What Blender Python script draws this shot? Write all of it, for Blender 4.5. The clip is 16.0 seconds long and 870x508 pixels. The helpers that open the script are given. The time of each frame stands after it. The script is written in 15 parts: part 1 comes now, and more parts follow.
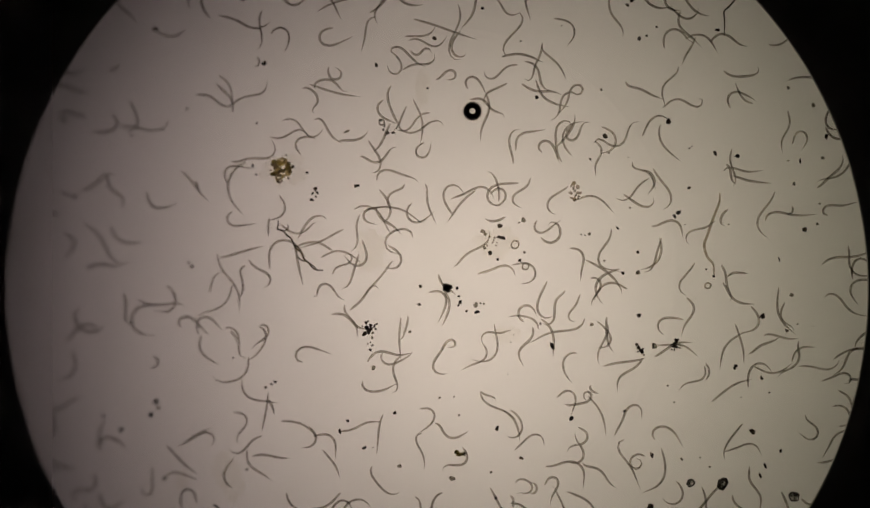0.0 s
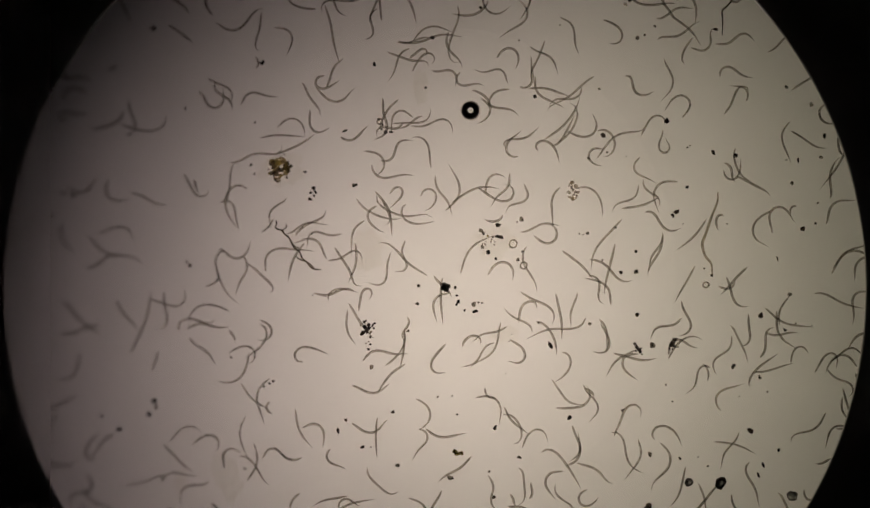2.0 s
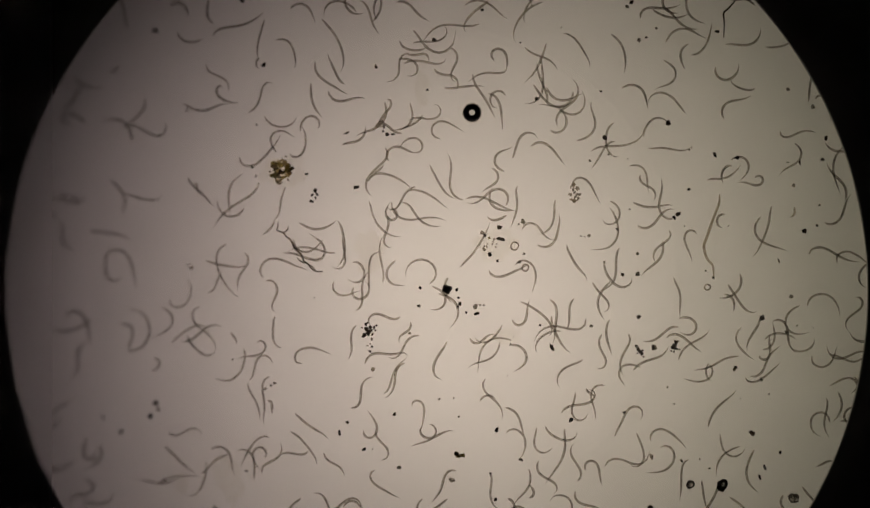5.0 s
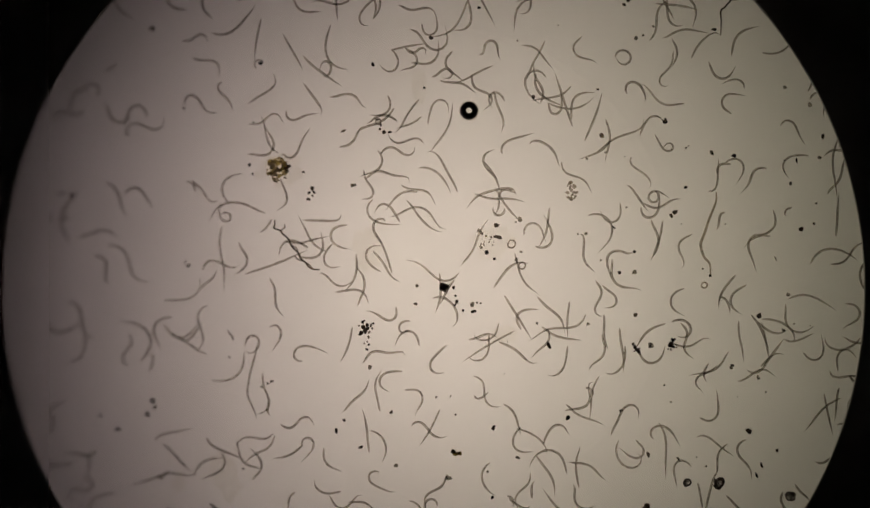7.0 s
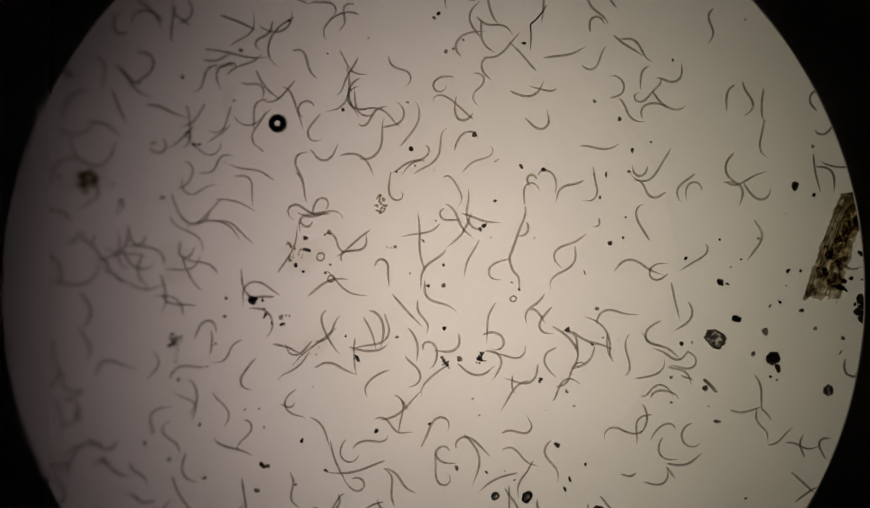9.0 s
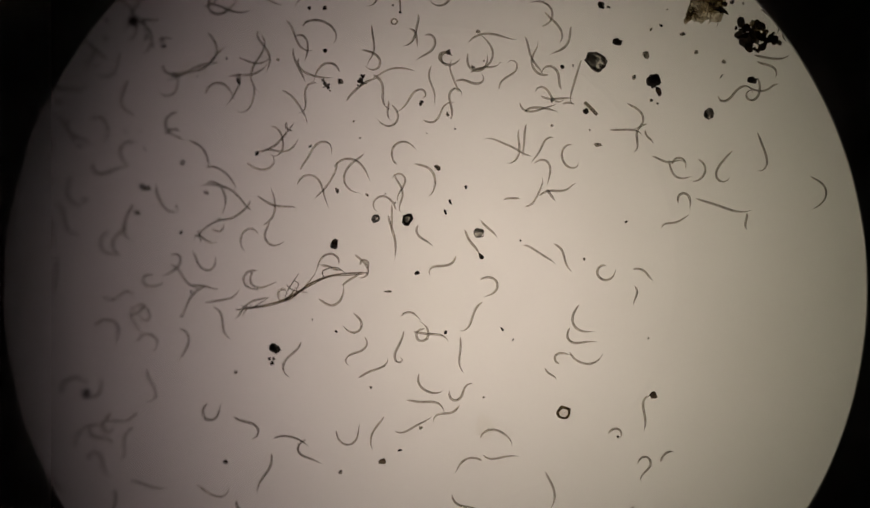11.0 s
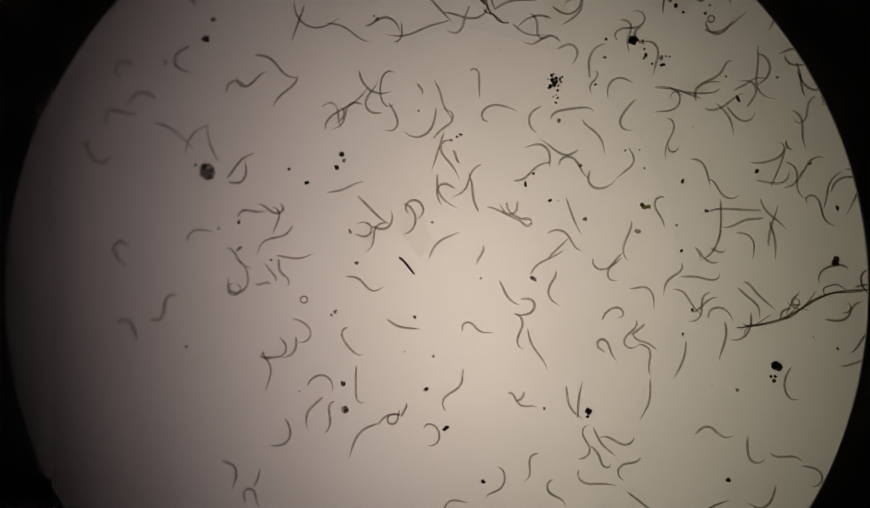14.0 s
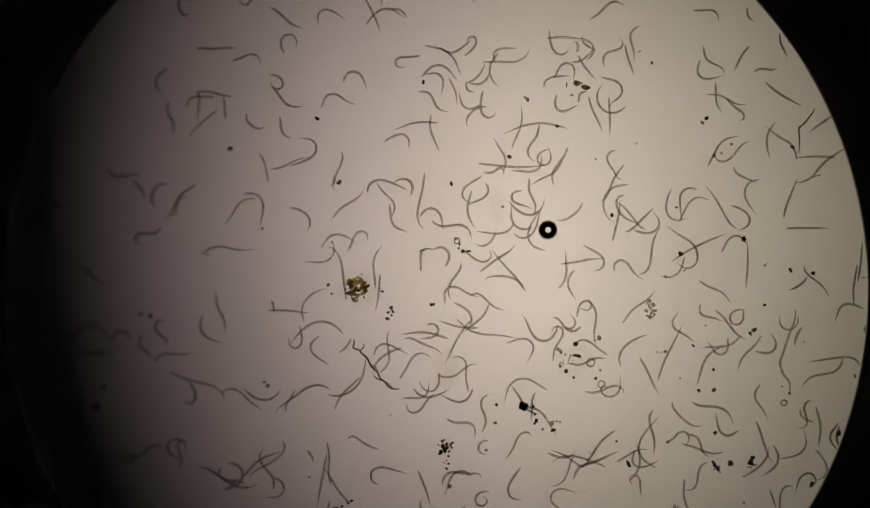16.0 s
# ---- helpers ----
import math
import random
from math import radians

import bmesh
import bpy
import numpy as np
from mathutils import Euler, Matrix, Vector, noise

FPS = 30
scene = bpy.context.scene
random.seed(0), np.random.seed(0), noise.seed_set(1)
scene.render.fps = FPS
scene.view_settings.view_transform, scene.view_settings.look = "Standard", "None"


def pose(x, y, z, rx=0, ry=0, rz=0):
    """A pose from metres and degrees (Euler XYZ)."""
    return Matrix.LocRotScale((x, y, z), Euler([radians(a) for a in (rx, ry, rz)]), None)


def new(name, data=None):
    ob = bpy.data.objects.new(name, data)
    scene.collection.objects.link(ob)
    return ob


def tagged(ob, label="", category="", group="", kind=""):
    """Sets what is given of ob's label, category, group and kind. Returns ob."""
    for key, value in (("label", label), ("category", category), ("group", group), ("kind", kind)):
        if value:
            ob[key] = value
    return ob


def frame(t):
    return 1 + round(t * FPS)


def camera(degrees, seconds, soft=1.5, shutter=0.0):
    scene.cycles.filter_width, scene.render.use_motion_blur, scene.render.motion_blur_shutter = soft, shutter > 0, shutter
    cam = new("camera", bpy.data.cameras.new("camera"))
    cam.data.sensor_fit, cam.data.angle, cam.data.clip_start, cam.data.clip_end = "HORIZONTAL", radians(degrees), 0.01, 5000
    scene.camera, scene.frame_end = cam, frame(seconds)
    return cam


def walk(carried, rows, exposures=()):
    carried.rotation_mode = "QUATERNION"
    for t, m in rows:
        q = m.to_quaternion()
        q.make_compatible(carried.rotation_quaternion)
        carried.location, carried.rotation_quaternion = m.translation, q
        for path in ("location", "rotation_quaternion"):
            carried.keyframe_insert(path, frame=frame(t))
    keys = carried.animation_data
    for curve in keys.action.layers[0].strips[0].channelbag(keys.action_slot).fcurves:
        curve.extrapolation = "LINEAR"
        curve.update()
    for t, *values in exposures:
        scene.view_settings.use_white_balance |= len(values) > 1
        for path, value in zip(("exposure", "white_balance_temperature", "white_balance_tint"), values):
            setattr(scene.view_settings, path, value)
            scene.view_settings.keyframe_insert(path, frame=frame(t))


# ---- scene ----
# A drop of water full of small roundworms on a microscope slide, looked at from
# above through the eyepiece, lit from below through ground glass.
U = 7e-6            # slide grid: 7 micrometres; x right, y up, origin under the first view
LENS = 46.0
HEIGHT = 784 * U / math.tan(radians(LENS / 2))      # eye above the slide, about 13 mm
STOP_Z = 0.5e-3     # field stop of the eyepiece above the slide

cam = camera(LENS, 16.0, soft=1.3)

# seconds, eye x, y on the slide grid, turn in degrees, centre of the field stop x, y
PATH = [
    (0, 0, 0, 0, 4, -65),
    (0.5, 0, 3.2, 0, 4, -65),
    (1, 3, 2.4, 0, 4, -65),
    (1.5, 0.2, 1.3, 0, 4, -65),
    (2, 3.4, -1.3, 0, 4, -65),
    (2.5, -1.3, 5, 0, 4, -65),
    (3, -1.2, 4.7, 0, 4, -65),
    (3.5, 10.6, -3.8, 0, 4, -65),
    (4, -3.7, 4.2, 0, 4, -65),
    (6.3, 7, 0.5, 0.03, 4, -65),
    (6.5, 6.9, 4.5, 0.04, 4, -65),
    (7, 6.2, -1, 0.02, 4, -65),
    (7.5, 8.3, 0.2, 0.06, 4.1, -65),
    (7.6, 9, -0.5, 0.09, 5.3, -65.9),
    (7.7, 17.7, -1.4, 0.12, 14.5, -66.9),
    (7.8, 35.8, 1.2, 0.14, 33, -64.5),
    (7.9, 53.9, 1.2, 0.17, 51.6, -64.6),
    (8, 74.3, 2.1, 0.2, 72.5, -63.9),
    (8.1, 91.7, 4.8, 0.21, 89.1, -61.4),
    (8.2, 119.1, 4.9, 0.22, 115.7, -61.5),
    (8.3, 139.6, 6.7, 0.23, 135.4, -59.9),
    (8.4, 165.3, 10.3, 0.24, 160.3, -56.5),
    (8.5, 204.4, 10.2, 0.25, 198.6, -56.8),
    (8.6, 226.1, 14, 0.25, 221.1, -53),
    (8.8, 285.9, 17.6, 0.25, 282.6, -49.4),
    (9, 349.8, 23.1, 0.25, 348.1, -43.9),
    (9.2, 415, 26.7, 0.24, 414, -40.3),
    (9.3, 442.3, 29.3, 0.23, 441.8, -37.7),
    (9.5, 479.2, 35.1, 0.22, 479.4, -31.9),
    (9.7, 532.9, 36.4, 0.22, 533.9, -30.2),
    (9.8, 548.3, 39.1, 0.22, 549.7, -27.3),
    (9.9, 561.1, 39.1, 0.22, 563, -27.1),
    (10, 568.7, 26.8, 0.22, 571, -39.2),
    (10.1, 571, -31.5, 0.26, 573.3, -97),
    (10.2, 580.5, -98, 0.3, 582.9, -163),
    (12.3, 341.9, -715, 0.45, 345.4, -780),
    (12.4, 292.1, -722.2, 0.43, 295.6, -787.2),
    (12.5, 227.9, -718.4, 0.42, 231.3, -783.4),
    (12.6, 165.3, -717.4, 0.37, 168.7, -782.4),
    (12.7, 113.2, -723.3, 0.33, 116.5, -788.3),
    (12.8, 67.9, -714.3, 0.28, 71.1, -779.3),
    (12.9, 13.4, -694, 0.24, 16.6, -759),
    (13, -53.2, -655.1, 0.19, -50, -720.1),
    (13.1, -95.5, -633, 0.18, -92.3, -698),
    (13.2, -149.8, -619.5, 0.18, -146.6, -684.5),
    (13.3, -199.6, -619.7, 0.17, -196.4, -684.7),
    (13.4, -247.2, -610.7, 0.17, -244, -675.7),
    (13.5, -275.8, -577.4, 0.16, -272.6, -642.4),
    (13.6, -292.5, -554, 0.14, -289, -619),
    (13.7, -294.8, -524.4, 0.12, -291, -589.4),
    (13.9, -306.1, -460.3, 0.05, -302, -525.3),
    (14, -334, -445, 0, -330, -510),
    (14.1, -364.7, -439.3, -0.01, -360.7, -504.3),
    (14.3, -428, -382.5, -0.03, -424, -447.5),
    (14.5, -437.3, -290, -0.05, -433.3, -355),
    (14.7, -442.9, -195.8, -0.13, -439.4, -260.8),
    (14.8, -443, -131.2, -0.16, -439.8, -196.2),
    (14.9, -450.4, -64, -0.2, -447.5, -129),
    (15, -454.6, 2.3, -0.24, -451.9, -62.7),
    (15.1, -456.3, 61.1, -0.24, -453.6, -3.9),
    (15.2, -456.1, 112.8, -0.23, -453.3, 47.8),
    (15.3, -447.3, 145.5, -0.23, -444.5, 80.5),
    (15.4, -427.3, 198.3, -0.23, -424, 133.2),
    (15.5, -380.6, 244.7, -0.22, -376.8, 179.6),
    (15.6, -306.1, 253.3, -0.23, -302.3, 188.2),
    (15.7, -234.4, 258.1, -0.23, -230.6, 193),
    (15.8, -187.4, 257.9, -0.24, -183.7, 192.9),
    (15.9, -164, 241.4, -0.24, -160.3, 176.4),
    (16, -135.6, 213.6, -0.25, -131.9, 148.6),
]
walk(cam, [(t, pose(x * U, y * U, HEIGHT, 0, 0, a)) for t, x, y, a, sx, sy in PATH],
     exposures=[(0, 0.0), (3.5, 0.0), (4, -0.15), (6.5, 0.0), (10, 0.0), (12.5, 0.04), (13, 0.0), (15, 0.02), (16, 0.07)])

# seconds, lamp centre x, y from the centre of the field stop
LAMP_ROWS = [
    (0, 87, -7), (1, 69, -58), (1.5, 77, -42), (2, 76, -45), (2.5, 93, -66), (3, 107, -64), (3.5, -8, -73), (4, 72, -32), (6.5, 68, -14), (7, 39, 30), (8, 42, -17), (8.5, 45, -7), (9, 59, 6), (9.5, 78, 0), (10, 83, 19), (12.5, 98, -66), (13, 97, -41), (13.5, 81, -56), (14, 51, -41), (14.5, 61, 33), (15, 39, 65), (15.5, 119, 101), (16, 127, 103),
]

# seconds, centre of the added shade plate under the slide x, y from the centre of the field stop
SHADE_ROWS = [
    (0, 199, -50), (1, 183, -144), (1.5, 203, -162), (2, 212, -173), (2.5, 237, -174), (3, 254, -177), (3.5, 53, -148), (4, 194, -113), (6.5, 153, -105), (7, 186, -43), (8, 213, -55), (8.5, 233, -49), (9, 237, -39), (9.5, 266, -21), (10, 270, -14), (12.5, 288, -100), (13, 304, -47), (13.5, 267, -42), (14, 265, 34), (14.5, 267, 146), (15, 277, 149), (15.5, 334, 128), (16, 366, 133),
]

# ---- world: a dark room; all light comes from the lamp under the slide ----
world = bpy.data.worlds.new("dark_room")
scene.world = world
world.use_nodes = True
world.node_tree.nodes["Background"].inputs[0].default_value = (0.9, 0.95, 1.0, 1)
world.node_tree.nodes["Background"].inputs[1].default_value = 0.004

LAMP_STRENGTH = 7.6
BLUR_ROUGH = 0.31


# ---- materials ----
def material(name):
    m = bpy.data.materials.new(name)
    m.use_nodes = True
    nt = m.node_tree
    nt.nodes.clear()
    return m, nt, nt.nodes.new("ShaderNodeOutputMaterial")


def node(nt, kind, **values):
    n = nt.nodes.new(kind)
    for key, value in values.items():
        n.inputs[key.replace("_", " ")].default_value = value
    return n


def ramp(nt, fac, low, high, a=0.3, b=0.7):
    r = nt.nodes.new("ShaderNodeValToRGB")
    r.color_ramp.elements[0].position, r.color_ramp.elements[0].color = a, (*low, 1)
    r.color_ramp.elements[1].position, r.color_ramp.elements[1].color = b, (*high, 1)
    nt.links.new(fac, r.inputs[0])
    return r.outputs[0]


def grit(nt, scale, detail=3.0, own=True, stretch=None):
    """Noise at a real size, shifted from object to object; stretch: its scale along each axis."""
    geo = nt.nodes.new("ShaderNodeNewGeometry")
    n = node(nt, "ShaderNodeTexNoise", Scale=scale, Detail=detail)
    if own:
        co = nt.nodes.new("ShaderNodeTexCoord")
        info = nt.nodes.new("ShaderNodeObjectInfo")
        add = nt.nodes.new("ShaderNodeVectorMath")
        add.operation = "ADD"
        spread = nt.nodes.new("ShaderNodeVectorMath")
        spread.operation = "MULTIPLY"
        spread.inputs[1].default_value = stretch or (1, 1, 1)
        nt.links.new(co.outputs["Object"], spread.inputs[0])
        nt.links.new(spread.outputs[0], add.inputs[0])
        shift = nt.nodes.new("ShaderNodeMath")
        shift.operation = "MULTIPLY"
        shift.inputs[1].default_value = 60.0 / scale
        nt.links.new(info.outputs["Random"], shift.inputs[0])
        nt.links.new(shift.outputs[0], add.inputs[1])
        nt.links.new(add.outputs[0], n.inputs["Vector"])
    else:
        nt.links.new(geo.outputs["Position"], n.inputs["Vector"])
    return n.outputs["Fac"]


def filmy(name, low, high, scale, solid=0.12, body=(0.2, 0.16, 0.1), rough=0.4, a=0.3, b=0.7, detail=3.0, stretch=None):
    """Thin living or mineral matter: mostly lets light through, tinted, with a little solid in it."""
    m, nt, out = material(name)
    g = grit(nt, scale, detail, True, stretch)
    clear = nt.nodes.new("ShaderNodeBsdfTransparent")
    nt.links.new(ramp(nt, g, low, high, a, b), clear.inputs[0])
    sol = node(nt, "ShaderNodeBsdfPrincipled", Roughness=rough)
    nt.links.new(ramp(nt, g, tuple(c * 0.6 for c in body), body), sol.inputs["Base Color"])
    bump = node(nt, "ShaderNodeBump", Strength=0.4, Distance=2e-6)
    nt.links.new(g, bump.inputs["Height"])
    nt.links.new(bump.outputs[0], sol.inputs["Normal"])
    mix = node(nt, "ShaderNodeMixShader", Fac=solid)
    nt.links.new(clear.outputs[0], mix.inputs[1])
    nt.links.new(sol.outputs[0], mix.inputs[2])
    nt.links.new(mix.outputs[0], out.inputs[0])
    return m


def solid(name, low, high, scale, rough=0.6, spec=0.3, metallic=0.0):
    m, nt, out = material(name)
    g = grit(nt, scale)
    p = node(nt, "ShaderNodeBsdfPrincipled", Roughness=rough, Metallic=metallic)
    p.inputs["Specular IOR Level"].default_value = spec
    nt.links.new(ramp(nt, g, low, high), p.inputs["Base Color"])
    bump = node(nt, "ShaderNodeBump", Strength=0.5, Distance=3e-6)
    nt.links.new(g, bump.inputs["Height"])
    nt.links.new(bump.outputs[0], p.inputs["Normal"])
    nt.links.new(p.outputs[0], out.inputs[0])
    return m


def glass_material():
    m, nt, out = material("slide_glass")
    g = node(nt, "ShaderNodeBsdfGlass", IOR=1.5, Roughness=0.0, Color=(0.985, 0.99, 0.985, 1))
    nt.links.new(g.outputs[0], out.inputs[0])
    return m


def ground_material():
    """The etched face of the ground glass: scatters the lamp's light upward, faintly uneven."""
    m, nt, out = material("ground_face")
    big, fine = grit(nt, 260.0, 2.0, own=False), grit(nt, 5200.0, 3.0, own=False)
    mixn = node(nt, "ShaderNodeMath")
    mixn.operation = "MULTIPLY_ADD"
    mixn.inputs[1].default_value = 0.75
    nt.links.new(big, mixn.inputs[0])
    half = nt.nodes.new("ShaderNodeMath")
    half.operation = "MULTIPLY"
    half.inputs[1].default_value = 0.25
    nt.links.new(fine, half.inputs[0])
    nt.links.new(half.outputs[0], mixn.inputs[2])
    t = nt.nodes.new("ShaderNodeBsdfTranslucent")
    nt.links.new(ramp(nt, mixn.outputs[0], (0.82, 0.81, 0.79), (0.9, 0.89, 0.875), 0.35, 0.65), t.inputs[0])
    nt.links.new(t.outputs[0], out.inputs[0])
    return m


def blur_material():
    """An added, unseen plate: polished, but rougher towards one rim to stand for soft focus."""
    m, nt, out = material("blur_plate")
    co = nt.nodes.new("ShaderNodeTexCoord")
    sep = nt.nodes.new("ShaderNodeSeparateXYZ")
    nt.links.new(co.outputs["Object"], sep.inputs[0])
    dull = nt.nodes.new("ShaderNodeMapRange")
    dull.inputs["From Min"].default_value, dull.inputs["From Max"].default_value = 0.3e-3, -5.2e-3
    dull.inputs["To Min"].default_value, dull.inputs["To Max"].default_value = 0.0, BLUR_ROUGH
    nt.links.new(sep.outputs[0], dull.inputs["Value"])
    r = node(nt, "ShaderNodeBsdfRefraction", IOR=1.45, Color=(1, 1, 1, 1))
    nt.links.new(dull.outputs[0], r.inputs["Roughness"])
    nt.links.new(r.outputs[0], out.inputs[0])
    return m


def clear_material():
    m, nt, out = material("polished_face")
    t = node(nt, "ShaderNodeBsdfTransparent", Color=(0.99, 0.99, 0.99, 1))
    nt.links.new(t.outputs[0], out.inputs[0])
    return m


def lamp_material():
    """Face of a white lamp whose tint drifts a little from one rim to the other."""
    m, nt, out = material("lamp_face")
    co = nt.nodes.new("ShaderNodeTexCoord")
    sep = nt.nodes.new("ShaderNodeSeparateXYZ")
    nt.links.new(co.outputs["Generated"], sep.inputs[0])
    e = node(nt, "ShaderNodeEmission", Strength=LAMP_STRENGTH)
    nt.links.new(ramp(nt, sep.outputs[0], (0.97, 0.89, 0.61), (1.075, 0.82, 0.835), 0.1, 0.9), e.inputs[0])
    nt.links.new(e.outputs[0], out.inputs[0])
    return m


M_GLASS, M_GROUND, M_CLEAR, M_LAMP = glass_material(), ground_material(), clear_material(), lamp_material()
M_BLUR = blur_material()
M_BLACK = solid("black_paint", (0.004, 0.004, 0.004), (0.012, 0.012, 0.012), 900, 0.8, 0.1)
M_STOP = solid("black_anodised", (0.06, 0.06, 0.06), (0.09, 0.09, 0.088), 900, 0.8, 0.1)
M_TUBE = solid("grey_tube", (0.16, 0.16, 0.16), (0.22, 0.22, 0.215), 900, 0.7, 0.2)
M_GLINT = solid("rim_glint", (0.3, 0.29, 0.26), (0.6, 0.58, 0.53), 900, 0.5, 0.3)
WORM_GRAIN = (0.9, 26000, 26000)
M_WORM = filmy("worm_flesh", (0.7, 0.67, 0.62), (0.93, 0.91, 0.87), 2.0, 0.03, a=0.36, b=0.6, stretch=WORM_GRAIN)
# darker flesh on one side: shade of slanting light, put into the colour
M_SIDE_SHADE = filmy("worm_side_shade", (0.5, 0.46, 0.4), (0.82, 0.79, 0.74), 2.0, 0.04, a=0.36, b=0.62, stretch=WORM_GRAIN)
# dark flanks where light bends away, put into colour; also a dead worm's tone
M_RIM = filmy("edge_shade_and_dead_worm", (0.18, 0.157, 0.133), (0.56, 0.52, 0.46), 2.0, 0.1, a=0.35, b=0.65, stretch=WORM_GRAIN)
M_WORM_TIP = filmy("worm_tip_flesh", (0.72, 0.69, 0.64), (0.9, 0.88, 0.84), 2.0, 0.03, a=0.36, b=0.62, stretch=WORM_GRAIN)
M_RIM_TIP = filmy("worm_tip_edge_shade", (0.38, 0.35, 0.31), (0.68, 0.65, 0.6), 2.0, 0.06, a=0.36, b=0.62, stretch=WORM_GRAIN)
M_SHELL = filmy("shell", (0.58, 0.54, 0.48), (0.84, 0.8, 0.74), 30000, 0.1)
M_GRAIN = filmy("dark_grain", (0.01, 0.007, 0.005), (0.62, 0.52, 0.4), 2.2, 0.25, (0.05, 0.035, 0.02), a=0.34, b=0.62)
M_SPECK = filmy("pale_speck", (0.3, 0.27, 0.22), (0.84, 0.81, 0.74), 1.6, 0.1, a=0.36, b=0.62)
M_MOSS = filmy("olive_speck", (0.26, 0.21, 0.05), (0.78, 0.7, 0.34), 1.6, 0.12, (0.2, 0.17, 0.04), a=0.36, b=0.64)
M_SMOKY = filmy("smoky_crystal", (0.03, 0.024, 0.018), (0.97, 0.95, 0.91), 17000, 0.12, (0.1, 0.08, 0.06), 0.2, a=0.38, b=0.58, detail=4.0)
M_TISSUE = filmy("plant_tissue", (0.62, 0.56, 0.44), (0.96, 0.94, 0.88), 13000, 0.12, (0.22, 0.17, 0.09), a=0.36, b=0.66, detail=6.0)
M_FILM = filmy("decayed_film", (0.66, 0.58, 0.42), (0.98, 0.95, 0.86), 16000, 0.03, (0.12, 0.09, 0.04), a=0.42, b=0.6, detail=6.0)
M_CLOT = filmy("brown_clot", (0.34, 0.275, 0.19), (0.84, 0.77, 0.63), 26000, 0.15, (0.16, 0.11, 0.05), a=0.36, b=0.66, detail=5.0)
M_MATTER = filmy("soft_brown_matter", (0.6, 0.53, 0.4), (0.95, 0.92, 0.85), 34000, 0.05, (0.16, 0.11, 0.05), a=0.36, b=0.66, detail=5.0)
M_MOSSY = filmy("mossy_mat", (0.4, 0.33, 0.1), (0.8, 0.72, 0.4), 24000, 0.1, (0.2, 0.17, 0.04), a=0.36, b=0.64, detail=4.0)
M_ALGA = filmy("algal_mat", (0.5, 0.42, 0.17), (0.92, 0.87, 0.62), 24000, 0.08, (0.26, 0.22, 0.06), a=0.36, b=0.64, detail=4.0)
M_DARK = solid("dark_mineral", (0.006, 0.004, 0.003), (0.05, 0.035, 0.02), 30000, 0.5, 0.4)
M_PALE = filmy("pale_debris", (0.42, 0.38, 0.32), (0.72, 0.68, 0.6), 40000, 0.1)
M_OLIVE = filmy("olive_debris", (0.3, 0.24, 0.06), (0.62, 0.54, 0.22), 30000, 0.12, (0.2, 0.17, 0.04))
M_BROWN = filmy("brown_debris", (0.16, 0.1, 0.04), (0.5, 0.4, 0.2), 30000, 0.2, (0.2, 0.13, 0.05))
M_FIBRE = filmy("plant_fibre", (0.66, 0.61, 0.52), (0.9, 0.86, 0.78), 22000, 0.15, (0.3, 0.24, 0.15))
M_STRAW = filmy("straw", (0.5, 0.42, 0.22), (0.85, 0.78, 0.6), 26000, 0.1, (0.3, 0.24, 0.12))
M_SOIL = filmy("soil_crumb", (0.05, 0.035, 0.02), (0.42, 0.32, 0.2), 45000, 0.25, (0.06, 0.04, 0.02))
M_HAZE = filmy("jelly", (0.93, 0.92, 0.89), (0.98, 0.98, 0.96), 12000, 0.0)
M_ICE = filmy("clear_crystal", (0.82, 0.8, 0.76), (0.94, 0.92, 0.9), 20000, 0.04, (0.5, 0.48, 0.44), 0.1)


# ---- mesh helpers ----
def part(name, bm, mat, parent=None, label=""):
    me = bpy.data.meshes.new(name)
    bm.to_mesh(me)
    bm.free()
    for m in (mat if isinstance(mat, (list, tuple)) else [mat]):
        me.materials.append(m)
    ob = new(name, me)
    ob.parent = parent
    if label:
        tagged(ob, label)
    return ob


def lathe(profile, steps=96, closed=True):
    """A ring or tube: the profile (radius, height) turned about z."""
    bm = bmesh.new()
    rows = [[bm.verts.new((r * math.cos(a), r * math.sin(a), z)) for r, z in profile]
            for a in (2 * math.pi * k / steps for k in range(steps))]
    n = len(profile)
    for k in range(steps):
        a, b = rows[k], rows[(k + 1) % steps]
        for i in range(n if closed else n - 1):
            j = (i + 1) % n
            bm.faces.new((a[i], b[i], b[j], a[j]))
    bmesh.ops.recalc_face_normals(bm, faces=bm.faces)
    for f in bm.faces:
        f.smooth = True
    return bm


def disc(radius, z, thick, steps=64):
    bm = bmesh.new()
    bmesh.ops.create_cone(bm, cap_ends=True, segments=steps, radius1=radius, radius2=radius, depth=thick,
                          matrix=Matrix.Translation((0, 0, z)))
    return bm


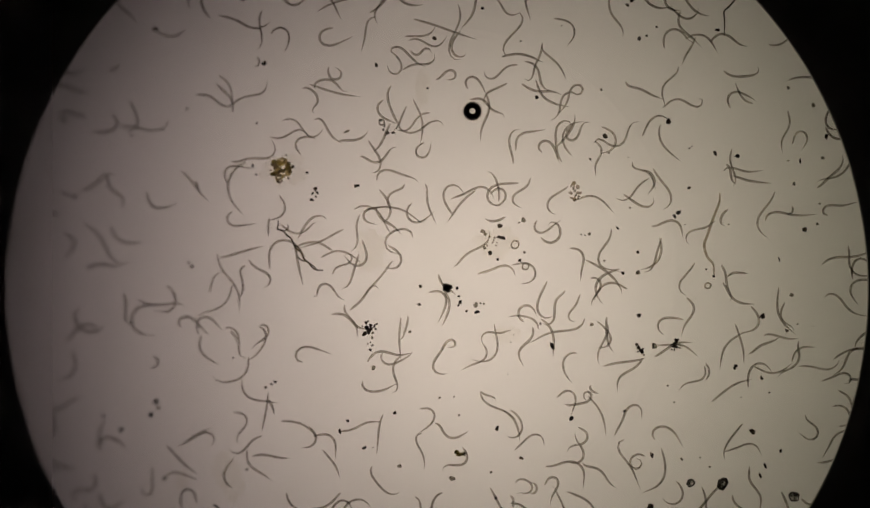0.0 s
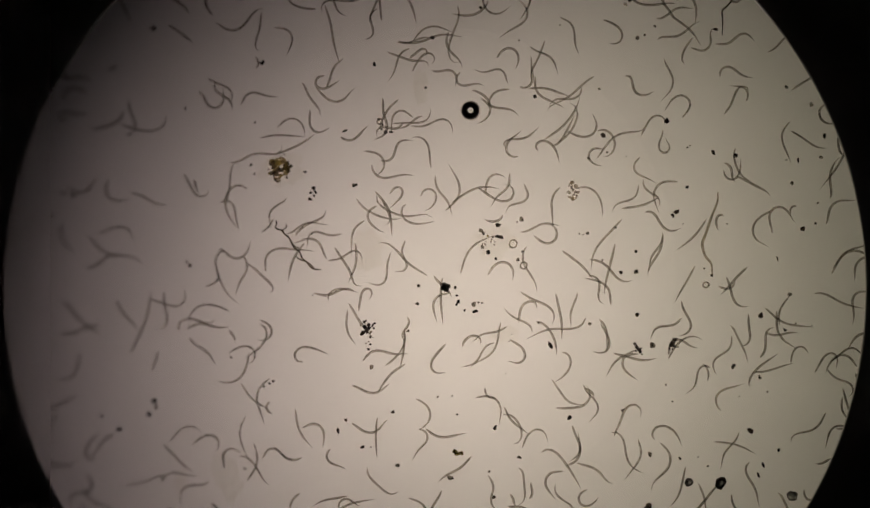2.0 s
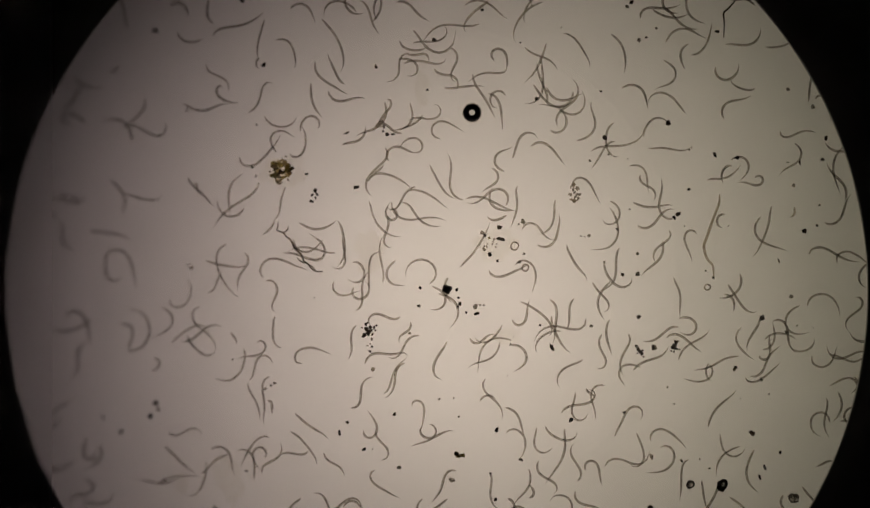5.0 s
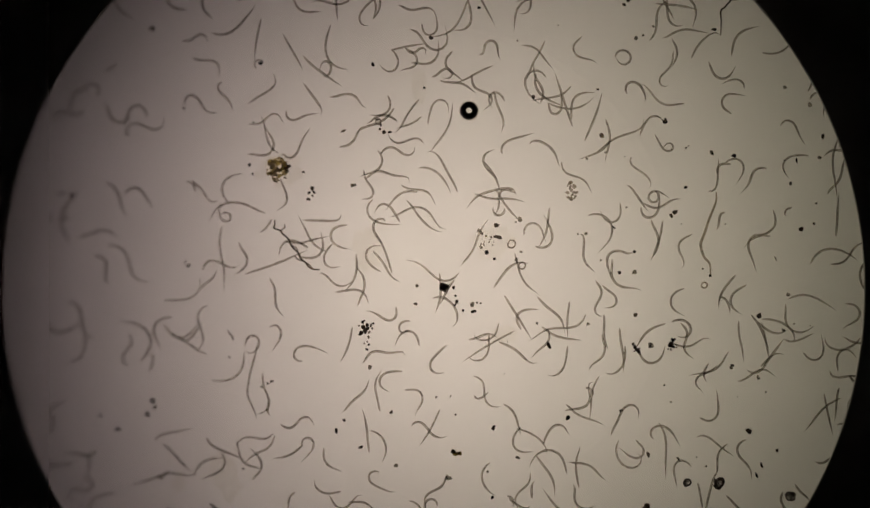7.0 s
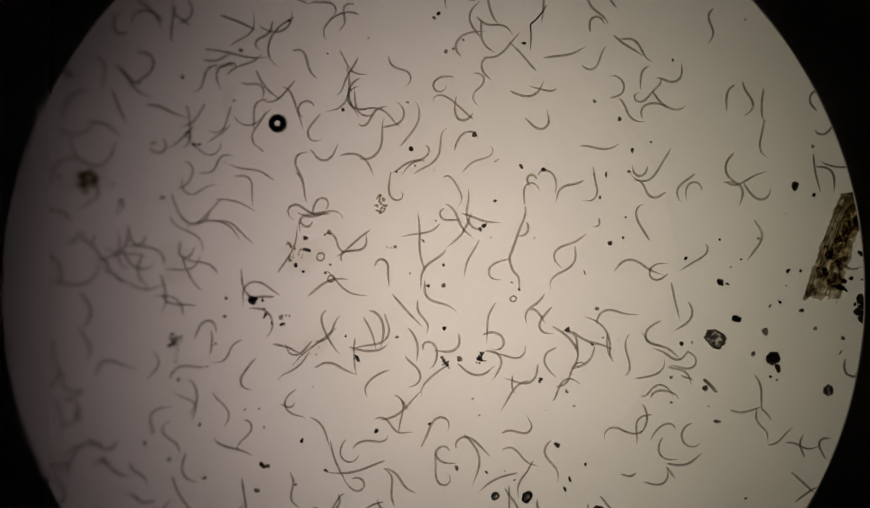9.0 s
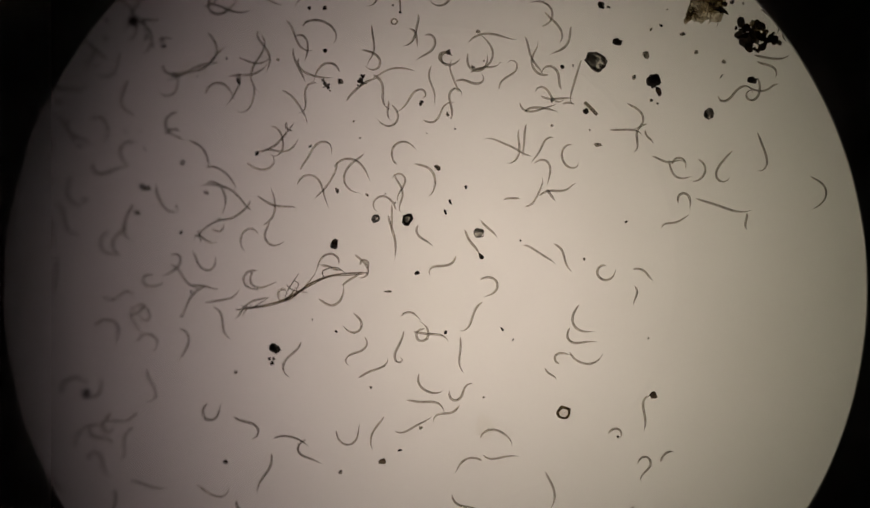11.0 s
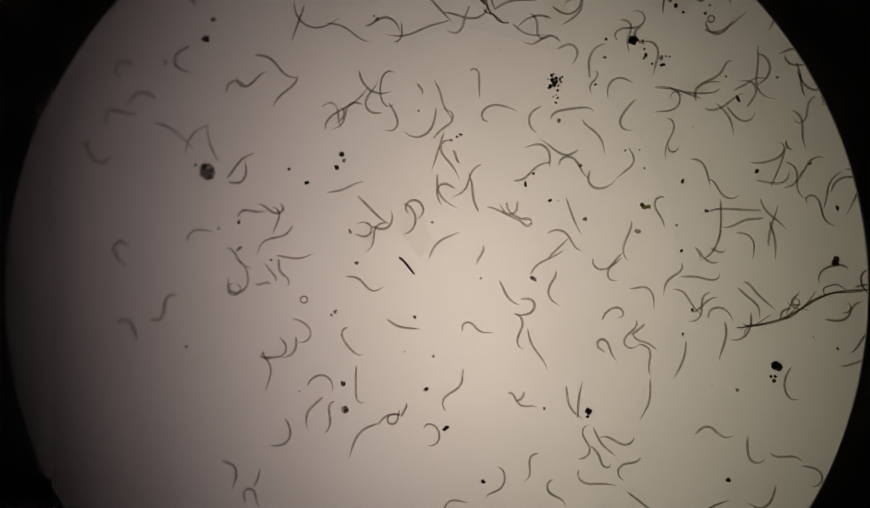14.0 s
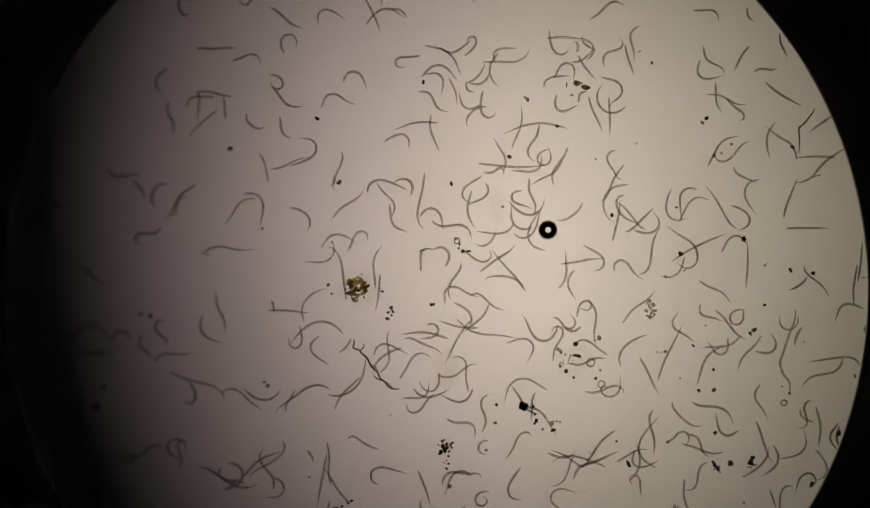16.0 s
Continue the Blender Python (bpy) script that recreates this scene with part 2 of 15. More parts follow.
def tube(points, radii, sides=6):
    """A bent thread through the points, which are on the slide grid with heights."""
    bm = bmesh.new()
    pts = [Vector(p) * U for p in points]
    rings = []
    for i, p in enumerate(pts):
        d = (pts[min(i + 1, len(pts) - 1)] - pts[max(i - 1, 0)]).normalized()
        s = d.cross(Vector((0, 0, 1))).normalized()
        up = s.cross(d)
        r = radii[i] * U
        rings.append([bm.verts.new(p + (s * math.cos(a) + up * math.sin(a)) * r)
                      for a in (2 * math.pi * k / sides for k in range(sides))])
    for a, b in zip(rings, rings[1:]):
        for k in range(sides):
            bm.faces.new((a[k], a[(k + 1) % sides], b[(k + 1) % sides], b[k]))
    bm.faces.new(rings[0])
    bm.faces.new(rings[-1])
    bmesh.ops.recalc_face_normals(bm, faces=bm.faces)
    for f in bm.faces:
        f.smooth = True
    return bm


def smooth_line(points, per=5):
    """Points along a smooth curve through the given ones."""
    p = [np.array(q, float) for q in points]
    p = [2 * p[0] - p[1]] + p + [2 * p[-1] - p[-2]]
    out = []
    for a, b, c, d in zip(p, p[1:], p[2:], p[3:]):
        for k in range(per):
            t = k / per
            out.append(0.5 * (2 * b + (c - a) * t + (2 * a - 5 * b + 4 * c - d) * t * t + (3 * b - a - 3 * c + d) * t ** 3))
    return out + [p[-2]]


def lump(seed, rough=0.35, flat=0.7, level=2):
    """An irregular grain of radius 1 that rests on z = 0."""
    bm = bmesh.new()
    bmesh.ops.create_icosphere(bm, subdivisions=level, radius=1)
    for v in bm.verts:
        n = noise.noise(v.co * 1.3 + Vector((seed * 7.1, seed * 3.3, 0)))
        n2 = noise.noise(v.co * 3.4 + Vector((0, seed * 5.7, seed)))
        n3 = noise.noise(v.co * 9.0 + Vector((seed, 0, seed * 2.3))) if level > 2 else 0.0
        v.co *= 1 + rough * n * 1.3 + rough * 0.8 * n2 + rough * 0.35 * n3
        v.co.z *= flat
    low = min(v.co.z for v in bm.verts)
    for v in bm.verts:
        v.co.z = max(v.co.z - low - 0.15, 0)
    return bm


def shared(name, bm, mat):
    me = bpy.data.meshes.new(name)
    bm.to_mesh(me)
    bm.free()
    for m in (mat if isinstance(mat, (list, tuple)) else [mat]):
        me.materials.append(m)
    return me


# ---- setting: slide, ground glass, eyepiece, condenser lamp ----
def box(x0, x1, y0, y1, z0, z1):
    bm = bmesh.new()
    bmesh.ops.create_cube(bm, size=1, matrix=Matrix.Translation(((x0 + x1) / 2, (y0 + y1) / 2, (z0 + z1) / 2))
                          @ Matrix.Diagonal((x1 - x0, y1 - y0, z1 - z0, 1)))
    return bm


slide = part("microscope_slide", box(-0.030, 0.046, -0.0165, 0.0095, -0.001, 0), M_GLASS)
slide.visible_shadow = False
tagged(slide, "clear glass microscope slide under a film of water", "microscope slide", kind="structure")

bm = box(-0.034, 0.05, -0.0205, 0.0135, -0.0031, -0.00104)
bm.faces.ensure_lookup_table()
for f in bm.faces:
    f.material_index = 0 if f.normal.z > 0.5 else 1
ground_glass = part("ground_glass", bm, [M_GROUND, M_CLEAR])
ground_glass.visible_shadow = False
tagged(ground_glass, "pale ground glass plate that spreads the lamp light", "glass plate", kind="structure")

R_STOP = 776 * U * (HEIGHT - STOP_Z) / HEIGHT
eyepiece = tagged(new("eyepiece"), "dark microscope eyepiece with a black round field stop", "eyepiece")
part("field_stop", lathe([(R_STOP, STOP_Z), (R_STOP + 0.02e-3, STOP_Z + 0.02e-3), (R_STOP + 0.3e-3, STOP_Z + 0.12e-3),
                          (8.2e-3, STOP_Z + 0.16e-3), (8.2e-3, STOP_Z)], 256), M_STOP, eyepiece, "black round stop with a thin edge")
# a thin pale arc along one side of its edge, standing for a glint
bm = bmesh.new()
rows = [[bm.verts.new((r * math.cos(a), r * math.sin(a), z)) for r, z in
         ((R_STOP - 0.003e-3, STOP_Z - 0.012e-3), (R_STOP + 0.001e-3, STOP_Z + 0.006e-3), (R_STOP + 0.005e-3, STOP_Z + 0.006e-3), (R_STOP + 0.003e-3, STOP_Z - 0.012e-3))]
        for a in (radians(-50 + k) for k in range(111))]
for a, c in zip(rows, rows[1:]):
    for k in range(4):
        bm.faces.new((a[k], c[k], c[(k + 1) % 4], a[(k + 1) % 4]))
bmesh.ops.recalc_face_normals(bm, faces=bm.faces)
part("stop_lip", bm, M_GLINT, eyepiece, "thin pale arc standing for a glint along the stop")
# added plate whose rough side blurs that part of the view
blur_z = STOP_Z + 0.3e-3
blur_plate = part("blur_plate", disc(8.15e-3, blur_z, 0.03e-3, 128), M_BLUR, eyepiece, "clear plate added to blur one side of the view")
blur_plate.visible_shadow = False
part("barrel", lathe([(8.2e-3, STOP_Z), (8.2e-3, 22e-3), (9.2e-3, 22e-3), (9.2e-3, STOP_Z)], 96), M_TUBE, eyepiece)
part("eye_cap", disc(9.2e-3, 22.4e-3, 0.8e-3), M_TUBE, eyepiece)

condenser = tagged(new("condenser_lamp"), "substage lamp with a round diaphragm shining up", "lamp")
APERTURE = 2.78e-3
part("diaphragm", lathe([(APERTURE, -8.10e-3), (APERTURE, -8.16e-3), (11e-3, -8.36e-3), (11e-3, -8.10e-3)], 96), M_BLACK, condenser)
part("housing", lathe([(11e-3, -8.10e-3), (12e-3, -8.10e-3), (12e-3, -20.5e-3), (11e-3, -20.5e-3)], 96), M_BLACK, condenser)
part("lamp_face", disc(6.04e-3, -18.82e-3, 0.2e-3), M_LAMP, condenser, "glowing warm white lamp face")
part("base_plate", disc(12e-3, -20.9e-3, 0.7e-3), M_BLACK, condenser)

# unseen plate added to cast the off-axis eye's vignette on one side
iris = tagged(new("shade_plate"), "unseen black plate with a round hole, added under the slide to shade one side", "iris diaphragm")
part("iris_ring", lathe([(3.67e-3, -7.07e-3), (3.67e-3, -7.12e-3), (14e-3, -7.37e-3), (14e-3, -7.07e-3)], 96), M_BLACK, iris)

MOVES = []      # (thing, rows) for motions()


def stop_at(t):
    return [float(np.interp(t, [r[0] for r in PATH], [r[k] for r in PATH])) for k in (4, 5)]


NEARER = (HEIGHT - STOP_Z) / HEIGHT
MOVES.append((eyepiece, [(t, pose((x + (sx - x) * NEARER) * U, (y + (sy - y) * NEARER) * U, 0, 0, 0, a)) for t, x, y, a, sx, sy in PATH]))
lamp_times = sorted({r[0] for r in PATH} | {r[0] for r in LAMP_ROWS})
lamp_rows = []
for t in lamp_times:
    dx, dy = (float(np.interp(t, [r[0] for r in LAMP_ROWS], [r[k] for r in LAMP_ROWS])) for k in (1, 2))
    sx, sy = stop_at(t)
    lamp_rows.append((t, pose((sx + dx) * U, (sy + dy) * U, 0)))
MOVES.append((condenser, lamp_rows))
shade_rows = []
for t in sorted({r[0] for r in PATH} | {r[0] for r in SHADE_ROWS}):
    dx, dy = (float(np.interp(t, [r[0] for r in SHADE_ROWS], [r[k] for r in SHADE_ROWS])) for k in (1, 2))
    sx, sy = stop_at(t)
    shade_rows.append((t, pose((sx + dx) * U, (sy + dy) * U, 0)))
MOVES.append((iris, shade_rows))

# ---- roundworms ----
STEP = 0.25         # seconds between the rows of a worm
RADIUS = 1.95       # of a worm's middle, on the slide grid


def girth(s):
    """Relative radius along the body, from the blunt head at -1 to the thin tail at 1."""
    if s < -0.35:
        return 0.42 + 0.58 * math.sqrt(max(0.0, 1 - ((-0.35 - s) / 0.65) ** 2.2))
    return 1.0 if s < 0.15 else max(0.14, 1 - ((s - 0.15) / 0.85) ** 1.7 * 0.86)


def segment_mesh(i, n):
    """One ring of a worm's body: a flattened tube along x, clear inside, paler at both ends; the dark along its two
    flanks is refraction shade put into the colour.
    """
    bm = bmesh.new()
    sides, cuts = 14, 2
    rings = []
    for c in range(cuts + 1):
        f = c / cuts
        s = -1 + 2 * (i + f) / n
        r = girth(s) * RADIUS * U
        x = (f - 0.5) * 1.06
        rings.append([bm.verts.new((x, r * math.cos(a), r * 0.9 * math.sin(a)))
                      for a in (2 * math.pi * k / sides for k in range(sides))])
    for a, b in zip(rings, rings[1:]):
        for k in range(sides):
            f = bm.faces.new((a[k], a[(k + 1) % sides], b[(k + 1) % sides], b[k]))
            f.smooth = True
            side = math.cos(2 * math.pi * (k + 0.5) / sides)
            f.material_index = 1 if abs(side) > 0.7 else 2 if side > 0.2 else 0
    if i == 0:
        bm.faces.new(rings[0])
    if i == n - 1:
        bm.faces.new(rings[-1])
    tip = min(i, n - 1 - i)
    return shared("worm_segment", bm, [M_WORM_TIP, M_RIM_TIP, M_WORM_TIP] if tip == 0 else [M_WORM, M_RIM, M_SIDE_SHADE])


SEGMENTS = {n: [segment_mesh(i, n) for i in range(n)] for n in (7, 11)}


def body_line(n, length, bend, wave, hook, curl):
    """Middles and angles of a worm's segments about its centre, lying along x."""
    xs, ys, angles = [], [], []
    x = y = 0.0
    step = length / n
    for i in range(n):
        s = -1 + (2 * i + 1) / n
        a = radians(bend * s + wave * (3 * s * s - 1) / 2 + hook * (5 * s ** 3 - 3 * s) / 2 + curl * (35 * s ** 4 - 30 * s * s + 3) / 8)
        xs.append(x + step / 2 * math.cos(a))
        ys.append(y + step / 2 * math.sin(a))
        x, y = x + step * math.cos(a), y + step * math.sin(a)
        angles.append(a)
    mx, my = sum(xs) / n, sum(ys) / n
    return [(px - mx, py - my, a) for px, py, a in zip(xs, ys, angles)]


WORM_LABELS = ["slender translucent grey roundworm wriggling in the water film",
               "small translucent roundworm, coiled and lying still on the glass"]
worm_rng = random.Random(5)
crowd = tagged(new("roundworm_crowd"), "crowd of slender grey roundworms wriggling further off", "roundworms", kind="stuff")


def worm(length, *poses, lively=None, single=True):
    """A roundworm. Poses: seconds, x, y, heading, bend, wave, hook and curl of the body in degrees. lively: how much it thrashes between them. single: a thing of its own."""
    n = 11 if length > 52 else 7
    rng = worm_rng
    pick = 0.0 if rng.random() < 0.15 else rng.uniform(0.5, 1.0)
    lively = pick if lively is None else lively
    rate, phase = rng.uniform(0.45, 0.85), rng.uniform(0, 6.28)
    lift = rng.uniform(0, 5)
    wide = rng.uniform(0.88, 1.12)
    times = [p[0] for p in poses]
    thing = tagged(new("roundworm"), WORM_LABELS[0 if lively else 1], "roundworm", "roundworms on the slide") if single else crowd
    segments = []
    for i in range(n):
        name = "head" if i == 0 else "tail" if i == n - 1 else "body_segment"
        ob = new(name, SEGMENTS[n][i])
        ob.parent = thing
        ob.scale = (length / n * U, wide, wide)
        segments.append(ob)
    rows, seg_rows = [], [[] for _ in range(n)]
    if lively:
        stamps = [k * STEP for k in range(int(16 / STEP) + 1)]
    else:
        stamps = sorted({0.0, 16.0} | {p[0] for p in poses})
    for t in stamps:
        x, y, heading, bend, wave, hook, curl = (float(np.interp(t, times, [p[k] for p in poses])) for k in range(1, 8))
        away = min(1.0, min(abs(t - q) for q in times) / 0.6)
        w = lively * away * away * (3 - 2 * away)
        beat = 2 * math.pi * rate * t + phase
        bend += w * (85 * math.sin(beat) - 0.3 * bend)
        wave += w * 42 * math.sin(beat + 1.7)
        hook += w * (16 * math.sin(1.6 * beat) - 0.5 * hook)
        heading += w * 14 * math.sin(0.63 * beat + 0.8)
        x += w * 4 * math.sin(0.41 * beat + 2)
        y += w * 4 * math.cos(0.37 * beat)
        base = pose(x * U, y * U, (RADIUS + lift) * U, 0, 0, heading)
        rows.append((t, base))
        for i, (px, py, a) in enumerate(body_line(n, length, bend, wave, hook, curl * (1 - 0.5 * w))):
            m = pose(px * U, py * U, 0, 0, 0, math.degrees(a))
            seg_rows[i].append((t, m if single else base @ m))
    if single:
        MOVES.append((thing, rows))
    for ob, r in zip(segments, seg_rows):
        MOVES.append((ob, r))


worm(50, (0,-448,465,-70,-11,-2,5,2), (0.5,-458,446,-39,-8,2,3,-1), single=False)
worm(48, (0,-415,443,-67,23,4,-8,1), (0.5,-410,434,-87,17,-1,-8,1), (1,-409,441,-114,-23,9,8,-8), (2.5,-406,448,-48,5,0,-2,0), (3,-406,437,-67,12,4,-4,-3), lively=0.51, single=False)
worm(57, (0,-472,395,4,45,-2,-11,1), (0.5,-462,399,6,-7,-1,3,1), (1,-461,398,3,-6,2,2,-2), (2,-452,394,-37,-3,0,2,0), (2.5,-451,392,-23,31,-10,-11,8), (3,-448,396,-12,-18,-23,-5,13), (3.5,-445,401,-38,-107,-9,16,21), (4,-443,394,-40,-2,14,6,-10), (6.5,-431,379,0,100,4,-26,-7), (7,-422,387,-5,-47,-54,7,33), (7.5,-425,391,-5,-92,7,3,-4), (8,-424,383,2,77,13,-11,-8), (15,-441,376,-44,12,5,-1,-2), (15.5,-435,372,-41,15,0,-8,0), (16,-440,369,-74,-12,8,2,-7), lively=0.68)
worm(104, (0,-339,415,-5,31,30,-4,-20), (0.5,-331,422,14,8,13,6,-6), (1,-339,422,12,-9,-2,2,2), (1.5,-330,411,-36,-105,34,23,-12), (2,-346,415,16,41,-41,-30,7), (2.5,-339,419,4,-18,-20,-4,10), (3,-334,408,-19,-112,33,17,1), (3.5,-342,424,26,-53,3,12,-5), (4,-352,411,18,59,-20,-11,9), (6.5,-351,412,37,-10,0,4,0), (7,-350,412,33,41,-18,7,7), (7.5,-352,410,34,26,11,-1,-2), (8,-360,408,10,72,-20,-6,7), (15,-362,394,66,-101,-21,24,13), (15.5,-357,395,79,32,48,11,-17), (16,-365,398,81,103,30,-25,-18), lively=1)
worm(77, (0,-314,402,-99,-12,-41,-10,3), (0.5,-311,396,-99,-64,-28,1,8), (1,-312,399,-101,-35,-10,5,7), (2,-314,395,-86,34,49,34,7), (2.5,-315,393,-97,24,-6,-10,5), (3.5,-313,392,-101,-60,-27,2,12), (4,-315,387,-100,-4,5,0,-3), (6.5,-313,383,-99,-2,0,1,0), (7,-314,385,-99,6,2,-1,-1), (7.5,-310,389,-104,0,0,0,0), (8,-314,373,-95,1,0,0,0), (15,-308,366,-104,-34,11,-4,10), (15.5,-302,376,-97,-22,22,-9,-5), (16,-310,362,-96,12,50,9,15), lively=0.33)
worm(75, (0,-272,391,-49,-101,20,13,-8), (0.5,-272,386,-45,17,36,-13,-20), (1,-272,388,-45,44,7,-16,-7), (1.5,-268,384,-65,-51,-51,2,16), (2,-262,386,-67,-74,11,21,-7), (2.5,-265,378,-56,50,21,-9,-15), (3,-265,378,-64,37,-10,-22,3), (3.5,-261,378,-65,-39,-27,1,17), (4,-260,375,-60,-14,26,18,-13), (6.5,-250,366,-61,52,52,-10,-21), (7,-248,360,-61,-2,-2,1,2), (7.5,-247,360,-69,-68,-8,26,10), (8,-244,353,-68,-8,9,-2,-5), (8.5,-247,349,-59,53,19,1,1), (15,-228,315,-68,7,15,2,-11), (15.5,-227,304,-8,168,63,-8,-18), (16,-219,311,-69,-39,-29,9,20), lively=1)
worm(68, (0,-257,455,-11,61,7,-32,-8), (0.5,-248,459,-24,-37,-15,12,11), (1,-242,453,60,27,1,-14,-1), (1.5,-243,447,135,-23,2,10,-2), (2.5,-239,452,138,45,-14,-5,7), (3.5,-235,447,2,75,12,-36,-12), (4,-230,448,-9,-18,-6,8,5), (6.5,-231,439,-46,56,20,-6,-8), (7,-228,440,-28,48,-10,-19,8), (7.5,-222,442,-61,-56,-25,9,14), (8,-219,439,80,47,15,-20,-15), (8.5,-224,438,109,-52,32,-5,-10), (15,-205,422,-23,51,29,17,8), (15.5,-200,416,-6,67,-12,-48,-8), (16,-198,421,-19,-85,-21,13,19), lively=0.97)
worm(57, (0,-655,329,-12,45,-7,-22,7), (7,-608,296,-38,-94,-10,33,5), (15,-604,306,28,55,13,-11,-6), (15.5,-598,309,31,-84,-23,14,11), lively=1, single=False)
worm(64, (0,-652,298,-14,8,15,6,-8), (7,-640,281,45,-60,-19,8,11), (15,-645,329,49,22,0,0,2), (15.5,-639,331,43,3,0,-2,0), lively=1, single=False)
worm(78, (0,-655,248,-128,138,72,-2,-26), single=False)
worm(76, (0,-587,228,-136,-85,33,8,-12), (1,-592,237,-153,75,19,-24,-18), (4,-566,234,-199,-24,-2,12,3), (8,-563,250,-189,-44,5,23,-6), (15,-600,305,-106,-60,46,20,-32), (15.5,-597,302,-124,-16,1,1,0), lively=1)
worm(102, (0,-515,228,14,49,42,8,-11), (1,-528,231,13,62,59,32,-3), (2,-513,227,17,64,31,8,-7), (3,-503,227,28,61,26,-14,-21), (4,-510,228,22,65,53,12,-20), (7,-514,228,26,7,84,2,-32), (8,-519,225,9,42,13,-9,-8), (15,-504,221,17,125,26,35,21), (15.5,-500,224,22,59,67,8,-15), (16,-509,224,5,-19,22,2,-18), lively=0.45)
worm(87, (0,-390,276,-5,28,52,-2,-26), (0.5,-386,284,33,2,56,-27,-18), (1,-385,283,21,-61,13,19,-10), (1.5,-386,286,64,116,31,22,-4), (2,-394,275,11,102,22,-44,7), (2.5,-403,274,17,1,91,0,-20), (3,-398,275,11,-41,40,-3,-21), (3.5,-406,276,1,3,-32,25,3), (4,-404,268,-9,101,-14,-20,9), (6.5,-415,268,-16,59,46,-22,-15), (7,-418,269,-7,-47,90,1,-21), (7.5,-421,271,-21,-46,-18,24,8), (8,-434,268,-33,106,-27,-7,9), (15,-452,295,-82,85,32,-56,9), (15.5,-445,298,-65,15,90,-17,-18), (16,-453,302,-63,-68,22,13,-10), lively=1)
worm(66, (0,-373,281,-63,-32,-14,14,11), (0.5,-375,285,-69,18,-24,10,9), single=False)
worm(73, (0,-369,291,-68,-26,14,7,-13), (1,-376,295,-76,34,48,9,-17), (2,-376,295,-53,-54,-36,3,19), (2.5,-380,301,-61,46,9,-3,0), (3,-379,303,-64,-22,7,1,-2), (3.5,-386,318,-52,-42,16,0,-4), (4,-385,312,-53,14,-33,-8,23), (6.5,-399,334,-51,-9,-2,2,1), (7,-398,340,-38,-49,-33,33,20), (7.5,-405,340,-50,96,-36,-11,12), (8,-406,346,-50,-63,31,5,-14), (15,-392,379,15,32,46,-8,-15), (15.5,-384,379,24,-68,40,16,-17), (16,-394,378,17,4,-16,9,5), lively=0.89)
worm(80, (0,-327,287,33,30,37,6,-20), (0.5,-323,290,32,4,-18,-14,7), (1,-320,288,23,-79,-10,0,3), (1.5,-314,282,1,-99,-5,31,0), (2,-316,282,14,-45,32,17,-20), (2.5,-309,282,30,47,35,7,-10), (3,-320,278,37,85,70,16,-12), (3.5,-315,281,35,41,11,-13,-5), (4,-311,288,30,-41,-45,-17,8), (6.5,-304,289,40,44,0,-16,0), (7,-298,293,53,46,36,10,-10), (7.5,-297,291,62,100,28,-16,-16), (8,-298,295,56,17,-50,-43,-2), (15,-293,308,36,-91,-45,12,22), (15.5,-288,305,45,-39,18,23,-16), (16,-290,305,44,3,27,6,-2), lively=1)
worm(77, (0,-242,227,-28,-18,46,3,-14), (0.5,-245,232,-20,-50,-47,30,22), (1,-248,231,-29,65,-23,-14,14), (1.5,-245,229,-14,31,50,-8,0), (2,-250,232,-20,-84,-1,15,-3), (2.5,-258,235,-24,37,-37,-4,15), (3,-262,236,-14,12,28,-14,-14), (3.5,-257,237,-14,-7,12,3,-9), (4,-264,236,-14,-6,-2,4,2), (6.5,-287,237,2,-4,0,2,0), (7,-294,241,0,-42,-54,12,41), (7.5,-306,236,-18,51,-10,-8,8), (8,-294,239,22,80,55,-1,4), (15,-298,231,-34,-62,-24,23,24), (15.5,-309,236,4,5,16,5,-13), (16,-311,242,7,-63,6,14,-7), lively=1)
worm(80, (0,-260,215,-2,-27,-57,-7,16), (0.5,-248,213,0,43,-38,12,1), (1,-263,210,-11,14,3,-4,-2), (2,-271,211,1,-10,4,4,-4), (2.5,-275,216,4,-45,11,12,-5), (3,-276,214,-3,68,-49,-13,21), (3.5,-282,213,-5,74,33,-8,-13), (4,-281,213,-3,-55,49,29,-16), (7.5,-294,213,140,-77,-12,24,8), (8,-290,203,113,-74,39,-9,-3), (15,-339,210,220,51,-23,-13,8), (15.5,-337,205,207,-68,-25,5,9), (16,-337,208,213,-64,22,12,-11), lively=0.98)
worm(108, (0,-318,176,31,61,42,27,-37), (0.5,-318,176,26,58,25,-12,-12), (1,-319,176,8,-4,-62,11,-5), (1.5,-320,177,15,-45,-49,15,5), (2,-314,176,20,18,30,51,-3), (2.5,-313,177,23,41,35,14,-3), (3,-312,179,22,52,13,-17,-9), (3.5,-314,179,13,22,-12,1,5), (4,-309,179,8,-16,-42,21,10), (6.5,-310,179,16,6,2,-2,-2), (7,-298,198,62,74,-32,-56,7), (7.5,-299,182,16,14,-10,-11,7), (8,-310,178,24,0,0,0,0), (15,-308,174,112,58,8,-12,29), (15.5,-306,177,113,36,8,-2,-1), (16,-305,185,110,29,24,10,-3), lively=0.88)
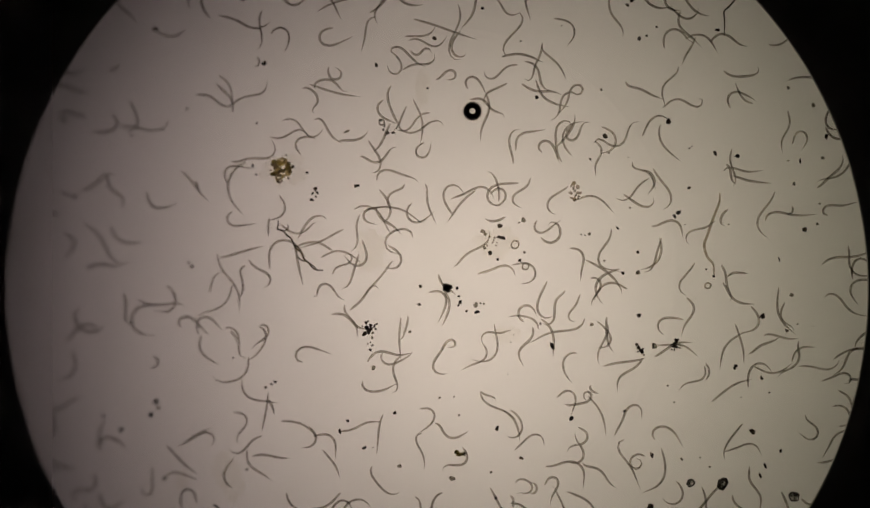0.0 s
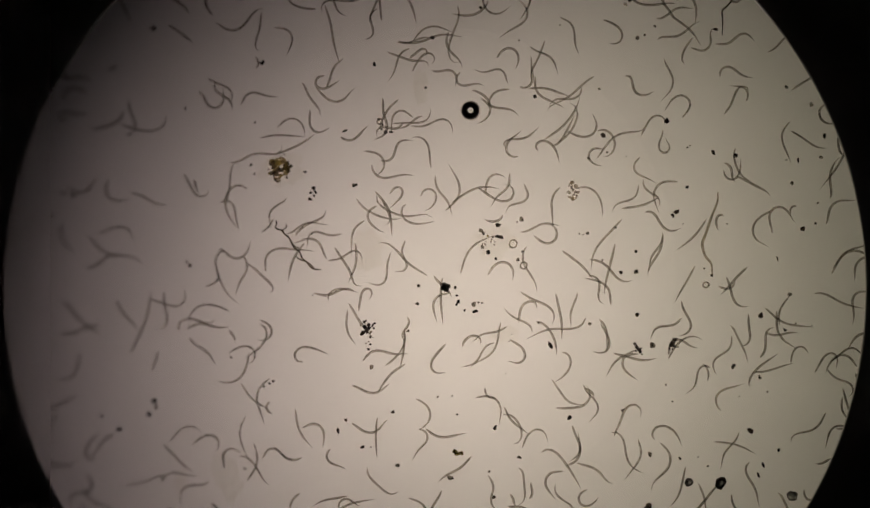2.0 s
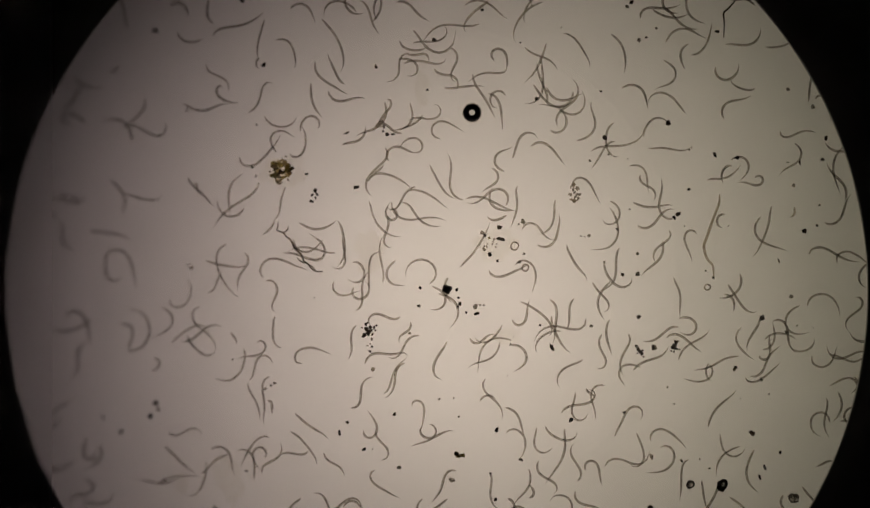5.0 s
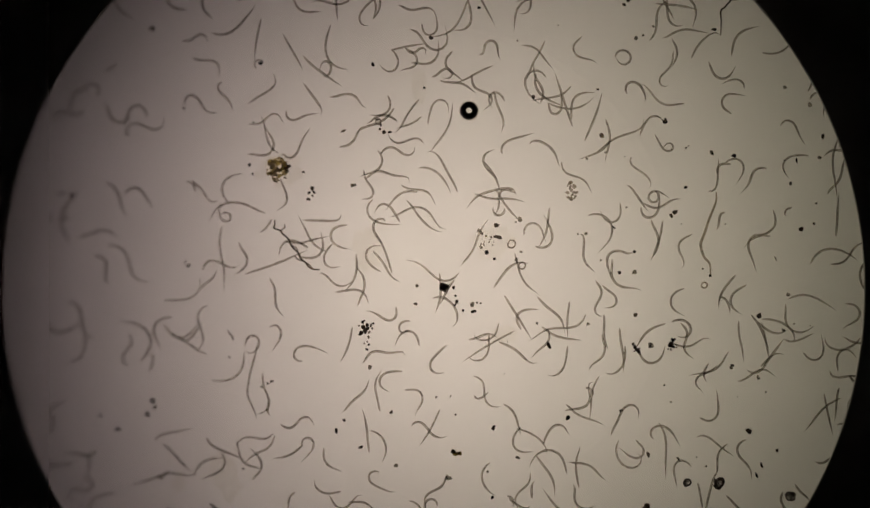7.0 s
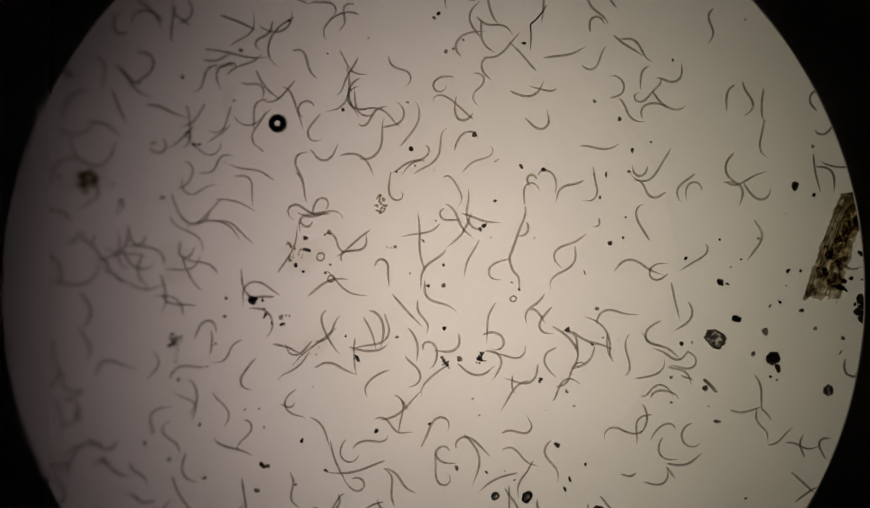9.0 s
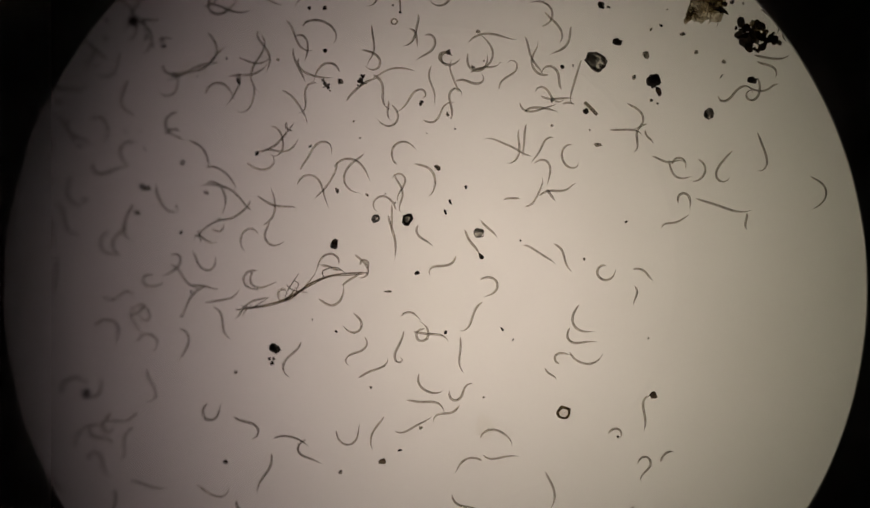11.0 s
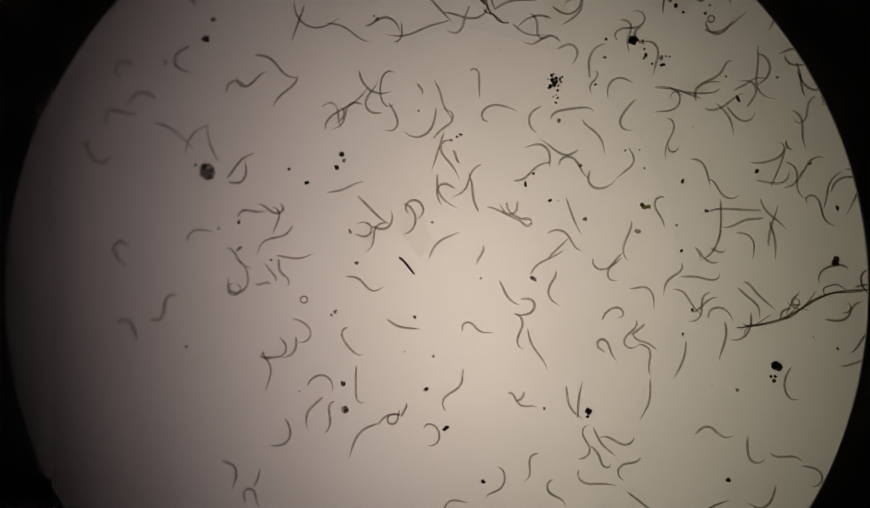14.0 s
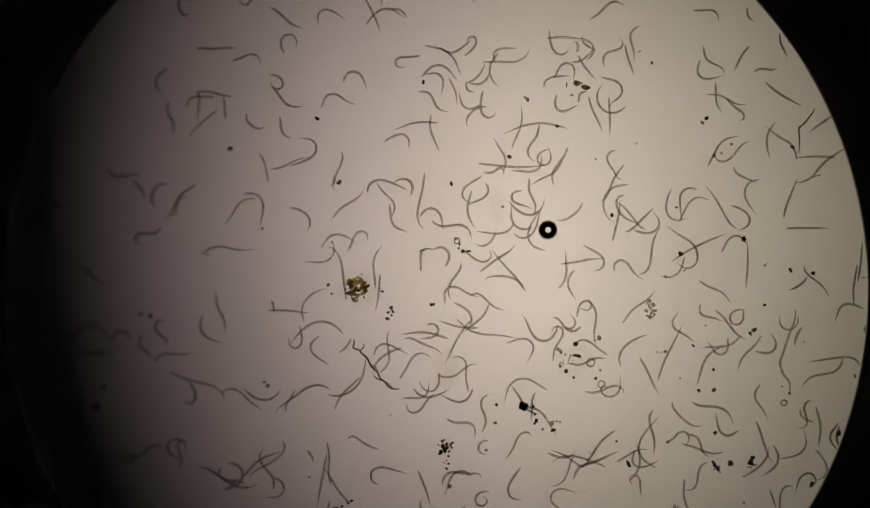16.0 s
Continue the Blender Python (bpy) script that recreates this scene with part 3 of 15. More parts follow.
worm(82, (0,-232,205,52,-50,68,26,-22), (0.5,-241,200,43,-12,-33,22,20), (1,-235,202,29,46,-60,17,20), (1.5,-238,196,29,42,-5,-19,6), (2,-247,194,28,11,3,-3,-2), (2.5,-231,202,34,-2,-2,2,0), (3,-233,202,62,-68,81,20,18), (3.5,-239,199,49,-22,-18,-4,7), (4,-235,199,52,20,-29,20,-4), (6.5,-238,199,51,-7,-4,1,3), (7,-240,193,40,50,-54,24,8), (7.5,-235,195,52,27,-23,4,10), (8,-237,187,34,70,-33,-12,20), (8.5,-241,194,39,53,-18,-14,11), (9,-245,194,36,51,-12,-18,9), (15,-254,181,18,-59,28,-12,-12), (15.5,-248,187,72,-61,-19,11,15), (16,-243,192,82,-26,-11,6,10), lively=0.93)
worm(107, (0,-185,387,-44,122,-42,-21,26), (0.5,-183,387,-69,158,10,-45,13), (1,-185,383,-45,127,-22,-22,19), (1.5,-181,393,-72,17,26,-16,-14), (2,-181,393,-76,-1,7,-1,-6), (2.5,-181,392,-81,-20,-13,1,8), (3,-184,389,-87,-102,-4,6,1), (3.5,-183,389,-86,-49,23,8,-14), (4,-181,385,-70,75,17,-26,-17), (6.5,-178,373,-87,24,-18,5,4), (7,-180,362,-66,63,14,-8,-6), (7.5,-180,371,-77,28,-19,-5,14), (8,-170,360,-89,-92,-14,25,12), (8.5,-175,358,-87,-52,66,-3,-20), (15,-164,305,-92,-30,-37,5,24), (15.5,-173,322,-54,-95,-12,15,7), (16,-161,307,-90,24,27,10,0), lively=1)
worm(61, (0,-101,440,-105,38,24,1,-12), (0.5,-99,441,-123,-1,34,11,-11), (1,-103,443,-140,16,3,-7,-3), (3,-101,448,-102,-42,15,16,-14), (3.5,-104,447,-125,0,0,0,0), (15,-81,454,-75,0,0,0,0), (15.5,-66,465,-132,19,-6,-4,3), lively=0.8)
worm(71, (0,-124,398,-113,26,-33,17,1), (0.5,-128,394,-101,58,43,-3,-18), (1,-124,402,-112,5,11,-2,-11), (1.5,-107,419,-124,-34,-22,54,12), (2,-111,410,-114,-12,-74,0,18), (2.5,-115,413,-106,67,-34,-20,25), (3,-113,410,-98,-7,24,-18,-3), (3.5,-110,420,-68,-86,2,18,3), (4,-117,425,-69,6,7,-1,-6), (6.5,-118,432,-68,32,0,-9,2), (7,-120,433,-100,74,37,8,-8), (7.5,-117,434,-115,-21,18,5,-13), (8,-119,430,-110,-25,-1,13,1), (15,-137,440,-56,8,-46,11,28), (15.5,-136,435,-80,6,-13,3,11), (16,-138,429,-77,20,-8,-6,7), lively=0.61)
worm(62, (0,-24,395,19,37,22,1,-4), (0.5,-26,396,17,60,-8,-9,1), (4,-36,373,-29,-18,0,9,0), (6.5,-36,371,0,-7,0,3,0), (7,-43,372,11,-4,0,1,0), (7.5,-46,377,43,-61,-11,23,10), (8.5,-39,370,12,22,6,-9,-5), (15,-17,382,51,-26,-46,-2,25), (15.5,-13,383,64,-6,35,25,-16), (16,-15,394,108,27,-17,-3,13), lively=0.83)
worm(81, (0,-10,381,7,34,46,-25,-23), (0.5,-3,380,16,69,21,-9,-8), (1,-4,378,-2,18,19,-21,-1), (1.5,-12,401,22,-18,-2,3,2), (2,-2,401,11,-49,7,14,-2), (3,-4,404,19,59,41,-16,-28), (3.5,-7,393,-33,-12,-36,-7,24), (4,-1,383,51,50,35,-5,-8), (6.5,1,411,36,135,-34,-8,10), (7,0,408,31,116,-34,-24,17), (7.5,-7,405,60,44,-73,-5,26), (8,-3,413,50,-94,-34,-2,16), (8.5,-5,404,50,-39,-40,25,20), (9,10,422,57,44,16,-21,-9), (9.5,13,423,80,41,10,-16,-9), (15,29,447,9,3,-17,-3,9), (15.5,30,450,97,87,66,8,-23), (16,16,441,77,17,6,-9,-6), lively=1)
worm(118, (0,18,404,-18,-1,3,1,-2), (0.5,24,404,-11,-3,0,1,0), (1,3,386,-6,-4,-1,2,1), (2,-6,385,5,-4,-21,1,18), (2.5,-8,391,-59,-152,-6,13,3), (3,-13,381,22,-53,47,-7,-24), (3.5,-3,379,-9,30,-16,-4,11), (4,2,380,5,48,35,-21,8), (6.5,2,383,7,90,29,-30,-25), (7,3,383,12,93,43,-45,-5), (7.5,6,372,-23,17,-2,-7,2), (8,-18,373,17,28,6,92,-20), (8.5,16,380,9,9,-61,-44,5), (9,-6,380,-7,6,9,-1,-9), (15,5,382,1,2,2,1,-1), (15.5,5,377,0,0,0,0,0), (16,2,371,-2,8,2,-1,-2), lively=0.41)
worm(118, (0,36,393,-84,32,66,12,1), (0.5,31,379,-55,52,-10,-17,8), (1,16,389,-41,-112,-22,-20,-12), (1.5,38,373,-94,-51,27,28,-14), (2,37,387,-84,38,59,10,12), (2.5,35,411,-136,-57,-13,20,13), (3,33,413,-138,-38,19,37,-9), (3.5,29,414,-136,-29,33,39,-11), (4,12,409,-158,-43,6,-34,-24), (6.5,40,415,-131,-52,-7,13,3), (7,40,417,-135,-38,-14,10,9), (7.5,41,414,-133,-58,-11,11,2), (8,44,421,-122,-17,-8,4,6), (8.5,62,406,-96,-10,1,4,-1), (9.5,56,410,-96,22,-4,-9,3), (15,17,438,-103,-4,1,2,-1), (15.5,40,442,-166,14,-1,-7,1), (16,44,442,-175,26,-3,-5,-1), lively=1)
worm(81, (0,-50,357,-18,-42,59,-21,2), (0.5,-40,351,-12,-67,33,1,-6), (1,-41,348,-21,-20,-25,-14,2), (1.5,-50,349,-18,17,-6,-4,5), (2,-43,349,-20,-7,-28,-32,-22), (2.5,-51,353,-11,11,-2,-4,1), (3,-32,349,2,19,29,1,-9), (3.5,-15,347,8,63,-8,-6,2), (4,-10,347,23,30,27,23,11), (6.5,-22,353,-4,54,15,-10,4), (7,-3,352,39,66,3,-24,-4), (7.5,-13,352,45,-16,-5,6,4), (8.5,5,360,38,-8,53,26,2), (9,8,363,32,2,20,-5,-16), (9.5,15,383,18,11,5,-3,-3), (15.5,31,364,12,-21,6,4,-2), (16,38,369,33,65,18,-25,-19), lively=0.55)
worm(71, (0,-25,342,28,28,51,16,-12), (0.5,-18,345,33,69,6,-29,-3), (1,-28,341,22,22,14,-10,-15), (1.5,-23,346,32,-9,4,5,-3), (2,-16,348,5,-103,-48,-2,17), (2.5,-32,342,3,-97,-19,28,7), (3,-35,342,-14,-27,-5,13,5), (3.5,-50,350,-14,-47,-28,-19,-22), (4,-45,346,-49,-68,-9,26,13), (6.5,-30,335,-131,-148,10,36,8), (7,-37,346,-101,-90,12,39,5), (7.5,-39,341,-116,-13,32,11,-22), (8,-37,340,-115,-1,-1,0,1), (8.5,-36,344,-111,50,-13,-9,6), (9,-36,344,-115,83,-19,-5,10), (15,-71,298,-110,5,18,8,-8), (15.5,-65,304,-127,65,-30,2,9), (16,-73,293,-86,29,4,-14,-4), lively=0.85)
worm(67, (0,-219,280,-64,-60,45,39,42), (0.5,-218,280,-63,-24,50,34,9), (1,-217,279,-54,62,55,20,-12), (1.5,-217,277,-61,36,23,1,-10), (2,-218,277,-61,-7,-12,-24,3), (2.5,-216,278,-67,-15,-27,-3,17), (3,-216,279,-70,-43,-37,-19,-5), (3.5,-216,279,-72,-33,-5,6,8), (4,-219,280,-68,-25,-11,0,4), (6.5,-215,277,-62,-2,8,2,-4), (7,-211,278,-62,-21,-22,-17,-5), (7.5,-216,281,-67,-45,-5,6,7), (8,-212,275,-70,-22,1,17,6), (8.5,-216,279,-66,7,17,12,1), (9,-219,285,-66,8,3,-1,-3), (15,-208,265,-40,83,42,12,-5), (15.5,-209,273,-29,87,45,-3,-28), (16,-208,274,-58,43,11,-20,-11), lively=0.49)
worm(63, (0,-180,323,18,149,15,-13,-6), (0.5,-180,322,28,163,-1,-18,-1), (1,-181,324,40,102,-42,-25,34), (1.5,-174,332,69,-11,-3,4,3), (2,-179,326,60,-18,-11,10,11), (2.5,-177,329,64,-5,1,1,-1), (3,-171,328,79,58,40,3,-10), (4,-183,330,111,80,-27,-12,17), (6.5,-183,337,105,63,24,-5,-16), (7,-189,333,130,147,2,-7,-32), (7.5,-185,317,147,-10,1,4,-1), (8,-195,329,135,25,0,0,0), (8.5,-203,338,137,4,1,-1,-1), (15,-190,345,189,-28,52,-38,-7), (15.5,-173,335,117,62,-21,-26,22), (16,-188,340,146,91,-10,-13,5), lively=0.9)
worm(76, (0,-189,305,-2,-58,49,16,23), (0.5,-201,306,-3,-19,-4,17,6), (1,-197,306,-3,0,-17,-4,13), (1.5,-193,306,-10,76,-26,45,23), (2,-195,305,-40,123,-43,-17,18), (2.5,-191,309,-23,88,17,-10,14), (3,-185,299,18,0,0,0,0), (3.5,-167,289,-32,37,2,-13,-4), (4,-160,285,-22,40,37,20,1), (6.5,-152,279,-29,16,-60,-19,22), (7,-148,279,-17,-37,-1,41,10), (7.5,-149,277,-5,25,46,1,-17), (8,-148,276,-10,36,9,-7,-8), (8.5,-137,280,-14,-37,-14,5,6), (9,-133,279,-18,-8,12,2,-12), lively=1)
worm(91, (0,-181,292,-14,9,2,-1,-1), (0.5,-193,295,-12,-2,10,0,-7), (1,-181,292,-32,-55,-31,16,21), (1.5,-178,289,-22,-13,32,26,-8), (2,-176,283,-2,63,-5,-31,-13), (2.5,-168,288,-27,-59,-21,11,10), (3,-177,299,-38,-3,0,25,21), (3.5,-188,324,79,175,12,-28,-12), (4,-193,313,-39,6,16,25,14), (6.5,-193,319,-42,29,-14,-1,6), (7,-197,326,-38,10,-4,5,2), (7.5,-199,332,-87,-115,-122,36,52), (8,-199,327,-41,45,-11,27,-7), (8.5,-200,325,-34,53,-13,-17,11), (9,-195,328,-42,22,16,-2,-8), (15,-226,342,-22,75,-32,-24,25), (15.5,-219,339,-6,40,7,-43,9), (16,-224,339,5,-62,32,-11,-7), lively=0.58)
worm(72, (0,-191,222,-39,-11,47,-27,3), (0.5,-198,228,-39,-11,-8,9,4), (1,-201,232,-34,-65,20,3,-6), (1.5,-202,231,-30,15,-47,-5,24), (2,-211,230,-39,82,15,-26,-9), (2.5,-209,232,-26,-37,43,-23,4), (3,-213,236,-25,-62,-33,22,27), (3.5,-214,240,-19,-36,15,7,-8), (4,-214,238,-16,-39,-46,38,2), (6.5,-229,250,1,-74,27,5,-13), (7,-237,246,-9,51,-55,14,20), (7.5,-243,239,-20,124,17,-21,-5), (8,-236,242,-32,-14,38,-2,-13), (8.5,-228,232,-77,-59,4,14,-1), (9,-243,249,-23,-30,5,8,-1), (15,-271,243,2,-52,7,7,-3), (15.5,-275,233,28,1,-52,8,25), (16,-274,242,13,-97,-57,12,13), lively=1)
worm(51, (0,-62,242,-118,-10,-13,-5,5), (0.5,-60,244,-122,-45,6,6,-5), (1,-52,257,-87,-17,-2,8,2), (1.5,-41,237,-164,-10,-3,4,2), (2.5,-40,235,-147,-25,-7,9,5), single=False)
worm(95, (0,-24,228,1,1,-66,-21,10), (0.5,-10,232,-17,-41,15,7,-11), (1,2,227,17,90,14,-24,-9), (1.5,-6,223,3,87,10,-18,-7), (2,5,232,-14,-50,-54,10,24), (2.5,6,233,-18,-93,12,31,-6), (3,3,227,-16,-4,10,5,-9), (3.5,0,229,-14,23,2,-10,-2), (4,12,224,-7,28,37,13,-6), (6.5,20,229,114,-145,18,34,-13), (7,25,227,66,21,2,-9,-3), (7.5,28,233,86,97,26,-13,-16), (8,28,248,83,10,-41,9,34), (8.5,28,235,103,-67,-36,5,19), (9,31,242,90,-46,37,27,-23), (9.5,27,249,98,73,29,-4,-15), (15,49,273,80,116,-9,12,-17), (15.5,47,268,85,33,32,-16,-19), (16,42,251,98,-69,20,12,-9), lively=1)
worm(85, (0,-27,238,-81,-23,0,12,0), (1,-18,239,5,0,0,0,0), (2,-32,239,24,49,34,7,-14), (2.5,-22,250,25,-51,-9,14,6), (3,-27,241,26,-75,16,35,-1), (3.5,-23,245,16,28,34,7,-19), (4,-18,245,27,51,42,13,-10), (6.5,5,256,55,72,30,-8,-9), (7,10,261,18,-105,-35,16,20), (7.5,9,258,47,-18,64,35,-11), (8,2,253,15,-6,0,3,0), (8.5,22,258,6,6,2,-2,-1), (15,21,275,62,25,4,-11,-3), (15.5,34,263,34,35,-1,-18,1), lively=1)
worm(64, (0,-95,206,-121,-13,-7,3,5), (1,-83,222,-158,53,36,-28,-39), (8,-90,242,-173,27,18,-2,-11), (8.5,-98,231,-137,-10,-19,-3,12), (9,-108,229,-138,-11,2,1,0), (15,-110,214,-256,-146,14,34,-7), (15.5,-115,207,-212,16,32,3,-6), (16,-120,214,-226,99,13,-11,2), lively=0.95)
worm(78, (0,-21,186,-22,147,-23,-35,4), (0.5,-21,186,-27,162,4,-17,1), (1,-18,183,27,127,-21,-26,10), (1.5,-24,193,139,32,37,7,-7), (2,-14,189,126,57,31,-4,-7), (2.5,-24,194,133,-28,-64,-20,22), (3,-30,194,128,-94,20,18,-3), (3.5,-30,200,136,60,36,0,-12), (4,-31,198,133,48,-7,-24,6), (6.5,-41,205,145,112,7,-24,-6), (7,-49,204,163,-21,-65,17,11), (7.5,-47,198,162,-65,15,16,-11), (8,-52,214,123,107,-3,-16,-5), (8.5,-47,212,9,-6,-21,1,17), (9,-57,209,10,82,17,-19,-4), lively=1)
worm(75, (0,-106,172,-91,-67,-44,-6,-4), (0.5,-113,173,-78,-69,43,34,-30), (1,-108,170,-71,59,53,-23,-10), (1.5,-99,164,-79,-42,-8,1,-4), (2,-99,166,-68,-86,-11,13,1), (2.5,-107,155,-91,47,58,17,-11), (3.5,-98,159,-78,-62,-14,27,13), (4,-100,160,-117,0,0,0,0), lively=1)
worm(79, (0,-100,175,14,41,-27,-49,9), (0.5,-96,180,3,-57,-49,4,22), (1,-86,185,-26,-74,-7,16,5), (1.5,-94,175,12,7,57,15,-1), (2,-66,186,33,-6,-59,18,33), (2.5,-83,180,13,19,-6,-2,4), (3,-78,181,17,30,9,-7,-6), (3.5,-77,185,15,-16,-29,3,17), (4,-70,186,16,-56,26,50,19), (6.5,-63,185,3,-120,13,36,-3), (7,-59,184,12,10,82,15,-25), (7.5,-64,185,-5,39,42,-1,-12), (8,-53,183,-7,3,-1,-1,1), (8.5,-44,178,28,112,39,-23,-23), (9,-43,183,26,-5,-58,-6,39), (15,-27,202,39,-34,14,-2,0), (15.5,-26,200,33,-11,-10,-1,6), (16,-22,205,37,6,9,11,0), lively=0.91)
worm(76, (0,66,437,-113,-23,-4,10,5), (0.5,43,419,-98,-17,5,6,-4), (1,39,416,-108,-52,-9,-2,13), (1.5,43,419,-106,-55,-10,-31,-9), (2,69,433,-162,-41,8,7,-2), (2.5,72,440,-137,65,18,-22,-11), (3,75,436,-149,-25,-39,-18,14), (3.5,74,430,-143,-61,2,15,0), (4,76,435,-139,4,40,19,6), (6.5,63,423,-116,-31,-31,0,21), (7,63,420,-119,-66,-18,15,11), (7.5,61,420,-112,0,20,8,-15), (8,63,416,-113,55,16,-16,-9), (8.5,42,417,-131,-23,9,11,-5), (9,40,411,-105,43,72,12,-41), (9.5,38,408,-110,44,59,-10,-39), (15,47,411,-108,24,6,-39,-4), (15.5,46,413,-97,23,33,-2,-26), (16,41,410,-97,34,43,-3,-25), lively=0.71)
worm(91, (0,120,447,-21,18,55,13,-38), (0.5,121,441,-57,20,1,-9,-1), (1,96,443,3,-44,-43,6,30), (1.5,105,448,-15,49,10,-8,-1), (2,106,445,-28,78,12,-27,-7), (2.5,110,441,-50,54,11,-11,-7), (3,107,441,-74,7,1,-3,-1), (3.5,105,446,-29,0,0,0,0), (4,98,450,-9,49,-4,-12,3), (6.5,95,453,-17,26,4,-12,-3), (7,93,450,-62,0,0,0,0), (8,71,449,-42,0,0,0,0), (8.5,75,439,27,0,0,0,0), (15,45,381,41,44,12,-22,-11), (15.5,64,386,-5,143,3,-61,-7), lively=1)
worm(97, (0,139,392,-99,23,84,7,18), (0.5,147,405,-118,-49,-18,14,16), (1,148,411,-128,74,-40,-8,21), (1.5,149,411,-116,87,9,-29,-1), (2,152,417,-116,-62,35,9,-19), (2.5,153,415,-122,-14,-16,8,14), (3,152,423,-131,68,-33,-12,24), (3.5,155,423,-129,7,26,-1,-19), (4,158,419,-134,-28,-6,5,1), (6.5,166,428,-131,-43,-13,16,13), (7,164,438,-131,54,-7,-20,5), (7.5,169,433,-134,8,30,-6,-20), (8,168,430,-137,-3,0,1,0), (15.5,175,482,-216,-25,2,13,-2), lively=1)
worm(78, (0,158,355,-8,-26,3,8,-3), (0.5,137,354,-19,106,-7,-33,6), (1,138,354,-23,-13,62,-27,-6), (1.5,136,356,-19,-112,38,20,-17), (2,140,356,-32,-106,5,20,-3), (2.5,131,360,-22,28,-64,-12,27), (3,129,356,-23,83,26,-34,-10), (3.5,127,362,-11,-45,55,-31,6), (4,127,361,-9,-107,23,-2,-17), (6.5,113,362,-22,-10,19,-7,-7), (7,107,369,-9,-92,-8,82,-17), (7.5,98,364,5,43,-26,9,-2), (8,105,363,-3,71,-21,-7,17), (8.5,109,363,-9,84,4,-19,1), (9,117,367,-46,-29,55,-11,-13), (9.5,98,384,-159,-163,2,7,5), (15,74,367,-144,23,-81,-18,13), (15.5,85,371,-111,11,1,-5,-1), lively=1)
worm(81, (0,181,341,-120,-37,-35,-47,-24), (0.5,181,343,-120,-30,-21,-22,-15), (1,181,340,-120,-27,-19,-22,-16), (1.5,179,338,-117,-6,-15,1,6), (2,186,344,-103,23,33,20,4), (2.5,182,345,-117,-7,3,1,-2), (3,185,346,-112,1,7,-1,-6), (3.5,183,345,-114,-5,-5,0,4), (4,184,345,-117,-14,0,5,0), (6.5,185,341,-120,-20,-16,-4,5), (7,185,345,-117,-2,-4,-15,-8), (7.5,186,343,-119,-14,-16,-5,6), (8,187,344,-117,-8,-11,-1,8), (8.5,189,342,-119,-10,-8,-1,3), (9,191,340,-121,-10,-17,-26,-10), (9.5,186,330,-131,-27,-37,-24,2), (10,189,341,-120,-3,-17,-2,10), (15.5,197,330,-107,-9,0,5,0), (16,183,338,-126,-11,-34,-23,-9), lively=0)
worm(74, (0,215,344,-52,-10,-15,11,3), (0.5,210,342,-31,11,-5,-3,3), (1,206,352,-43,-19,27,-15,-4), (1.5,210,346,-61,-19,7,3,-5), (2,204,351,-45,-29,-20,21,4), (2.5,203,353,-44,10,-15,4,6), (3,200,357,-44,1,-2,-3,0), (3.5,196,357,-32,-47,40,-5,-22), (4,196,355,-41,-15,-15,14,11), (6.5,194,357,-40,-1,0,1,0), (7,193,358,-37,-28,19,4,-12), (7.5,191,360,-43,14,-20,4,11), (8,192,362,-43,58,-15,-3,6), (8.5,198,360,-43,42,5,-11,-2), (9,198,360,-39,40,19,-15,-10), (9.5,195,364,-28,-2,57,-11,-27), (10,191,367,-36,-14,21,7,-14), (15.5,194,378,-72,-29,4,8,-6), (16,184,372,-79,73,-21,30,33), lively=0.46)
worm(81, (0,239,403,-66,-78,2,25,7), (0.5,242,401,-61,25,36,11,-6), (1,246,401,-61,70,-30,-35,6), (1.5,252,394,-68,-74,-27,16,9), (2,250,394,-62,-26,32,12,-15), (2.5,251,391,-58,61,12,-19,-10), (3,257,385,-58,-19,-10,12,12), (3.5,258,386,-61,-62,13,16,-8), (4,260,383,-56,33,42,3,-20), (6.5,270,365,-65,37,20,1,-7), (7,269,361,-63,72,-38,-34,14), (7.5,274,359,-69,-48,-40,21,23), (8,275,353,-58,-8,37,31,-9), (8.5,280,350,-56,94,-1,-22,0), (9,288,350,-62,-36,-64,20,31), (9.5,290,348,-58,-25,34,11,-14), (10,291,343,-58,27,8,-9,-8), (16,326,299,33,-53,-19,14,17), lively=1)
worm(77, (0,115,327,-174,-44,-73,-10,15), (0.5,109,321,-190,-128,-18,29,-2), (1,110,325,-189,-77,41,55,-14), (1.5,113,326,-191,57,57,-20,-31), (2,109,325,-203,38,-45,-27,32), (2.5,92,325,-213,-73,-9,19,1), (3,98,325,-191,-78,37,59,-2), (3.5,95,327,-186,53,68,4,-28), (4,95,324,-188,133,-11,-41,2), (6.5,84,324,-156,10,0,-5,0), (7,75,321,-155,-1,-6,3,6), (7.5,76,319,-151,-9,-1,4,1), (8.5,57,313,-174,-30,-37,-25,-2), (9,70,309,-150,-42,-23,-5,3), (9.5,52,326,-224,64,-10,-16,3), (15.5,69,345,-162,-69,-10,26,5), (16,68,356,-141,-19,18,4,-10), lively=1)
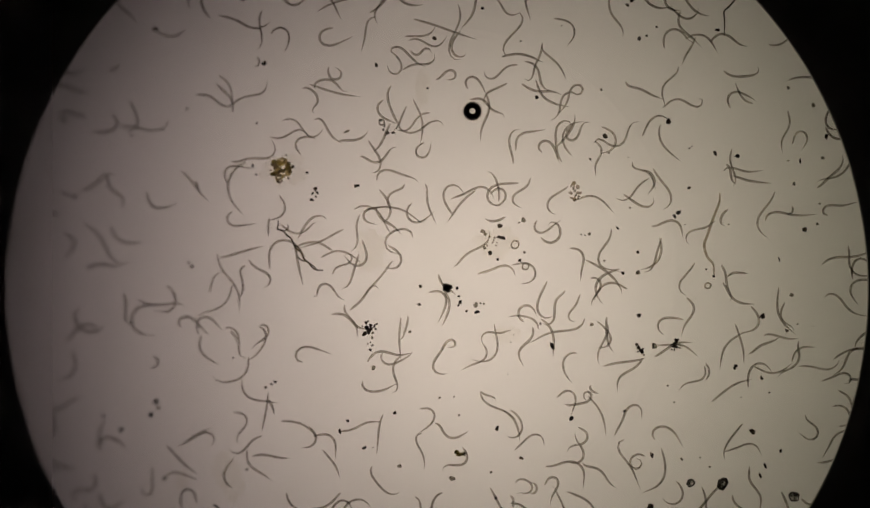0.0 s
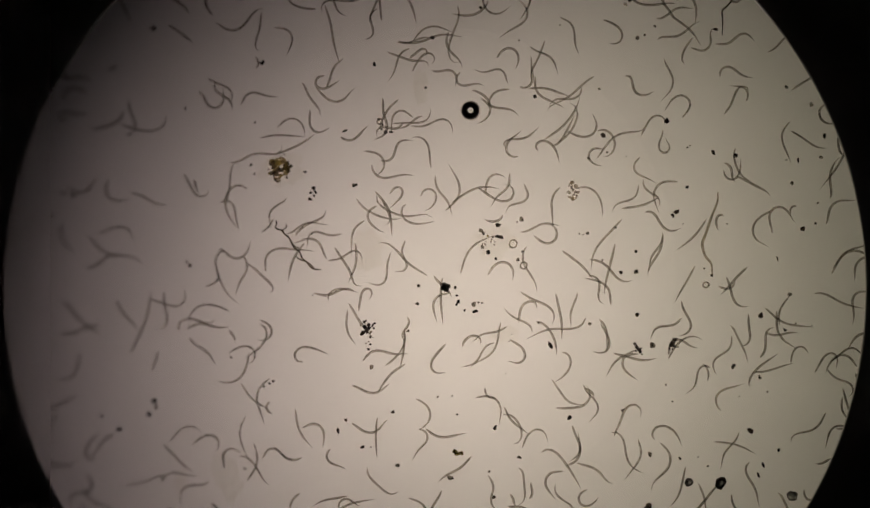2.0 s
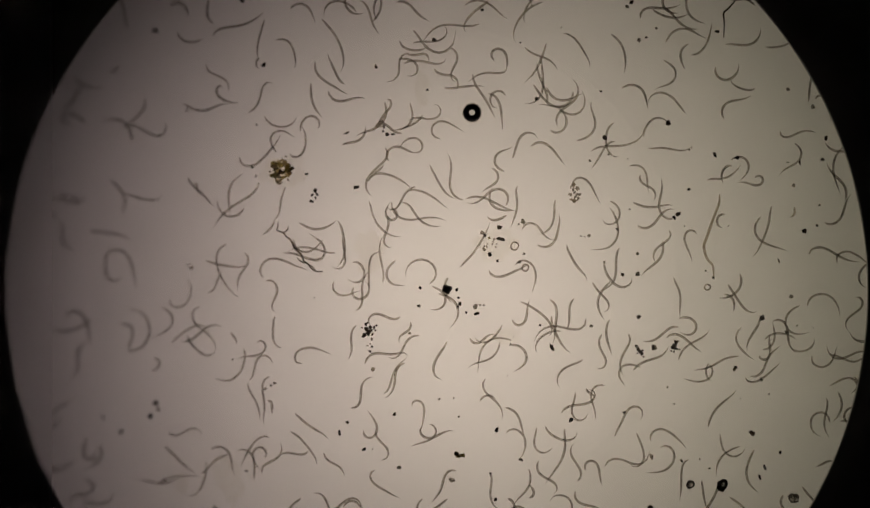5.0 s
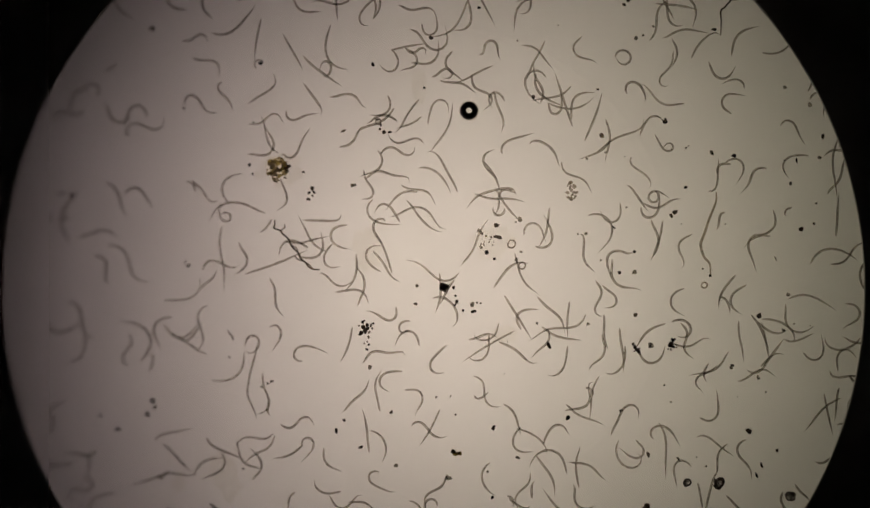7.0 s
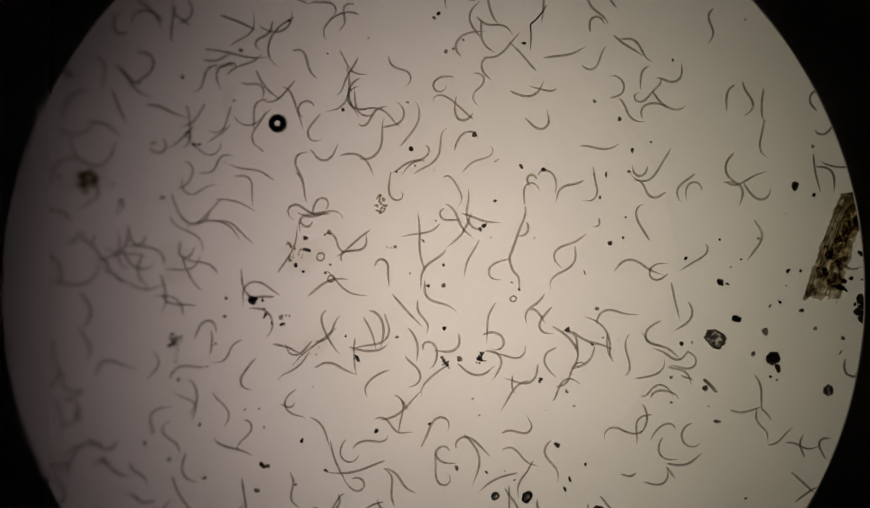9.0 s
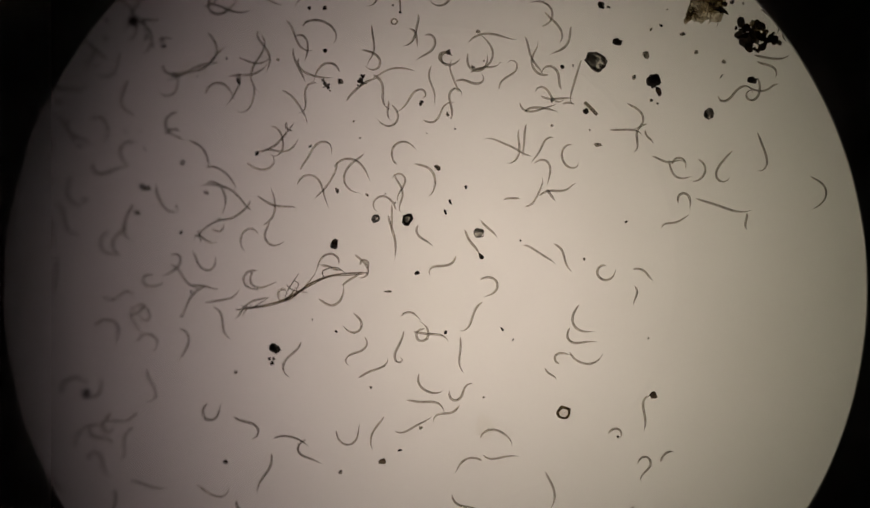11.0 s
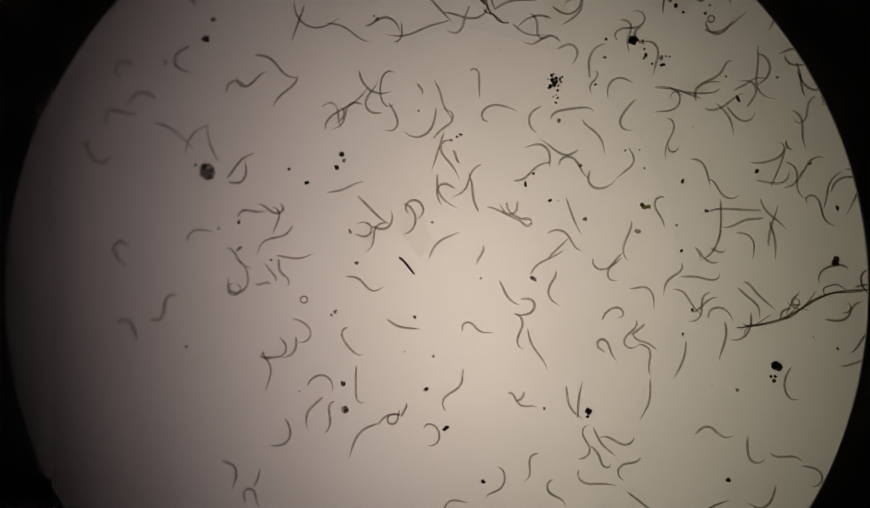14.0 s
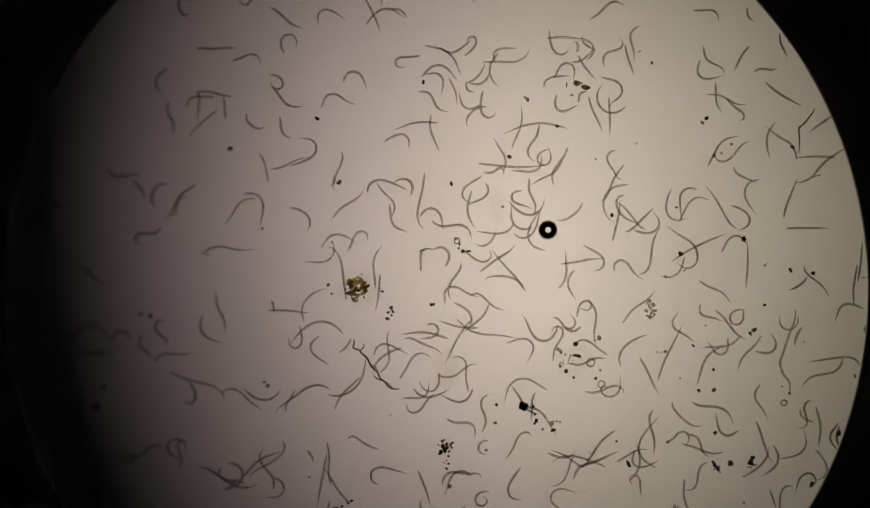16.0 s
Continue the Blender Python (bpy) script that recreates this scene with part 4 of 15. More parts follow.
worm(71, (0,72,307,-2,-108,44,11,-15), (0.5,67,311,-1,-45,42,-28,18), (1,69,314,-1,-88,23,19,-8), (1.5,69,311,-13,-32,-70,39,14), (2,60,307,-36,68,-64,-13,15), (2.5,59,312,-43,58,-1,-23,-2), (3,62,305,-28,15,17,5,-9), (3.5,67,306,-29,-9,1,4,-1), (6.5,46,301,7,-70,49,23,-20), (7,49,303,-19,-18,-11,19,5), (7.5,46,305,-4,-73,45,-7,-10), (8.5,35,277,105,49,4,-23,-3), (9,29,280,61,-53,-25,11,19), (9.5,23,281,59,-77,15,17,0), (15,20,288,127,80,-9,-26,4), (15.5,14,280,124,-26,-20,0,14), (16,12,272,132,-67,13,15,1), lively=0.95)
worm(61, (0,104,292,-138,37,23,0,-12), (0.5,111,275,-107,-62,-49,2,12), (1,109,278,-108,-40,13,36,2), (1.5,111,274,-88,100,42,-16,-22), (2,112,283,-137,52,1,-11,4), lively=0.94)
worm(77, (0,96,266,-29,-27,12,-28,-48), (2,120,262,-25,1,-29,-14,16), (2.5,115,272,-80,-43,-62,2,24), (3,117,271,-79,-15,-21,22,11), (3.5,113,275,-75,6,-1,-3,1), (4,117,268,-69,2,-4,0,3), (6.5,119,259,-68,70,38,-42,-22), (7,122,255,-80,-16,-22,-6,11), (7.5,125,257,-85,-58,18,22,-6), (8,125,252,-73,60,71,-6,-13), (8.5,131,247,-81,9,-8,-3,7), (9,130,245,-78,93,41,-9,-12), (9.5,134,244,-75,-40,-54,3,15), (10,133,245,-70,-75,-8,28,8), (15,138,208,38,77,-40,7,4), (15.5,135,197,12,6,3,-16,-2), (16,129,200,7,-3,-6,0,5), lively=0.71)
worm(89, (0,90,245,-97,-11,24,5,-16), (1,88,255,-84,-23,-17,18,3), (1.5,93,260,-89,49,13,-23,-11), (2,92,264,-83,-83,-7,7,0), (2.5,94,270,-86,-29,-24,-1,15), (3,94,274,-83,32,-2,-23,-11), (3.5,90,273,-84,-24,12,5,-8), (4,88,282,-63,-75,13,8,-14), (6.5,92,288,-87,-102,-67,-6,22), (7,91,288,-72,-36,-71,8,46), (7.5,92,286,-72,-55,-57,27,30), (8,92,285,-61,-8,14,29,5), (8.5,95,282,-49,39,25,6,-4), (9,98,286,-64,-22,20,-16,6), (9.5,93,302,-55,-106,21,1,1), (10,102,300,-33,-46,-1,22,1), (15,57,305,-51,-61,12,14,-13), (15.5,38,299,5,30,-27,7,5), (16,33,293,7,78,12,-12,-2), lively=0.85)
worm(78, (0,186,321,-47,-6,57,14,-10), (0.5,194,298,-54,40,29,-17,-10), (1,190,317,-52,15,-10,-2,8), (1.5,203,295,-15,59,12,-22,-5), (2,210,292,-11,-14,6,6,-7), (2.5,196,286,-51,53,-6,-15,8), (3,197,296,-20,3,26,11,-3), (3.5,211,301,-27,42,24,-43,2), (4,206,296,-24,0,10,4,-6), (6.5,264,277,37,-36,-50,-7,21), (7,263,274,49,-60,-3,21,5), (7.5,268,271,65,69,30,-4,-6), (8,271,273,59,-30,-32,-10,12), (8.5,276,268,61,-43,55,32,-9), (9,281,268,65,80,25,-19,5), (9.5,282,276,55,-39,-62,-25,6), (10,284,278,30,-161,14,38,-10), (16,253,261,48,94,16,-14,-6), lively=0.79)
worm(76, (0,191,294,-16,8,-24,-12,7), (0.5,185,305,18,-20,5,8,-4), (1,172,307,18,-16,-3,7,3), (2,174,321,68,59,-40,11,14), (2.5,199,310,129,10,-35,-20,11), (3,192,315,129,75,11,-24,-13), (4,190,317,118,-8,18,0,-17), (6.5,193,304,90,-13,-17,7,7), (7,192,307,101,14,-29,10,18), (7.5,193,303,22,160,3,-32,5), (8,198,298,102,11,31,-9,-20), (8.5,202,299,102,-63,-4,13,-2), (9.5,203,297,111,-53,-15,-11,-8), (10,205,304,189,-160,-5,36,-10), (15,204,271,66,-15,-1,7,1), (15.5,204,280,92,19,6,-8,-6), (16,192,273,79,5,1,-3,-1), lively=0.66)
worm(84, (0,205,281,-39,40,-5,-9,5), (0.5,202,298,-35,-88,15,18,-3), (1,201,282,-36,66,3,5,-8), (1.5,195,297,-52,40,22,-9,-3), (2,201,284,-48,42,-21,-9,13), (3,212,279,-21,59,1,-4,-6), (3.5,210,285,-31,71,-5,-6,4), (4,205,278,-30,34,-4,-2,1), (6.5,210,284,-11,102,26,-6,-9), (7,203,287,-50,47,-17,-2,3), (8,195,296,-68,35,32,-19,-20), (9,201,304,-91,55,-19,-5,-1), (9.5,233,284,-146,33,7,-15,-7), (10,224,269,-88,-111,-21,30,-3), (15,202,302,-70,24,10,4,12), (16,204,289,-68,78,-37,11,-10), lively=0.31)
worm(104, (0,245,283,-173,117,-99,17,34), (0.5,236,279,-150,82,-64,21,14), (1,251,288,-148,0,-32,-8,17), (1.5,248,289,-151,8,13,18,10), (2,247,287,-144,0,3,21,8), (2.5,245,283,-127,-48,20,7,-14), (3,193,310,-187,113,0,-50,2), (4,184,307,-119,39,-24,-5,16), lively=1)
worm(101, (0,224,210,65,-84,-42,-26,8), (0.5,229,232,55,4,62,8,-18), (1,227,236,60,91,-3,-13,12), (1.5,233,240,44,-66,-21,17,13), (2,238,239,51,24,5,-2,2), (2.5,235,240,53,46,-16,-3,-1), (3,230,242,74,-23,-22,-7,9), (3.5,241,256,58,-1,46,14,-12), (4,245,270,46,-22,38,-12,-23), (7,237,277,108,0,0,0,0), (8,242,219,53,4,0,-2,0), (8.5,243,217,62,0,0,0,0), (9.5,249,219,58,0,0,0,0), (10,250,221,57,-9,2,4,-2), lively=1)
worm(92, (0,252,220,-15,108,-71,-69,27), (0.5,257,224,21,-85,-36,6,15), (1,270,229,0,24,30,-2,-27), (1.5,268,224,34,67,32,-7,-14), (2,276,222,40,92,12,-22,-6), (2.5,277,229,41,-13,-52,3,14), (3,277,232,41,-73,-21,11,15), (3.5,280,234,53,1,48,23,-11), (4,280,235,54,84,6,-36,-17), (6.5,289,242,61,104,3,-28,-3), (7,292,245,70,6,1,-2,-1), (7.5,296,247,74,37,9,-5,-3), (8,298,256,59,-56,-36,11,29), (8.5,300,249,70,-76,-10,22,6), (9,310,255,72,39,17,-1,-4), (9.5,310,257,84,100,18,-20,-7), (10,309,261,69,-17,-69,-7,15), (16,314,235,131,31,-22,0,14), lively=1)
worm(77, (0,164,212,36,-51,21,14,-19), (0.5,162,212,30,-12,-15,7,12), (1,161,208,18,49,-47,1,12), (1.5,161,207,20,72,-16,-24,7), (2,157,208,30,-2,46,-34,3), (2.5,161,212,26,-35,26,-8,-7), (3,159,211,21,-44,31,-6,-7), (3.5,156,209,32,-58,2,15,2), (4,155,208,28,8,-36,5,10), (6.5,152,203,28,-8,-8,7,5), (7,149,203,35,-42,35,-14,-1), (7.5,150,204,31,-20,-1,6,0), (8,151,200,17,53,-53,14,13), (8.5,153,200,5,90,-46,-6,22), (9,153,201,12,78,-8,-35,9), (9.5,153,203,17,41,11,-11,-9), (10,149,203,29,-57,37,-2,-12), (15,155,201,-74,126,-28,-25,13), (15.5,156,203,-65,-3,-27,-6,24), (16,155,205,-75,-84,-36,11,17), lively=0.96)
worm(81, (0,205,189,-9,-113,59,7,-6), (0.5,220,182,-64,-24,11,5,-7), (1,205,189,-19,-94,41,4,-17), (1.5,204,191,-12,-94,33,10,-6), (2,207,189,-14,-105,47,-12,5), (2.5,206,190,-26,-85,38,1,-8), (3,204,190,-16,-89,53,-5,-7), (3.5,206,189,-27,-69,39,-13,4), (4,206,189,-27,-46,36,-5,-15), (6.5,206,190,-30,-61,20,-4,11), (7,208,187,-35,-57,22,-7,14), (7.5,208,187,-34,-54,7,-11,17), (8,209,187,-35,-48,5,-5,-11), (8.5,214,185,-35,-41,8,7,-3), (9,214,191,-30,-52,7,9,1), (9.5,218,191,-28,-61,36,-19,14), (10,219,190,-34,-36,9,6,-6), (15,202,198,59,-61,-1,30,1), (15.5,214,190,-3,-105,51,-14,12), (16,209,187,-9,-72,64,4,-23), lively=0)
worm(91, (0,-71,143,1,-57,33,-27,-15), (0.5,-78,144,8,-53,20,8,-11), (1.5,-76,141,3,-19,-4,-8,-6), (2,-77,141,-16,39,-45,-1,9), (2.5,-82,145,-33,74,-35,-46,-9), (3,-83,145,-30,81,1,-46,-10), (3.5,-80,137,6,12,41,-23,-31), (4,-79,140,-12,51,1,-32,0), (6.5,-78,143,-6,-48,35,-8,-9), (7,-78,141,-6,-45,-3,-30,-45), (7.5,-81,143,-11,20,-33,30,-16), (8,-82,138,-17,53,-35,17,13), (8.5,-77,137,-20,70,-26,-3,12), (9,-80,139,-13,60,-56,-23,20), (14.5,-86,134,-20,91,-48,-20,4), (15,-85,140,-8,52,26,-31,5), (15.5,-89,142,-7,-6,54,-33,-6), (16,-95,144,14,-71,43,21,-28), lively=0.73)
worm(81, (0,324,426,-72,3,-35,-20,6), (0.5,330,419,-98,-116,-5,25,4), (1,329,412,-86,54,57,-1,-21), (1.5,323,409,-90,106,0,-30,1), (2,328,397,-87,-103,-30,11,10), (2.5,330,396,-88,-36,49,25,-16), (3,331,389,-75,110,13,-28,-13), (3.5,332,384,-83,4,-81,-5,18), (4,337,377,-77,-89,26,50,24), (6.5,346,351,-92,67,69,-11,-44), (7,345,353,-86,-175,-4,3,5), (7.5,348,348,-67,-32,-45,-7,16), (8,355,338,-81,-117,-4,23,6), (8.5,357,336,-92,33,72,-5,-16), (9,359,330,-85,147,38,-18,-8), (9.5,362,333,-71,156,-48,-60,4), (10,368,321,-101,-147,-51,19,6), (16,312,309,-118,70,-28,0,19), lively=1)
worm(85, (0,389,454,-28,44,15,-9,-7), (4,401,451,-5,57,13,-16,-13), (6.5,402,422,64,-73,6,23,-7), (7,406,421,65,-12,-36,9,15), (7.5,411,420,65,62,-22,28,-11), (8,413,417,62,90,-58,-25,14), (8.5,406,410,44,-5,57,-14,-30), (9,403,409,49,-75,25,2,-4), (9.5,404,407,57,-97,8,29,-9), (10,410,410,36,-66,4,21,-6), (16,379,403,43,-35,-10,11,13), lively=1)
worm(71, (0,449,431,1,65,33,-21,-1), (0.5,450,434,-8,-13,0,6,0), (1,437,432,0,0,0,0,0), (1.5,435,437,15,-79,24,14,-16), (2,434,434,15,-17,-26,23,7), (2.5,427,439,-7,98,-19,-21,11), (3,432,430,6,71,-12,-9,2), (3.5,429,437,6,-6,16,-5,-9), (4,429,434,9,-27,59,-12,-23), (6.5,425,428,-60,49,-7,-10,2), (7,430,427,-56,61,29,-5,-11), (7.5,439,427,-92,79,19,-50,0), (8,439,413,-68,-36,32,-3,-19), (8.5,444,416,-59,-13,4,5,-3), (9,437,411,-66,40,9,-10,-6), (9.5,440,412,-51,55,-18,-5,12), (10,455,402,-22,112,40,-33,-26), (16,465,416,-99,32,-6,-9,4), lively=0.84)
worm(80, (0,452,402,-60,38,-25,0,16), (0.5,456,402,-45,-3,0,1,0), (1,456,400,-45,-17,13,10,-13), (1.5,453,405,-41,-16,9,5,-8), (2,456,404,-45,-14,-6,9,4), (2.5,448,410,42,239,16,-65,-14), (3,448,403,-67,19,9,-2,-6), (3.5,444,409,-57,-64,12,19,-8), (4,445,409,-59,-10,1,2,1), (6.5,437,439,3,20,3,-9,-2), (7,443,445,-9,-7,-3,2,2), (7.5,426,446,47,18,-6,-6,5), (8,429,443,12,-11,1,6,-1), (8.5,429,445,-18,-62,-31,34,15), (9,418,447,90,-54,-5,23,7), (9.5,423,454,81,-32,-13,3,6), (10,419,449,72,61,-23,-26,9), (16,402,393,25,28,-51,0,4), lively=0.66)
worm(87, (0,431,392,15,-90,23,33,4), (0.5,430,394,13,-54,24,6,-8), (1,434,395,-2,-16,52,-7,-14), (1.5,443,398,27,85,38,-35,-22), (2,444,398,23,13,-3,-35,11), (3,458,399,12,-22,35,-4,-21), (3.5,444,400,7,-11,5,3,-3), (4,443,401,16,-35,5,10,-3), (6.5,459,403,7,-96,-15,24,6), (7,456,398,6,-24,-2,20,-9), (7.5,464,413,63,84,-21,-48,20), (8,453,396,38,32,-4,-4,-6), (8.5,466,396,23,41,-31,12,3), (9,472,394,35,32,-18,0,10), (9.5,473,399,43,54,-22,23,-6), (16,492,414,133,22,-21,0,17), lively=0.54)
worm(75, (0,483,385,-23,-57,9,13,-1), (0.5,471,376,18,-59,32,26,-19), (1,475,378,24,61,34,-17,-25), (1.5,470,375,23,24,-4,-9,5), (2,491,379,38,47,-55,-55,0), (2.5,486,383,41,0,-62,-11,23), (3,490,392,49,-72,-54,8,16), (3.5,487,387,44,-59,-14,19,12), (4,491,390,47,5,18,3,-14), (6.5,488,377,37,-8,9,-4,-3), (7,489,380,37,-46,-24,-17,-10), (7.5,490,380,38,-55,-40,-9,8), (8,490,379,59,-46,-13,7,2), (8.5,494,375,2,-152,-72,15,23), (9,505,381,133,4,1,-2,-1), (9.5,502,382,135,-5,0,2,0), (10,501,379,132,-12,-4,4,3), (16,549,385,180,7,-1,-3,1), lively=0.93)
worm(54, (0,456,365,-117,3,7,0,-8), (16,420,351,-36,26,-22,7,8), single=False)
worm(80, (0,527,386,-5,-42,41,19,-15), (0.5,528,386,-4,-12,0,6,0), (1,543,383,1,27,37,10,-13), (2,545,385,4,-29,-51,3,35), (2.5,547,388,3,-63,31,27,-22), (3,550,380,2,52,9,-9,-11), (3.5,547,377,12,46,-1,-10,3), (4,558,378,26,73,18,-14,-6), (6.5,570,390,11,-70,-30,-11,-6), (7,556,389,47,-46,-2,13,-4), (7.5,569,386,14,-7,20,-1,-14), (8.5,581,385,18,20,21,2,-12), (9,583,384,15,15,5,-6,-8), (9.5,576,382,14,0,0,0,0), (10,588,383,17,-1,0,0,0), (16,573,379,40,-12,2,5,-2), lively=0.82)
worm(86, (0,418,301,-107,30,27,-39,-2), (0.5,419,303,-102,-73,27,-36,6), (1,418,308,-103,-65,-38,10,20), (1.5,421,309,-99,-12,5,4,-3), (2,423,310,-94,-46,-12,23,4), (2.5,422,320,-109,75,-27,-23,21), (3,423,317,-89,73,59,-29,-13), (3.5,423,326,-82,-83,32,12,-17), (4,422,325,-97,-53,-21,41,4), (6.5,422,325,-103,3,4,18,-14), (7,422,326,-88,57,83,27,-23), (7.5,422,323,-74,123,74,-11,-31), (8,422,322,-74,124,71,-19,-33), (8.5,423,321,-95,52,46,-31,-28), (9,426,321,-79,-18,92,-6,-39), (9.5,426,322,-78,-59,53,11,-34), (10,427,321,-91,-8,-4,5,4), lively=1)
worm(77, (0,375,293,-26,10,-16,26,-20), (0.5,372,296,-34,55,-45,8,8), (1,371,296,-41,114,-32,-10,17), (1.5,370,296,-39,99,3,-17,-6), (2,369,297,-26,43,55,-54,10), (2.5,370,297,-20,14,63,-34,-13), (3,369,297,-3,-49,79,-3,-39), (3.5,366,297,-18,-14,-5,44,-27), (4,368,297,-33,58,-31,16,-3), (6.5,372,296,-34,-56,32,-16,7), (7,368,296,-13,-115,30,-5,-15), (7.5,368,296,-24,-83,9,5,-1), (8,385,284,13,-107,-7,62,9), (8.5,397,281,2,55,-38,-6,10), (9,394,279,139,-95,28,18,-19), (9.5,392,293,171,38,8,-16,-7), (10,403,286,147,33,14,0,-4), (16,419,277,281,-91,-17,19,15), lively=1)
worm(96, (0,450,272,25,37,103,46,-15), (0.5,442,271,-5,72,-30,13,19), (1,444,269,-8,115,54,-17,-14), (1.5,449,268,172,-32,124,-21,12), (2,444,269,153,121,-13,-32,9), (2.5,444,273,168,21,-7,-1,1), (3,442,271,170,-31,-24,-14,-5), (3.5,436,271,162,-103,1,21,0), (4,431,275,168,59,45,-30,-28), (6.5,400,284,153,-71,-39,6,20), (7,411,280,156,-28,24,31,-7), (7.5,403,285,159,75,-22,-22,15), (8,388,294,163,20,-7,-26,7), (8.5,370,295,156,9,-1,-4,1), (9,380,293,164,57,54,25,14), (9.5,381,299,160,27,-31,-17,10), (10,398,291,148,7,-3,-2,2), (16,378,295,126,-4,18,-8,4), lively=1)
worm(76, (0,554,323,11,63,26,35,17), (0.5,549,325,-2,12,-6,-3,4), (1,546,324,-12,61,-38,17,6), (2,541,326,2,-51,62,3,-16), (2.5,541,329,2,-86,3,19,-10), (3,534,326,-7,42,-48,22,9), (3.5,532,322,-20,102,-15,-23,4), (4,536,327,-10,15,47,-34,-5), (6.5,521,323,-7,78,-36,-14,22), (7,521,325,-8,86,5,-26,-5), (7.5,522,329,13,-56,52,-15,-12), (8,516,323,13,-71,-28,60,-7), (8.5,518,322,11,1,-50,30,11), (9,518,315,17,59,4,-14,-10), (9.5,517,316,1,20,-20,10,1), (10,514,314,-3,34,-22,0,11), (16,503,312,71,-7,7,-3,-2), lively=1)
worm(78, (0,545,282,21,-90,31,11,-17), (0.5,546,284,33,-133,18,19,-16), (1,542,282,106,-126,-29,18,10), (2,544,281,35,-60,-65,-22,5), (2.5,543,282,45,-21,-69,-12,11), (3,545,274,47,83,-32,-1,-3), (3.5,541,275,46,61,3,-15,0), (4,539,278,44,-5,-17,-29,-19), (6.5,534,274,64,-108,29,17,-11), (7,535,275,59,-101,19,30,-6), (7.5,535,271,45,-33,-35,20,21), (8,536,266,38,49,-38,1,17), (8.5,537,262,19,124,-27,-35,18), (9,538,260,23,97,9,-38,-9), (9.5,538,263,29,5,65,-16,-7), (10,543,262,15,-44,20,-1,-5), (16,534,257,0,0,0,0,0), lively=1)
worm(70, (0,393,237,29,-64,-22,7,9), (0.5,393,237,28,-66,-15,13,9), (1,392,236,27,-67,-21,4,14), (1.5,395,236,25,-71,-22,8,7), (2,395,236,24,-70,-28,10,17), (2.5,392,238,26,-70,-13,18,8), (3,392,237,28,-72,-20,13,12), (3.5,393,237,32,-65,-7,19,6), (4,394,238,25,-73,-20,2,5), (6.5,394,236,25,-71,-4,19,6), (7,394,236,23,-75,-24,12,16), (7.5,392,237,26,-73,-8,19,11), (8,395,236,22,-72,-23,7,13), (8.5,397,234,25,-71,-12,23,13), (9,403,233,19,-85,-30,-2,1), (9.5,405,235,19,-81,-25,4,1), (10,406,234,19,-84,-17,5,-4), (16,402,234,12,-80,-15,20,9), lively=0)
worm(82, (0,415,196,-62,38,-16,-2,2), (0.5,415,204,-74,77,-19,8,-1), (1,416,196,-41,82,63,12,-13), (1.5,415,197,-27,124,75,2,-25), (2,414,196,-13,148,36,-55,-20), (2.5,418,196,-26,57,-12,-21,8), (3,422,194,-23,29,-9,-4,3), (3.5,423,193,-16,32,0,-14,-2), (4,420,193,-4,-43,64,6,-15), (6.5,421,194,21,138,69,3,-14), (7,419,194,53,190,63,-42,-28), (7.5,419,194,23,129,5,-41,-6), (8,417,195,31,40,-7,-17,8), (8.5,425,196,35,6,2,-2,-2), (9,430,194,50,39,68,32,-4), (9.5,430,194,53,34,91,26,-24), (10,433,197,104,174,76,-16,-27), (16,425,192,88,5,1,-1,-1), lively=1)
worm(81, (0,630,219,-97,-3,32,6,-23), (0.5,629,219,-98,62,18,-25,-18), (1,639,206,-89,-75,-12,24,4), (2,633,200,-89,39,-20,-9,10), (2.5,640,193,-106,-72,-11,22,9), (3,643,191,-119,-48,7,14,-10), (3.5,643,186,-69,99,29,-24,-21), (4,647,180,-97,-38,-25,-14,-14), (6.5,646,167,-118,5,53,15,-12), (7,646,164,-128,84,14,-17,-13), (7.5,640,150,-122,-81,-12,9,8), (8,634,149,-117,-1,64,2,-24), (8.5,632,146,-101,101,-4,-29,4), (9,634,143,-111,-63,-39,3,20), (9.5,636,140,-134,-77,31,15,-11), (10,632,137,-126,57,37,-19,-23), (16,618,151,-94,11,3,-4,-3), lively=1)
worm(73, (0,657,207,-29,-129,10,40,-10), (0.5,644,211,8,7,-1,-3,1), (1,665,203,-23,62,-19,-18,11), (2,674,201,-25,17,18,5,-3), (3,657,212,-23,-9,18,-6,-11), (3.5,652,219,-10,-48,1,23,0), (4,656,216,-10,-69,-43,40,8), (6.5,649,223,-28,-17,2,7,-2), (7,651,223,-34,-61,49,-7,-16), (7.5,649,226,-4,-74,-24,13,6), (8,648,218,-1,31,-36,19,1), (8.5,640,214,-5,80,6,-17,0), (9,646,216,4,21,20,-10,-5), (9.5,645,217,-7,-71,25,5,-4), (10,639,214,25,-27,-12,11,11), (16,628,196,83,3,-1,-2,1), lively=0.97)
worm(69, (0,711,239,-65,83,12,-19,-8), (8,700,284,-31,-75,10,14,-6), (8.5,697,279,-39,30,-24,-2,17), (9,700,278,-41,33,29,-16,-8), (9.5,702,278,-45,16,4,-6,-3), (10,705,276,-35,19,4,-3,-1), lively=1, single=False)
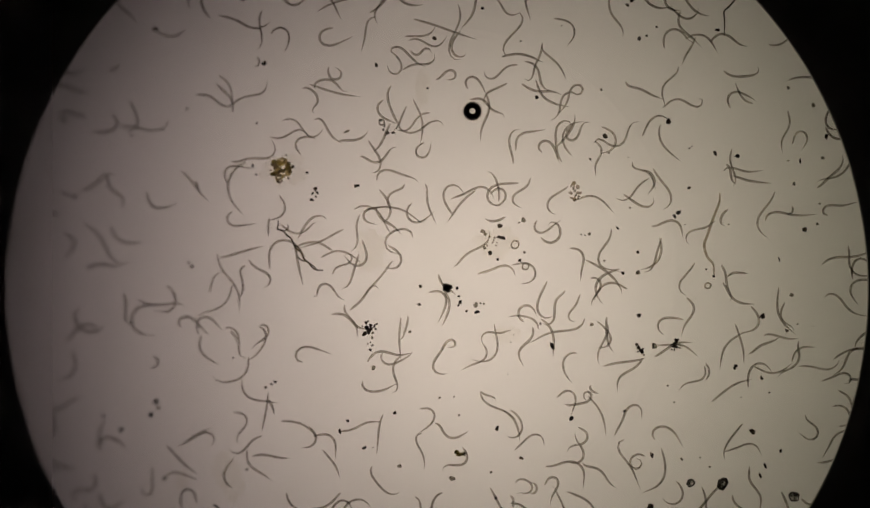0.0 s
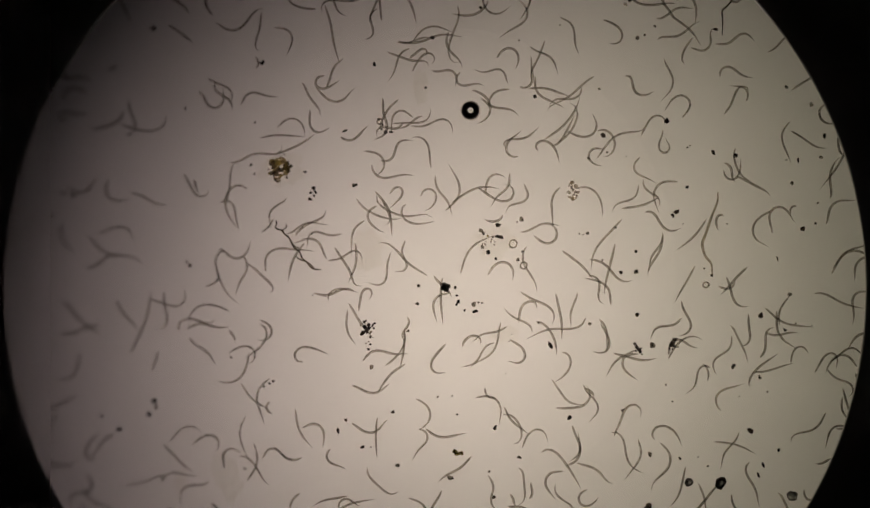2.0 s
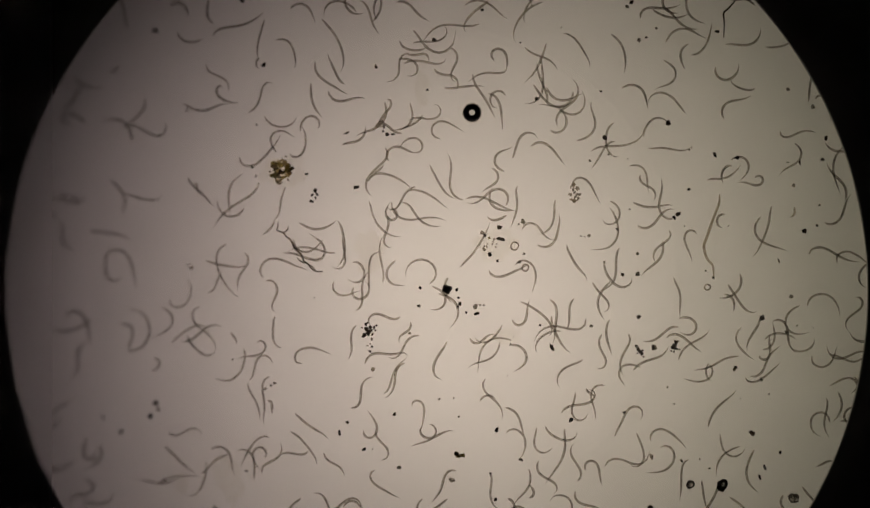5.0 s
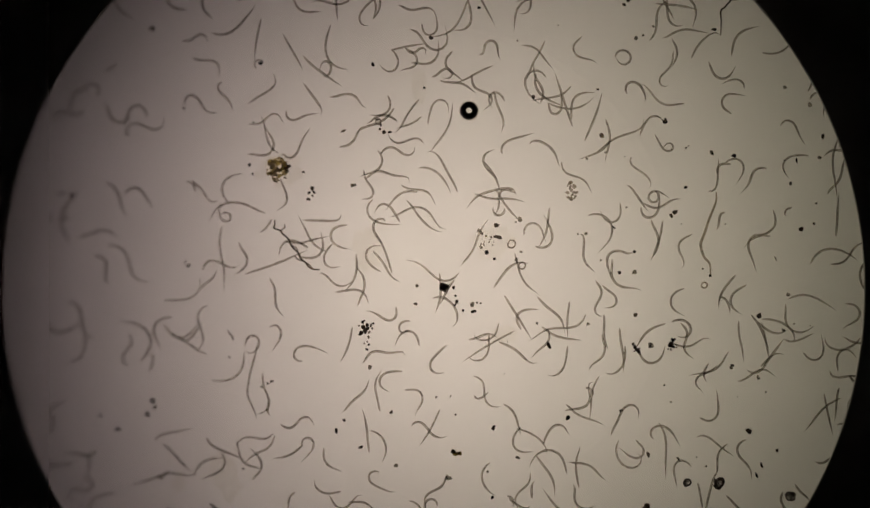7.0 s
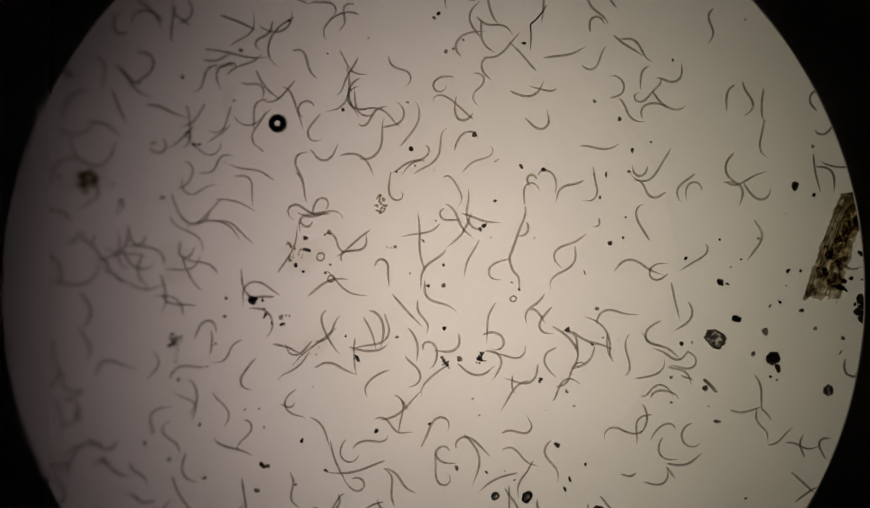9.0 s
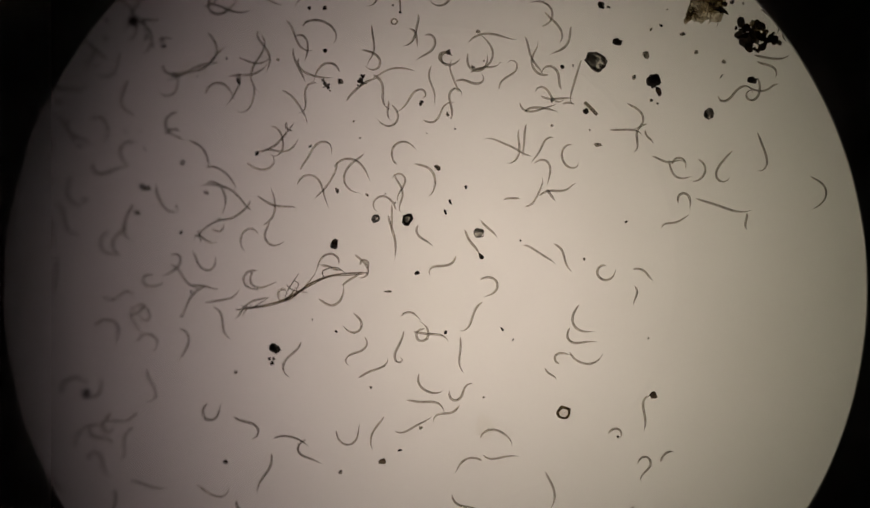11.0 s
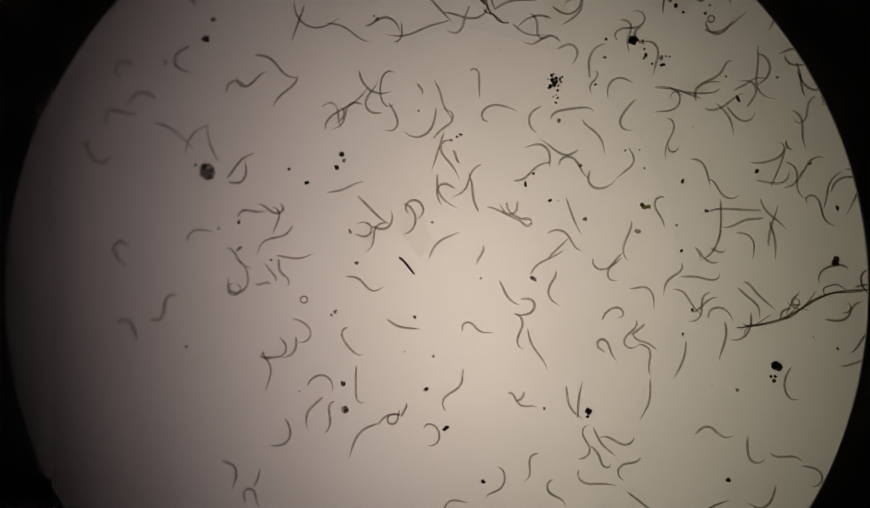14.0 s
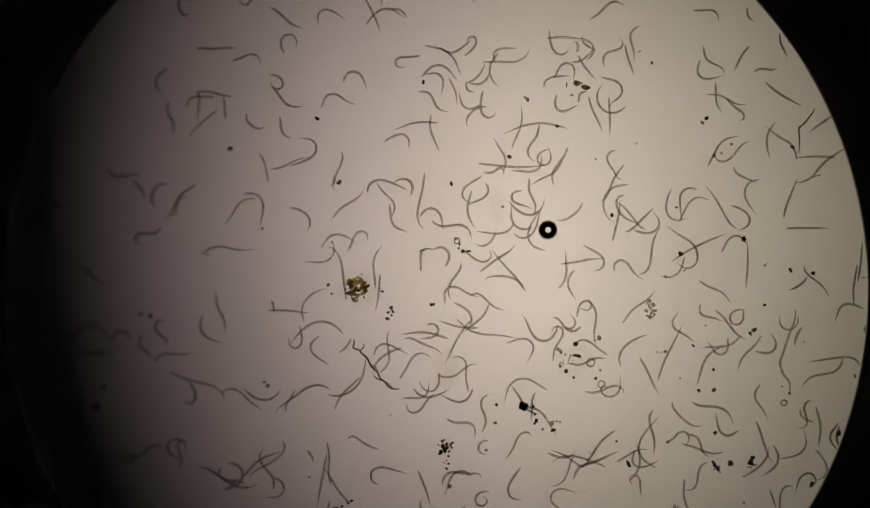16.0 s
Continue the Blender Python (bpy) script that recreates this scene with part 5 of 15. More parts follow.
worm(52, (0,718,212,-28,46,-7,-12,5), (1,731,203,-71,31,8,-4,-2), (2,730,194,-74,41,19,2,-1), (3,721,192,-132,0,0,0,0), (4,715,196,-218,-77,-4,32,11), (7,726,183,-170,33,15,-10,-12), (8,716,170,-185,-42,-3,22,3), lively=0.83)
worm(110, (0,728,155,-133,-45,10,25,10), (1,732,157,-129,-30,10,12,-9), (2,726,161,-120,-12,2,5,-2), (3,726,152,-82,33,-3,-17,3), (4,724,168,-101,21,-4,-10,4), (7,724,152,-90,16,-8,-4,7), (8,741,171,-134,19,-65,-68,-22), (8.5,736,182,-164,-43,-87,-23,21), (9,740,176,-151,-63,-33,-1,20), (9.5,738,174,-161,-4,1,2,-1), (10,729,169,-163,-6,-39,-46,-22), lively=0.36)
worm(74, (0,554,151,1,-5,31,-24,0), (0.5,547,155,-2,-73,39,3,-16), (1,554,158,-56,-36,4,18,-5), single=False)
worm(111, (0,329,210,25,32,-6,-87,22), (0.5,330,210,21,-2,-40,-41,1), (1,330,208,12,-55,-40,-43,35), (1.5,329,206,25,-75,-9,-25,35), (2,335,206,34,-20,23,35,12), (2.5,331,208,39,-18,44,17,2), (3,314,190,51,-16,62,14,31), (3.5,330,205,39,78,33,-9,-7), (4,335,205,36,64,-6,-25,5), (6.5,336,207,36,-43,5,-2,14), (7,343,211,38,16,41,29,1), (7.5,341,209,33,56,27,-2,-9), (8,339,209,52,124,22,-20,-10), (8.5,342,208,50,85,8,-29,-2), (9,348,205,54,21,-27,-43,-4), (9.5,349,209,58,-18,-29,-48,23), (10,350,213,31,-86,-54,-1,20), (16,337,225,27,-8,2,1,-1), lively=0.99)
worm(68, (0,293,173,-89,-25,45,-3,-22), (0.5,293,170,-79,-87,26,16,-13), (1,295,171,-91,-46,-17,29,12), (1.5,292,189,-140,73,-27,2,1), (2,290,174,-95,113,-12,-19,4), (2.5,288,170,-104,80,25,-18,-13), (3.5,296,179,-138,-42,11,17,-9), (4,295,182,-120,-16,-3,5,3), (6.5,303,190,-134,-3,25,7,-11), (7,296,183,-149,-21,9,3,-5), lively=0.78)
worm(73, (0,378,142,-50,-15,-36,49,-7), (0.5,379,143,-55,-4,-44,35,-6), (1,377,141,-60,29,-64,31,-1), (1.5,376,145,-70,67,-69,-12,14), (2,374,146,-61,67,-33,-14,22), (2.5,379,146,-56,12,6,-38,20), (3,377,146,-44,-35,30,-61,1), (3.5,377,145,-37,-82,39,-18,-2), (4,376,146,-40,-75,37,-3,-31), (6.5,374,146,-58,-24,-51,12,9), (7,376,145,-62,-11,-66,4,-14), (7.5,374,146,-63,22,-48,-19,1), (8,376,145,-56,-8,-8,-19,-15), (8.5,378,143,-43,-69,28,-59,-1), (9,387,141,-61,-63,8,-34,11), (9.5,385,144,-33,-107,38,-8,-14), (10,385,144,-16,-126,30,17,-22), (16,369,145,-36,-13,-16,10,17), lively=0.67)
worm(90, (0,413,116,-78,-49,-37,-2,11), (0.5,416,112,-99,-119,-23,23,13), (1,414,114,-108,-30,58,34,3), (1.5,410,109,-110,89,51,-25,-11), (2,409,110,-121,76,-7,-19,6), (2.5,414,110,-106,-6,-9,-5,1), (3,412,103,-123,-69,-32,3,15), (3.5,396,104,-143,-38,52,36,4), (4,408,101,-239,-178,42,37,-14), lively=1)
worm(70, (0,-605,131,25,-8,-35,-1,13), (1,-614,128,15,45,-4,-15,5), (2,-627,118,20,50,-13,-26,7), (4,-653,102,-19,41,10,-19,-10), (7,-654,88,61,-13,11,5,-11), (14.5,-630,75,95,59,35,11,-5), (15,-628,77,93,17,-6,-7,5), (15.5,-633,82,75,-82,-29,21,18), lively=0.97)
worm(75, (0,-575,111,-69,-18,-52,-13,26), (1,-573,111,-73,-37,-5,29,8), (2,-574,105,-42,81,-17,-9,-3), (4,-569,105,-63,12,9,-3,-8), (7,-564,100,-56,-14,38,16,2), (14.5,-518,103,-87,103,65,-22,-42), (15,-520,107,-97,107,35,-34,-30), (15.5,-516,113,-103,69,-2,-33,1), (16,-522,110,-77,3,-21,2,21), lively=0.92)
worm(76, (0,-496,90,-21,67,-14,-14,9), (1,-495,95,-22,-57,15,7,-6), (2,-508,96,-15,12,26,-5,-14), (3,-512,98,-5,-86,15,24,-6), (4,-516,101,0,-33,1,7,4), (7,-524,105,-24,-60,29,16,-20), (8,-540,93,20,-20,-12,17,10), (14.5,-537,75,-72,-48,-59,17,39), (15,-539,82,-63,-1,14,24,-1), (15.5,-539,83,-57,38,53,-17,10), (16,-546,75,-57,62,-16,-11,1), lively=0.96)
worm(73, (0,-431,122,-49,-2,6,0,-5), (0.5,-432,123,-53,29,-11,-9,8), (1,-429,123,-44,37,2,-17,-8), (1.5,-429,121,-45,17,-10,-2,2), (2,-427,116,-28,70,40,-1,-15), (2.5,-426,116,-32,16,-27,10,14), (3,-423,116,-46,-36,-56,-8,26), (3.5,-427,119,-48,-65,-30,14,21), (4,-426,114,-36,-20,39,39,4), (6.5,-415,115,-47,-64,-22,9,11), (7,-411,110,-29,14,55,28,-6), (7.5,-418,113,-40,20,26,2,-15), (8,-414,110,-32,74,7,-19,-1), (14.5,-387,101,-17,-1,-17,-2,14), (15,-399,111,7,-7,0,3,0), (15.5,-388,111,-12,-40,-13,2,3), (16,-399,112,-4,-6,1,3,-1), lively=0.69)
worm(118, (0,-361,119,-93,62,-10,-9,-5), (0.5,-363,117,-88,67,6,-4,0), (1,-359,94,-89,29,-28,11,1), (8,-353,84,-171,-6,4,0,-2), lively=0.86)
worm(75, (0,-355,57,-37,85,-51,-1,15), (0.5,-358,56,-58,106,29,-15,-5), (1,-366,75,-14,-84,32,16,-15), (1.5,-359,60,-60,-48,13,15,-10), (2,-360,74,-53,-59,41,-11,-17), (2.5,-358,69,-190,24,-36,-1,16), (3,-365,61,-165,-63,-18,-10,-13), (3.5,-368,70,-192,-13,18,9,-13), (4,-371,78,-185,72,-7,-18,20), (6.5,-377,72,-191,-110,48,4,-17), (7,-373,70,-169,-172,60,20,-14), (7.5,-379,72,-184,-142,68,11,-24), (8,-384,65,-159,-59,3,16,-2), (14.5,-375,68,-148,50,-20,-22,15), (15,-380,71,-129,89,35,-9,-15), (15.5,-378,73,-130,41,-52,-22,34), (16,-385,60,-154,-123,-30,29,23), lively=1)
worm(53, (0,-732,49,9,-43,16,22,-3), (2,-728,52,15,-7,1,3,-1), (7,-737,79,-18,-29,5,14,-5), lively=0.43, single=False)
worm(61, (0,-698,69,14,-36,0,15,2), single=False)
worm(60, (0,-656,16,-89,-63,12,28,-16), (2,-663,25,-68,45,-8,-4,7), (4,-667,19,-55,35,-1,-18,1), (7,-660,46,-95,59,-37,-10,22), (14.5,-653,42,-102,-62,16,3,-19), (15,-654,46,-86,-130,9,18,-8), (15.5,-662,50,-74,-31,-38,3,19), lively=0.93)
worm(118, (0,-591,13,-39,25,47,15,-13), (1,-588,-1,-100,-126,-10,-3,-12), (2,-573,2,-30,10,-38,-22,4), (4,-558,-8,-44,-6,47,22,-12), (7,-543,-19,-38,6,66,6,-19), (8,-556,-21,-16,-15,4,4,-4), lively=1)
worm(76, (0,-557,27,-25,53,-13,-8,3), (1,-555,30,-28,16,1,-6,1), (2,-565,41,-12,-57,-18,15,10), (4,-575,37,-14,28,-31,3,14), (7,-597,36,-3,-38,-24,11,14), (14.5,-616,32,13,-16,-21,8,19), (15,-613,32,20,76,-5,-21,3), (15.5,-607,34,22,34,34,-7,-5), lively=0.64)
worm(67, (0,-595,-21,7,-11,28,29,-1), (2,-592,-14,16,-31,-35,-11,19), (4,-584,-28,-20,25,52,2,-30), (7,-587,-27,-63,-27,54,18,-14), (14,-580,-31,-109,0,3,0,-2), (14.5,-578,-42,-106,-10,13,-2,-9), (15,-576,-36,-119,-72,-19,-16,2), (15.5,-575,-36,-136,-119,-17,-2,10), lively=0.98)
worm(81, (0,-346,4,15,-1,-3,1,2), (0.5,-345,10,8,-10,3,3,-3), (1,-349,2,19,-14,-7,3,4), (1.5,-353,-1,3,72,-30,-8,11), (2,-352,1,15,70,22,-37,12), (2.5,-380,-4,47,-49,1,23,-1), (3,-360,8,-3,-66,37,-1,4), (3.5,-351,9,11,-39,19,2,-6), (4,-365,-7,12,74,-41,0,16), (6.5,-376,-23,-1,72,-4,-14,4), (7,-380,-20,9,-28,61,2,-18), (7.5,-388,-22,-10,-119,-46,4,5), (8,-387,-21,5,13,-36,6,20), (14,-424,-29,-12,-62,-26,26,-8), (14.5,-414,-35,-15,7,-23,-26,-11), (15,-427,-31,-4,-67,7,12,-3), (15.5,-433,-34,-9,51,-54,-1,22), (16,-446,-40,1,61,14,-4,4), lively=1)
worm(68, (0,-279,78,-115,-74,3,20,-1), (0.5,-282,78,-85,-26,-4,12,3), (1,-289,65,-111,-11,6,2,-4), (1.5,-284,77,-111,23,-27,3,15), (2,-285,75,-117,42,16,-30,-4), (2.5,-278,84,-105,-44,-6,12,2), (3,-279,91,-109,38,-12,-16,11), (3.5,-285,84,-119,53,3,-17,2), (4,-278,90,-122,38,-18,-7,14), (6.5,-272,96,-109,-14,7,0,-4), (7,-266,103,-98,-51,-22,16,10), (7.5,-283,95,-85,8,-2,-3,1), (8,-265,108,-105,-4,0,2,0), (9,-268,121,-121,-58,28,1,-12), (14.5,-245,135,-122,-6,4,1,-3), (15,-239,140,-111,-81,-10,31,11), (15.5,-239,147,-106,55,-48,-1,28), (16,-238,144,-98,-7,-4,-1,1), lively=0.61)
worm(34, (0,-299,48,-93,6,0,-3,0), (0.5,-297,48,-132,-18,1,8,-1), single=False)
worm(78, (0,-245,45,3,53,-14,-26,-2), (0.5,-237,51,5,-56,-36,7,13), (1,-235,49,6,-14,57,24,-24), (1.5,-232,46,4,59,-33,-5,15), (2,-227,49,12,-24,-10,28,-2), (2.5,-227,48,15,-5,17,1,-13), (3,-240,26,0,-27,16,11,-14), (3.5,-233,17,18,64,17,-6,2), (4,-228,15,2,18,-6,-8,7), (6.5,-234,22,14,46,9,-15,-5), (7,-224,23,7,13,-10,-4,9), (7.5,-204,18,9,-54,-25,5,16), (8,-207,19,-2,-56,0,11,-3), (14.5,-207,42,-10,-98,1,22,1), (15,-205,44,-13,41,-48,21,11), (15.5,-207,41,-6,73,0,-29,-3), (16,-219,44,5,-61,34,4,-17), lively=0.76)
worm(118, (0,-273,8,18,-96,2,24,-5), (0.5,-269,10,-22,26,-2,-12,1), (1,-264,4,27,-33,-2,17,2), (2,-268,0,25,-61,33,1,-19), (2.5,-269,-12,43,29,2,-13,-2), (3,-275,-15,12,73,-31,7,-8), (3.5,-273,-20,1,87,-3,-19,6), (4,-273,-12,18,-33,48,-17,-12), (6.5,-281,-18,21,0,10,-4,-6), (7,-278,-17,21,4,0,-2,0), (7.5,-284,-22,17,10,0,-4,0), (8,-284,-24,23,2,0,-1,0), (14.5,-268,-6,38,38,25,-16,-14), (15.5,-282,-16,53,8,5,-2,-4), lively=0.75)
worm(118, (0,-368,-52,-69,-12,-24,13,14), (0.5,-375,-54,-58,91,-4,-20,8), (1,-372,-50,-72,8,38,2,-11), (1.5,-374,-44,-78,-57,-12,2,-3), (2,-379,-42,-81,60,-30,26,-12), (2.5,-376,-41,-70,64,55,9,-13), (3,-375,-32,-92,-41,10,7,-6), (3.5,-375,-40,-97,-61,-3,12,-2), (4,-379,-34,-88,13,-11,2,6), (6.5,-376,-23,-87,-22,5,9,-4), (7,-377,-10,-88,3,-13,1,12), (7.5,-361,-23,-34,20,1,-9,-1), (8,-375,-10,-79,-8,-1,4,1), (14,-366,-42,-168,-15,-17,-3,10), (14.5,-380,-50,-143,63,33,-41,-42), (15,-385,-43,-142,59,8,-14,4), (15.5,-364,-31,-165,80,15,-23,-10), (16,-379,-39,-156,39,-15,18,16), lively=0.73)
worm(75, (0,-348,-52,-106,6,-54,34,-3), (0.5,-355,-43,-125,107,2,-20,2), (1,-351,-47,-114,31,27,-1,-10), (1.5,-348,-50,-117,-48,24,7,-3), (2,-343,-40,-102,-23,26,-1,-19), (2.5,-340,-38,-94,-68,-1,30,2), (3,-346,-34,-94,33,-42,20,11), (3.5,-350,-37,-91,66,-24,-9,7), (4,-346,-34,-97,-8,5,4,-4), (6.5,-343,-26,-105,15,29,-15,-19), (7,-340,-13,-101,-57,-15,36,-5), (7.5,-334,-22,-119,-19,3,8,-2), (8,-334,-8,-80,-45,-21,18,9), (14,-329,0,-48,2,0,-1,0), (14.5,-340,21,-70,21,-28,8,17), (15,-348,42,-56,-47,24,5,-15), (15.5,-340,38,-57,-64,-17,35,-10), (16,-349,39,-74,70,-28,-15,15), lively=0.75)
worm(75, (0,-311,-35,-65,-55,-57,2,20), (0.5,-311,-35,-56,-32,32,26,-11), (1,-308,-39,-60,31,-29,-6,12), (1.5,-307,-47,-44,62,4,-18,-6), (2,-306,-44,-57,-41,-40,-33,-13), (2.5,-301,-50,-45,4,32,-1,-23), (3,-303,-50,-43,86,-10,-38,-9), (3.5,-295,-55,-61,-69,-28,12,20), (4,-295,-57,-45,26,73,13,0), (6.5,-277,-79,-86,-87,-31,11,14), (7,-280,-80,-70,7,28,-7,-16), (7.5,-284,-82,-76,59,-40,-17,12), (8,-277,-87,-67,-95,-35,15,6), (14,-288,-30,-137,-58,-40,-1,23), (14.5,-296,-40,-129,40,71,44,8), (15,-299,-33,-139,60,-6,-18,2), (16,-298,-35,-128,15,8,-6,-8), lively=1)
worm(83, (0,-477,-87,-116,-91,0,18,6), (0.5,-477,-82,-91,-58,41,0,-21), (1,-481,-91,-108,6,-4,0,2), (2,-483,-109,-108,-49,-46,-3,19), (2.5,-478,-108,-114,-22,0,10,0), (3,-491,-111,-91,93,6,-15,-4), (4,-476,-110,-91,-94,-9,23,-10), (7,-489,-137,-110,75,-15,-18,6), (14,-493,-194,-141,24,-62,1,25), (14.5,-494,-191,-163,12,1,-6,-1), (15,-505,-194,-127,12,-37,12,14), (15.5,-490,-188,-85,-19,7,7,-6), lively=1)
worm(91, (0,-489,-90,-11,-6,-35,-19,1), (0.5,-469,-78,-84,18,3,-8,-2), (1,-483,-80,0,55,68,1,-18), (1.5,-460,-78,21,-7,-10,0,6), (2,-469,-86,20,70,29,-17,-25), (2.5,-458,-79,22,-26,-38,-17,13), (3,-458,-75,5,-86,15,18,-2), (3.5,-453,-80,18,27,6,-11,-5), (4,-450,-76,35,14,-6,-3,6), (6.5,-444,-75,26,51,-22,-8,9), (7,-439,-74,35,60,24,-2,-6), (7.5,-440,-72,21,-19,-61,-6,17), (8,-438,-68,20,-58,1,13,1), (14,-489,-45,-22,-5,25,16,-7), (14.5,-481,-42,-5,87,-25,-55,-20), (15,-479,-39,-28,-64,-32,18,18), (15.5,-479,-43,-14,52,52,10,-20), lively=1)
worm(70, (0,-553,-103,-63,51,51,13,-25), (2,-550,-113,-55,1,-14,-10,6), (4,-545,-124,-51,4,0,-2,0), (7,-546,-175,-89,21,68,-2,-26), (13.5,-509,-193,-54,-75,2,26,0), (14,-514,-190,-43,-62,53,15,-9), (14.5,-515,-198,-76,35,20,-8,-12), (15,-506,-189,-55,-10,-34,-19,6), lively=1)
worm(118, (0,-528,-118,-92,111,4,-20,3), (1,-534,-119,-5,137,50,-35,0), (2,-521,-124,72,12,3,-5,-4), (4,-523,-129,60,-5,1,2,-1), (7,-522,-149,117,80,-7,-14,7), (8,-500,-158,28,56,-45,-12,40), (13.5,-484,-181,45,8,-1,-4,1), (14.5,-500,-187,27,-10,-1,5,1), (15.5,-509,-188,-4,5,2,-2,-1), lively=0.94)
worm(93, (0,-626,-127,-32,102,-10,13,-8), (1,-630,-122,-28,49,12,-17,-9), (2,-632,-118,-42,13,3,-6,-3), (7,-628,-120,-52,0,64,-1,-6), (14,-617,-108,-28,0,37,5,-18), (14.5,-616,-111,-37,36,-19,-1,3), (15,-610,-103,-27,-1,-13,-5,5), (15.5,-605,-129,28,-113,-4,42,4), lively=0.89)
worm(102, (0,-392,-91,-138,-30,21,21,-9), (0.5,-404,-92,-153,70,16,-22,-13), (1,-414,-107,-129,6,25,73,-5), (1.5,-409,-106,-146,-66,30,32,-12), (2,-411,-103,-157,69,11,-10,-11), (2.5,-406,-101,-99,16,-1,-7,1), (3,-419,-118,-143,-61,-2,12,4), (3.5,-412,-105,-142,32,-1,-15,1), (4,-408,-120,-115,-71,-47,0,0), (6.5,-422,-143,-41,46,-22,-12,16), (7,-415,-135,-105,4,-59,5,23), (7.5,-415,-146,-109,-82,-13,9,6), (8,-418,-140,-115,6,1,-3,-1), (13.5,-425,-152,-97,1,46,30,-7), (14,-424,-150,-78,114,22,52,1), (14.5,-426,-149,-115,84,-63,-75,-12), (15,-427,-141,-111,79,13,-16,-4), (15.5,-434,-156,-117,-5,19,-25,24), lively=0.9)
worm(83, (0,-410,-125,15,-95,26,35,-12), (0.5,-407,-127,5,-50,-45,36,-1), (1,-405,-133,22,18,-20,3,14), (1.5,-408,-133,-2,70,-7,-6,3), (2,-405,-131,4,-14,27,5,-14), (2.5,-412,-128,-33,-62,12,10,-5), (3,-403,-125,-14,-41,15,16,-14), (3.5,-416,-133,-35,0,0,0,0), (4,-413,-143,18,42,-9,-19,10), (6.5,-434,-129,20,-2,-26,1,7), (7,-437,-144,18,63,-18,-29,19), (7.5,-440,-135,10,-12,-1,4,2), (8,-443,-136,-9,-26,2,13,-2), (15.5,-447,-148,-51,-1,0,0,0), (16,-450,-158,33,-20,0,10,0), lively=0.74)
worm(79, (0,-355,-157,-54,-19,67,16,-5), (0.5,-357,-162,-70,88,3,-20,9), (1,-352,-169,-61,26,15,-1,-10), (1.5,-352,-178,-39,90,-3,-19,0), (2,-336,-177,-38,-103,-27,15,5), (2.5,-341,-177,-36,-40,45,24,-8), (3,-332,-180,-47,34,-16,-11,16), (4,-313,-195,-6,-7,-46,11,30), (6.5,-323,-192,69,-118,4,31,-5), (7,-321,-198,78,-1,6,-1,-4), (7.5,-323,-213,110,-103,-15,23,-1), (8,-310,-212,135,3,6,-1,-5), (13,-313,-220,120,23,0,-10,0), (13.5,-319,-211,101,-32,-12,7,9), (14,-315,-209,79,71,52,-8,-24), (14.5,-315,-200,94,85,-31,-45,28), (15,-310,-202,103,20,1,-6,1), (15.5,-311,-196,108,8,1,-4,-1), (16,-315,-202,125,-9,4,3,-3), lively=0.9)
worm(83, (0,-315,-163,-107,-64,23,-13,-2), (0.5,-314,-155,-108,-53,42,-8,2), (1,-316,-167,-123,-15,17,4,-15), (1.5,-315,-160,-114,-54,41,-10,-3), (2,-312,-160,-111,-63,30,-9,-3), (2.5,-313,-155,-128,-21,23,-4,-13), (3,-320,-163,-133,16,49,-13,-8), (3.5,-317,-176,-89,92,50,-45,15), (4,-320,-171,-109,58,78,-50,2), (6.5,-321,-167,-127,-176,-6,-1,5), (7,-322,-163,-67,-168,-2,-4,-29), (7.5,-321,-163,-21,160,71,-13,-17), (8,-330,-168,-84,74,47,11,-12), (13.5,-317,-168,-78,-83,61,-7,-25), (14,-319,-171,-67,0,1,-20,-18), (14.5,-325,-168,-81,0,-6,-2,4), (15,-325,-162,-81,2,-3,-2,1), (15.5,-322,-170,-81,-1,0,1,0), (16,-328,-165,-85,3,10,-1,-10), lively=1)
worm(72, (0,-412,-177,-59,53,-12,-3,15), (0.5,-412,-171,-48,-10,40,-23,-8), (1,-413,-173,-30,-74,75,9,-5), (1.5,-414,-174,-36,-76,64,49,0), (2,-413,-175,-46,-8,-15,15,8), (2.5,-420,-168,-49,36,-8,-6,0), (3,-417,-165,-61,46,-12,3,0), (3.5,-419,-166,-43,-22,37,-15,-15), (4,-416,-172,-41,-21,41,17,-17), (6.5,-423,-164,-35,-38,16,13,-14), (7,-433,-165,-27,-3,14,3,-5), (7.5,-429,-164,-47,58,3,-13,-1), (8,-426,-165,-46,27,30,9,-18), (13.5,-411,-190,-94,102,17,-30,-12), (14,-409,-204,-106,-83,-36,3,12), (14.5,-411,-198,-109,-36,44,38,-13), (15,-416,-192,-106,98,21,-16,-9), (15.5,-420,-186,-95,40,-35,4,23), (16,-420,-209,-111,-99,8,25,-4), lively=1)
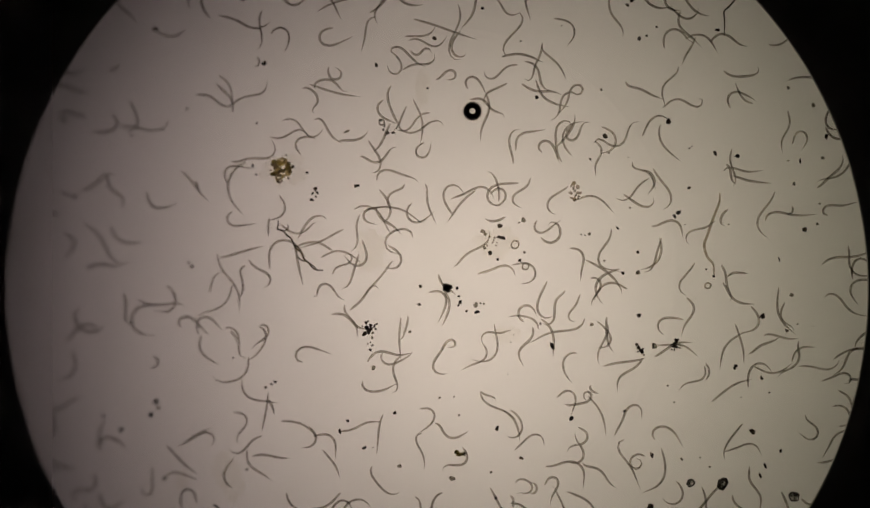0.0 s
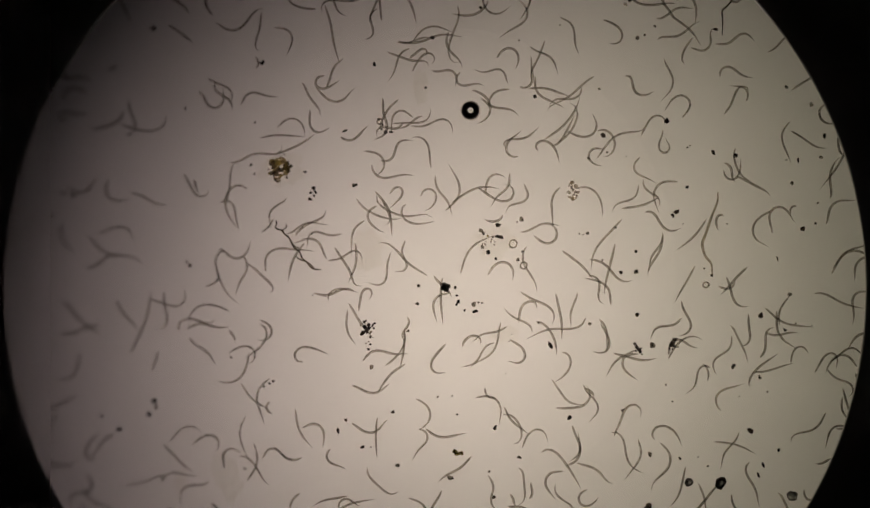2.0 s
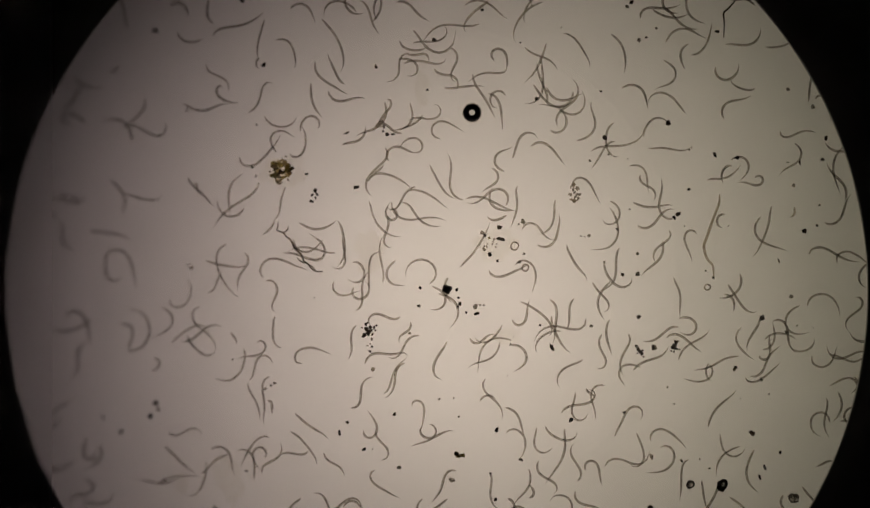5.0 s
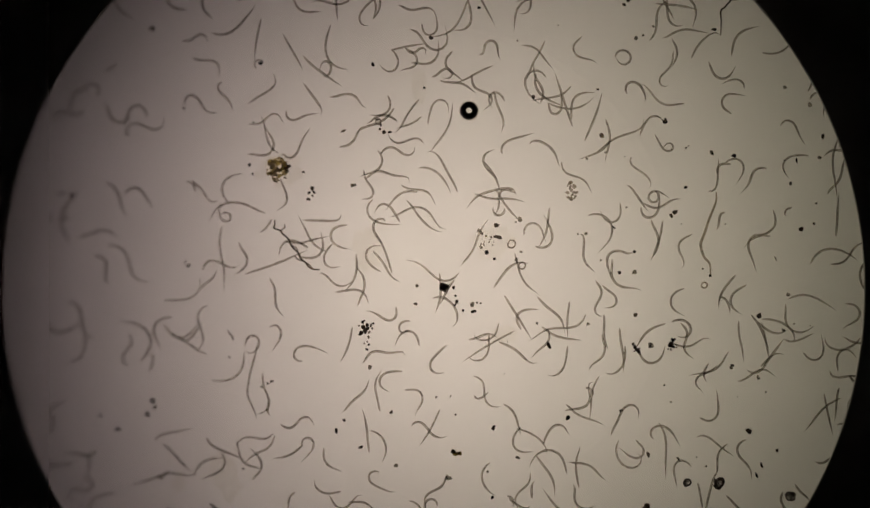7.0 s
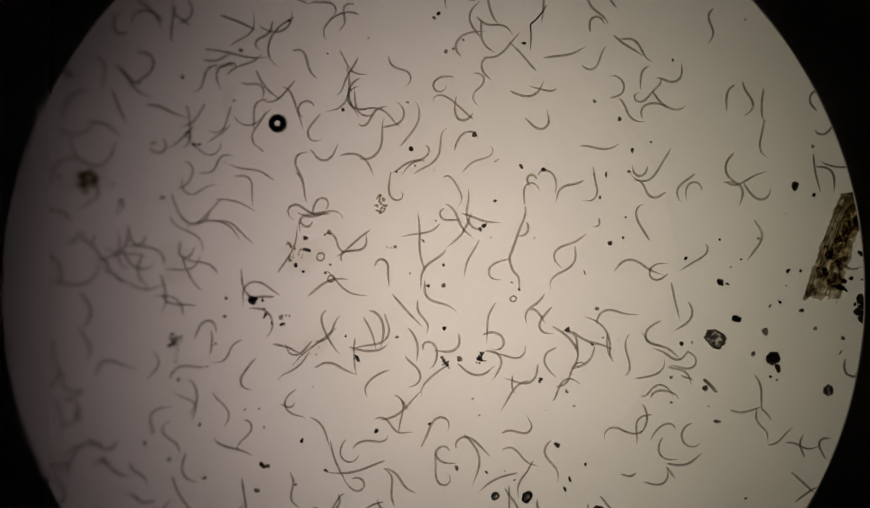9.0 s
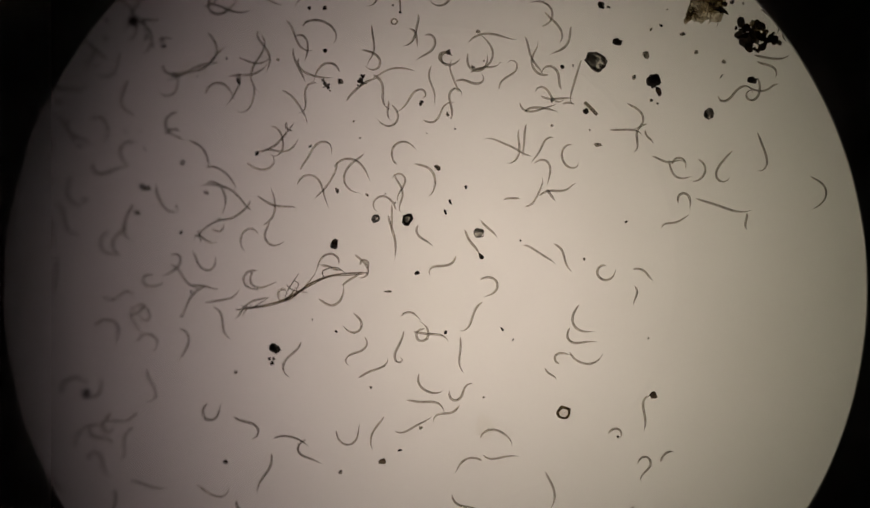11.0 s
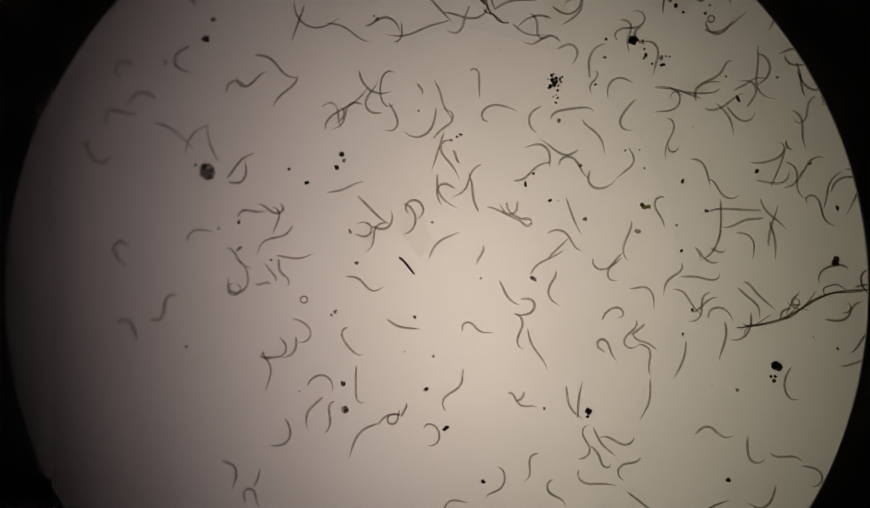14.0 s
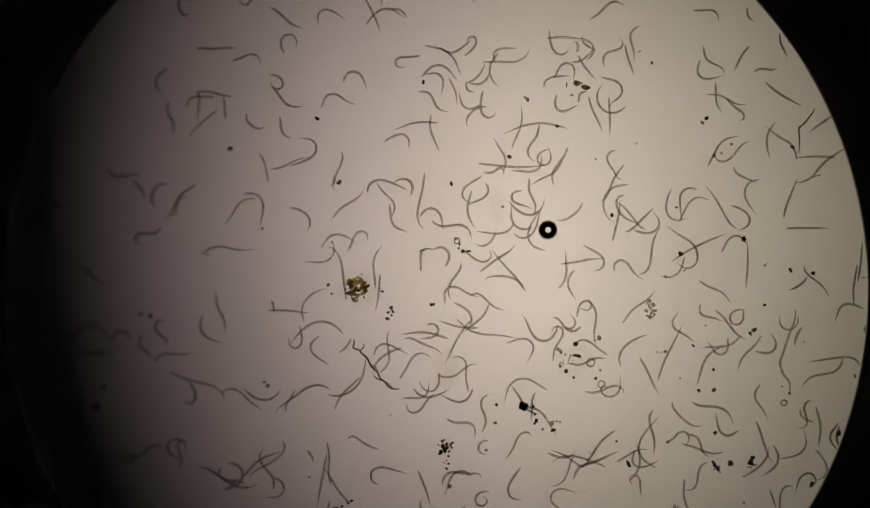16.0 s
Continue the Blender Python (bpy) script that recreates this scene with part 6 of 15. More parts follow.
worm(97, (0,-360,-218,-155,-75,-9,-9,-18), (0.5,-358,-215,-147,-62,7,13,4), (1,-362,-220,-161,-67,-12,-8,-4), (1.5,-363,-215,-151,-64,-15,14,7), (2,-353,-216,-142,-61,-7,13,3), (2.5,-357,-212,-146,-64,-15,15,8), (3,-360,-217,-151,-73,4,8,-4), (3.5,-354,-204,-123,-82,5,10,7), (4,-356,-205,-133,-71,-18,2,-2), (6.5,-359,-210,-140,-65,1,9,10), (7,-358,-214,-142,-61,-1,9,-8), (7.5,-359,-211,-142,-64,-5,17,10), (8,-355,-220,-146,-59,-1,12,5), (13,-385,-221,-177,-38,6,5,1), (13.5,-354,-217,-142,-67,-6,1,10), (14,-354,-219,-149,-76,-20,6,-3), (14.5,-355,-215,-147,-75,-21,-4,2), (15,-358,-214,-147,-57,0,15,1), (15.5,-341,-193,-101,0,0,0,0), lively=0)
worm(71, (0,-75,102,-112,51,29,-45,2), (0.5,-68,104,-108,-11,32,-11,-17), (1,-62,106,-99,-42,38,-12,-14), (1.5,-69,83,-91,-39,53,-38,6), (2,-65,104,-67,-121,42,26,-31), (2.5,-69,100,-19,-147,-1,60,-8), (3,-71,99,-99,60,41,-4,-31), (3.5,-76,87,-111,84,1,41,-7), (4,-55,105,-153,14,-37,-8,22), (6.5,-58,98,-151,9,-1,-4,1), (7,-57,101,-150,39,-7,-7,9), (7.5,-58,102,-152,30,-1,-14,1), (8,-53,98,-149,-2,0,1,0), (9,-58,96,-133,-3,2,0,-2), (14.5,-66,83,-153,-107,-15,54,35), (15,-71,84,-141,-80,8,22,1), (16,-60,95,-132,-19,12,-3,-5), lively=0.85)
worm(69, (0,-117,70,-99,103,16,-44,-5), (0.5,-108,64,-102,-76,-32,21,14), (1,-108,67,-88,0,11,-2,-8), (2,-108,60,-76,79,-13,-5,19), (2.5,-100,61,-72,-27,-30,13,10), (3,-100,58,-73,-75,45,44,-3), (3.5,-97,54,-68,96,-8,-37,8), (4,-80,71,-164,-156,3,47,2), (6.5,-79,73,-198,-35,38,14,-21), (7,-79,78,-195,78,29,-15,-17), (7.5,-83,80,-195,15,-13,4,4), (8.5,-82,81,-182,-5,-2,2,1), (14.5,-90,100,-177,29,2,-14,-2), (15.5,-85,98,-105,-1,0,1,0), (16,-80,104,-68,-64,-13,11,7), lively=1)
worm(118, (0,-72,76,-11,-33,10,8,10), (0.5,-73,75,-21,-39,-7,10,5), (1,-65,76,-28,-28,7,20,12), (1.5,-62,69,-4,57,43,-12,-28), (2,-58,75,-23,36,-36,-8,-26), (2.5,-46,85,-38,-98,7,8,6), (3,-47,82,-51,-37,-1,9,-6), (3.5,-46,77,-16,65,28,-12,-15), (4,-48,74,-13,13,-7,0,1), (6.5,-21,69,-17,-21,-51,-11,23), (7,-20,69,-13,-45,18,47,5), (7.5,-24,66,-11,1,0,0,0), (8,-43,70,-13,-5,10,-7,18), lively=0.64)
worm(69, (0,-86,58,-47,15,-24,1,16), (0.5,-85,57,-90,-11,-34,0,14), (1,-76,54,-90,-5,-11,-2,9), (2,-80,66,-75,-16,-2,9,4), (2.5,-81,67,-71,-1,27,30,19), (3,-78,57,-72,23,5,-11,-5), (4,-86,39,-106,-7,-1,3,1), (6.5,-92,33,-68,41,66,10,-23), (7,-97,43,-101,89,-33,4,12), (7.5,-98,35,-100,80,0,-21,-3), (8,-96,30,-88,-19,24,15,-23), (8.5,-97,27,-11,-15,6,4,-4), (9,-98,26,-16,109,-3,-51,5), (14.5,-98,55,-88,-22,-27,3,11), (15.5,-145,81,-99,6,0,-3,0), (16,-143,73,-106,-114,35,20,-16), lively=1)
worm(111, (0,-70,26,-121,133,-3,4,-29), (0.5,-92,28,-233,181,-32,-15,0), (1,-65,6,-202,11,67,-3,-21), (1.5,-62,-6,-178,-65,33,32,-8), (2,-55,-7,-212,15,31,20,-4), (2.5,-33,-15,-228,68,-10,-16,8), (3,-30,-18,-212,-45,58,-6,-13), (3.5,-27,-25,-208,-47,-26,6,18), (4,-26,-21,-215,40,-28,2,11), (6.5,-8,-29,-199,102,-2,-11,-2), (7,2,-33,-193,-31,49,1,-14), (7.5,-6,-37,-214,-63,15,20,-13), (8,15,-46,-220,76,28,-42,-14), (8.5,8,-39,-232,40,20,-1,-9), (9,28,-43,-158,86,9,-37,-12), (9.5,13,-55,-235,-10,8,-1,-3), (14.5,22,-34,-304,108,83,-38,-12), (15,15,-40,-204,27,-24,-2,18), (15.5,29,-39,-245,-1,-13,-8,7), (16,19,-24,-162,73,11,-25,0), lively=1)
worm(76, (0,-10,89,-75,10,7,-19,7), (0.5,-8,91,-72,-40,26,-7,2), (1,-3,90,-70,-82,34,-54,-31), (1.5,-8,96,-60,-85,48,-9,-3), (2,-5,100,-60,-126,24,5,-10), (2.5,-8,102,-113,-180,-1,2,9), (3,-9,99,-66,-159,-52,5,2), (3.5,-9,100,-55,-108,-44,20,21), (4,-6,102,-27,-34,-41,16,25), (6.5,-14,108,-25,-69,40,-1,-8), (7,-20,110,-30,-28,-30,18,14), (7.5,-13,109,-30,-28,-23,-5,8), (8,-14,113,-24,-47,-3,14,-4), (8.5,-28,109,4,-74,-10,-6,6), (9,-8,113,-17,-21,-1,3,-2), (9.5,2,106,-11,0,0,0,0), (14.5,-38,124,-27,-1,-55,9,31), (15,-42,125,-49,81,-40,-13,23), (15.5,-39,130,-37,53,6,-33,4), (16,-42,128,-21,-21,48,-22,-6), lively=0.66)
worm(72, (0,-141,36,-104,-17,-35,-9,10), (0.5,-143,38,-100,4,-1,-2,1), (1,-146,25,-118,-114,2,15,-10), (1.5,-150,26,-129,42,35,1,-10), (2,-142,30,-110,34,-12,-8,11), (2.5,-148,24,-132,-59,9,20,-4), (3,-158,23,-147,61,30,-3,-14), (3.5,-164,15,-87,0,0,0,0), (4,-164,5,-135,4,-58,-26,33), (6.5,-180,-16,-106,9,-2,-3,2), (7,-184,-10,-66,93,14,-21,-9), (7.5,-174,-12,-55,-94,-33,5,5), (8,-172,-9,-93,-10,18,-1,-16), (8.5,-178,-15,-79,95,-25,-22,8), (15,-160,-20,-162,50,-43,-27,21), (15.5,-163,-21,-165,43,24,-11,-8), (16,-143,-22,-162,-100,-14,24,2), lively=1)
worm(84, (0,-202,26,-157,-6,-5,8,-1), (0.5,-214,22,-113,-34,-21,4,11), (1,-206,27,-159,-43,-49,23,26), (1.5,-206,28,-146,5,39,18,-6), (2,-203,31,-156,50,42,-27,-32), (2.5,-198,29,-143,40,1,-10,5), (3,-203,24,-154,-67,-6,12,8), (3.5,-219,28,-163,60,22,-9,-9), (4,-221,6,-138,-11,-29,-11,16), (7,-218,32,-232,-22,15,0,-8), (14.5,-224,26,-286,0,-9,-5,3), (15,-222,42,-289,46,34,-3,-22), (15.5,-218,35,-282,75,14,-21,-9), (16,-222,38,-283,19,-36,-9,9), lively=0.99)
worm(82, (0,-222,16,179,41,-4,-11,3), (0.5,-231,21,239,17,-9,-3,5), (1,-256,15,167,-32,9,3,-5), (1.5,-247,5,213,-39,28,-29,22), (2,-217,16,156,59,0,-32,0), (2.5,-237,22,183,50,-20,-7,13), (3,-223,11,157,-14,-3,7,3), (4,-223,13,108,74,-7,-16,1), (6.5,-193,17,64,64,4,-31,-4), (7,-207,7,51,71,-5,-26,4), (7.5,-189,6,-13,6,1,-2,-1), (14,-189,8,10,-25,3,4,-2), (14.5,-186,6,18,96,19,-6,-16), (15,-180,18,29,-15,-32,-4,22), (15.5,-174,16,-4,-75,-21,27,14), (16,-176,19,33,-54,-34,-1,16), lively=0.95)
worm(74, (0,-245,-19,-79,3,0,-2,0), (0.5,-246,-24,-73,12,-1,-5,1), (1,-244,-18,-119,22,27,5,-19), (1.5,-251,-26,-137,17,1,-8,-1), (2,-250,-15,-113,17,-2,-8,2), (2.5,-230,-14,-31,32,-3,-14,3), (3,-245,-15,-107,9,-2,-4,2), (3.5,-228,-17,-202,-27,-4,11,4), (7,-253,15,-163,71,11,-19,-9), (7.5,-237,27,-155,46,13,-8,-8), (8,-243,19,-164,-69,-30,11,10), (8.5,-225,25,-146,-8,2,3,-1), lively=0.64)
worm(79, (0,-168,-1,-7,-43,3,13,-2), (0.5,-170,-4,-15,-17,-5,6,4), (1,-161,-3,-13,94,44,-19,-28), (1.5,-159,-2,-8,0,-61,-8,12), (2,-153,-5,-5,-54,-54,-2,35), (3,-138,-6,0,44,45,37,8), (3.5,-111,5,7,-62,-6,30,6), (4,-120,-12,65,2,-31,-5,12), (6.5,-95,-28,51,31,16,-6,-10), (7,-107,-6,85,-93,-12,19,15), (7.5,-110,-20,87,9,7,2,-1), (8,-104,-9,85,-1,0,0,0), (8.5,-94,-1,27,-6,0,3,0), lively=1)
worm(68, (0,-164,-16,75,77,99,2,-12), (0.5,-161,-20,15,19,1,-8,0), (1,-162,-69,15,-13,-2,6,2), (3.5,-178,-65,-12,45,1,-8,-5), (4,-167,-68,-18,16,0,-8,0), (9,-169,-39,0,32,0,-16,0), (14,-166,-46,-18,32,-3,-8,0), (14.5,-162,-43,45,129,57,-19,-25), lively=1)
worm(74, (0,-149,-35,-119,-29,-29,-19,-4), (0.5,-143,-26,-127,-64,-64,-19,1), (1,-139,-28,-110,-88,-26,24,18), (1.5,-141,-23,-107,-36,6,16,-6), (2,-142,-19,-101,-19,1,9,-1), (2.5,-144,-34,-61,77,2,-39,-2), (3,-137,-25,-87,19,-18,-3,15), (4,-137,-33,-93,-84,-12,-12,42), (6.5,-137,-40,-114,-56,-19,16,16), (7,-140,-37,-107,-30,-2,6,1), (7.5,-142,-35,-110,17,6,-6,-4), (8,-135,-31,-106,27,13,-4,-10), (8.5,-143,-44,-91,68,19,-15,-12), (9,-137,-50,-91,-39,-16,-12,1), (14,-146,-41,-42,54,58,-18,-42), (14.5,-140,-41,-42,55,17,-8,-11), (15,-144,-36,-12,-86,-1,19,-1), (15.5,-141,-35,-18,-2,-68,21,16), (16,-144,-38,-1,48,-14,-5,10), lively=0.79)
worm(87, (0,-136,-6,-143,-104,-12,34,6), (1.5,-167,-12,-58,9,1,-2,-2), (2,-154,-27,-55,13,26,33,18), (2.5,-160,-24,-41,-2,25,6,-14), (3,-162,-14,-80,-11,2,5,-2), (3.5,-162,-24,-84,0,0,0,0), (4,-161,6,-94,26,-40,-6,15), (6.5,-173,31,-73,73,-39,4,6), (7,-168,29,-86,105,-11,-23,7), (7.5,-169,31,-76,8,28,14,-12), (8,-167,37,-226,88,22,-13,-10), (8.5,-170,33,-259,137,2,-38,0), (9,-163,27,-208,49,-23,-1,5), (14.5,-147,64,-135,3,-56,-33,19), (15,-156,70,-182,-13,62,32,-12), (15.5,-159,68,-192,-79,13,35,-13), (16,-155,70,-185,17,0,-9,0), lively=1)
worm(78, (0,-191,-66,-2,-74,50,36,-19), (0.5,-190,-65,-7,8,53,12,-19), (1,-182,-68,-9,39,-17,-12,10), (1.5,-175,-71,14,63,46,-15,-29), (2,-177,-70,2,0,-38,-14,13), (2.5,-172,-63,-9,-107,8,22,-9), (3,-166,-66,-3,11,37,-27,-18), (4,-135,-61,67,-22,-7,9,7), (6.5,-129,-65,90,-5,3,0,-1), (7,-126,-57,93,40,8,-13,-7), (7.5,-122,-63,121,-27,26,-3,-15), (8,-127,-56,111,18,1,-9,-1), (8.5,-127,-55,168,-11,0,5,0), (9,-124,-63,149,58,-11,-8,3), (14,-142,-60,179,14,-54,-8,25), (14.5,-165,-62,208,40,35,18,4), (15,-164,-54,213,49,24,-7,-15), (15.5,-166,-55,211,31,1,-9,0), (16,-166,-59,187,-80,-57,11,15), lively=0.87)
worm(86, (0,-103,-46,-128,0,5,3,-3), (0.5,-98,-43,-109,-24,-10,7,7), (1,-98,-42,-134,105,-10,-24,8), (1.5,-91,-39,-137,-19,39,11,-8), (2,-90,-37,-131,-60,-39,14,28), (2.5,-101,-39,-118,-15,3,6,-3), (3,-97,-29,-251,-65,35,1,7), (3.5,-111,-32,-281,-43,24,-3,-3), (4,-104,-18,-262,119,-4,-30,1), (7,-86,6,-247,9,1,-4,-1), (7.5,-91,34,-248,94,20,-15,-15), (8,-88,23,-259,-33,10,14,-10), (8.5,-79,1,-189,3,1,-1,-1), (9,-76,6,-205,15,-27,11,17), (14.5,-68,20,-146,-38,6,24,-8), (15,-76,29,-155,21,-17,3,6), (15.5,-89,30,-176,99,-8,7,3), (16,-85,5,-238,57,49,3,-24), lively=1)
worm(73, (0,-127,-76,33,-32,-53,-38,-7), (0.5,-128,-76,37,-76,-41,-24,-7), (1,-123,-75,27,-76,-68,2,41), (1.5,-125,-77,16,-107,-57,11,35), (2,-123,-78,14,-126,-55,17,34), (2.5,-121,-70,9,-56,45,45,-15), (3,-124,-69,0,16,41,4,-15), (3.5,-127,-54,-40,70,34,-37,2), (4,-120,-67,19,111,-23,-24,15), (6.5,-140,-70,-11,14,-5,-5,4), (7,-138,-71,-20,-51,-20,12,14), (7.5,-147,-62,-4,-18,-7,6,5), (8,-118,-72,1,79,3,-28,-2), (8.5,-114,-69,-23,-50,-37,-7,14), (14,-90,-81,-48,-99,1,31,-1), (14.5,-92,-86,-51,34,39,-10,-25), (15,-96,-87,-41,15,11,-4,-8), (15.5,-91,-95,-32,77,6,-23,-5), (16,-84,-94,-36,-43,-48,21,22), lively=1)
worm(77, (0,-152,-120,-21,-8,40,3,-17), (0.5,-148,-145,-66,0,0,0,0), (1,-130,-119,-8,-55,-27,3,11), (1.5,-133,-114,-15,-32,0,15,0), (2,-130,-123,-55,7,0,-4,0), (2.5,-95,-122,-174,0,0,0,0), (3,-94,-117,-125,-6,-2,2,2), (3.5,-94,-113,-182,83,-15,-24,7), (4,-104,-118,-166,30,41,-40,-3), (6.5,-91,-109,-174,66,29,-29,-20), (7,-84,-111,-168,-68,52,19,-24), (7.5,-79,-113,-172,-91,-19,26,14), (8,-70,-119,-151,-72,30,16,-22), (8.5,-69,-116,-155,-23,-57,22,18), (9,-63,-111,-168,96,-34,-20,16), (14,-50,-92,-296,-50,-12,4,2), (14.5,-50,-89,-285,42,42,-6,-17), (15,-48,-80,-288,23,-12,-4,9), (15.5,-44,-78,-272,66,-1,-23,1), (16,-49,-70,-281,-22,-54,-10,23), lively=1)
worm(66, (0,-150,-121,-69,-9,-34,16,10), (0.5,-153,-122,-37,55,19,-4,-8), (1,-148,-135,-82,-91,-2,17,-7), (1.5,-153,-128,-70,-57,22,14,-16), (2,-152,-134,-77,29,4,-8,-4), (2.5,-151,-138,-80,-21,-35,-5,22), (3,-145,-141,-98,-105,-16,20,0), (3.5,-151,-142,-97,-24,28,-7,-14), (4,-153,-157,-80,43,-9,-4,10), (6.5,-152,-164,-111,-21,11,3,-7), (7,-151,-165,-109,-13,-1,2,2), (7.5,-155,-165,-111,21,12,0,-6), (8,-154,-173,-103,79,7,-14,-4), (8.5,-154,-177,-105,-19,-43,5,27), (9,-154,-181,-104,-53,17,10,-12), (13,-153,-216,-85,18,4,-8,-3), (13.5,-156,-198,-87,12,10,4,-1), (14,-158,-203,-96,71,3,-11,4), (14.5,-156,-208,-70,42,-55,-21,26), (15,-155,-200,-68,6,-20,0,15), (15.5,-159,-195,-68,-3,0,1,0), (16,-156,-207,-71,-7,-1,1,1), lively=0.9)
worm(97, (0,28,104,53,-112,-30,18,11), (0.5,42,95,116,26,14,-5,-8), (1,35,113,89,-110,-4,28,2), (1.5,37,115,96,11,52,23,5), (2,39,117,86,52,-9,-19,5), (2.5,39,124,104,59,46,8,-14), (3,39,131,107,-18,-44,-9,15), (3.5,35,127,107,-85,-23,21,18), (4,39,131,100,23,33,0,-17), (6.5,25,153,129,65,15,-19,-9), (7,23,153,129,31,26,24,5), (7.5,20,157,127,8,-53,-24,0), (8,16,158,133,-70,-1,24,0), (8.5,21,166,143,80,29,-15,-13), (9,15,173,160,7,-19,-1,18), (9.5,22,172,151,21,7,-8,-5), (14.5,21,156,128,-15,-6,5,5), (15,3,188,137,53,-71,-2,14), (15.5,3,178,150,-35,-12,6,7), (16,-3,184,129,2,-5,-3,5), lively=0.76)
worm(92, (0,71,111,-2,-51,-35,4,20), (0.5,70,108,-22,-30,28,12,-22), (1,92,106,3,68,-11,-18,6), (1.5,79,104,-9,9,-9,-1,7), (2,75,111,16,-30,-7,5,2), (2.5,79,106,-19,-34,30,14,-28), (3,74,98,-28,56,6,-4,-5), (3.5,79,101,-36,5,-2,-2,1), (4,94,99,-12,108,11,-32,-9), (7,122,99,-9,4,-13,-1,12), (7.5,94,103,26,-9,-23,4,19), (8,124,102,-55,-7,23,15,-6), (8.5,145,96,-32,56,-51,-31,49), (9.5,148,97,-10,-11,2,4,-2), (10,147,95,-16,-42,-15,3,2), (14.5,157,93,-66,39,40,-57,-7), (15,159,86,-62,-16,-22,-7,9), (15.5,162,82,-76,-37,6,8,1), (16,150,89,-81,-17,24,0,-19), lively=0.93)
worm(80, (0,45,87,-131,13,-3,-5,3), (0.5,20,95,-80,118,-12,-18,0), (1,19,96,-65,-10,54,-11,-3), (1.5,21,98,-61,-129,20,16,-7), (2,18,103,-67,6,-26,7,15), (2.5,12,111,-83,49,48,-24,-25), (3,17,108,-73,11,-2,-3,3), (3.5,12,114,-75,6,-1,-3,0), (4,15,123,-61,-73,25,17,-16), (6.5,12,132,-60,-45,-48,-11,8), (7,11,138,-39,-43,7,-5,-2), (7.5,8,139,-56,48,-45,11,14), (8,10,136,-51,91,-12,-23,3), (8.5,16,140,-52,-6,57,1,-13), (9,14,143,-55,-57,32,20,-25), (9.5,13,136,-27,11,1,-5,0), (14.5,10,155,-108,0,0,0,0), (15,-10,166,-190,-26,-65,8,21), (15.5,-23,166,-186,-36,6,8,-6), (16,-11,169,-188,44,7,12,13), lively=0.97)
worm(105, (0,113,111,-112,109,36,-19,-12), (0.5,107,115,-111,-55,-6,-7,-13), (2,121,106,33,119,53,-7,-10), (2.5,120,107,118,175,-17,-30,-8), (3,114,111,130,195,-53,-1,-2), (3.5,113,117,209,17,-5,-6,4), (4,112,108,131,171,-57,0,21), (6.5,97,107,203,93,-1,-22,8), (7,106,107,194,51,-16,25,-20), (7.5,113,106,166,101,-49,8,16), (8,96,100,204,-40,68,64,-33), (8.5,91,100,203,52,35,3,-17), (9,114,99,200,71,76,8,-41), (9.5,95,101,215,10,0,-4,0), (10,98,105,204,0,0,0,0), (14.5,65,85,219,29,17,-4,-13), (15,60,81,223,16,-44,-18,13), (15.5,61,75,208,-99,-44,9,14), (16,52,73,168,-85,29,27,-7), lively=1)
worm(72, (0,116,104,-70,-135,4,15,-15), (0.5,116,112,-115,63,20,-7,-13), (1,117,115,-76,-71,-65,-10,56), (1.5,118,112,-116,-2,10,2,-7), (2,124,112,-120,-18,24,6,-24), (2.5,103,120,-105,60,49,-30,-8), (3,89,89,-184,-34,-17,9,13), (3.5,94,91,-203,-13,-3,5,2), (6.5,131,105,-238,-100,-90,6,37), (7,125,97,-132,55,-54,-9,30), (7.5,119,87,-129,-69,-24,9,4), (8.5,124,86,-174,-34,35,5,-25), (9,122,87,-140,57,24,-13,-21), (14.5,87,82,-83,72,-16,-12,7), (15,104,86,13,84,27,-64,1), lively=1)
worm(77, (0,153,108,-102,58,63,-18,-27), (0.5,153,110,-114,57,-28,-26,8), (1,154,99,-132,-73,-27,4,15), (1.5,156,97,-125,-101,6,27,7), (2,155,96,-121,-38,57,37,-24), (2.5,153,97,-125,28,77,-8,-20), (3,149,93,-138,9,-8,-34,-2), (3.5,150,91,-139,-49,-6,6,4), (4,147,91,-135,-34,29,17,-19), (6.5,135,88,-34,-49,24,12,-17), (7,135,87,-54,9,0,-5,0), (7.5,140,94,-100,115,8,-34,-2), (8,135,106,-80,-145,-1,4,-10), (8.5,137,105,-41,-125,-18,31,-11), (9,143,110,-5,-131,-29,32,21), (9.5,135,105,-1,-127,-95,-5,30), (10,128,99,105,146,74,22,-62), (15,141,121,-66,-174,-10,23,2), (15.5,136,116,5,-118,-45,13,26), (16,132,117,-37,-177,-44,31,14), lively=0.98)
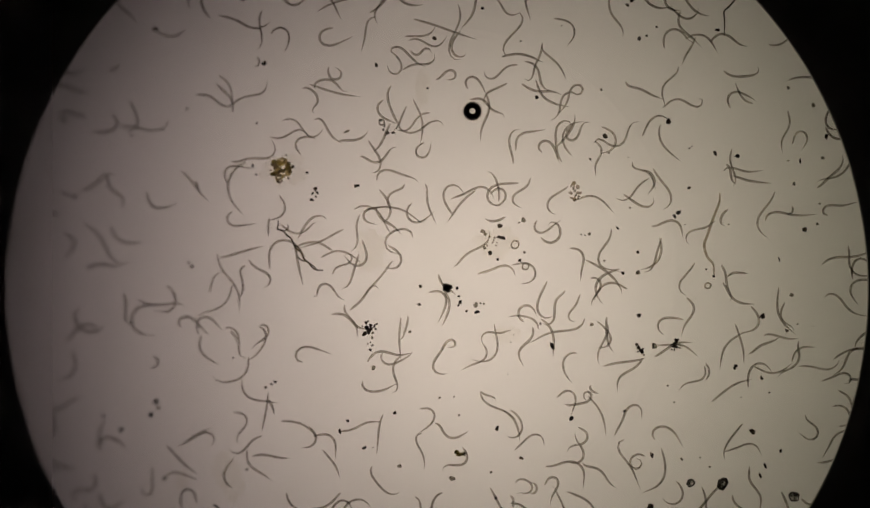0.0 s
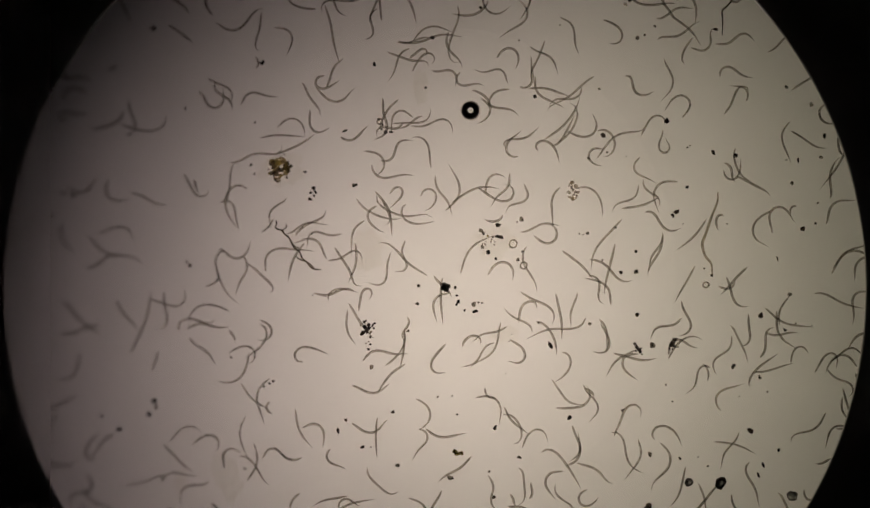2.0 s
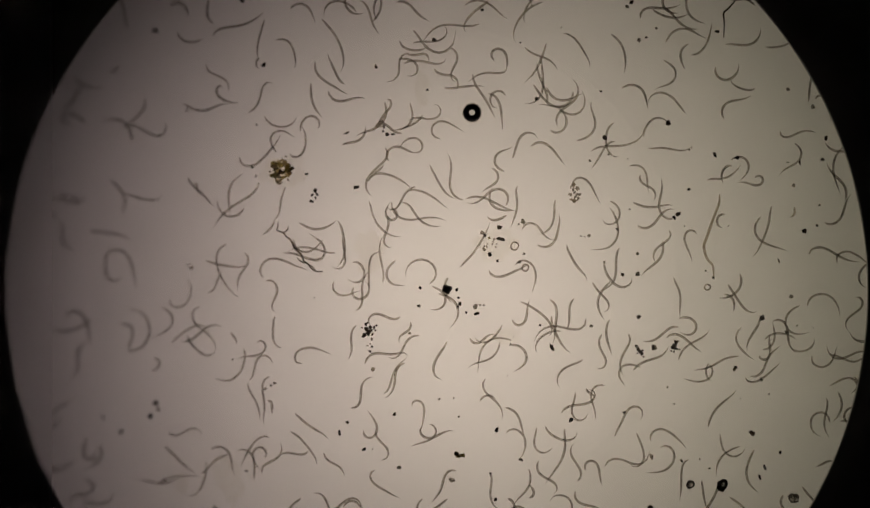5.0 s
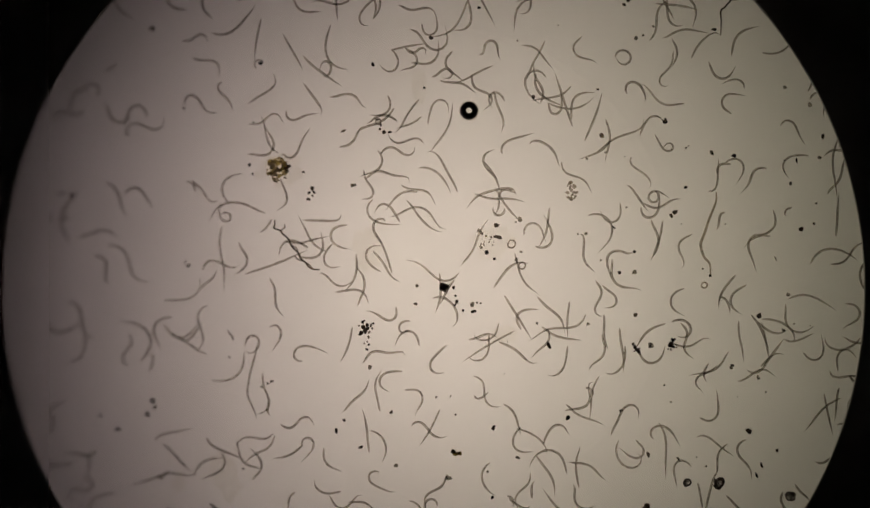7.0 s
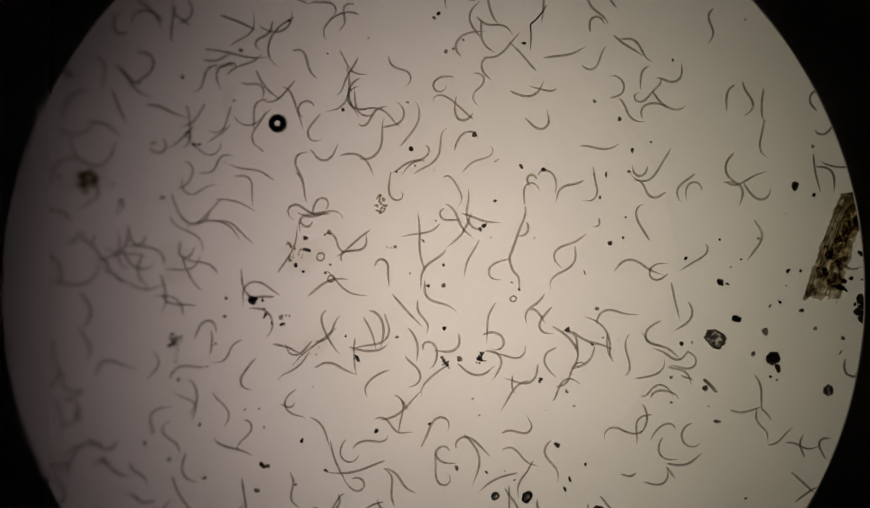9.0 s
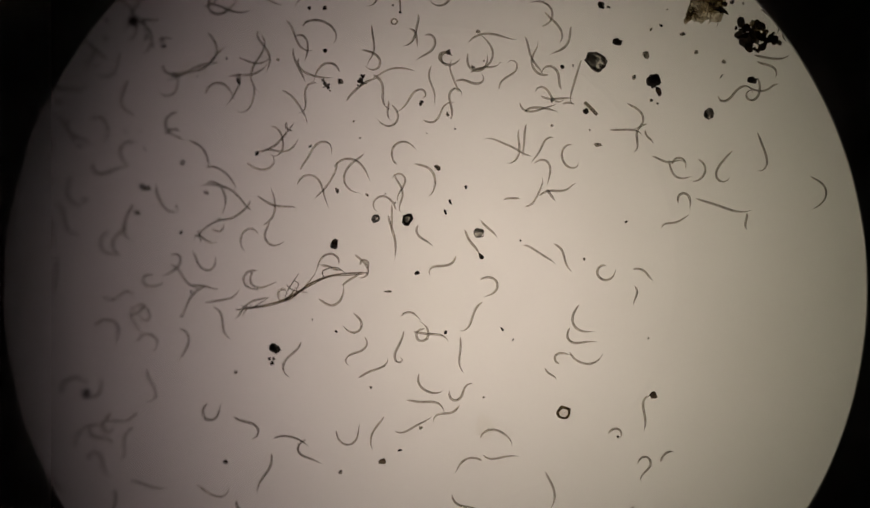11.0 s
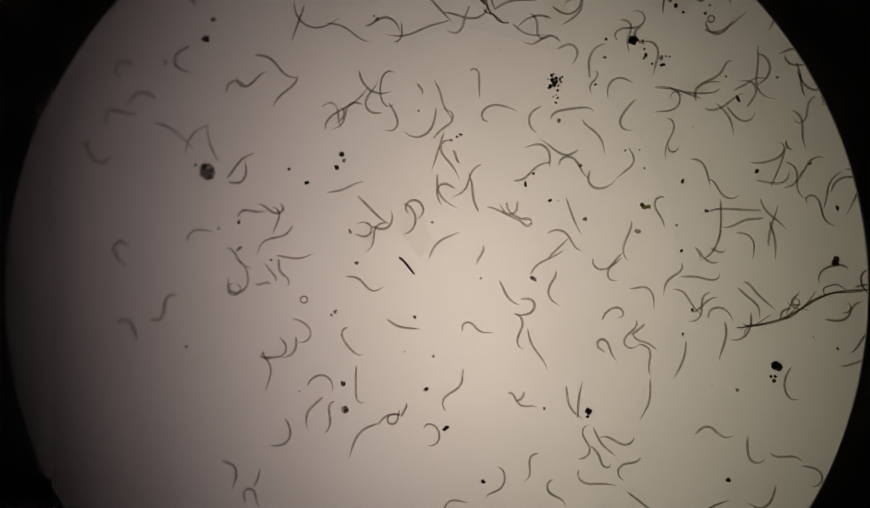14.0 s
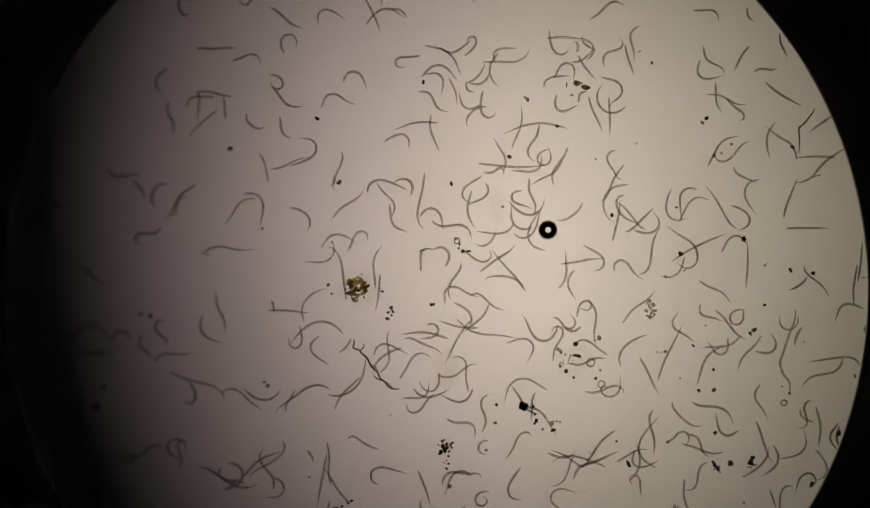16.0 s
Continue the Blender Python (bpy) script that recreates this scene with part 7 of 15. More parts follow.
worm(77, (0,215,97,-108,73,41,-10,-10), (0.5,213,99,-110,33,-42,-20,18), (1,219,91,-102,-81,6,22,-6), (1.5,215,88,-98,68,47,-12,-20), (2,216,84,-101,27,-22,0,6), (2.5,208,82,-97,39,-6,-11,6), (3,210,84,-70,-19,3,9,-3), (3.5,209,74,-110,-25,26,-4,-13), (4,207,67,-104,83,-15,-40,-5), (6.5,205,48,-107,-14,1,6,-1), (7,205,44,-106,-16,-5,7,4), (7.5,205,47,-118,16,28,-1,-24), (8,202,38,-121,-18,-30,-21,-2), (9,202,41,-141,1,-5,2,3), (9.5,195,45,-186,-17,3,7,-3), (10,186,46,-172,51,54,13,-2), (16,142,48,-190,55,34,0,-16), lively=1)
worm(74, (0,198,48,-10,92,-51,-6,21), (0.5,200,44,6,86,-28,-4,1), (1,199,49,14,21,34,-30,-9), (1.5,196,50,19,-52,43,-11,-14), (2,193,48,9,-19,-19,18,7), (2.5,191,46,4,51,-30,-3,16), (3,189,45,1,88,-18,-20,17), (3.5,183,48,-7,17,17,-21,-8), (4,186,49,4,-42,36,-5,-4), (6.5,188,50,-23,-1,14,-1,-9), (7,186,43,-10,-97,30,22,-3), (7.5,182,38,73,-77,-60,9,38), (8,183,42,17,2,-29,-4,25), (8.5,182,41,-17,92,-26,-18,13), (9,177,41,-29,13,61,-33,-32), (9.5,194,20,-65,22,3,-10,-3), (14.5,177,42,49,7,2,-3,-2), (15,159,36,0,97,-21,-18,13), (15.5,146,17,9,-3,-27,-4,8), (16,137,19,6,4,-29,-9,22), lively=0.9)
worm(96, (0,71,8,47,19,36,18,-12), (0.5,86,22,55,32,12,-10,-9), (1,69,9,55,-12,-10,-15,6), (1.5,68,7,66,-11,-7,0,4), (2,72,4,49,-36,-1,9,1), (2.5,87,22,52,42,10,-17,-9), (3,78,10,32,65,21,-15,-19), (3.5,78,19,70,11,-2,-4,2), (4,73,15,64,-30,-14,10,11), (6.5,80,25,61,-2,1,1,0), (7,79,20,60,4,-13,-5,12), (7.5,80,29,65,31,7,-5,-5), (8,85,28,65,5,-7,0,5), (8.5,93,36,71,25,11,-6,-8), (9,90,30,68,20,5,-8,-3), (9.5,83,15,64,2,0,-1,0), (14.5,89,35,77,12,0,-2,-1), (15,90,49,63,-75,-26,13,14), (15.5,90,57,103,65,68,-5,-28), (16,83,59,123,109,87,-3,-34), lively=0.46)
worm(81, (0,114,-28,-5,-51,-37,-6,18), (0.5,130,-30,-50,-12,3,5,-3), (1,121,-27,8,39,53,8,-20), (1.5,116,-28,-1,18,5,-7,-5), (2,126,-27,-15,-98,-7,20,3), (2.5,124,-28,-13,-12,38,11,-13), (3,129,-28,-10,57,8,-41,2), (3.5,134,-29,-28,-46,-34,-7,7), (4,133,-27,-26,-60,19,21,12), (6.5,140,-36,27,-6,-24,-5,17), (7,139,-32,35,-37,-16,3,7), (8.5,160,-36,5,-8,-21,-5,12), (9,156,-32,22,-30,-10,3,2), (9.5,173,-36,14,54,24,-11,-14), (10,175,-35,8,0,-20,1,15), lively=1)
worm(84, (0,11,-88,-70,-81,28,12,-17), (0.5,12,-88,-80,-46,-41,34,-5), (1,10,-85,-92,59,-59,-19,23), (2,15,-86,-89,9,-3,0,-1), (3,23,-98,-107,-27,17,12,-18), (3.5,22,-90,-81,-32,19,4,-11), (4,27,-99,-58,14,0,-7,0), (14,59,-88,-71,-66,32,4,-17), (14.5,50,-81,-50,28,28,21,-6), (15,59,-81,-34,41,-9,-27,9), (15.5,64,-81,-38,-66,-22,21,15), (16,55,-80,-41,-29,11,16,-11), lively=0.93)
worm(73, (0,21,-97,-92,-37,10,8,-9), (1,0,-79,-61,0,0,0,0), (1.5,7,-91,-62,65,-26,-10,13), (2,8,-92,-114,63,-11,-19,11), (2.5,8,-95,-115,11,-5,-3,3), (3,9,-89,-128,4,-1,-1,1), (3.5,-4,-91,-180,0,0,0,0), (4,12,-77,-99,-34,-70,17,6), (6.5,11,-76,-91,-70,42,-2,-8), (7,14,-72,-96,-16,-3,7,4), (7.5,16,-70,-100,-28,22,-4,-7), (8.5,20,-53,-116,71,-56,9,17), (9,11,-40,-64,32,3,-8,0), (9.5,20,-49,-126,-4,0,2,0), (14,13,-49,-75,-39,49,-8,-32), (14.5,18,-60,-127,8,1,-4,-1), (15,28,-42,-94,-115,27,21,-12), (15.5,20,-42,-41,-6,-12,-2,8), (16,24,-55,-45,26,19,-3,-15), lively=0.79)
worm(91, (0,193,-89,-73,80,42,2,-5), (0.5,192,-91,-78,102,-26,-24,13), (1,190,-89,-57,-1,-9,-1,7), (1.5,188,-92,-56,8,-8,0,4), (2,195,-94,-47,-41,-38,-6,11), (2.5,200,-101,-83,-86,3,27,-9), (3,202,-106,-50,43,14,-23,-17), (3.5,194,-99,-61,84,-4,-14,1), (4,197,-93,-61,-1,-10,-1,8), (6.5,188,-132,-59,-78,11,-11,-32), (7,155,-114,-58,0,0,0,0), (14,166,-125,-142,-6,0,32,-27), (14.5,157,-133,-146,-23,12,1,-6), (15,162,-133,-132,39,1,-22,1), (15.5,165,-139,-137,18,-23,-4,11), (16,155,-137,-131,11,-9,-4,9), lively=0.7)
worm(83, (0,215,-100,-126,-20,-61,-24,19), (0.5,218,-103,-110,-44,0,24,6), (1,217,-115,-113,45,29,1,-15), (1.5,219,-106,-124,57,-7,-16,11), (2,228,-114,-83,-9,-4,3,3), (2.5,218,-121,-117,6,0,-3,0), (3,217,-128,-109,32,-23,4,9), (3.5,222,-133,-163,18,11,-6,-9), (4,216,-124,-103,32,6,-7,-5), (6.5,210,-107,-80,36,5,-16,-4), (7,219,-108,-52,-19,-17,5,16), (7.5,221,-109,-64,-82,-10,22,6), (8,221,-107,-85,0,0,0,0), (8.5,250,-112,-72,-36,-7,16,6), (9.5,256,-111,-86,-35,-6,15,5), lively=0.73)
worm(70, (0,163,-103,27,-125,8,12,1), (0.5,167,-101,8,-110,-17,15,10), (1,169,-98,-11,-98,1,11,-11), (1.5,165,-100,29,-104,-17,-1,-4), (2,167,-99,24,-102,-47,-5,-8), (2.5,163,-103,35,-6,-70,28,12), (3,163,-105,39,6,-78,-2,18), (3.5,163,-103,33,26,-91,1,34), (4,165,-110,26,71,-69,-29,31), (6.5,159,-108,38,-57,15,3,0), (7,166,-111,49,-79,12,23,-15), (7.5,166,-108,28,-89,-16,1,-7), (8,165,-111,40,-37,-29,14,22), (8.5,156,-124,55,0,0,0,0), (9.5,167,-114,37,-51,-23,-8,0), (10,172,-113,36,-35,-8,6,3), (13.5,155,-151,5,-29,-5,5,3), (14.5,147,-144,59,-49,-9,24,10), (15.5,134,-168,49,0,0,0,0), lively=0.81)
worm(63, (0,249,-100,-94,56,62,22,-19), (0.5,248,-101,-92,82,42,-9,-24), (1.5,249,-97,-108,26,-23,12,-1), (2,251,-101,-101,14,8,-12,-7), (2.5,246,-108,-68,52,49,27,2), (3,247,-107,-78,-10,12,2,-7), (3.5,247,-106,-68,25,50,23,-15), (4,246,-106,-108,-5,-21,12,11), (6.5,239,-107,-102,-4,-2,0,1), (7,245,-118,-93,6,0,-3,0), (7.5,244,-116,-90,-11,-3,4,2), (8,245,-112,-73,-11,-4,4,4), (8.5,227,-121,-71,14,-18,-7,14), (9,235,-119,-69,-11,-1,5,1), (9.5,234,-118,-68,11,6,-2,-4), (10,246,-126,-4,59,10,-11,-7), (13.5,228,-139,19,-28,-13,2,8), (14,231,-137,19,-26,-24,-16,6), (14.5,218,-143,25,-2,0,1,0), (15.5,221,-153,22,7,0,-4,0), (16,217,-147,21,-20,-13,-2,6), lively=0.24)
worm(118, (0,220,-141,-156,-10,31,-27,-4), (0.5,221,-139,-154,-8,35,-29,-1), (1,235,-121,-128,-21,-42,54,37), (1.5,223,-139,-150,-15,41,-25,1), (2,224,-137,-160,-10,37,-23,-4), (2.5,222,-135,-163,-2,17,-4,-10), (3,225,-136,-161,-7,20,3,-18), (3.5,219,-116,-124,-11,2,5,-1), (4,225,-136,-160,-14,37,-25,0), (6.5,229,-131,-156,-17,44,-27,-6), (7,229,-135,-155,-9,38,-19,-15), (7.5,228,-132,-162,-15,30,-17,-3), (8,230,-132,-156,-8,37,-10,-20), (8.5,234,-132,-159,-8,27,6,-17), (9,244,-128,-132,-60,29,28,-22), (9.5,249,-128,-107,-1,15,-2,-5), (10,244,-133,-102,-58,52,-18,-13), (13.5,257,-148,-62,15,4,-7,-4), (14,251,-126,-70,46,32,-1,-19), (14.5,259,-134,6,121,-9,-28,2), (15.5,258,-133,54,53,-44,6,26), (16,243,-128,88,-65,20,15,-10), lively=0.73)
worm(81, (0,162,-166,-103,23,52,-18,-22), (0.5,157,-166,-109,86,-12,-25,8), (1,153,-177,-85,61,23,-14,-15), (1.5,154,-173,-92,13,-41,0,18), (2,153,-180,-102,-107,-16,29,17), (2.5,153,-182,-94,23,53,17,-17), (3,152,-185,-100,66,-21,-31,6), (3.5,154,-190,-107,-67,-16,13,12), (4,152,-190,-91,-29,51,-9,23), (6.5,152,-178,-29,-34,-8,19,7), (7,156,-179,-27,9,34,25,7), (7.5,158,-178,-15,93,30,-7,-18), (8,160,-180,-20,59,-25,-18,17), (8.5,170,-178,-20,-60,-52,5,29), (9,173,-181,-9,-31,25,4,-14), (9.5,176,-183,-12,2,0,-1,0), (10,182,-183,-7,2,-1,-1,1), (13.5,191,-184,34,-44,1,23,-1), (15,172,-155,29,17,7,-2,-4), (15.5,167,-161,21,8,-1,-1,2), (16,156,-157,20,10,-5,1,1), lively=0.97)
worm(76, (0,355,112,-151,-31,-44,-7,13), (0.5,355,109,-139,-20,41,21,-9), (1,351,108,-137,82,29,-16,-12), (1.5,351,95,-139,-52,-28,13,19), (2,347,96,-133,-9,54,18,-15), (2.5,345,96,-134,54,-1,-19,2), (3,343,89,-128,10,11,0,-9), (3.5,334,90,-125,10,-16,-2,12), (4,335,83,-133,-42,9,11,-11), (6.5,309,60,-114,-136,-11,12,2), (7,325,68,-162,-104,-7,27,5), (8.5,324,61,-158,-75,-5,15,-7), (9,325,62,-161,-19,18,-3,-6), (9.5,323,61,-170,-12,1,6,-1), (10,325,62,-165,39,34,13,-6), (15.5,313,83,-247,-38,-29,3,22), (16,303,79,-246,-58,-33,24,26), lively=0.81)
worm(72, (0,369,93,-1,70,45,13,-2), (0.5,370,91,-5,97,0,-19,0), (1,363,91,-11,49,-23,-4,10), (1.5,378,87,-9,31,15,2,-4), (2,374,88,18,18,6,0,1), (3,385,95,22,-115,8,22,-5), (3.5,393,86,48,-51,-16,20,13), (4,389,90,-30,19,8,-11,1), (6.5,407,92,8,95,50,18,-2), (7,414,89,7,24,-31,-20,14), (7.5,418,93,4,-95,-18,-18,4), (8,420,91,-8,-75,36,4,-17), (8.5,419,88,-9,-6,14,1,-10), (9,432,86,-13,10,7,-7,-7), (9.5,431,86,-16,13,0,-6,0), (10,439,82,-1,74,2,-17,6), (16,465,45,55,92,4,-28,-2), lively=1)
worm(84, (0,290,95,-19,-47,5,14,-10), (0.5,299,94,-22,-17,7,5,-5), (1,286,98,-66,123,-53,11,0), (1.5,288,99,-44,10,17,-7,-13), (2,290,101,-47,-62,11,2,-3), (2.5,282,106,-43,2,-1,0,1), (3,280,108,-45,14,0,-7,0), (3.5,276,112,-48,6,-3,-1,2), (4,276,115,-43,-4,2,1,-2), (6.5,264,133,-33,-91,28,16,-17), (7,260,137,-46,4,-47,18,18), (7.5,258,137,-57,106,-15,-13,-6), (8,262,137,-57,69,44,-56,-3), (8.5,269,136,-44,112,33,-16,-9), (9,275,137,-31,123,63,5,-5), (9.5,277,139,-39,130,67,-4,-17), (10,279,136,-110,-59,-91,8,60), (15.5,233,102,73,33,-7,-16,7), (16,230,118,45,-3,16,8,-11), lively=1)
worm(80, (0,424,51,-22,-65,-22,36,8), (0.5,422,58,-2,-60,43,-11,-8), (1,417,57,-8,-16,-47,20,5), (1.5,415,51,-30,84,-31,-22,18), (2,412,55,-24,21,58,-23,-6), (2.5,408,55,-25,-58,25,4,-10), (3,402,55,-30,17,-14,1,9), (3.5,400,60,-31,-2,1,1,-1), (4,401,60,-39,67,-32,-8,18), (6.5,403,74,87,-109,5,11,-9), (7,397,79,26,103,-37,-12,7), (7.5,392,74,34,24,65,-27,-6), (8,394,75,39,-46,33,-4,-18), (8.5,381,78,-65,75,-44,-6,22), (9,393,83,-51,-2,27,-15,-10), (9.5,396,79,-51,-43,12,6,-6), (10,393,83,-46,-12,-13,-5,3), lively=0.94)
worm(78, (0,471,41,-133,45,60,6,-13), (0.5,476,39,-126,100,30,-20,-14), (1,467,31,-133,3,-41,-3,21), (1.5,486,50,-129,-37,-21,-1,5), (2,466,31,-134,-14,1,5,-1), (2.5,463,27,-143,-60,-26,5,10), (3,458,26,-136,-6,48,18,-16), (3.5,451,22,-113,99,30,-24,-15), (4,461,22,-124,17,-66,-32,12), (6.5,458,24,-126,-4,-1,1,1), (7,451,7,-108,36,-49,-45,7), (7.5,447,-15,-154,-74,12,14,-5), (8,450,-1,-113,-67,42,66,-12), (8.5,447,-10,-105,74,46,4,-11), (9,459,-4,-100,104,26,-21,-16), (9.5,460,-7,-110,12,-30,-5,16), (10,461,-7,-111,-1,0,1,0), (16,426,34,-124,12,20,-4,-7), lively=1)
worm(74, (0,395,-6,-119,-30,-31,-16,0), (0.5,397,-14,-129,-17,1,8,-1), (1,398,3,-116,19,-47,30,9), (1.5,400,1,-121,62,-32,-11,21), (2,400,3,-110,2,27,-9,-15), (2.5,397,-10,-134,-2,0,1,0), (3,397,6,-112,22,-26,30,-9), (3.5,404,16,-145,70,8,-20,2), (4,406,8,-113,19,62,-9,5), (6.5,411,22,-112,-10,1,5,-1), (7,407,23,-106,-9,3,3,-3), (7.5,405,25,-117,34,-11,-12,9), (8,404,15,-110,82,-10,-4,9), (8.5,415,30,-120,-18,3,8,-3), (9,413,16,-112,13,7,-7,-7), (9.5,417,14,-121,-28,11,9,-8), (10,418,9,-116,-6,0,3,0), (15.5,370,33,-99,0,-6,-1,5), (16,375,42,-169,-92,26,54,4), lively=0.75)
worm(111, (0,308,-2,-76,66,30,-48,-25), (0.5,310,26,-105,-33,10,14,-9), (1,303,18,-104,28,-16,3,2), (1.5,304,19,-117,88,0,-19,8), (2,305,18,-121,24,12,-2,-8), (2.5,310,24,-123,-37,10,7,-11), (3,307,25,-119,-5,-4,0,3), (3.5,313,25,-106,-90,27,-2,-7), (4,313,24,-108,-81,-35,41,18), (6.5,323,53,-117,25,-19,-1,8), (7,311,43,-73,-88,17,13,2), (7.5,318,54,63,-69,-17,44,2), (8,320,53,69,-85,23,26,-22), (8.5,315,55,90,-29,0,13,0), (9,323,46,97,-6,9,2,-8), (9.5,327,63,97,33,19,-4,-11), (10,327,56,98,63,4,-21,-5), (15.5,299,33,68,30,-12,1,0), (16,285,35,66,-5,4,1,-3), lively=0.68)
worm(92, (0,309,-37,-44,-27,-11,-3,-4), (0.5,304,-29,-21,27,18,-6,-15), (1,303,-25,-23,2,-1,-1,1), (1.5,316,-28,-36,-59,-26,10,19), (2,320,-32,-25,11,47,12,-9), (2.5,313,-38,45,-88,-25,31,22), (3,321,-45,6,-119,-26,21,2), (3.5,309,-42,-82,-114,41,33,-23), (4,323,-37,-30,13,46,-5,-25), (6.5,339,-50,-48,23,38,2,-21), (7,339,-47,-48,56,-12,-34,0), (7.5,341,-50,-56,-14,-62,-19,26), (8,346,-55,-52,-43,17,51,18), (8.5,348,-55,-46,59,32,-2,-14), (9,353,-58,-45,36,-37,-17,21), (9.5,358,-56,-41,-16,6,5,-4), (10,362,-64,-41,0,-3,-2,2), lively=1)
worm(91, (0,301,-53,-114,68,12,-16,-2), (0.5,302,-53,-111,-44,-7,13,6), (1,306,-47,-105,-4,9,4,-7), (1.5,304,-54,-69,39,18,0,-7), (2,316,-28,-102,4,5,3,0), (2.5,325,-40,-204,-50,-21,15,16), (3,319,-20,-139,-81,27,17,-12), (3.5,328,-34,-65,-6,21,8,-13), (4,318,-28,-125,25,-34,1,21), (6.5,317,-29,-104,7,23,1,-16), (7,328,-11,-130,78,-1,-46,14), (7.5,320,-20,-130,17,2,-7,-2), (8,331,-6,-117,-55,-5,12,8), (8.5,327,-15,-107,-21,-1,9,1), (9,340,-1,-122,30,19,-23,-6), (9.5,344,1,-122,-58,0,14,3), (10,344,-3,-123,-38,-7,10,8), (16,350,15,-122,27,-7,-12,7), lively=0.79)
worm(79, (0,311,-61,-160,66,2,-13,3), (0.5,314,-67,-173,45,-8,-14,8), (1,308,-71,-186,-81,-5,30,4), (1.5,307,-60,-195,-108,54,12,-38), (2,303,-61,-225,50,-7,-18,7), (2.5,306,-67,-159,-17,-14,11,12), (3,304,-68,-153,-8,6,0,-4), (3.5,313,-64,-122,-117,57,17,-32), (4,297,-74,-80,-11,6,1,-5), (6.5,302,-80,-91,-96,-19,24,11), (7,300,-84,-77,17,72,23,-25), (7.5,295,-82,-88,114,3,-20,-3), (8,294,-83,-90,126,-8,-27,5), (8.5,298,-81,-50,18,1,-8,0), (9,300,-79,-47,3,1,-1,-1), (9.5,319,-84,-22,-28,-7,11,6), (10,316,-86,-38,-46,13,18,-11), lively=1)
worm(76, (0,261,-13,-70,-55,34,8,-20), (0.5,262,-21,-63,-21,8,6,-6), (1,257,-13,-75,10,-50,3,-13), (1.5,256,-10,-75,42,-53,24,3), (2,262,-20,-43,-11,-3,4,3), (2.5,256,-16,-46,17,-53,-35,14), (3,254,-5,-67,-10,20,-46,14), (3.5,258,-26,-89,-19,-41,-28,9), (4,252,-10,-58,-97,32,-41,-61), (6.5,252,-16,-51,-3,-33,-25,0), (7,277,-2,-72,27,21,-20,-9), (7.5,256,-21,-77,-24,-42,-17,25), (8,251,-8,-73,0,-12,0,9), (8.5,258,-12,-71,-18,10,2,-6), (9,260,-5,-44,-88,56,-5,-29), (9.5,263,-7,-69,-69,-8,-22,-16), (10,262,-5,-61,-8,7,3,-6), (15.5,264,-11,-68,6,-1,-3,1), (16,249,-8,-63,-1,5,1,-4), lively=0.9)
worm(75, (0,449,-47,-99,57,41,-4,-14), (0.5,451,-46,-111,55,-2,-16,2), (1,451,-52,-115,-62,-24,4,15), (1.5,450,-57,-116,-11,36,2,-11), (2,452,-56,-119,1,3,2,-1), (2.5,446,-60,-117,22,17,-2,-13), (3,442,-60,-111,76,-5,-14,1), (3.5,446,-69,-107,-70,-22,11,13), (4,445,-70,-101,-62,48,40,-19), (6.5,439,-83,-85,-61,45,20,-13), (7,439,-87,-90,86,-6,-17,-1), (7.5,438,-87,-95,12,-34,-6,11), (8,444,-94,-100,-72,30,8,-14), (8.5,441,-91,-98,17,20,10,-2), (9,447,-99,-102,19,-9,-5,9), (9.5,443,-99,-90,74,7,-17,-5), (10,448,-107,-96,-35,-50,6,23), (16,447,-56,-79,35,-34,-8,21), lively=1)
worm(79, (0,456,-112,-97,-37,42,5,-20), (0.5,453,-111,-99,24,8,-8,-7), (1,452,-115,-95,22,5,-4,-2), (1.5,453,-116,-95,64,-30,-26,18), (2,455,-122,-98,-58,-43,16,12), (2.5,455,-126,-90,-32,43,19,-19), (3,458,-134,-79,96,-18,-36,9), (3.5,450,-129,-88,42,-22,-4,13), (4,457,-131,-82,-67,-17,14,12), lively=1)
worm(73, (0,416,-123,-136,92,29,-9,-16), (0.5,419,-125,-147,-8,-61,4,12), (1,414,-133,-156,-116,6,22,-3), (1.5,419,-130,-142,-52,21,10,-13), (2,416,-133,-146,17,43,-10,-25), (2.5,413,-133,-158,-15,-23,-11,7), (3,410,-138,-161,-64,17,27,0), (3.5,411,-138,-161,-25,22,-8,-5), (4,412,-136,-167,1,1,0,0), (6.5,388,-148,-148,87,-11,-24,6), (7,390,-144,-140,29,-3,-8,2), (8,368,-149,-119,-14,-17,-10,2), (8.5,362,-148,-124,-117,-19,20,7), (9,378,-144,-145,-69,19,18,-9), (9.5,369,-140,-177,72,13,-22,-7), (10,362,-148,-139,45,-53,6,20), (16,382,-102,-216,-74,19,22,-16), lively=1)
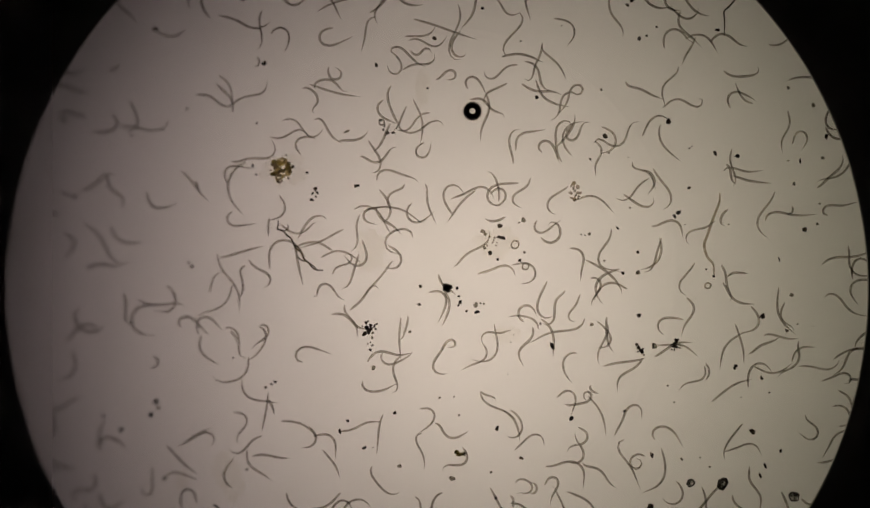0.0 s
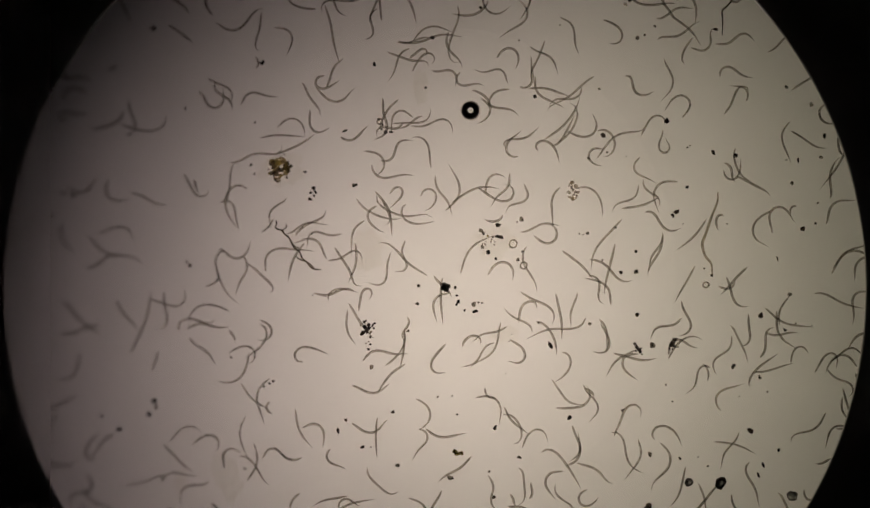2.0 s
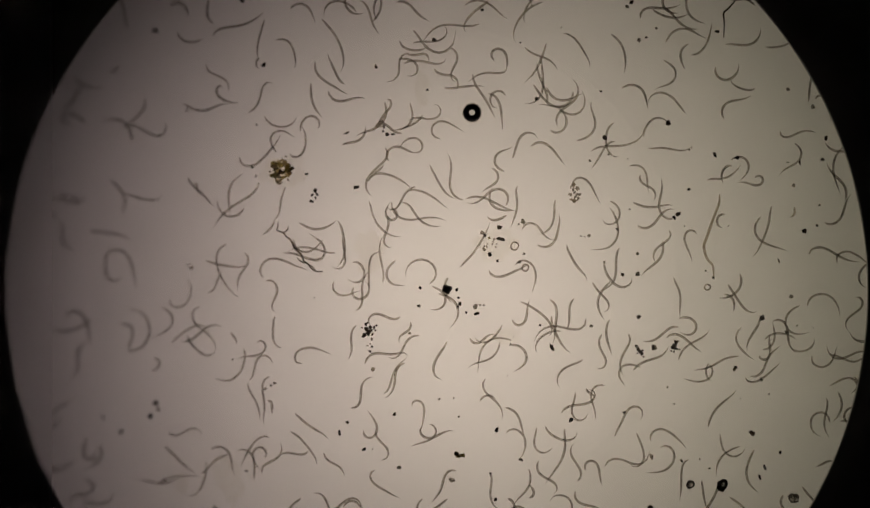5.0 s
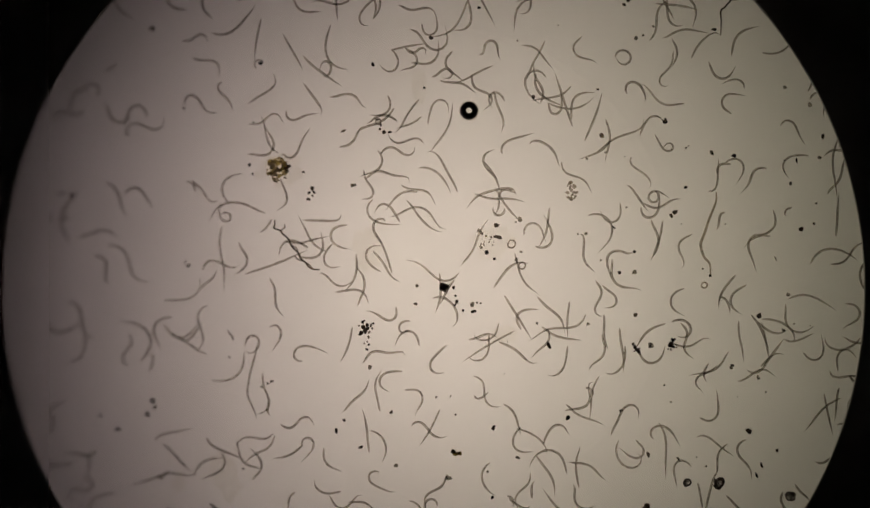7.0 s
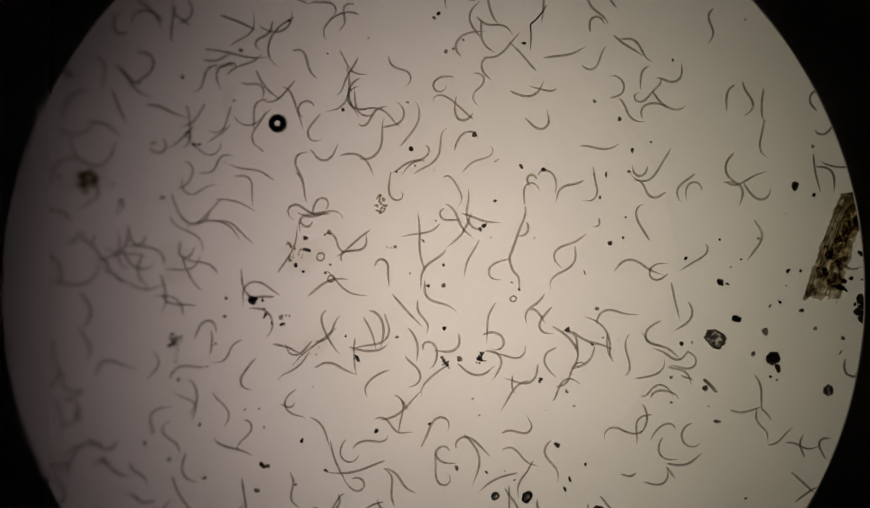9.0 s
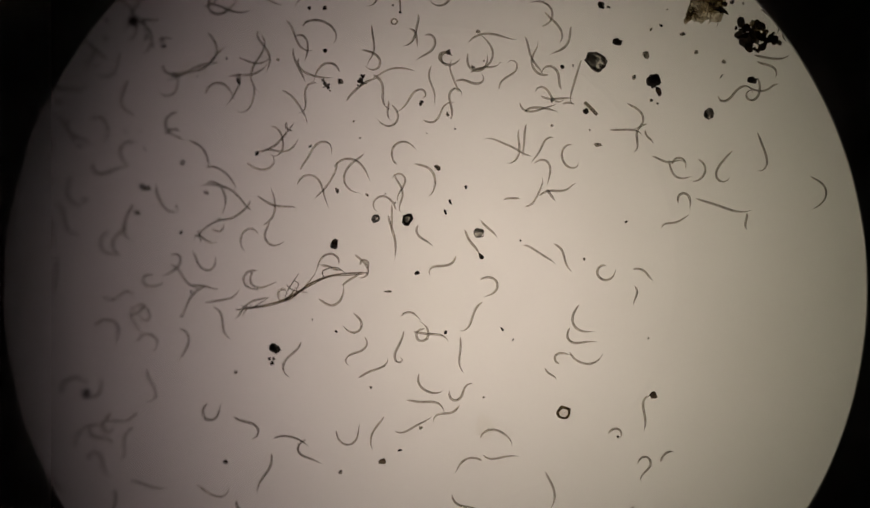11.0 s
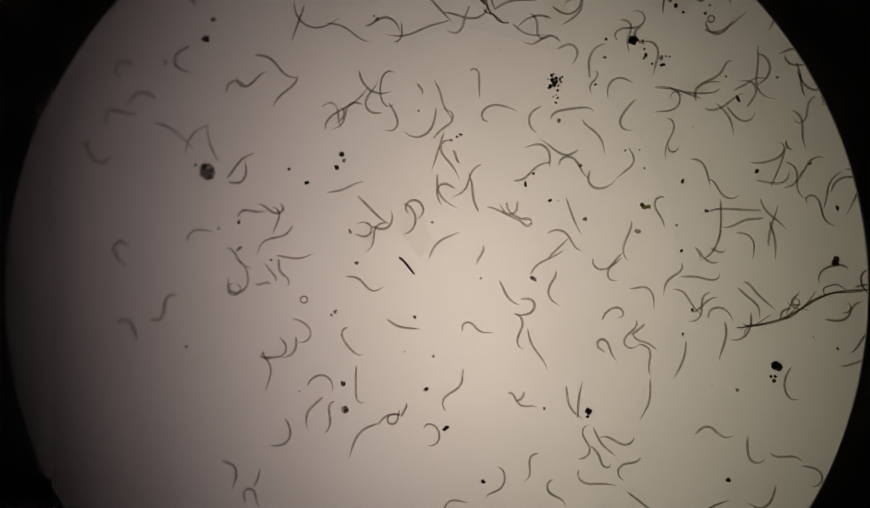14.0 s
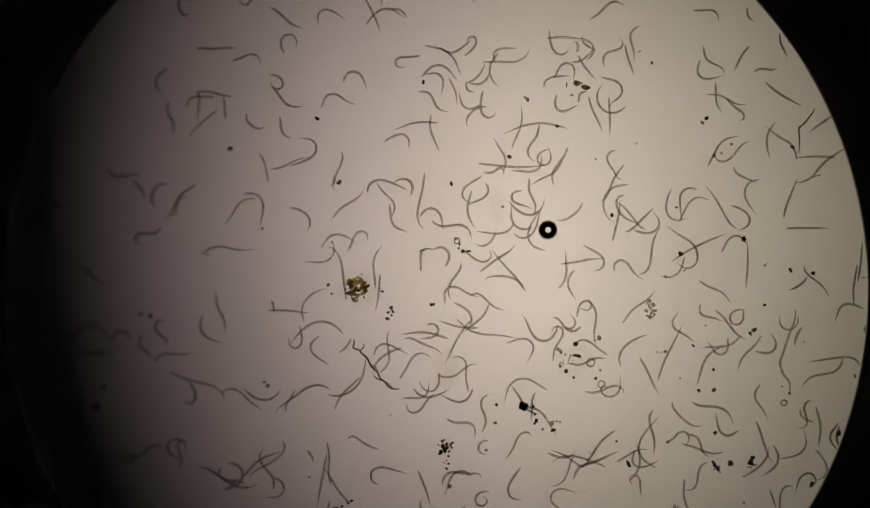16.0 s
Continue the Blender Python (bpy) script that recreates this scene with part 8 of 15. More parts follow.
worm(69, (0,525,-52,-77,-13,-5,-28,-20), (0.5,524,-69,-169,-37,11,14,-9), (1,529,-56,-127,-12,24,8,0), (2,540,-50,-134,2,-5,0,2), (2.5,532,-55,-130,41,1,-14,-3), (3,531,-62,-139,-50,-28,-9,5), (3.5,531,-63,-140,-65,12,22,-9), (4,547,-56,-139,-18,4,8,-4), (6.5,531,-65,-122,35,-6,-15,5), (7,527,-67,-117,24,7,-3,-3), (7.5,525,-69,-112,26,-20,-5,15), (8,523,-71,-123,-68,-49,-15,16), (8.5,524,-74,-120,-40,33,34,-4), (9,526,-73,-119,29,38,-4,-16), (9.5,526,-71,-121,84,-4,-34,2), (10,528,-80,-125,-34,-51,-5,19), lively=0.74)
worm(40, (0,544,-35,10,-27,18,2,-10), (0.5,544,-39,65,-21,-5,8,4), (1.5,535,-49,53,-7,-1,3,1), (4,533,-86,-52,35,3,-18,-3), single=False)
worm(76, (0,542,-78,-34,38,3,-20,-3), (0.5,535,-67,-60,25,5,1,0), (1,536,-72,-60,29,-41,-25,31), (1.5,541,-71,-52,-80,-4,30,3), (2,542,-76,-50,46,35,1,-9), (2.5,542,-80,-42,15,1,-3,1), (3,546,-88,-43,5,-19,-19,-6), (3.5,546,-86,-36,-8,9,0,-5), (4,550,-88,-26,14,-8,-3,5), (6.5,554,-78,-84,-76,47,55,-6), (7,547,-82,-97,79,11,-18,-2), (7.5,546,-80,-81,5,-1,-2,1), (8,547,-87,-84,-10,-11,-2,6), (8.5,549,-92,-85,-90,14,19,-3), (9,548,-100,-80,85,24,-24,-19), (9.5,552,-101,-98,-43,-30,-5,12), (10,556,-104,-94,-90,19,11,5), lively=0.73)
worm(99, (0,591,69,-97,49,37,-12,-13), (0.5,589,62,-94,6,1,-3,-1), (1,588,56,-96,-6,-16,-16,-3), (1.5,590,52,-99,-65,0,15,3), (2,587,46,-97,83,9,-19,-10), (2.5,588,47,-112,-45,-57,9,27), (3,586,29,-113,13,50,17,-13), (4,595,42,-112,48,47,14,-31), (6.5,596,43,-131,-65,-8,25,10), (7,596,40,-127,-36,44,12,-19), (7.5,594,41,-127,77,2,-28,1), (8,573,17,-176,-42,-6,21,7), (8.5,579,-9,-151,-77,-11,20,8), (9,582,-2,-119,-10,54,22,-13), (9.5,578,-5,-105,92,-6,-33,3), (10,586,-10,-130,-40,-38,-8,11), (16,560,-5,-144,-8,50,-5,-13), lively=0.83)
worm(101, (0,637,71,8,-24,39,-24,-2), (0.5,630,74,22,-88,-4,37,4), (1,631,68,19,49,-47,-18,24), (1.5,629,66,25,4,67,-21,-34), (2,622,67,23,-106,2,46,2), (2.5,622,67,40,16,-53,-24,10), (3,610,58,-1,59,-35,6,18), (3.5,602,51,35,-49,-41,18,32), (6.5,585,20,-119,-6,-3,1,2), (7,581,10,-114,77,-29,-24,24), (7.5,579,15,-110,3,1,-1,-1), (8,584,20,-111,-14,-16,-14,-7), (8.5,588,37,-127,-74,23,11,-3), (9,585,33,-121,63,50,-6,-25), (9.5,574,17,-132,-18,-2,8,2), (10,587,17,-180,-36,6,16,-5), lively=1)
worm(71, (0,569,132,-12,10,-3,-4,2), (0.5,566,132,-18,2,0,-1,0), (1,570,123,-29,28,18,-12,-17), (1.5,573,124,-31,22,-4,-8,3), (2,577,122,-32,-13,-15,-13,-8), (2.5,575,128,-33,-46,-41,-18,-1), (3,573,129,-36,-87,-49,-18,-5), (3.5,574,128,-95,-162,-14,42,12), (4,574,127,-122,-64,64,33,-29), (6.5,571,132,-126,-69,45,16,-23), (7,576,136,-137,30,-41,3,19), (7.5,577,140,-142,65,10,-27,-10), (8,579,140,-133,-42,32,20,-24), (8.5,582,141,-146,26,-39,15,14), (9,586,142,-141,35,24,-26,-13), (9.5,590,146,-137,-75,30,11,-10), (10,597,145,-145,-2,-60,9,15), (16,602,112,-154,67,0,-26,0), lively=0.96)
worm(80, (0,722,85,35,-64,73,-36,-11), (1,725,82,56,-127,59,19,-39), (2,726,83,39,-51,-1,32,-1), (3,719,77,39,17,-2,-8,2), (4,726,83,36,-8,-22,-13,8), (7,730,71,86,0,-2,0,2), (8,731,78,91,71,41,-8,-11), (8.5,728,79,99,20,-13,-4,11), (9,720,84,95,-57,-37,-12,4), (9.5,721,85,102,-66,-16,23,11), (10,723,81,110,-36,33,41,-5), lively=0.79)
worm(102, (0,743,-4,18,1,30,-11,-1), (1,741,-12,9,-22,-16,6,15), (2,750,-8,15,-69,-10,17,0), (3,715,-1,-24,-25,1,13,-1), (7,721,0,4,-60,10,1,-6), (8,732,-1,0,77,-43,3,2), (8.5,726,-4,0,54,-7,-15,2), (9,714,3,-3,-45,36,11,-19), (9.5,699,10,17,-54,-11,12,3), (10,698,5,13,-52,43,-4,-24), lively=1)
worm(85, (0,754,-22,-50,56,14,-30,-8), (1,753,-3,66,64,6,-34,-7), (2,748,1,36,-16,15,27,-4), (4,750,-9,-15,-97,20,21,-11), (7,751,0,31,7,-39,0,21), (8.5,746,-15,14,83,13,-41,-14), (9,749,-7,103,-140,8,29,-11), (9.5,749,-11,127,6,-31,-10,22), (10,765,-36,116,39,-27,13,6), lively=1)
worm(69, (0,761,-20,27,-99,-17,19,9), (1,767,-32,-39,2,1,-1,-1), (2,768,-20,-127,48,0,-25,0), (7,775,-42,-87,55,-1,5,5), (8,786,-52,-77,-12,60,17,-12), (8.5,784,-57,-79,66,-10,-19,7), (9,782,-60,-77,2,0,-1,0), (9.5,782,-62,-80,-6,1,3,-1), lively=0.92)
worm(80, (0,758,-61,-120,86,2,-28,-3), (2,759,-91,-118,54,-43,-11,18), (4,754,-102,-110,-29,54,9,-18), (7,757,-111,-91,-89,35,35,2), (8,752,-116,-103,75,-29,-19,25), (8.5,743,-115,-96,40,8,-8,-5), (9,740,-120,-85,96,9,-27,-8), (9.5,745,-121,-60,-27,-42,-16,1), lively=1)
worm(92, (0,737,-91,-23,-12,56,-20,-7), (1,744,-87,3,73,14,13,5), (2,729,-85,-17,-3,20,-14,-3), (3,705,-87,-10,59,-27,-14,15), (4,709,-85,-5,-22,-15,-7,1), (7,686,-83,-14,-33,12,3,-6), (7.5,658,-76,-7,-1,0,0,0), (8,674,-77,-5,-31,-66,37,20), (8.5,669,-85,-1,54,6,-22,-1), (9,673,-83,14,-47,39,1,-20), (9.5,670,-79,10,-30,-12,11,11), (10,670,-85,15,36,-3,-7,3), lively=0.86)
worm(69, (0,573,-122,-107,-76,0,21,4), (0.5,568,-132,-105,49,48,-29,-19), (1,567,-128,-113,19,-4,-4,4), (1.5,559,-137,-95,79,8,-9,1), (2,565,-143,-108,-47,-39,-6,13), (2.5,564,-139,-104,-27,10,6,-8), (3,564,-138,-108,35,-17,-9,16), (3.5,558,-144,-104,13,8,1,-3), (4,560,-135,-127,11,4,-4,-3), (6.5,592,-139,-71,8,-3,-2,2), (7,592,-140,-63,-11,5,5,-5), (7.5,590,-137,-34,0,0,0,0), (8,587,-136,-38,-7,2,0,-1), (8.5,587,-127,-27,-72,21,17,-12), (9.5,586,-125,-73,97,-54,-8,27), (10,591,-128,-59,111,-23,-19,10), lively=0.59)
worm(87, (0,526,-169,-123,34,-1,-14,0), (0.5,521,-174,-114,15,8,-3,-6), (1.5,516,-184,-130,-51,37,35,-9), (2,518,-184,-110,20,58,-6,-27), (2.5,516,-187,-126,31,-33,-41,-4), (3,515,-186,-121,47,23,10,12), (3.5,509,-185,-115,25,-11,-2,7), (4,511,-192,-181,-142,-64,27,29), (6.5,500,-202,-155,-3,-16,-7,9), (7,502,-205,-149,-33,9,17,-7), (7.5,502,-201,-154,34,-35,7,16), (8,510,-194,-199,58,10,-17,-6), (8.5,510,-198,-155,-2,69,-22,-15), (9,512,-199,-157,-66,14,23,-15), (9.5,521,-198,-155,-13,-29,14,22), (10,526,-193,-183,78,-45,8,12), lively=1)
worm(97, (0,623,-106,-70,37,3,-13,-2), (0.5,636,-114,-68,-25,-15,-2,5), (1,627,-110,-82,-62,15,37,14), (2,637,-122,-22,25,-5,-12,5), (2.5,631,-123,-95,-55,-26,-7,3), (3,643,-116,-61,-34,11,11,-7), (4,640,-112,-63,37,10,-5,-1), (6.5,645,-127,-48,17,20,-6,-15), (7,652,-126,-34,83,14,-21,3), (7.5,648,-125,-40,17,-7,-5,5), (8,655,-133,92,145,-25,-27,-6), (8.5,657,-127,124,82,14,-32,-10), (9,651,-117,124,48,6,-7,0), (9.5,654,-123,119,3,25,3,-17), (10,654,-112,81,0,0,0,0), lively=1)
worm(63, (0,629,-115,-72,45,-26,-35,-5), (0.5,625,-104,-61,-9,12,0,-8), (1,621,-102,0,0,0,0,0), (2,628,-99,69,-26,5,12,-7), (2.5,646,-121,112,18,-28,7,20), (4,606,-141,65,8,0,-4,0), (7,600,-155,101,0,0,0,0), lively=0.73)
worm(75, (0,306,-149,-96,-86,-20,21,16), (0.5,305,-150,-94,-13,52,25,-15), (1,308,-140,-125,-2,0,1,0), (1.5,341,-194,-143,13,1,-6,-1), (2,334,-194,-138,24,3,-12,-3), (2.5,353,-191,-153,-42,8,7,-8), (3,347,-202,-188,-31,28,2,-24), (4,343,-206,-113,18,15,-20,-11), (16,333,-191,-132,-22,-64,-1,12), lively=1)
worm(79, (0,342,-194,11,1,7,1,-5), (0.5,344,-192,3,-6,1,2,-1), (1,348,-194,0,17,17,-3,-15), (1.5,360,-188,-28,3,-2,0,1), (2,364,-188,-6,17,11,-2,-8), (3,373,-200,30,35,11,-5,-4), (3.5,372,-193,40,-22,-27,-7,11), (4,380,-194,28,-94,-6,24,6), (6.5,411,-178,32,47,34,-5,-24), (7,398,-186,9,93,-9,-14,4), (7.5,411,-188,5,23,-1,-10,1), (8,412,-179,40,4,-24,-7,11), (8.5,415,-181,22,-28,28,-5,-15), (9,425,-187,-2,56,4,-15,-5), (9.5,422,-185,25,18,-1,-8,1), (10,437,-177,41,-14,-40,6,19), (16,445,-166,50,36,9,1,-7), lively=0.82)
worm(81, (0,345,-215,-127,26,35,-4,-18), (0.5,353,-211,-136,-3,-1,1,1), (1,355,-206,-135,-1,14,-6,-10), (1.5,356,-212,-126,-52,-2,20,-1), (2,351,-201,-94,93,-17,-24,15), (2.5,349,-205,-134,52,38,-32,-19), (3.5,343,-189,-116,61,-29,-9,16), (6.5,341,-173,-84,-77,33,4,-11), (7,342,-174,-85,-4,-7,4,7), (7.5,361,-161,-137,48,-25,-28,10), (8,338,-162,-82,86,-33,-6,9), (8.5,341,-159,-78,37,13,2,-1), (9,345,-153,-49,-120,42,-17,-7), (9.5,346,-150,-44,-12,-7,0,4), (10,344,-149,-52,45,14,-6,-6), (16,344,-140,-11,17,15,0,-11), lively=1)
worm(76, (0,466,-227,-135,-27,56,3,-21), (0.5,469,-227,-144,-41,-20,27,15), (1.5,477,-228,-134,-71,12,22,-3), (2,475,-224,-135,26,-65,15,15), (2.5,479,-218,-143,108,-4,-32,7), (3,479,-218,-150,23,17,3,-8), (3.5,479,-217,-140,-72,14,19,-1), (4,473,-224,-153,-48,0,13,2), (6.5,492,-220,-122,-6,0,3,0), (7,489,-224,-114,63,37,-32,-34), (7.5,486,-235,-115,-49,-13,20,11), (8,496,-223,-126,-98,-3,24,0), (8.5,492,-224,-124,4,55,-25,-30), (9,491,-227,-132,23,-13,-4,11), (9.5,483,-220,-111,52,-6,-24,6), (10,490,-235,-124,-47,-21,2,7), lively=1)
worm(75, (0,427,-167,21,-24,-9,7,7), (0.5,428,-170,24,-39,12,15,-10), (2,443,-164,15,-67,35,36,-17), (2.5,446,-163,21,44,50,2,-32), (3.5,436,-170,19,-64,4,31,-4), (4,446,-161,5,-8,17,-8,-9), (6.5,454,-146,-60,-79,-6,29,3), (7,457,-158,-71,10,50,-9,-35), (7.5,456,-160,-80,18,-30,0,18), (8,451,-169,-75,41,24,6,1), (8.5,456,-167,-75,-1,-29,-10,21), (9,461,-171,-73,-74,19,21,-11), (9.5,460,-174,-68,78,13,-22,-10), (10,474,-190,-46,39,26,13,-18), (16,469,-164,-111,-59,14,11,-9), lively=0.64)
worm(81, (0,439,-168,-16,-30,-6,14,6), (4,459,-152,56,8,6,0,-2), (6.5,475,-161,41,64,1,-17,-4), (7,465,-161,4,10,-33,-41,-2), (7.5,469,-156,7,-74,-12,20,11), (8,474,-158,8,3,-1,-1,1), (8.5,479,-152,5,-3,1,1,-1), (9,490,-156,19,68,31,-6,-25), (9.5,495,-149,-2,-37,-13,2,3), (10,490,-150,-4,-88,25,28,-15), (16,516,-139,51,62,8,-17,-8), lively=0.72)
worm(65, (0,592,-163,29,-2,8,20,-12), (0.5,595,-160,52,115,35,-15,-16), (1,601,-154,-16,-45,-9,22,9), (1.5,600,-160,58,55,-25,-9,17), (2,598,-158,65,-17,-48,-10,9), (2.5,599,-153,58,-56,-20,13,17), (3,601,-154,60,11,-7,-1,5), (3.5,599,-154,58,34,-1,-7,2), (4,596,-161,42,20,-59,11,18), (6.5,610,-182,42,67,10,-14,1), (7,613,-179,50,6,-4,-2,3), (7.5,616,-173,50,-2,0,1,0), (8,617,-169,30,-82,-46,-2,20), (8.5,620,-168,43,-4,30,-3,-16), (9,623,-165,47,40,3,-13,0), (9.5,621,-160,37,-82,-15,28,13), (10,629,-161,32,-2,55,-9,0), lively=0.89)
worm(83, (0,643,-193,-120,-37,9,43,-10), (0.5,643,-184,-149,91,-8,-28,6), (1,643,-139,-66,18,6,-7,-5), (2,627,-142,-63,37,0,-19,0), (3,634,-133,-102,-91,15,22,0), (3.5,632,-131,-113,-72,1,36,0), (4,631,-138,-42,-198,69,35,-21), (9,633,-133,-23,8,-9,-6,9), (9.5,642,-137,-20,69,17,-11,-7), (10,644,-137,-15,77,-26,-41,-1), lively=1)
worm(81, (0,694,-203,10,33,36,0,-10), (2,710,-193,-1,-105,-32,30,26), (3,704,-196,0,36,37,-23,-22), (7,694,-176,41,95,-25,-21,10), (8,699,-160,50,-37,41,43,-5), (8.5,694,-156,75,108,-16,-34,12), (9,697,-156,84,-4,-46,4,-1), (9.5,693,-148,81,-64,25,46,1), (10,698,-145,100,76,51,-8,-24), lively=1)
worm(84, (0,532,-241,29,-17,-5,4,5), (0.5,529,-242,38,-74,25,10,-13), (1.5,530,-249,42,64,-5,-25,7), (2,525,-252,52,-65,34,11,-10), (2.5,526,-248,21,-98,-32,48,10), (3,520,-258,53,74,-26,-20,20), (3.5,517,-255,59,-1,20,-9,-11), (4,518,-261,61,-74,-22,16,10), (6.5,506,-279,73,-51,-14,13,10), (7,507,-281,54,78,-32,-9,16), (7.5,504,-282,62,12,60,-12,-26), (8,505,-287,63,-77,12,24,-10), (8.5,504,-289,50,30,-28,10,7), (9,506,-290,40,71,51,-40,-29), (9.5,504,-289,41,-42,38,16,-12), (10,504,-290,33,-39,-21,20,6), lively=1)
worm(82, (0,577,-210,28,-92,-17,14,7), (0.5,580,-210,52,-29,54,39,0), (1.5,583,-207,61,-53,42,-17,-4), (2,588,-206,49,-29,18,-7,2), (2.5,584,-205,48,-26,-21,10,11), (3,591,-201,77,-27,102,13,-34), (3.5,587,-206,58,34,14,-6,-11), (4,598,-194,33,-97,-41,6,18), lively=1)
worm(77, (0,608,-208,5,45,1,-13,-3), (0.5,601,-205,2,-19,19,11,-17), (1.5,632,-197,20,29,15,-4,-10), (2,611,-207,13,7,-6,-4,6), (2.5,606,-207,8,13,-2,-6,1), (3,598,-207,-4,-14,-3,1,-1), (3.5,600,-205,9,-11,-20,1,17), (4,592,-216,22,53,-43,11,4), (6.5,591,-215,-3,-64,24,10,-10), (7,585,-217,6,-42,-28,18,16), (7.5,584,-215,10,-19,-10,4,8), (8,577,-211,28,-66,42,-3,-12), (8.5,587,-201,-18,-28,-4,12,3), (9,584,-213,29,-63,-23,28,15), (9.5,573,-220,20,37,-40,-18,31), lively=0.6)
worm(84, (0,741,-190,-138,17,-34,-5,30), (4,728,-191,-173,45,-33,6,16), (8.5,745,-148,-194,0,0,0,0), (9,752,-138,-215,-10,-27,1,20), (10,751,-130,-236,29,25,9,16), lively=1, single=False)
worm(77, (0,727,-222,-29,-102,-71,-8,15), (2,736,-232,-55,-45,-60,-8,19), (9,752,-220,-2,-57,-34,46,-6), (9.5,755,-215,-3,-66,38,-6,-2), (10,751,-215,-13,1,-50,18,14), lively=0.75, single=False)
worm(61, (0,742,-266,-64,-42,6,13,-5), (2,744,-272,-73,3,0,-1,0), (3,728,-265,-110,19,2,-9,-2), (4,727,-272,-99,-22,-3,2,0), lively=0.3)
worm(79, (0,242,-261,-47,-99,25,30,-15), (0.5,238,-258,-56,7,34,-9,-20), (1,240,-260,-57,9,6,-3,-5), (1.5,238,-262,-61,59,26,-13,-20), (2,239,-256,-37,35,14,-8,-12), (2.5,250,-272,-52,-22,33,30,-9), (3,243,-266,-59,18,15,-2,-12), (3.5,247,-266,-61,0,3,-1,-2), (4,253,-276,-30,105,48,-16,-25), (6.5,258,-275,-49,34,-10,-13,8), (7,274,-292,-29,13,-12,-9,8), (7.5,266,-282,-22,93,27,-12,-12), (8,278,-284,-23,-34,-50,9,25), (8.5,289,-282,-66,-46,11,19,-10), (9,276,-286,-19,3,51,-27,-24), (9.5,289,-290,-29,1,-1,0,0), (10,292,-295,-12,77,5,-28,-6), (13,296,-281,65,13,-2,-6,2), (13.5,289,-285,60,1,0,0,0), (14,284,-287,69,5,0,-2,0), (14.5,285,-290,53,-12,-9,5,9), lively=0.75)
worm(90, (0,265,-262,100,181,85,-1,-41), (0.5,272,-270,174,228,-9,-70,2), (1,263,-268,38,73,29,-1,-1), (1.5,266,-268,43,19,12,2,-4), (2,261,-268,39,70,27,-4,-12), (2.5,262,-266,38,68,32,1,-14), (3,260,-266,41,72,35,17,9), (3.5,266,-263,49,79,30,6,-5), (4,264,-265,58,107,69,31,9), (6.5,265,-266,40,79,42,16,-1), (7,273,-263,46,40,-33,-65,-18), (7.5,263,-265,34,53,22,9,1), (8,267,-263,31,48,-1,-10,0), (8.5,276,-260,27,-38,-76,-27,29), (9,292,-255,36,23,-10,-3,6), (9.5,297,-258,51,-10,-41,-8,-2), (10,294,-273,48,39,-66,-5,24), (13,270,-272,40,74,34,7,-4), (13.5,273,-267,48,86,48,18,4), (14,272,-269,47,84,46,21,4), (14.5,278,-271,33,60,32,9,-3), lively=0.61)
worm(81, (0,296,-289,-66,-23,0,7,-1), (1,285,-288,-39,69,-20,-15,5), (1.5,286,-265,-69,-78,31,11,-11), (2,286,-270,-82,-49,-27,28,18), (2.5,279,-261,-110,101,-25,15,10), (3,280,-268,-94,85,50,-18,-39), (3.5,278,-268,-104,3,28,4,-24), (4,282,-256,-97,-50,-44,16,33), (6.5,290,-253,-97,-5,0,2,0), (7,289,-259,-102,16,-10,0,5), (7.5,289,-254,-110,57,-53,25,6), (8,292,-254,-86,6,-1,-3,1), (9,289,-264,-84,-40,32,-13,-8), (9.5,276,-263,-132,-86,46,-16,4), (10,276,-264,-130,-91,48,-15,11), (13,314,-308,-29,-28,-59,-16,12), (13.5,307,-297,2,-44,-23,7,18), (14,315,-311,-62,-11,51,2,-14), (14.5,301,-304,-9,-102,54,19,-5), lively=1)
worm(100, (0,348,-291,18,-94,-57,2,32), (0.5,349,-289,17,-96,-57,-1,22), (1,349,-291,16,-101,-61,-5,20), (1.5,348,-289,19,-96,-48,2,24), (2,349,-292,21,-93,-57,0,23), (2.5,349,-290,18,-94,-57,-7,23), (3,346,-289,19,-95,-55,-6,15), (3.5,349,-291,14,-98,-58,0,22), (4,349,-290,14,-102,-58,-3,22), (6.5,350,-290,16,-95,-59,3,30), (7,348,-291,17,-96,-52,2,28), (7.5,348,-290,16,-97,-55,-6,15), (8,351,-290,17,-98,-61,-14,9), (8.5,351,-289,15,-98,-57,-1,23), (9,352,-289,16,-97,-55,6,21), (9.5,355,-289,23,-86,-57,-3,21), (10,354,-291,23,-83,-52,-3,20), (13,352,-294,-4,-96,-56,0,22), (13.5,345,-298,3,-52,-99,-15,7), (14.5,321,-292,60,0,0,0,0), lively=0)
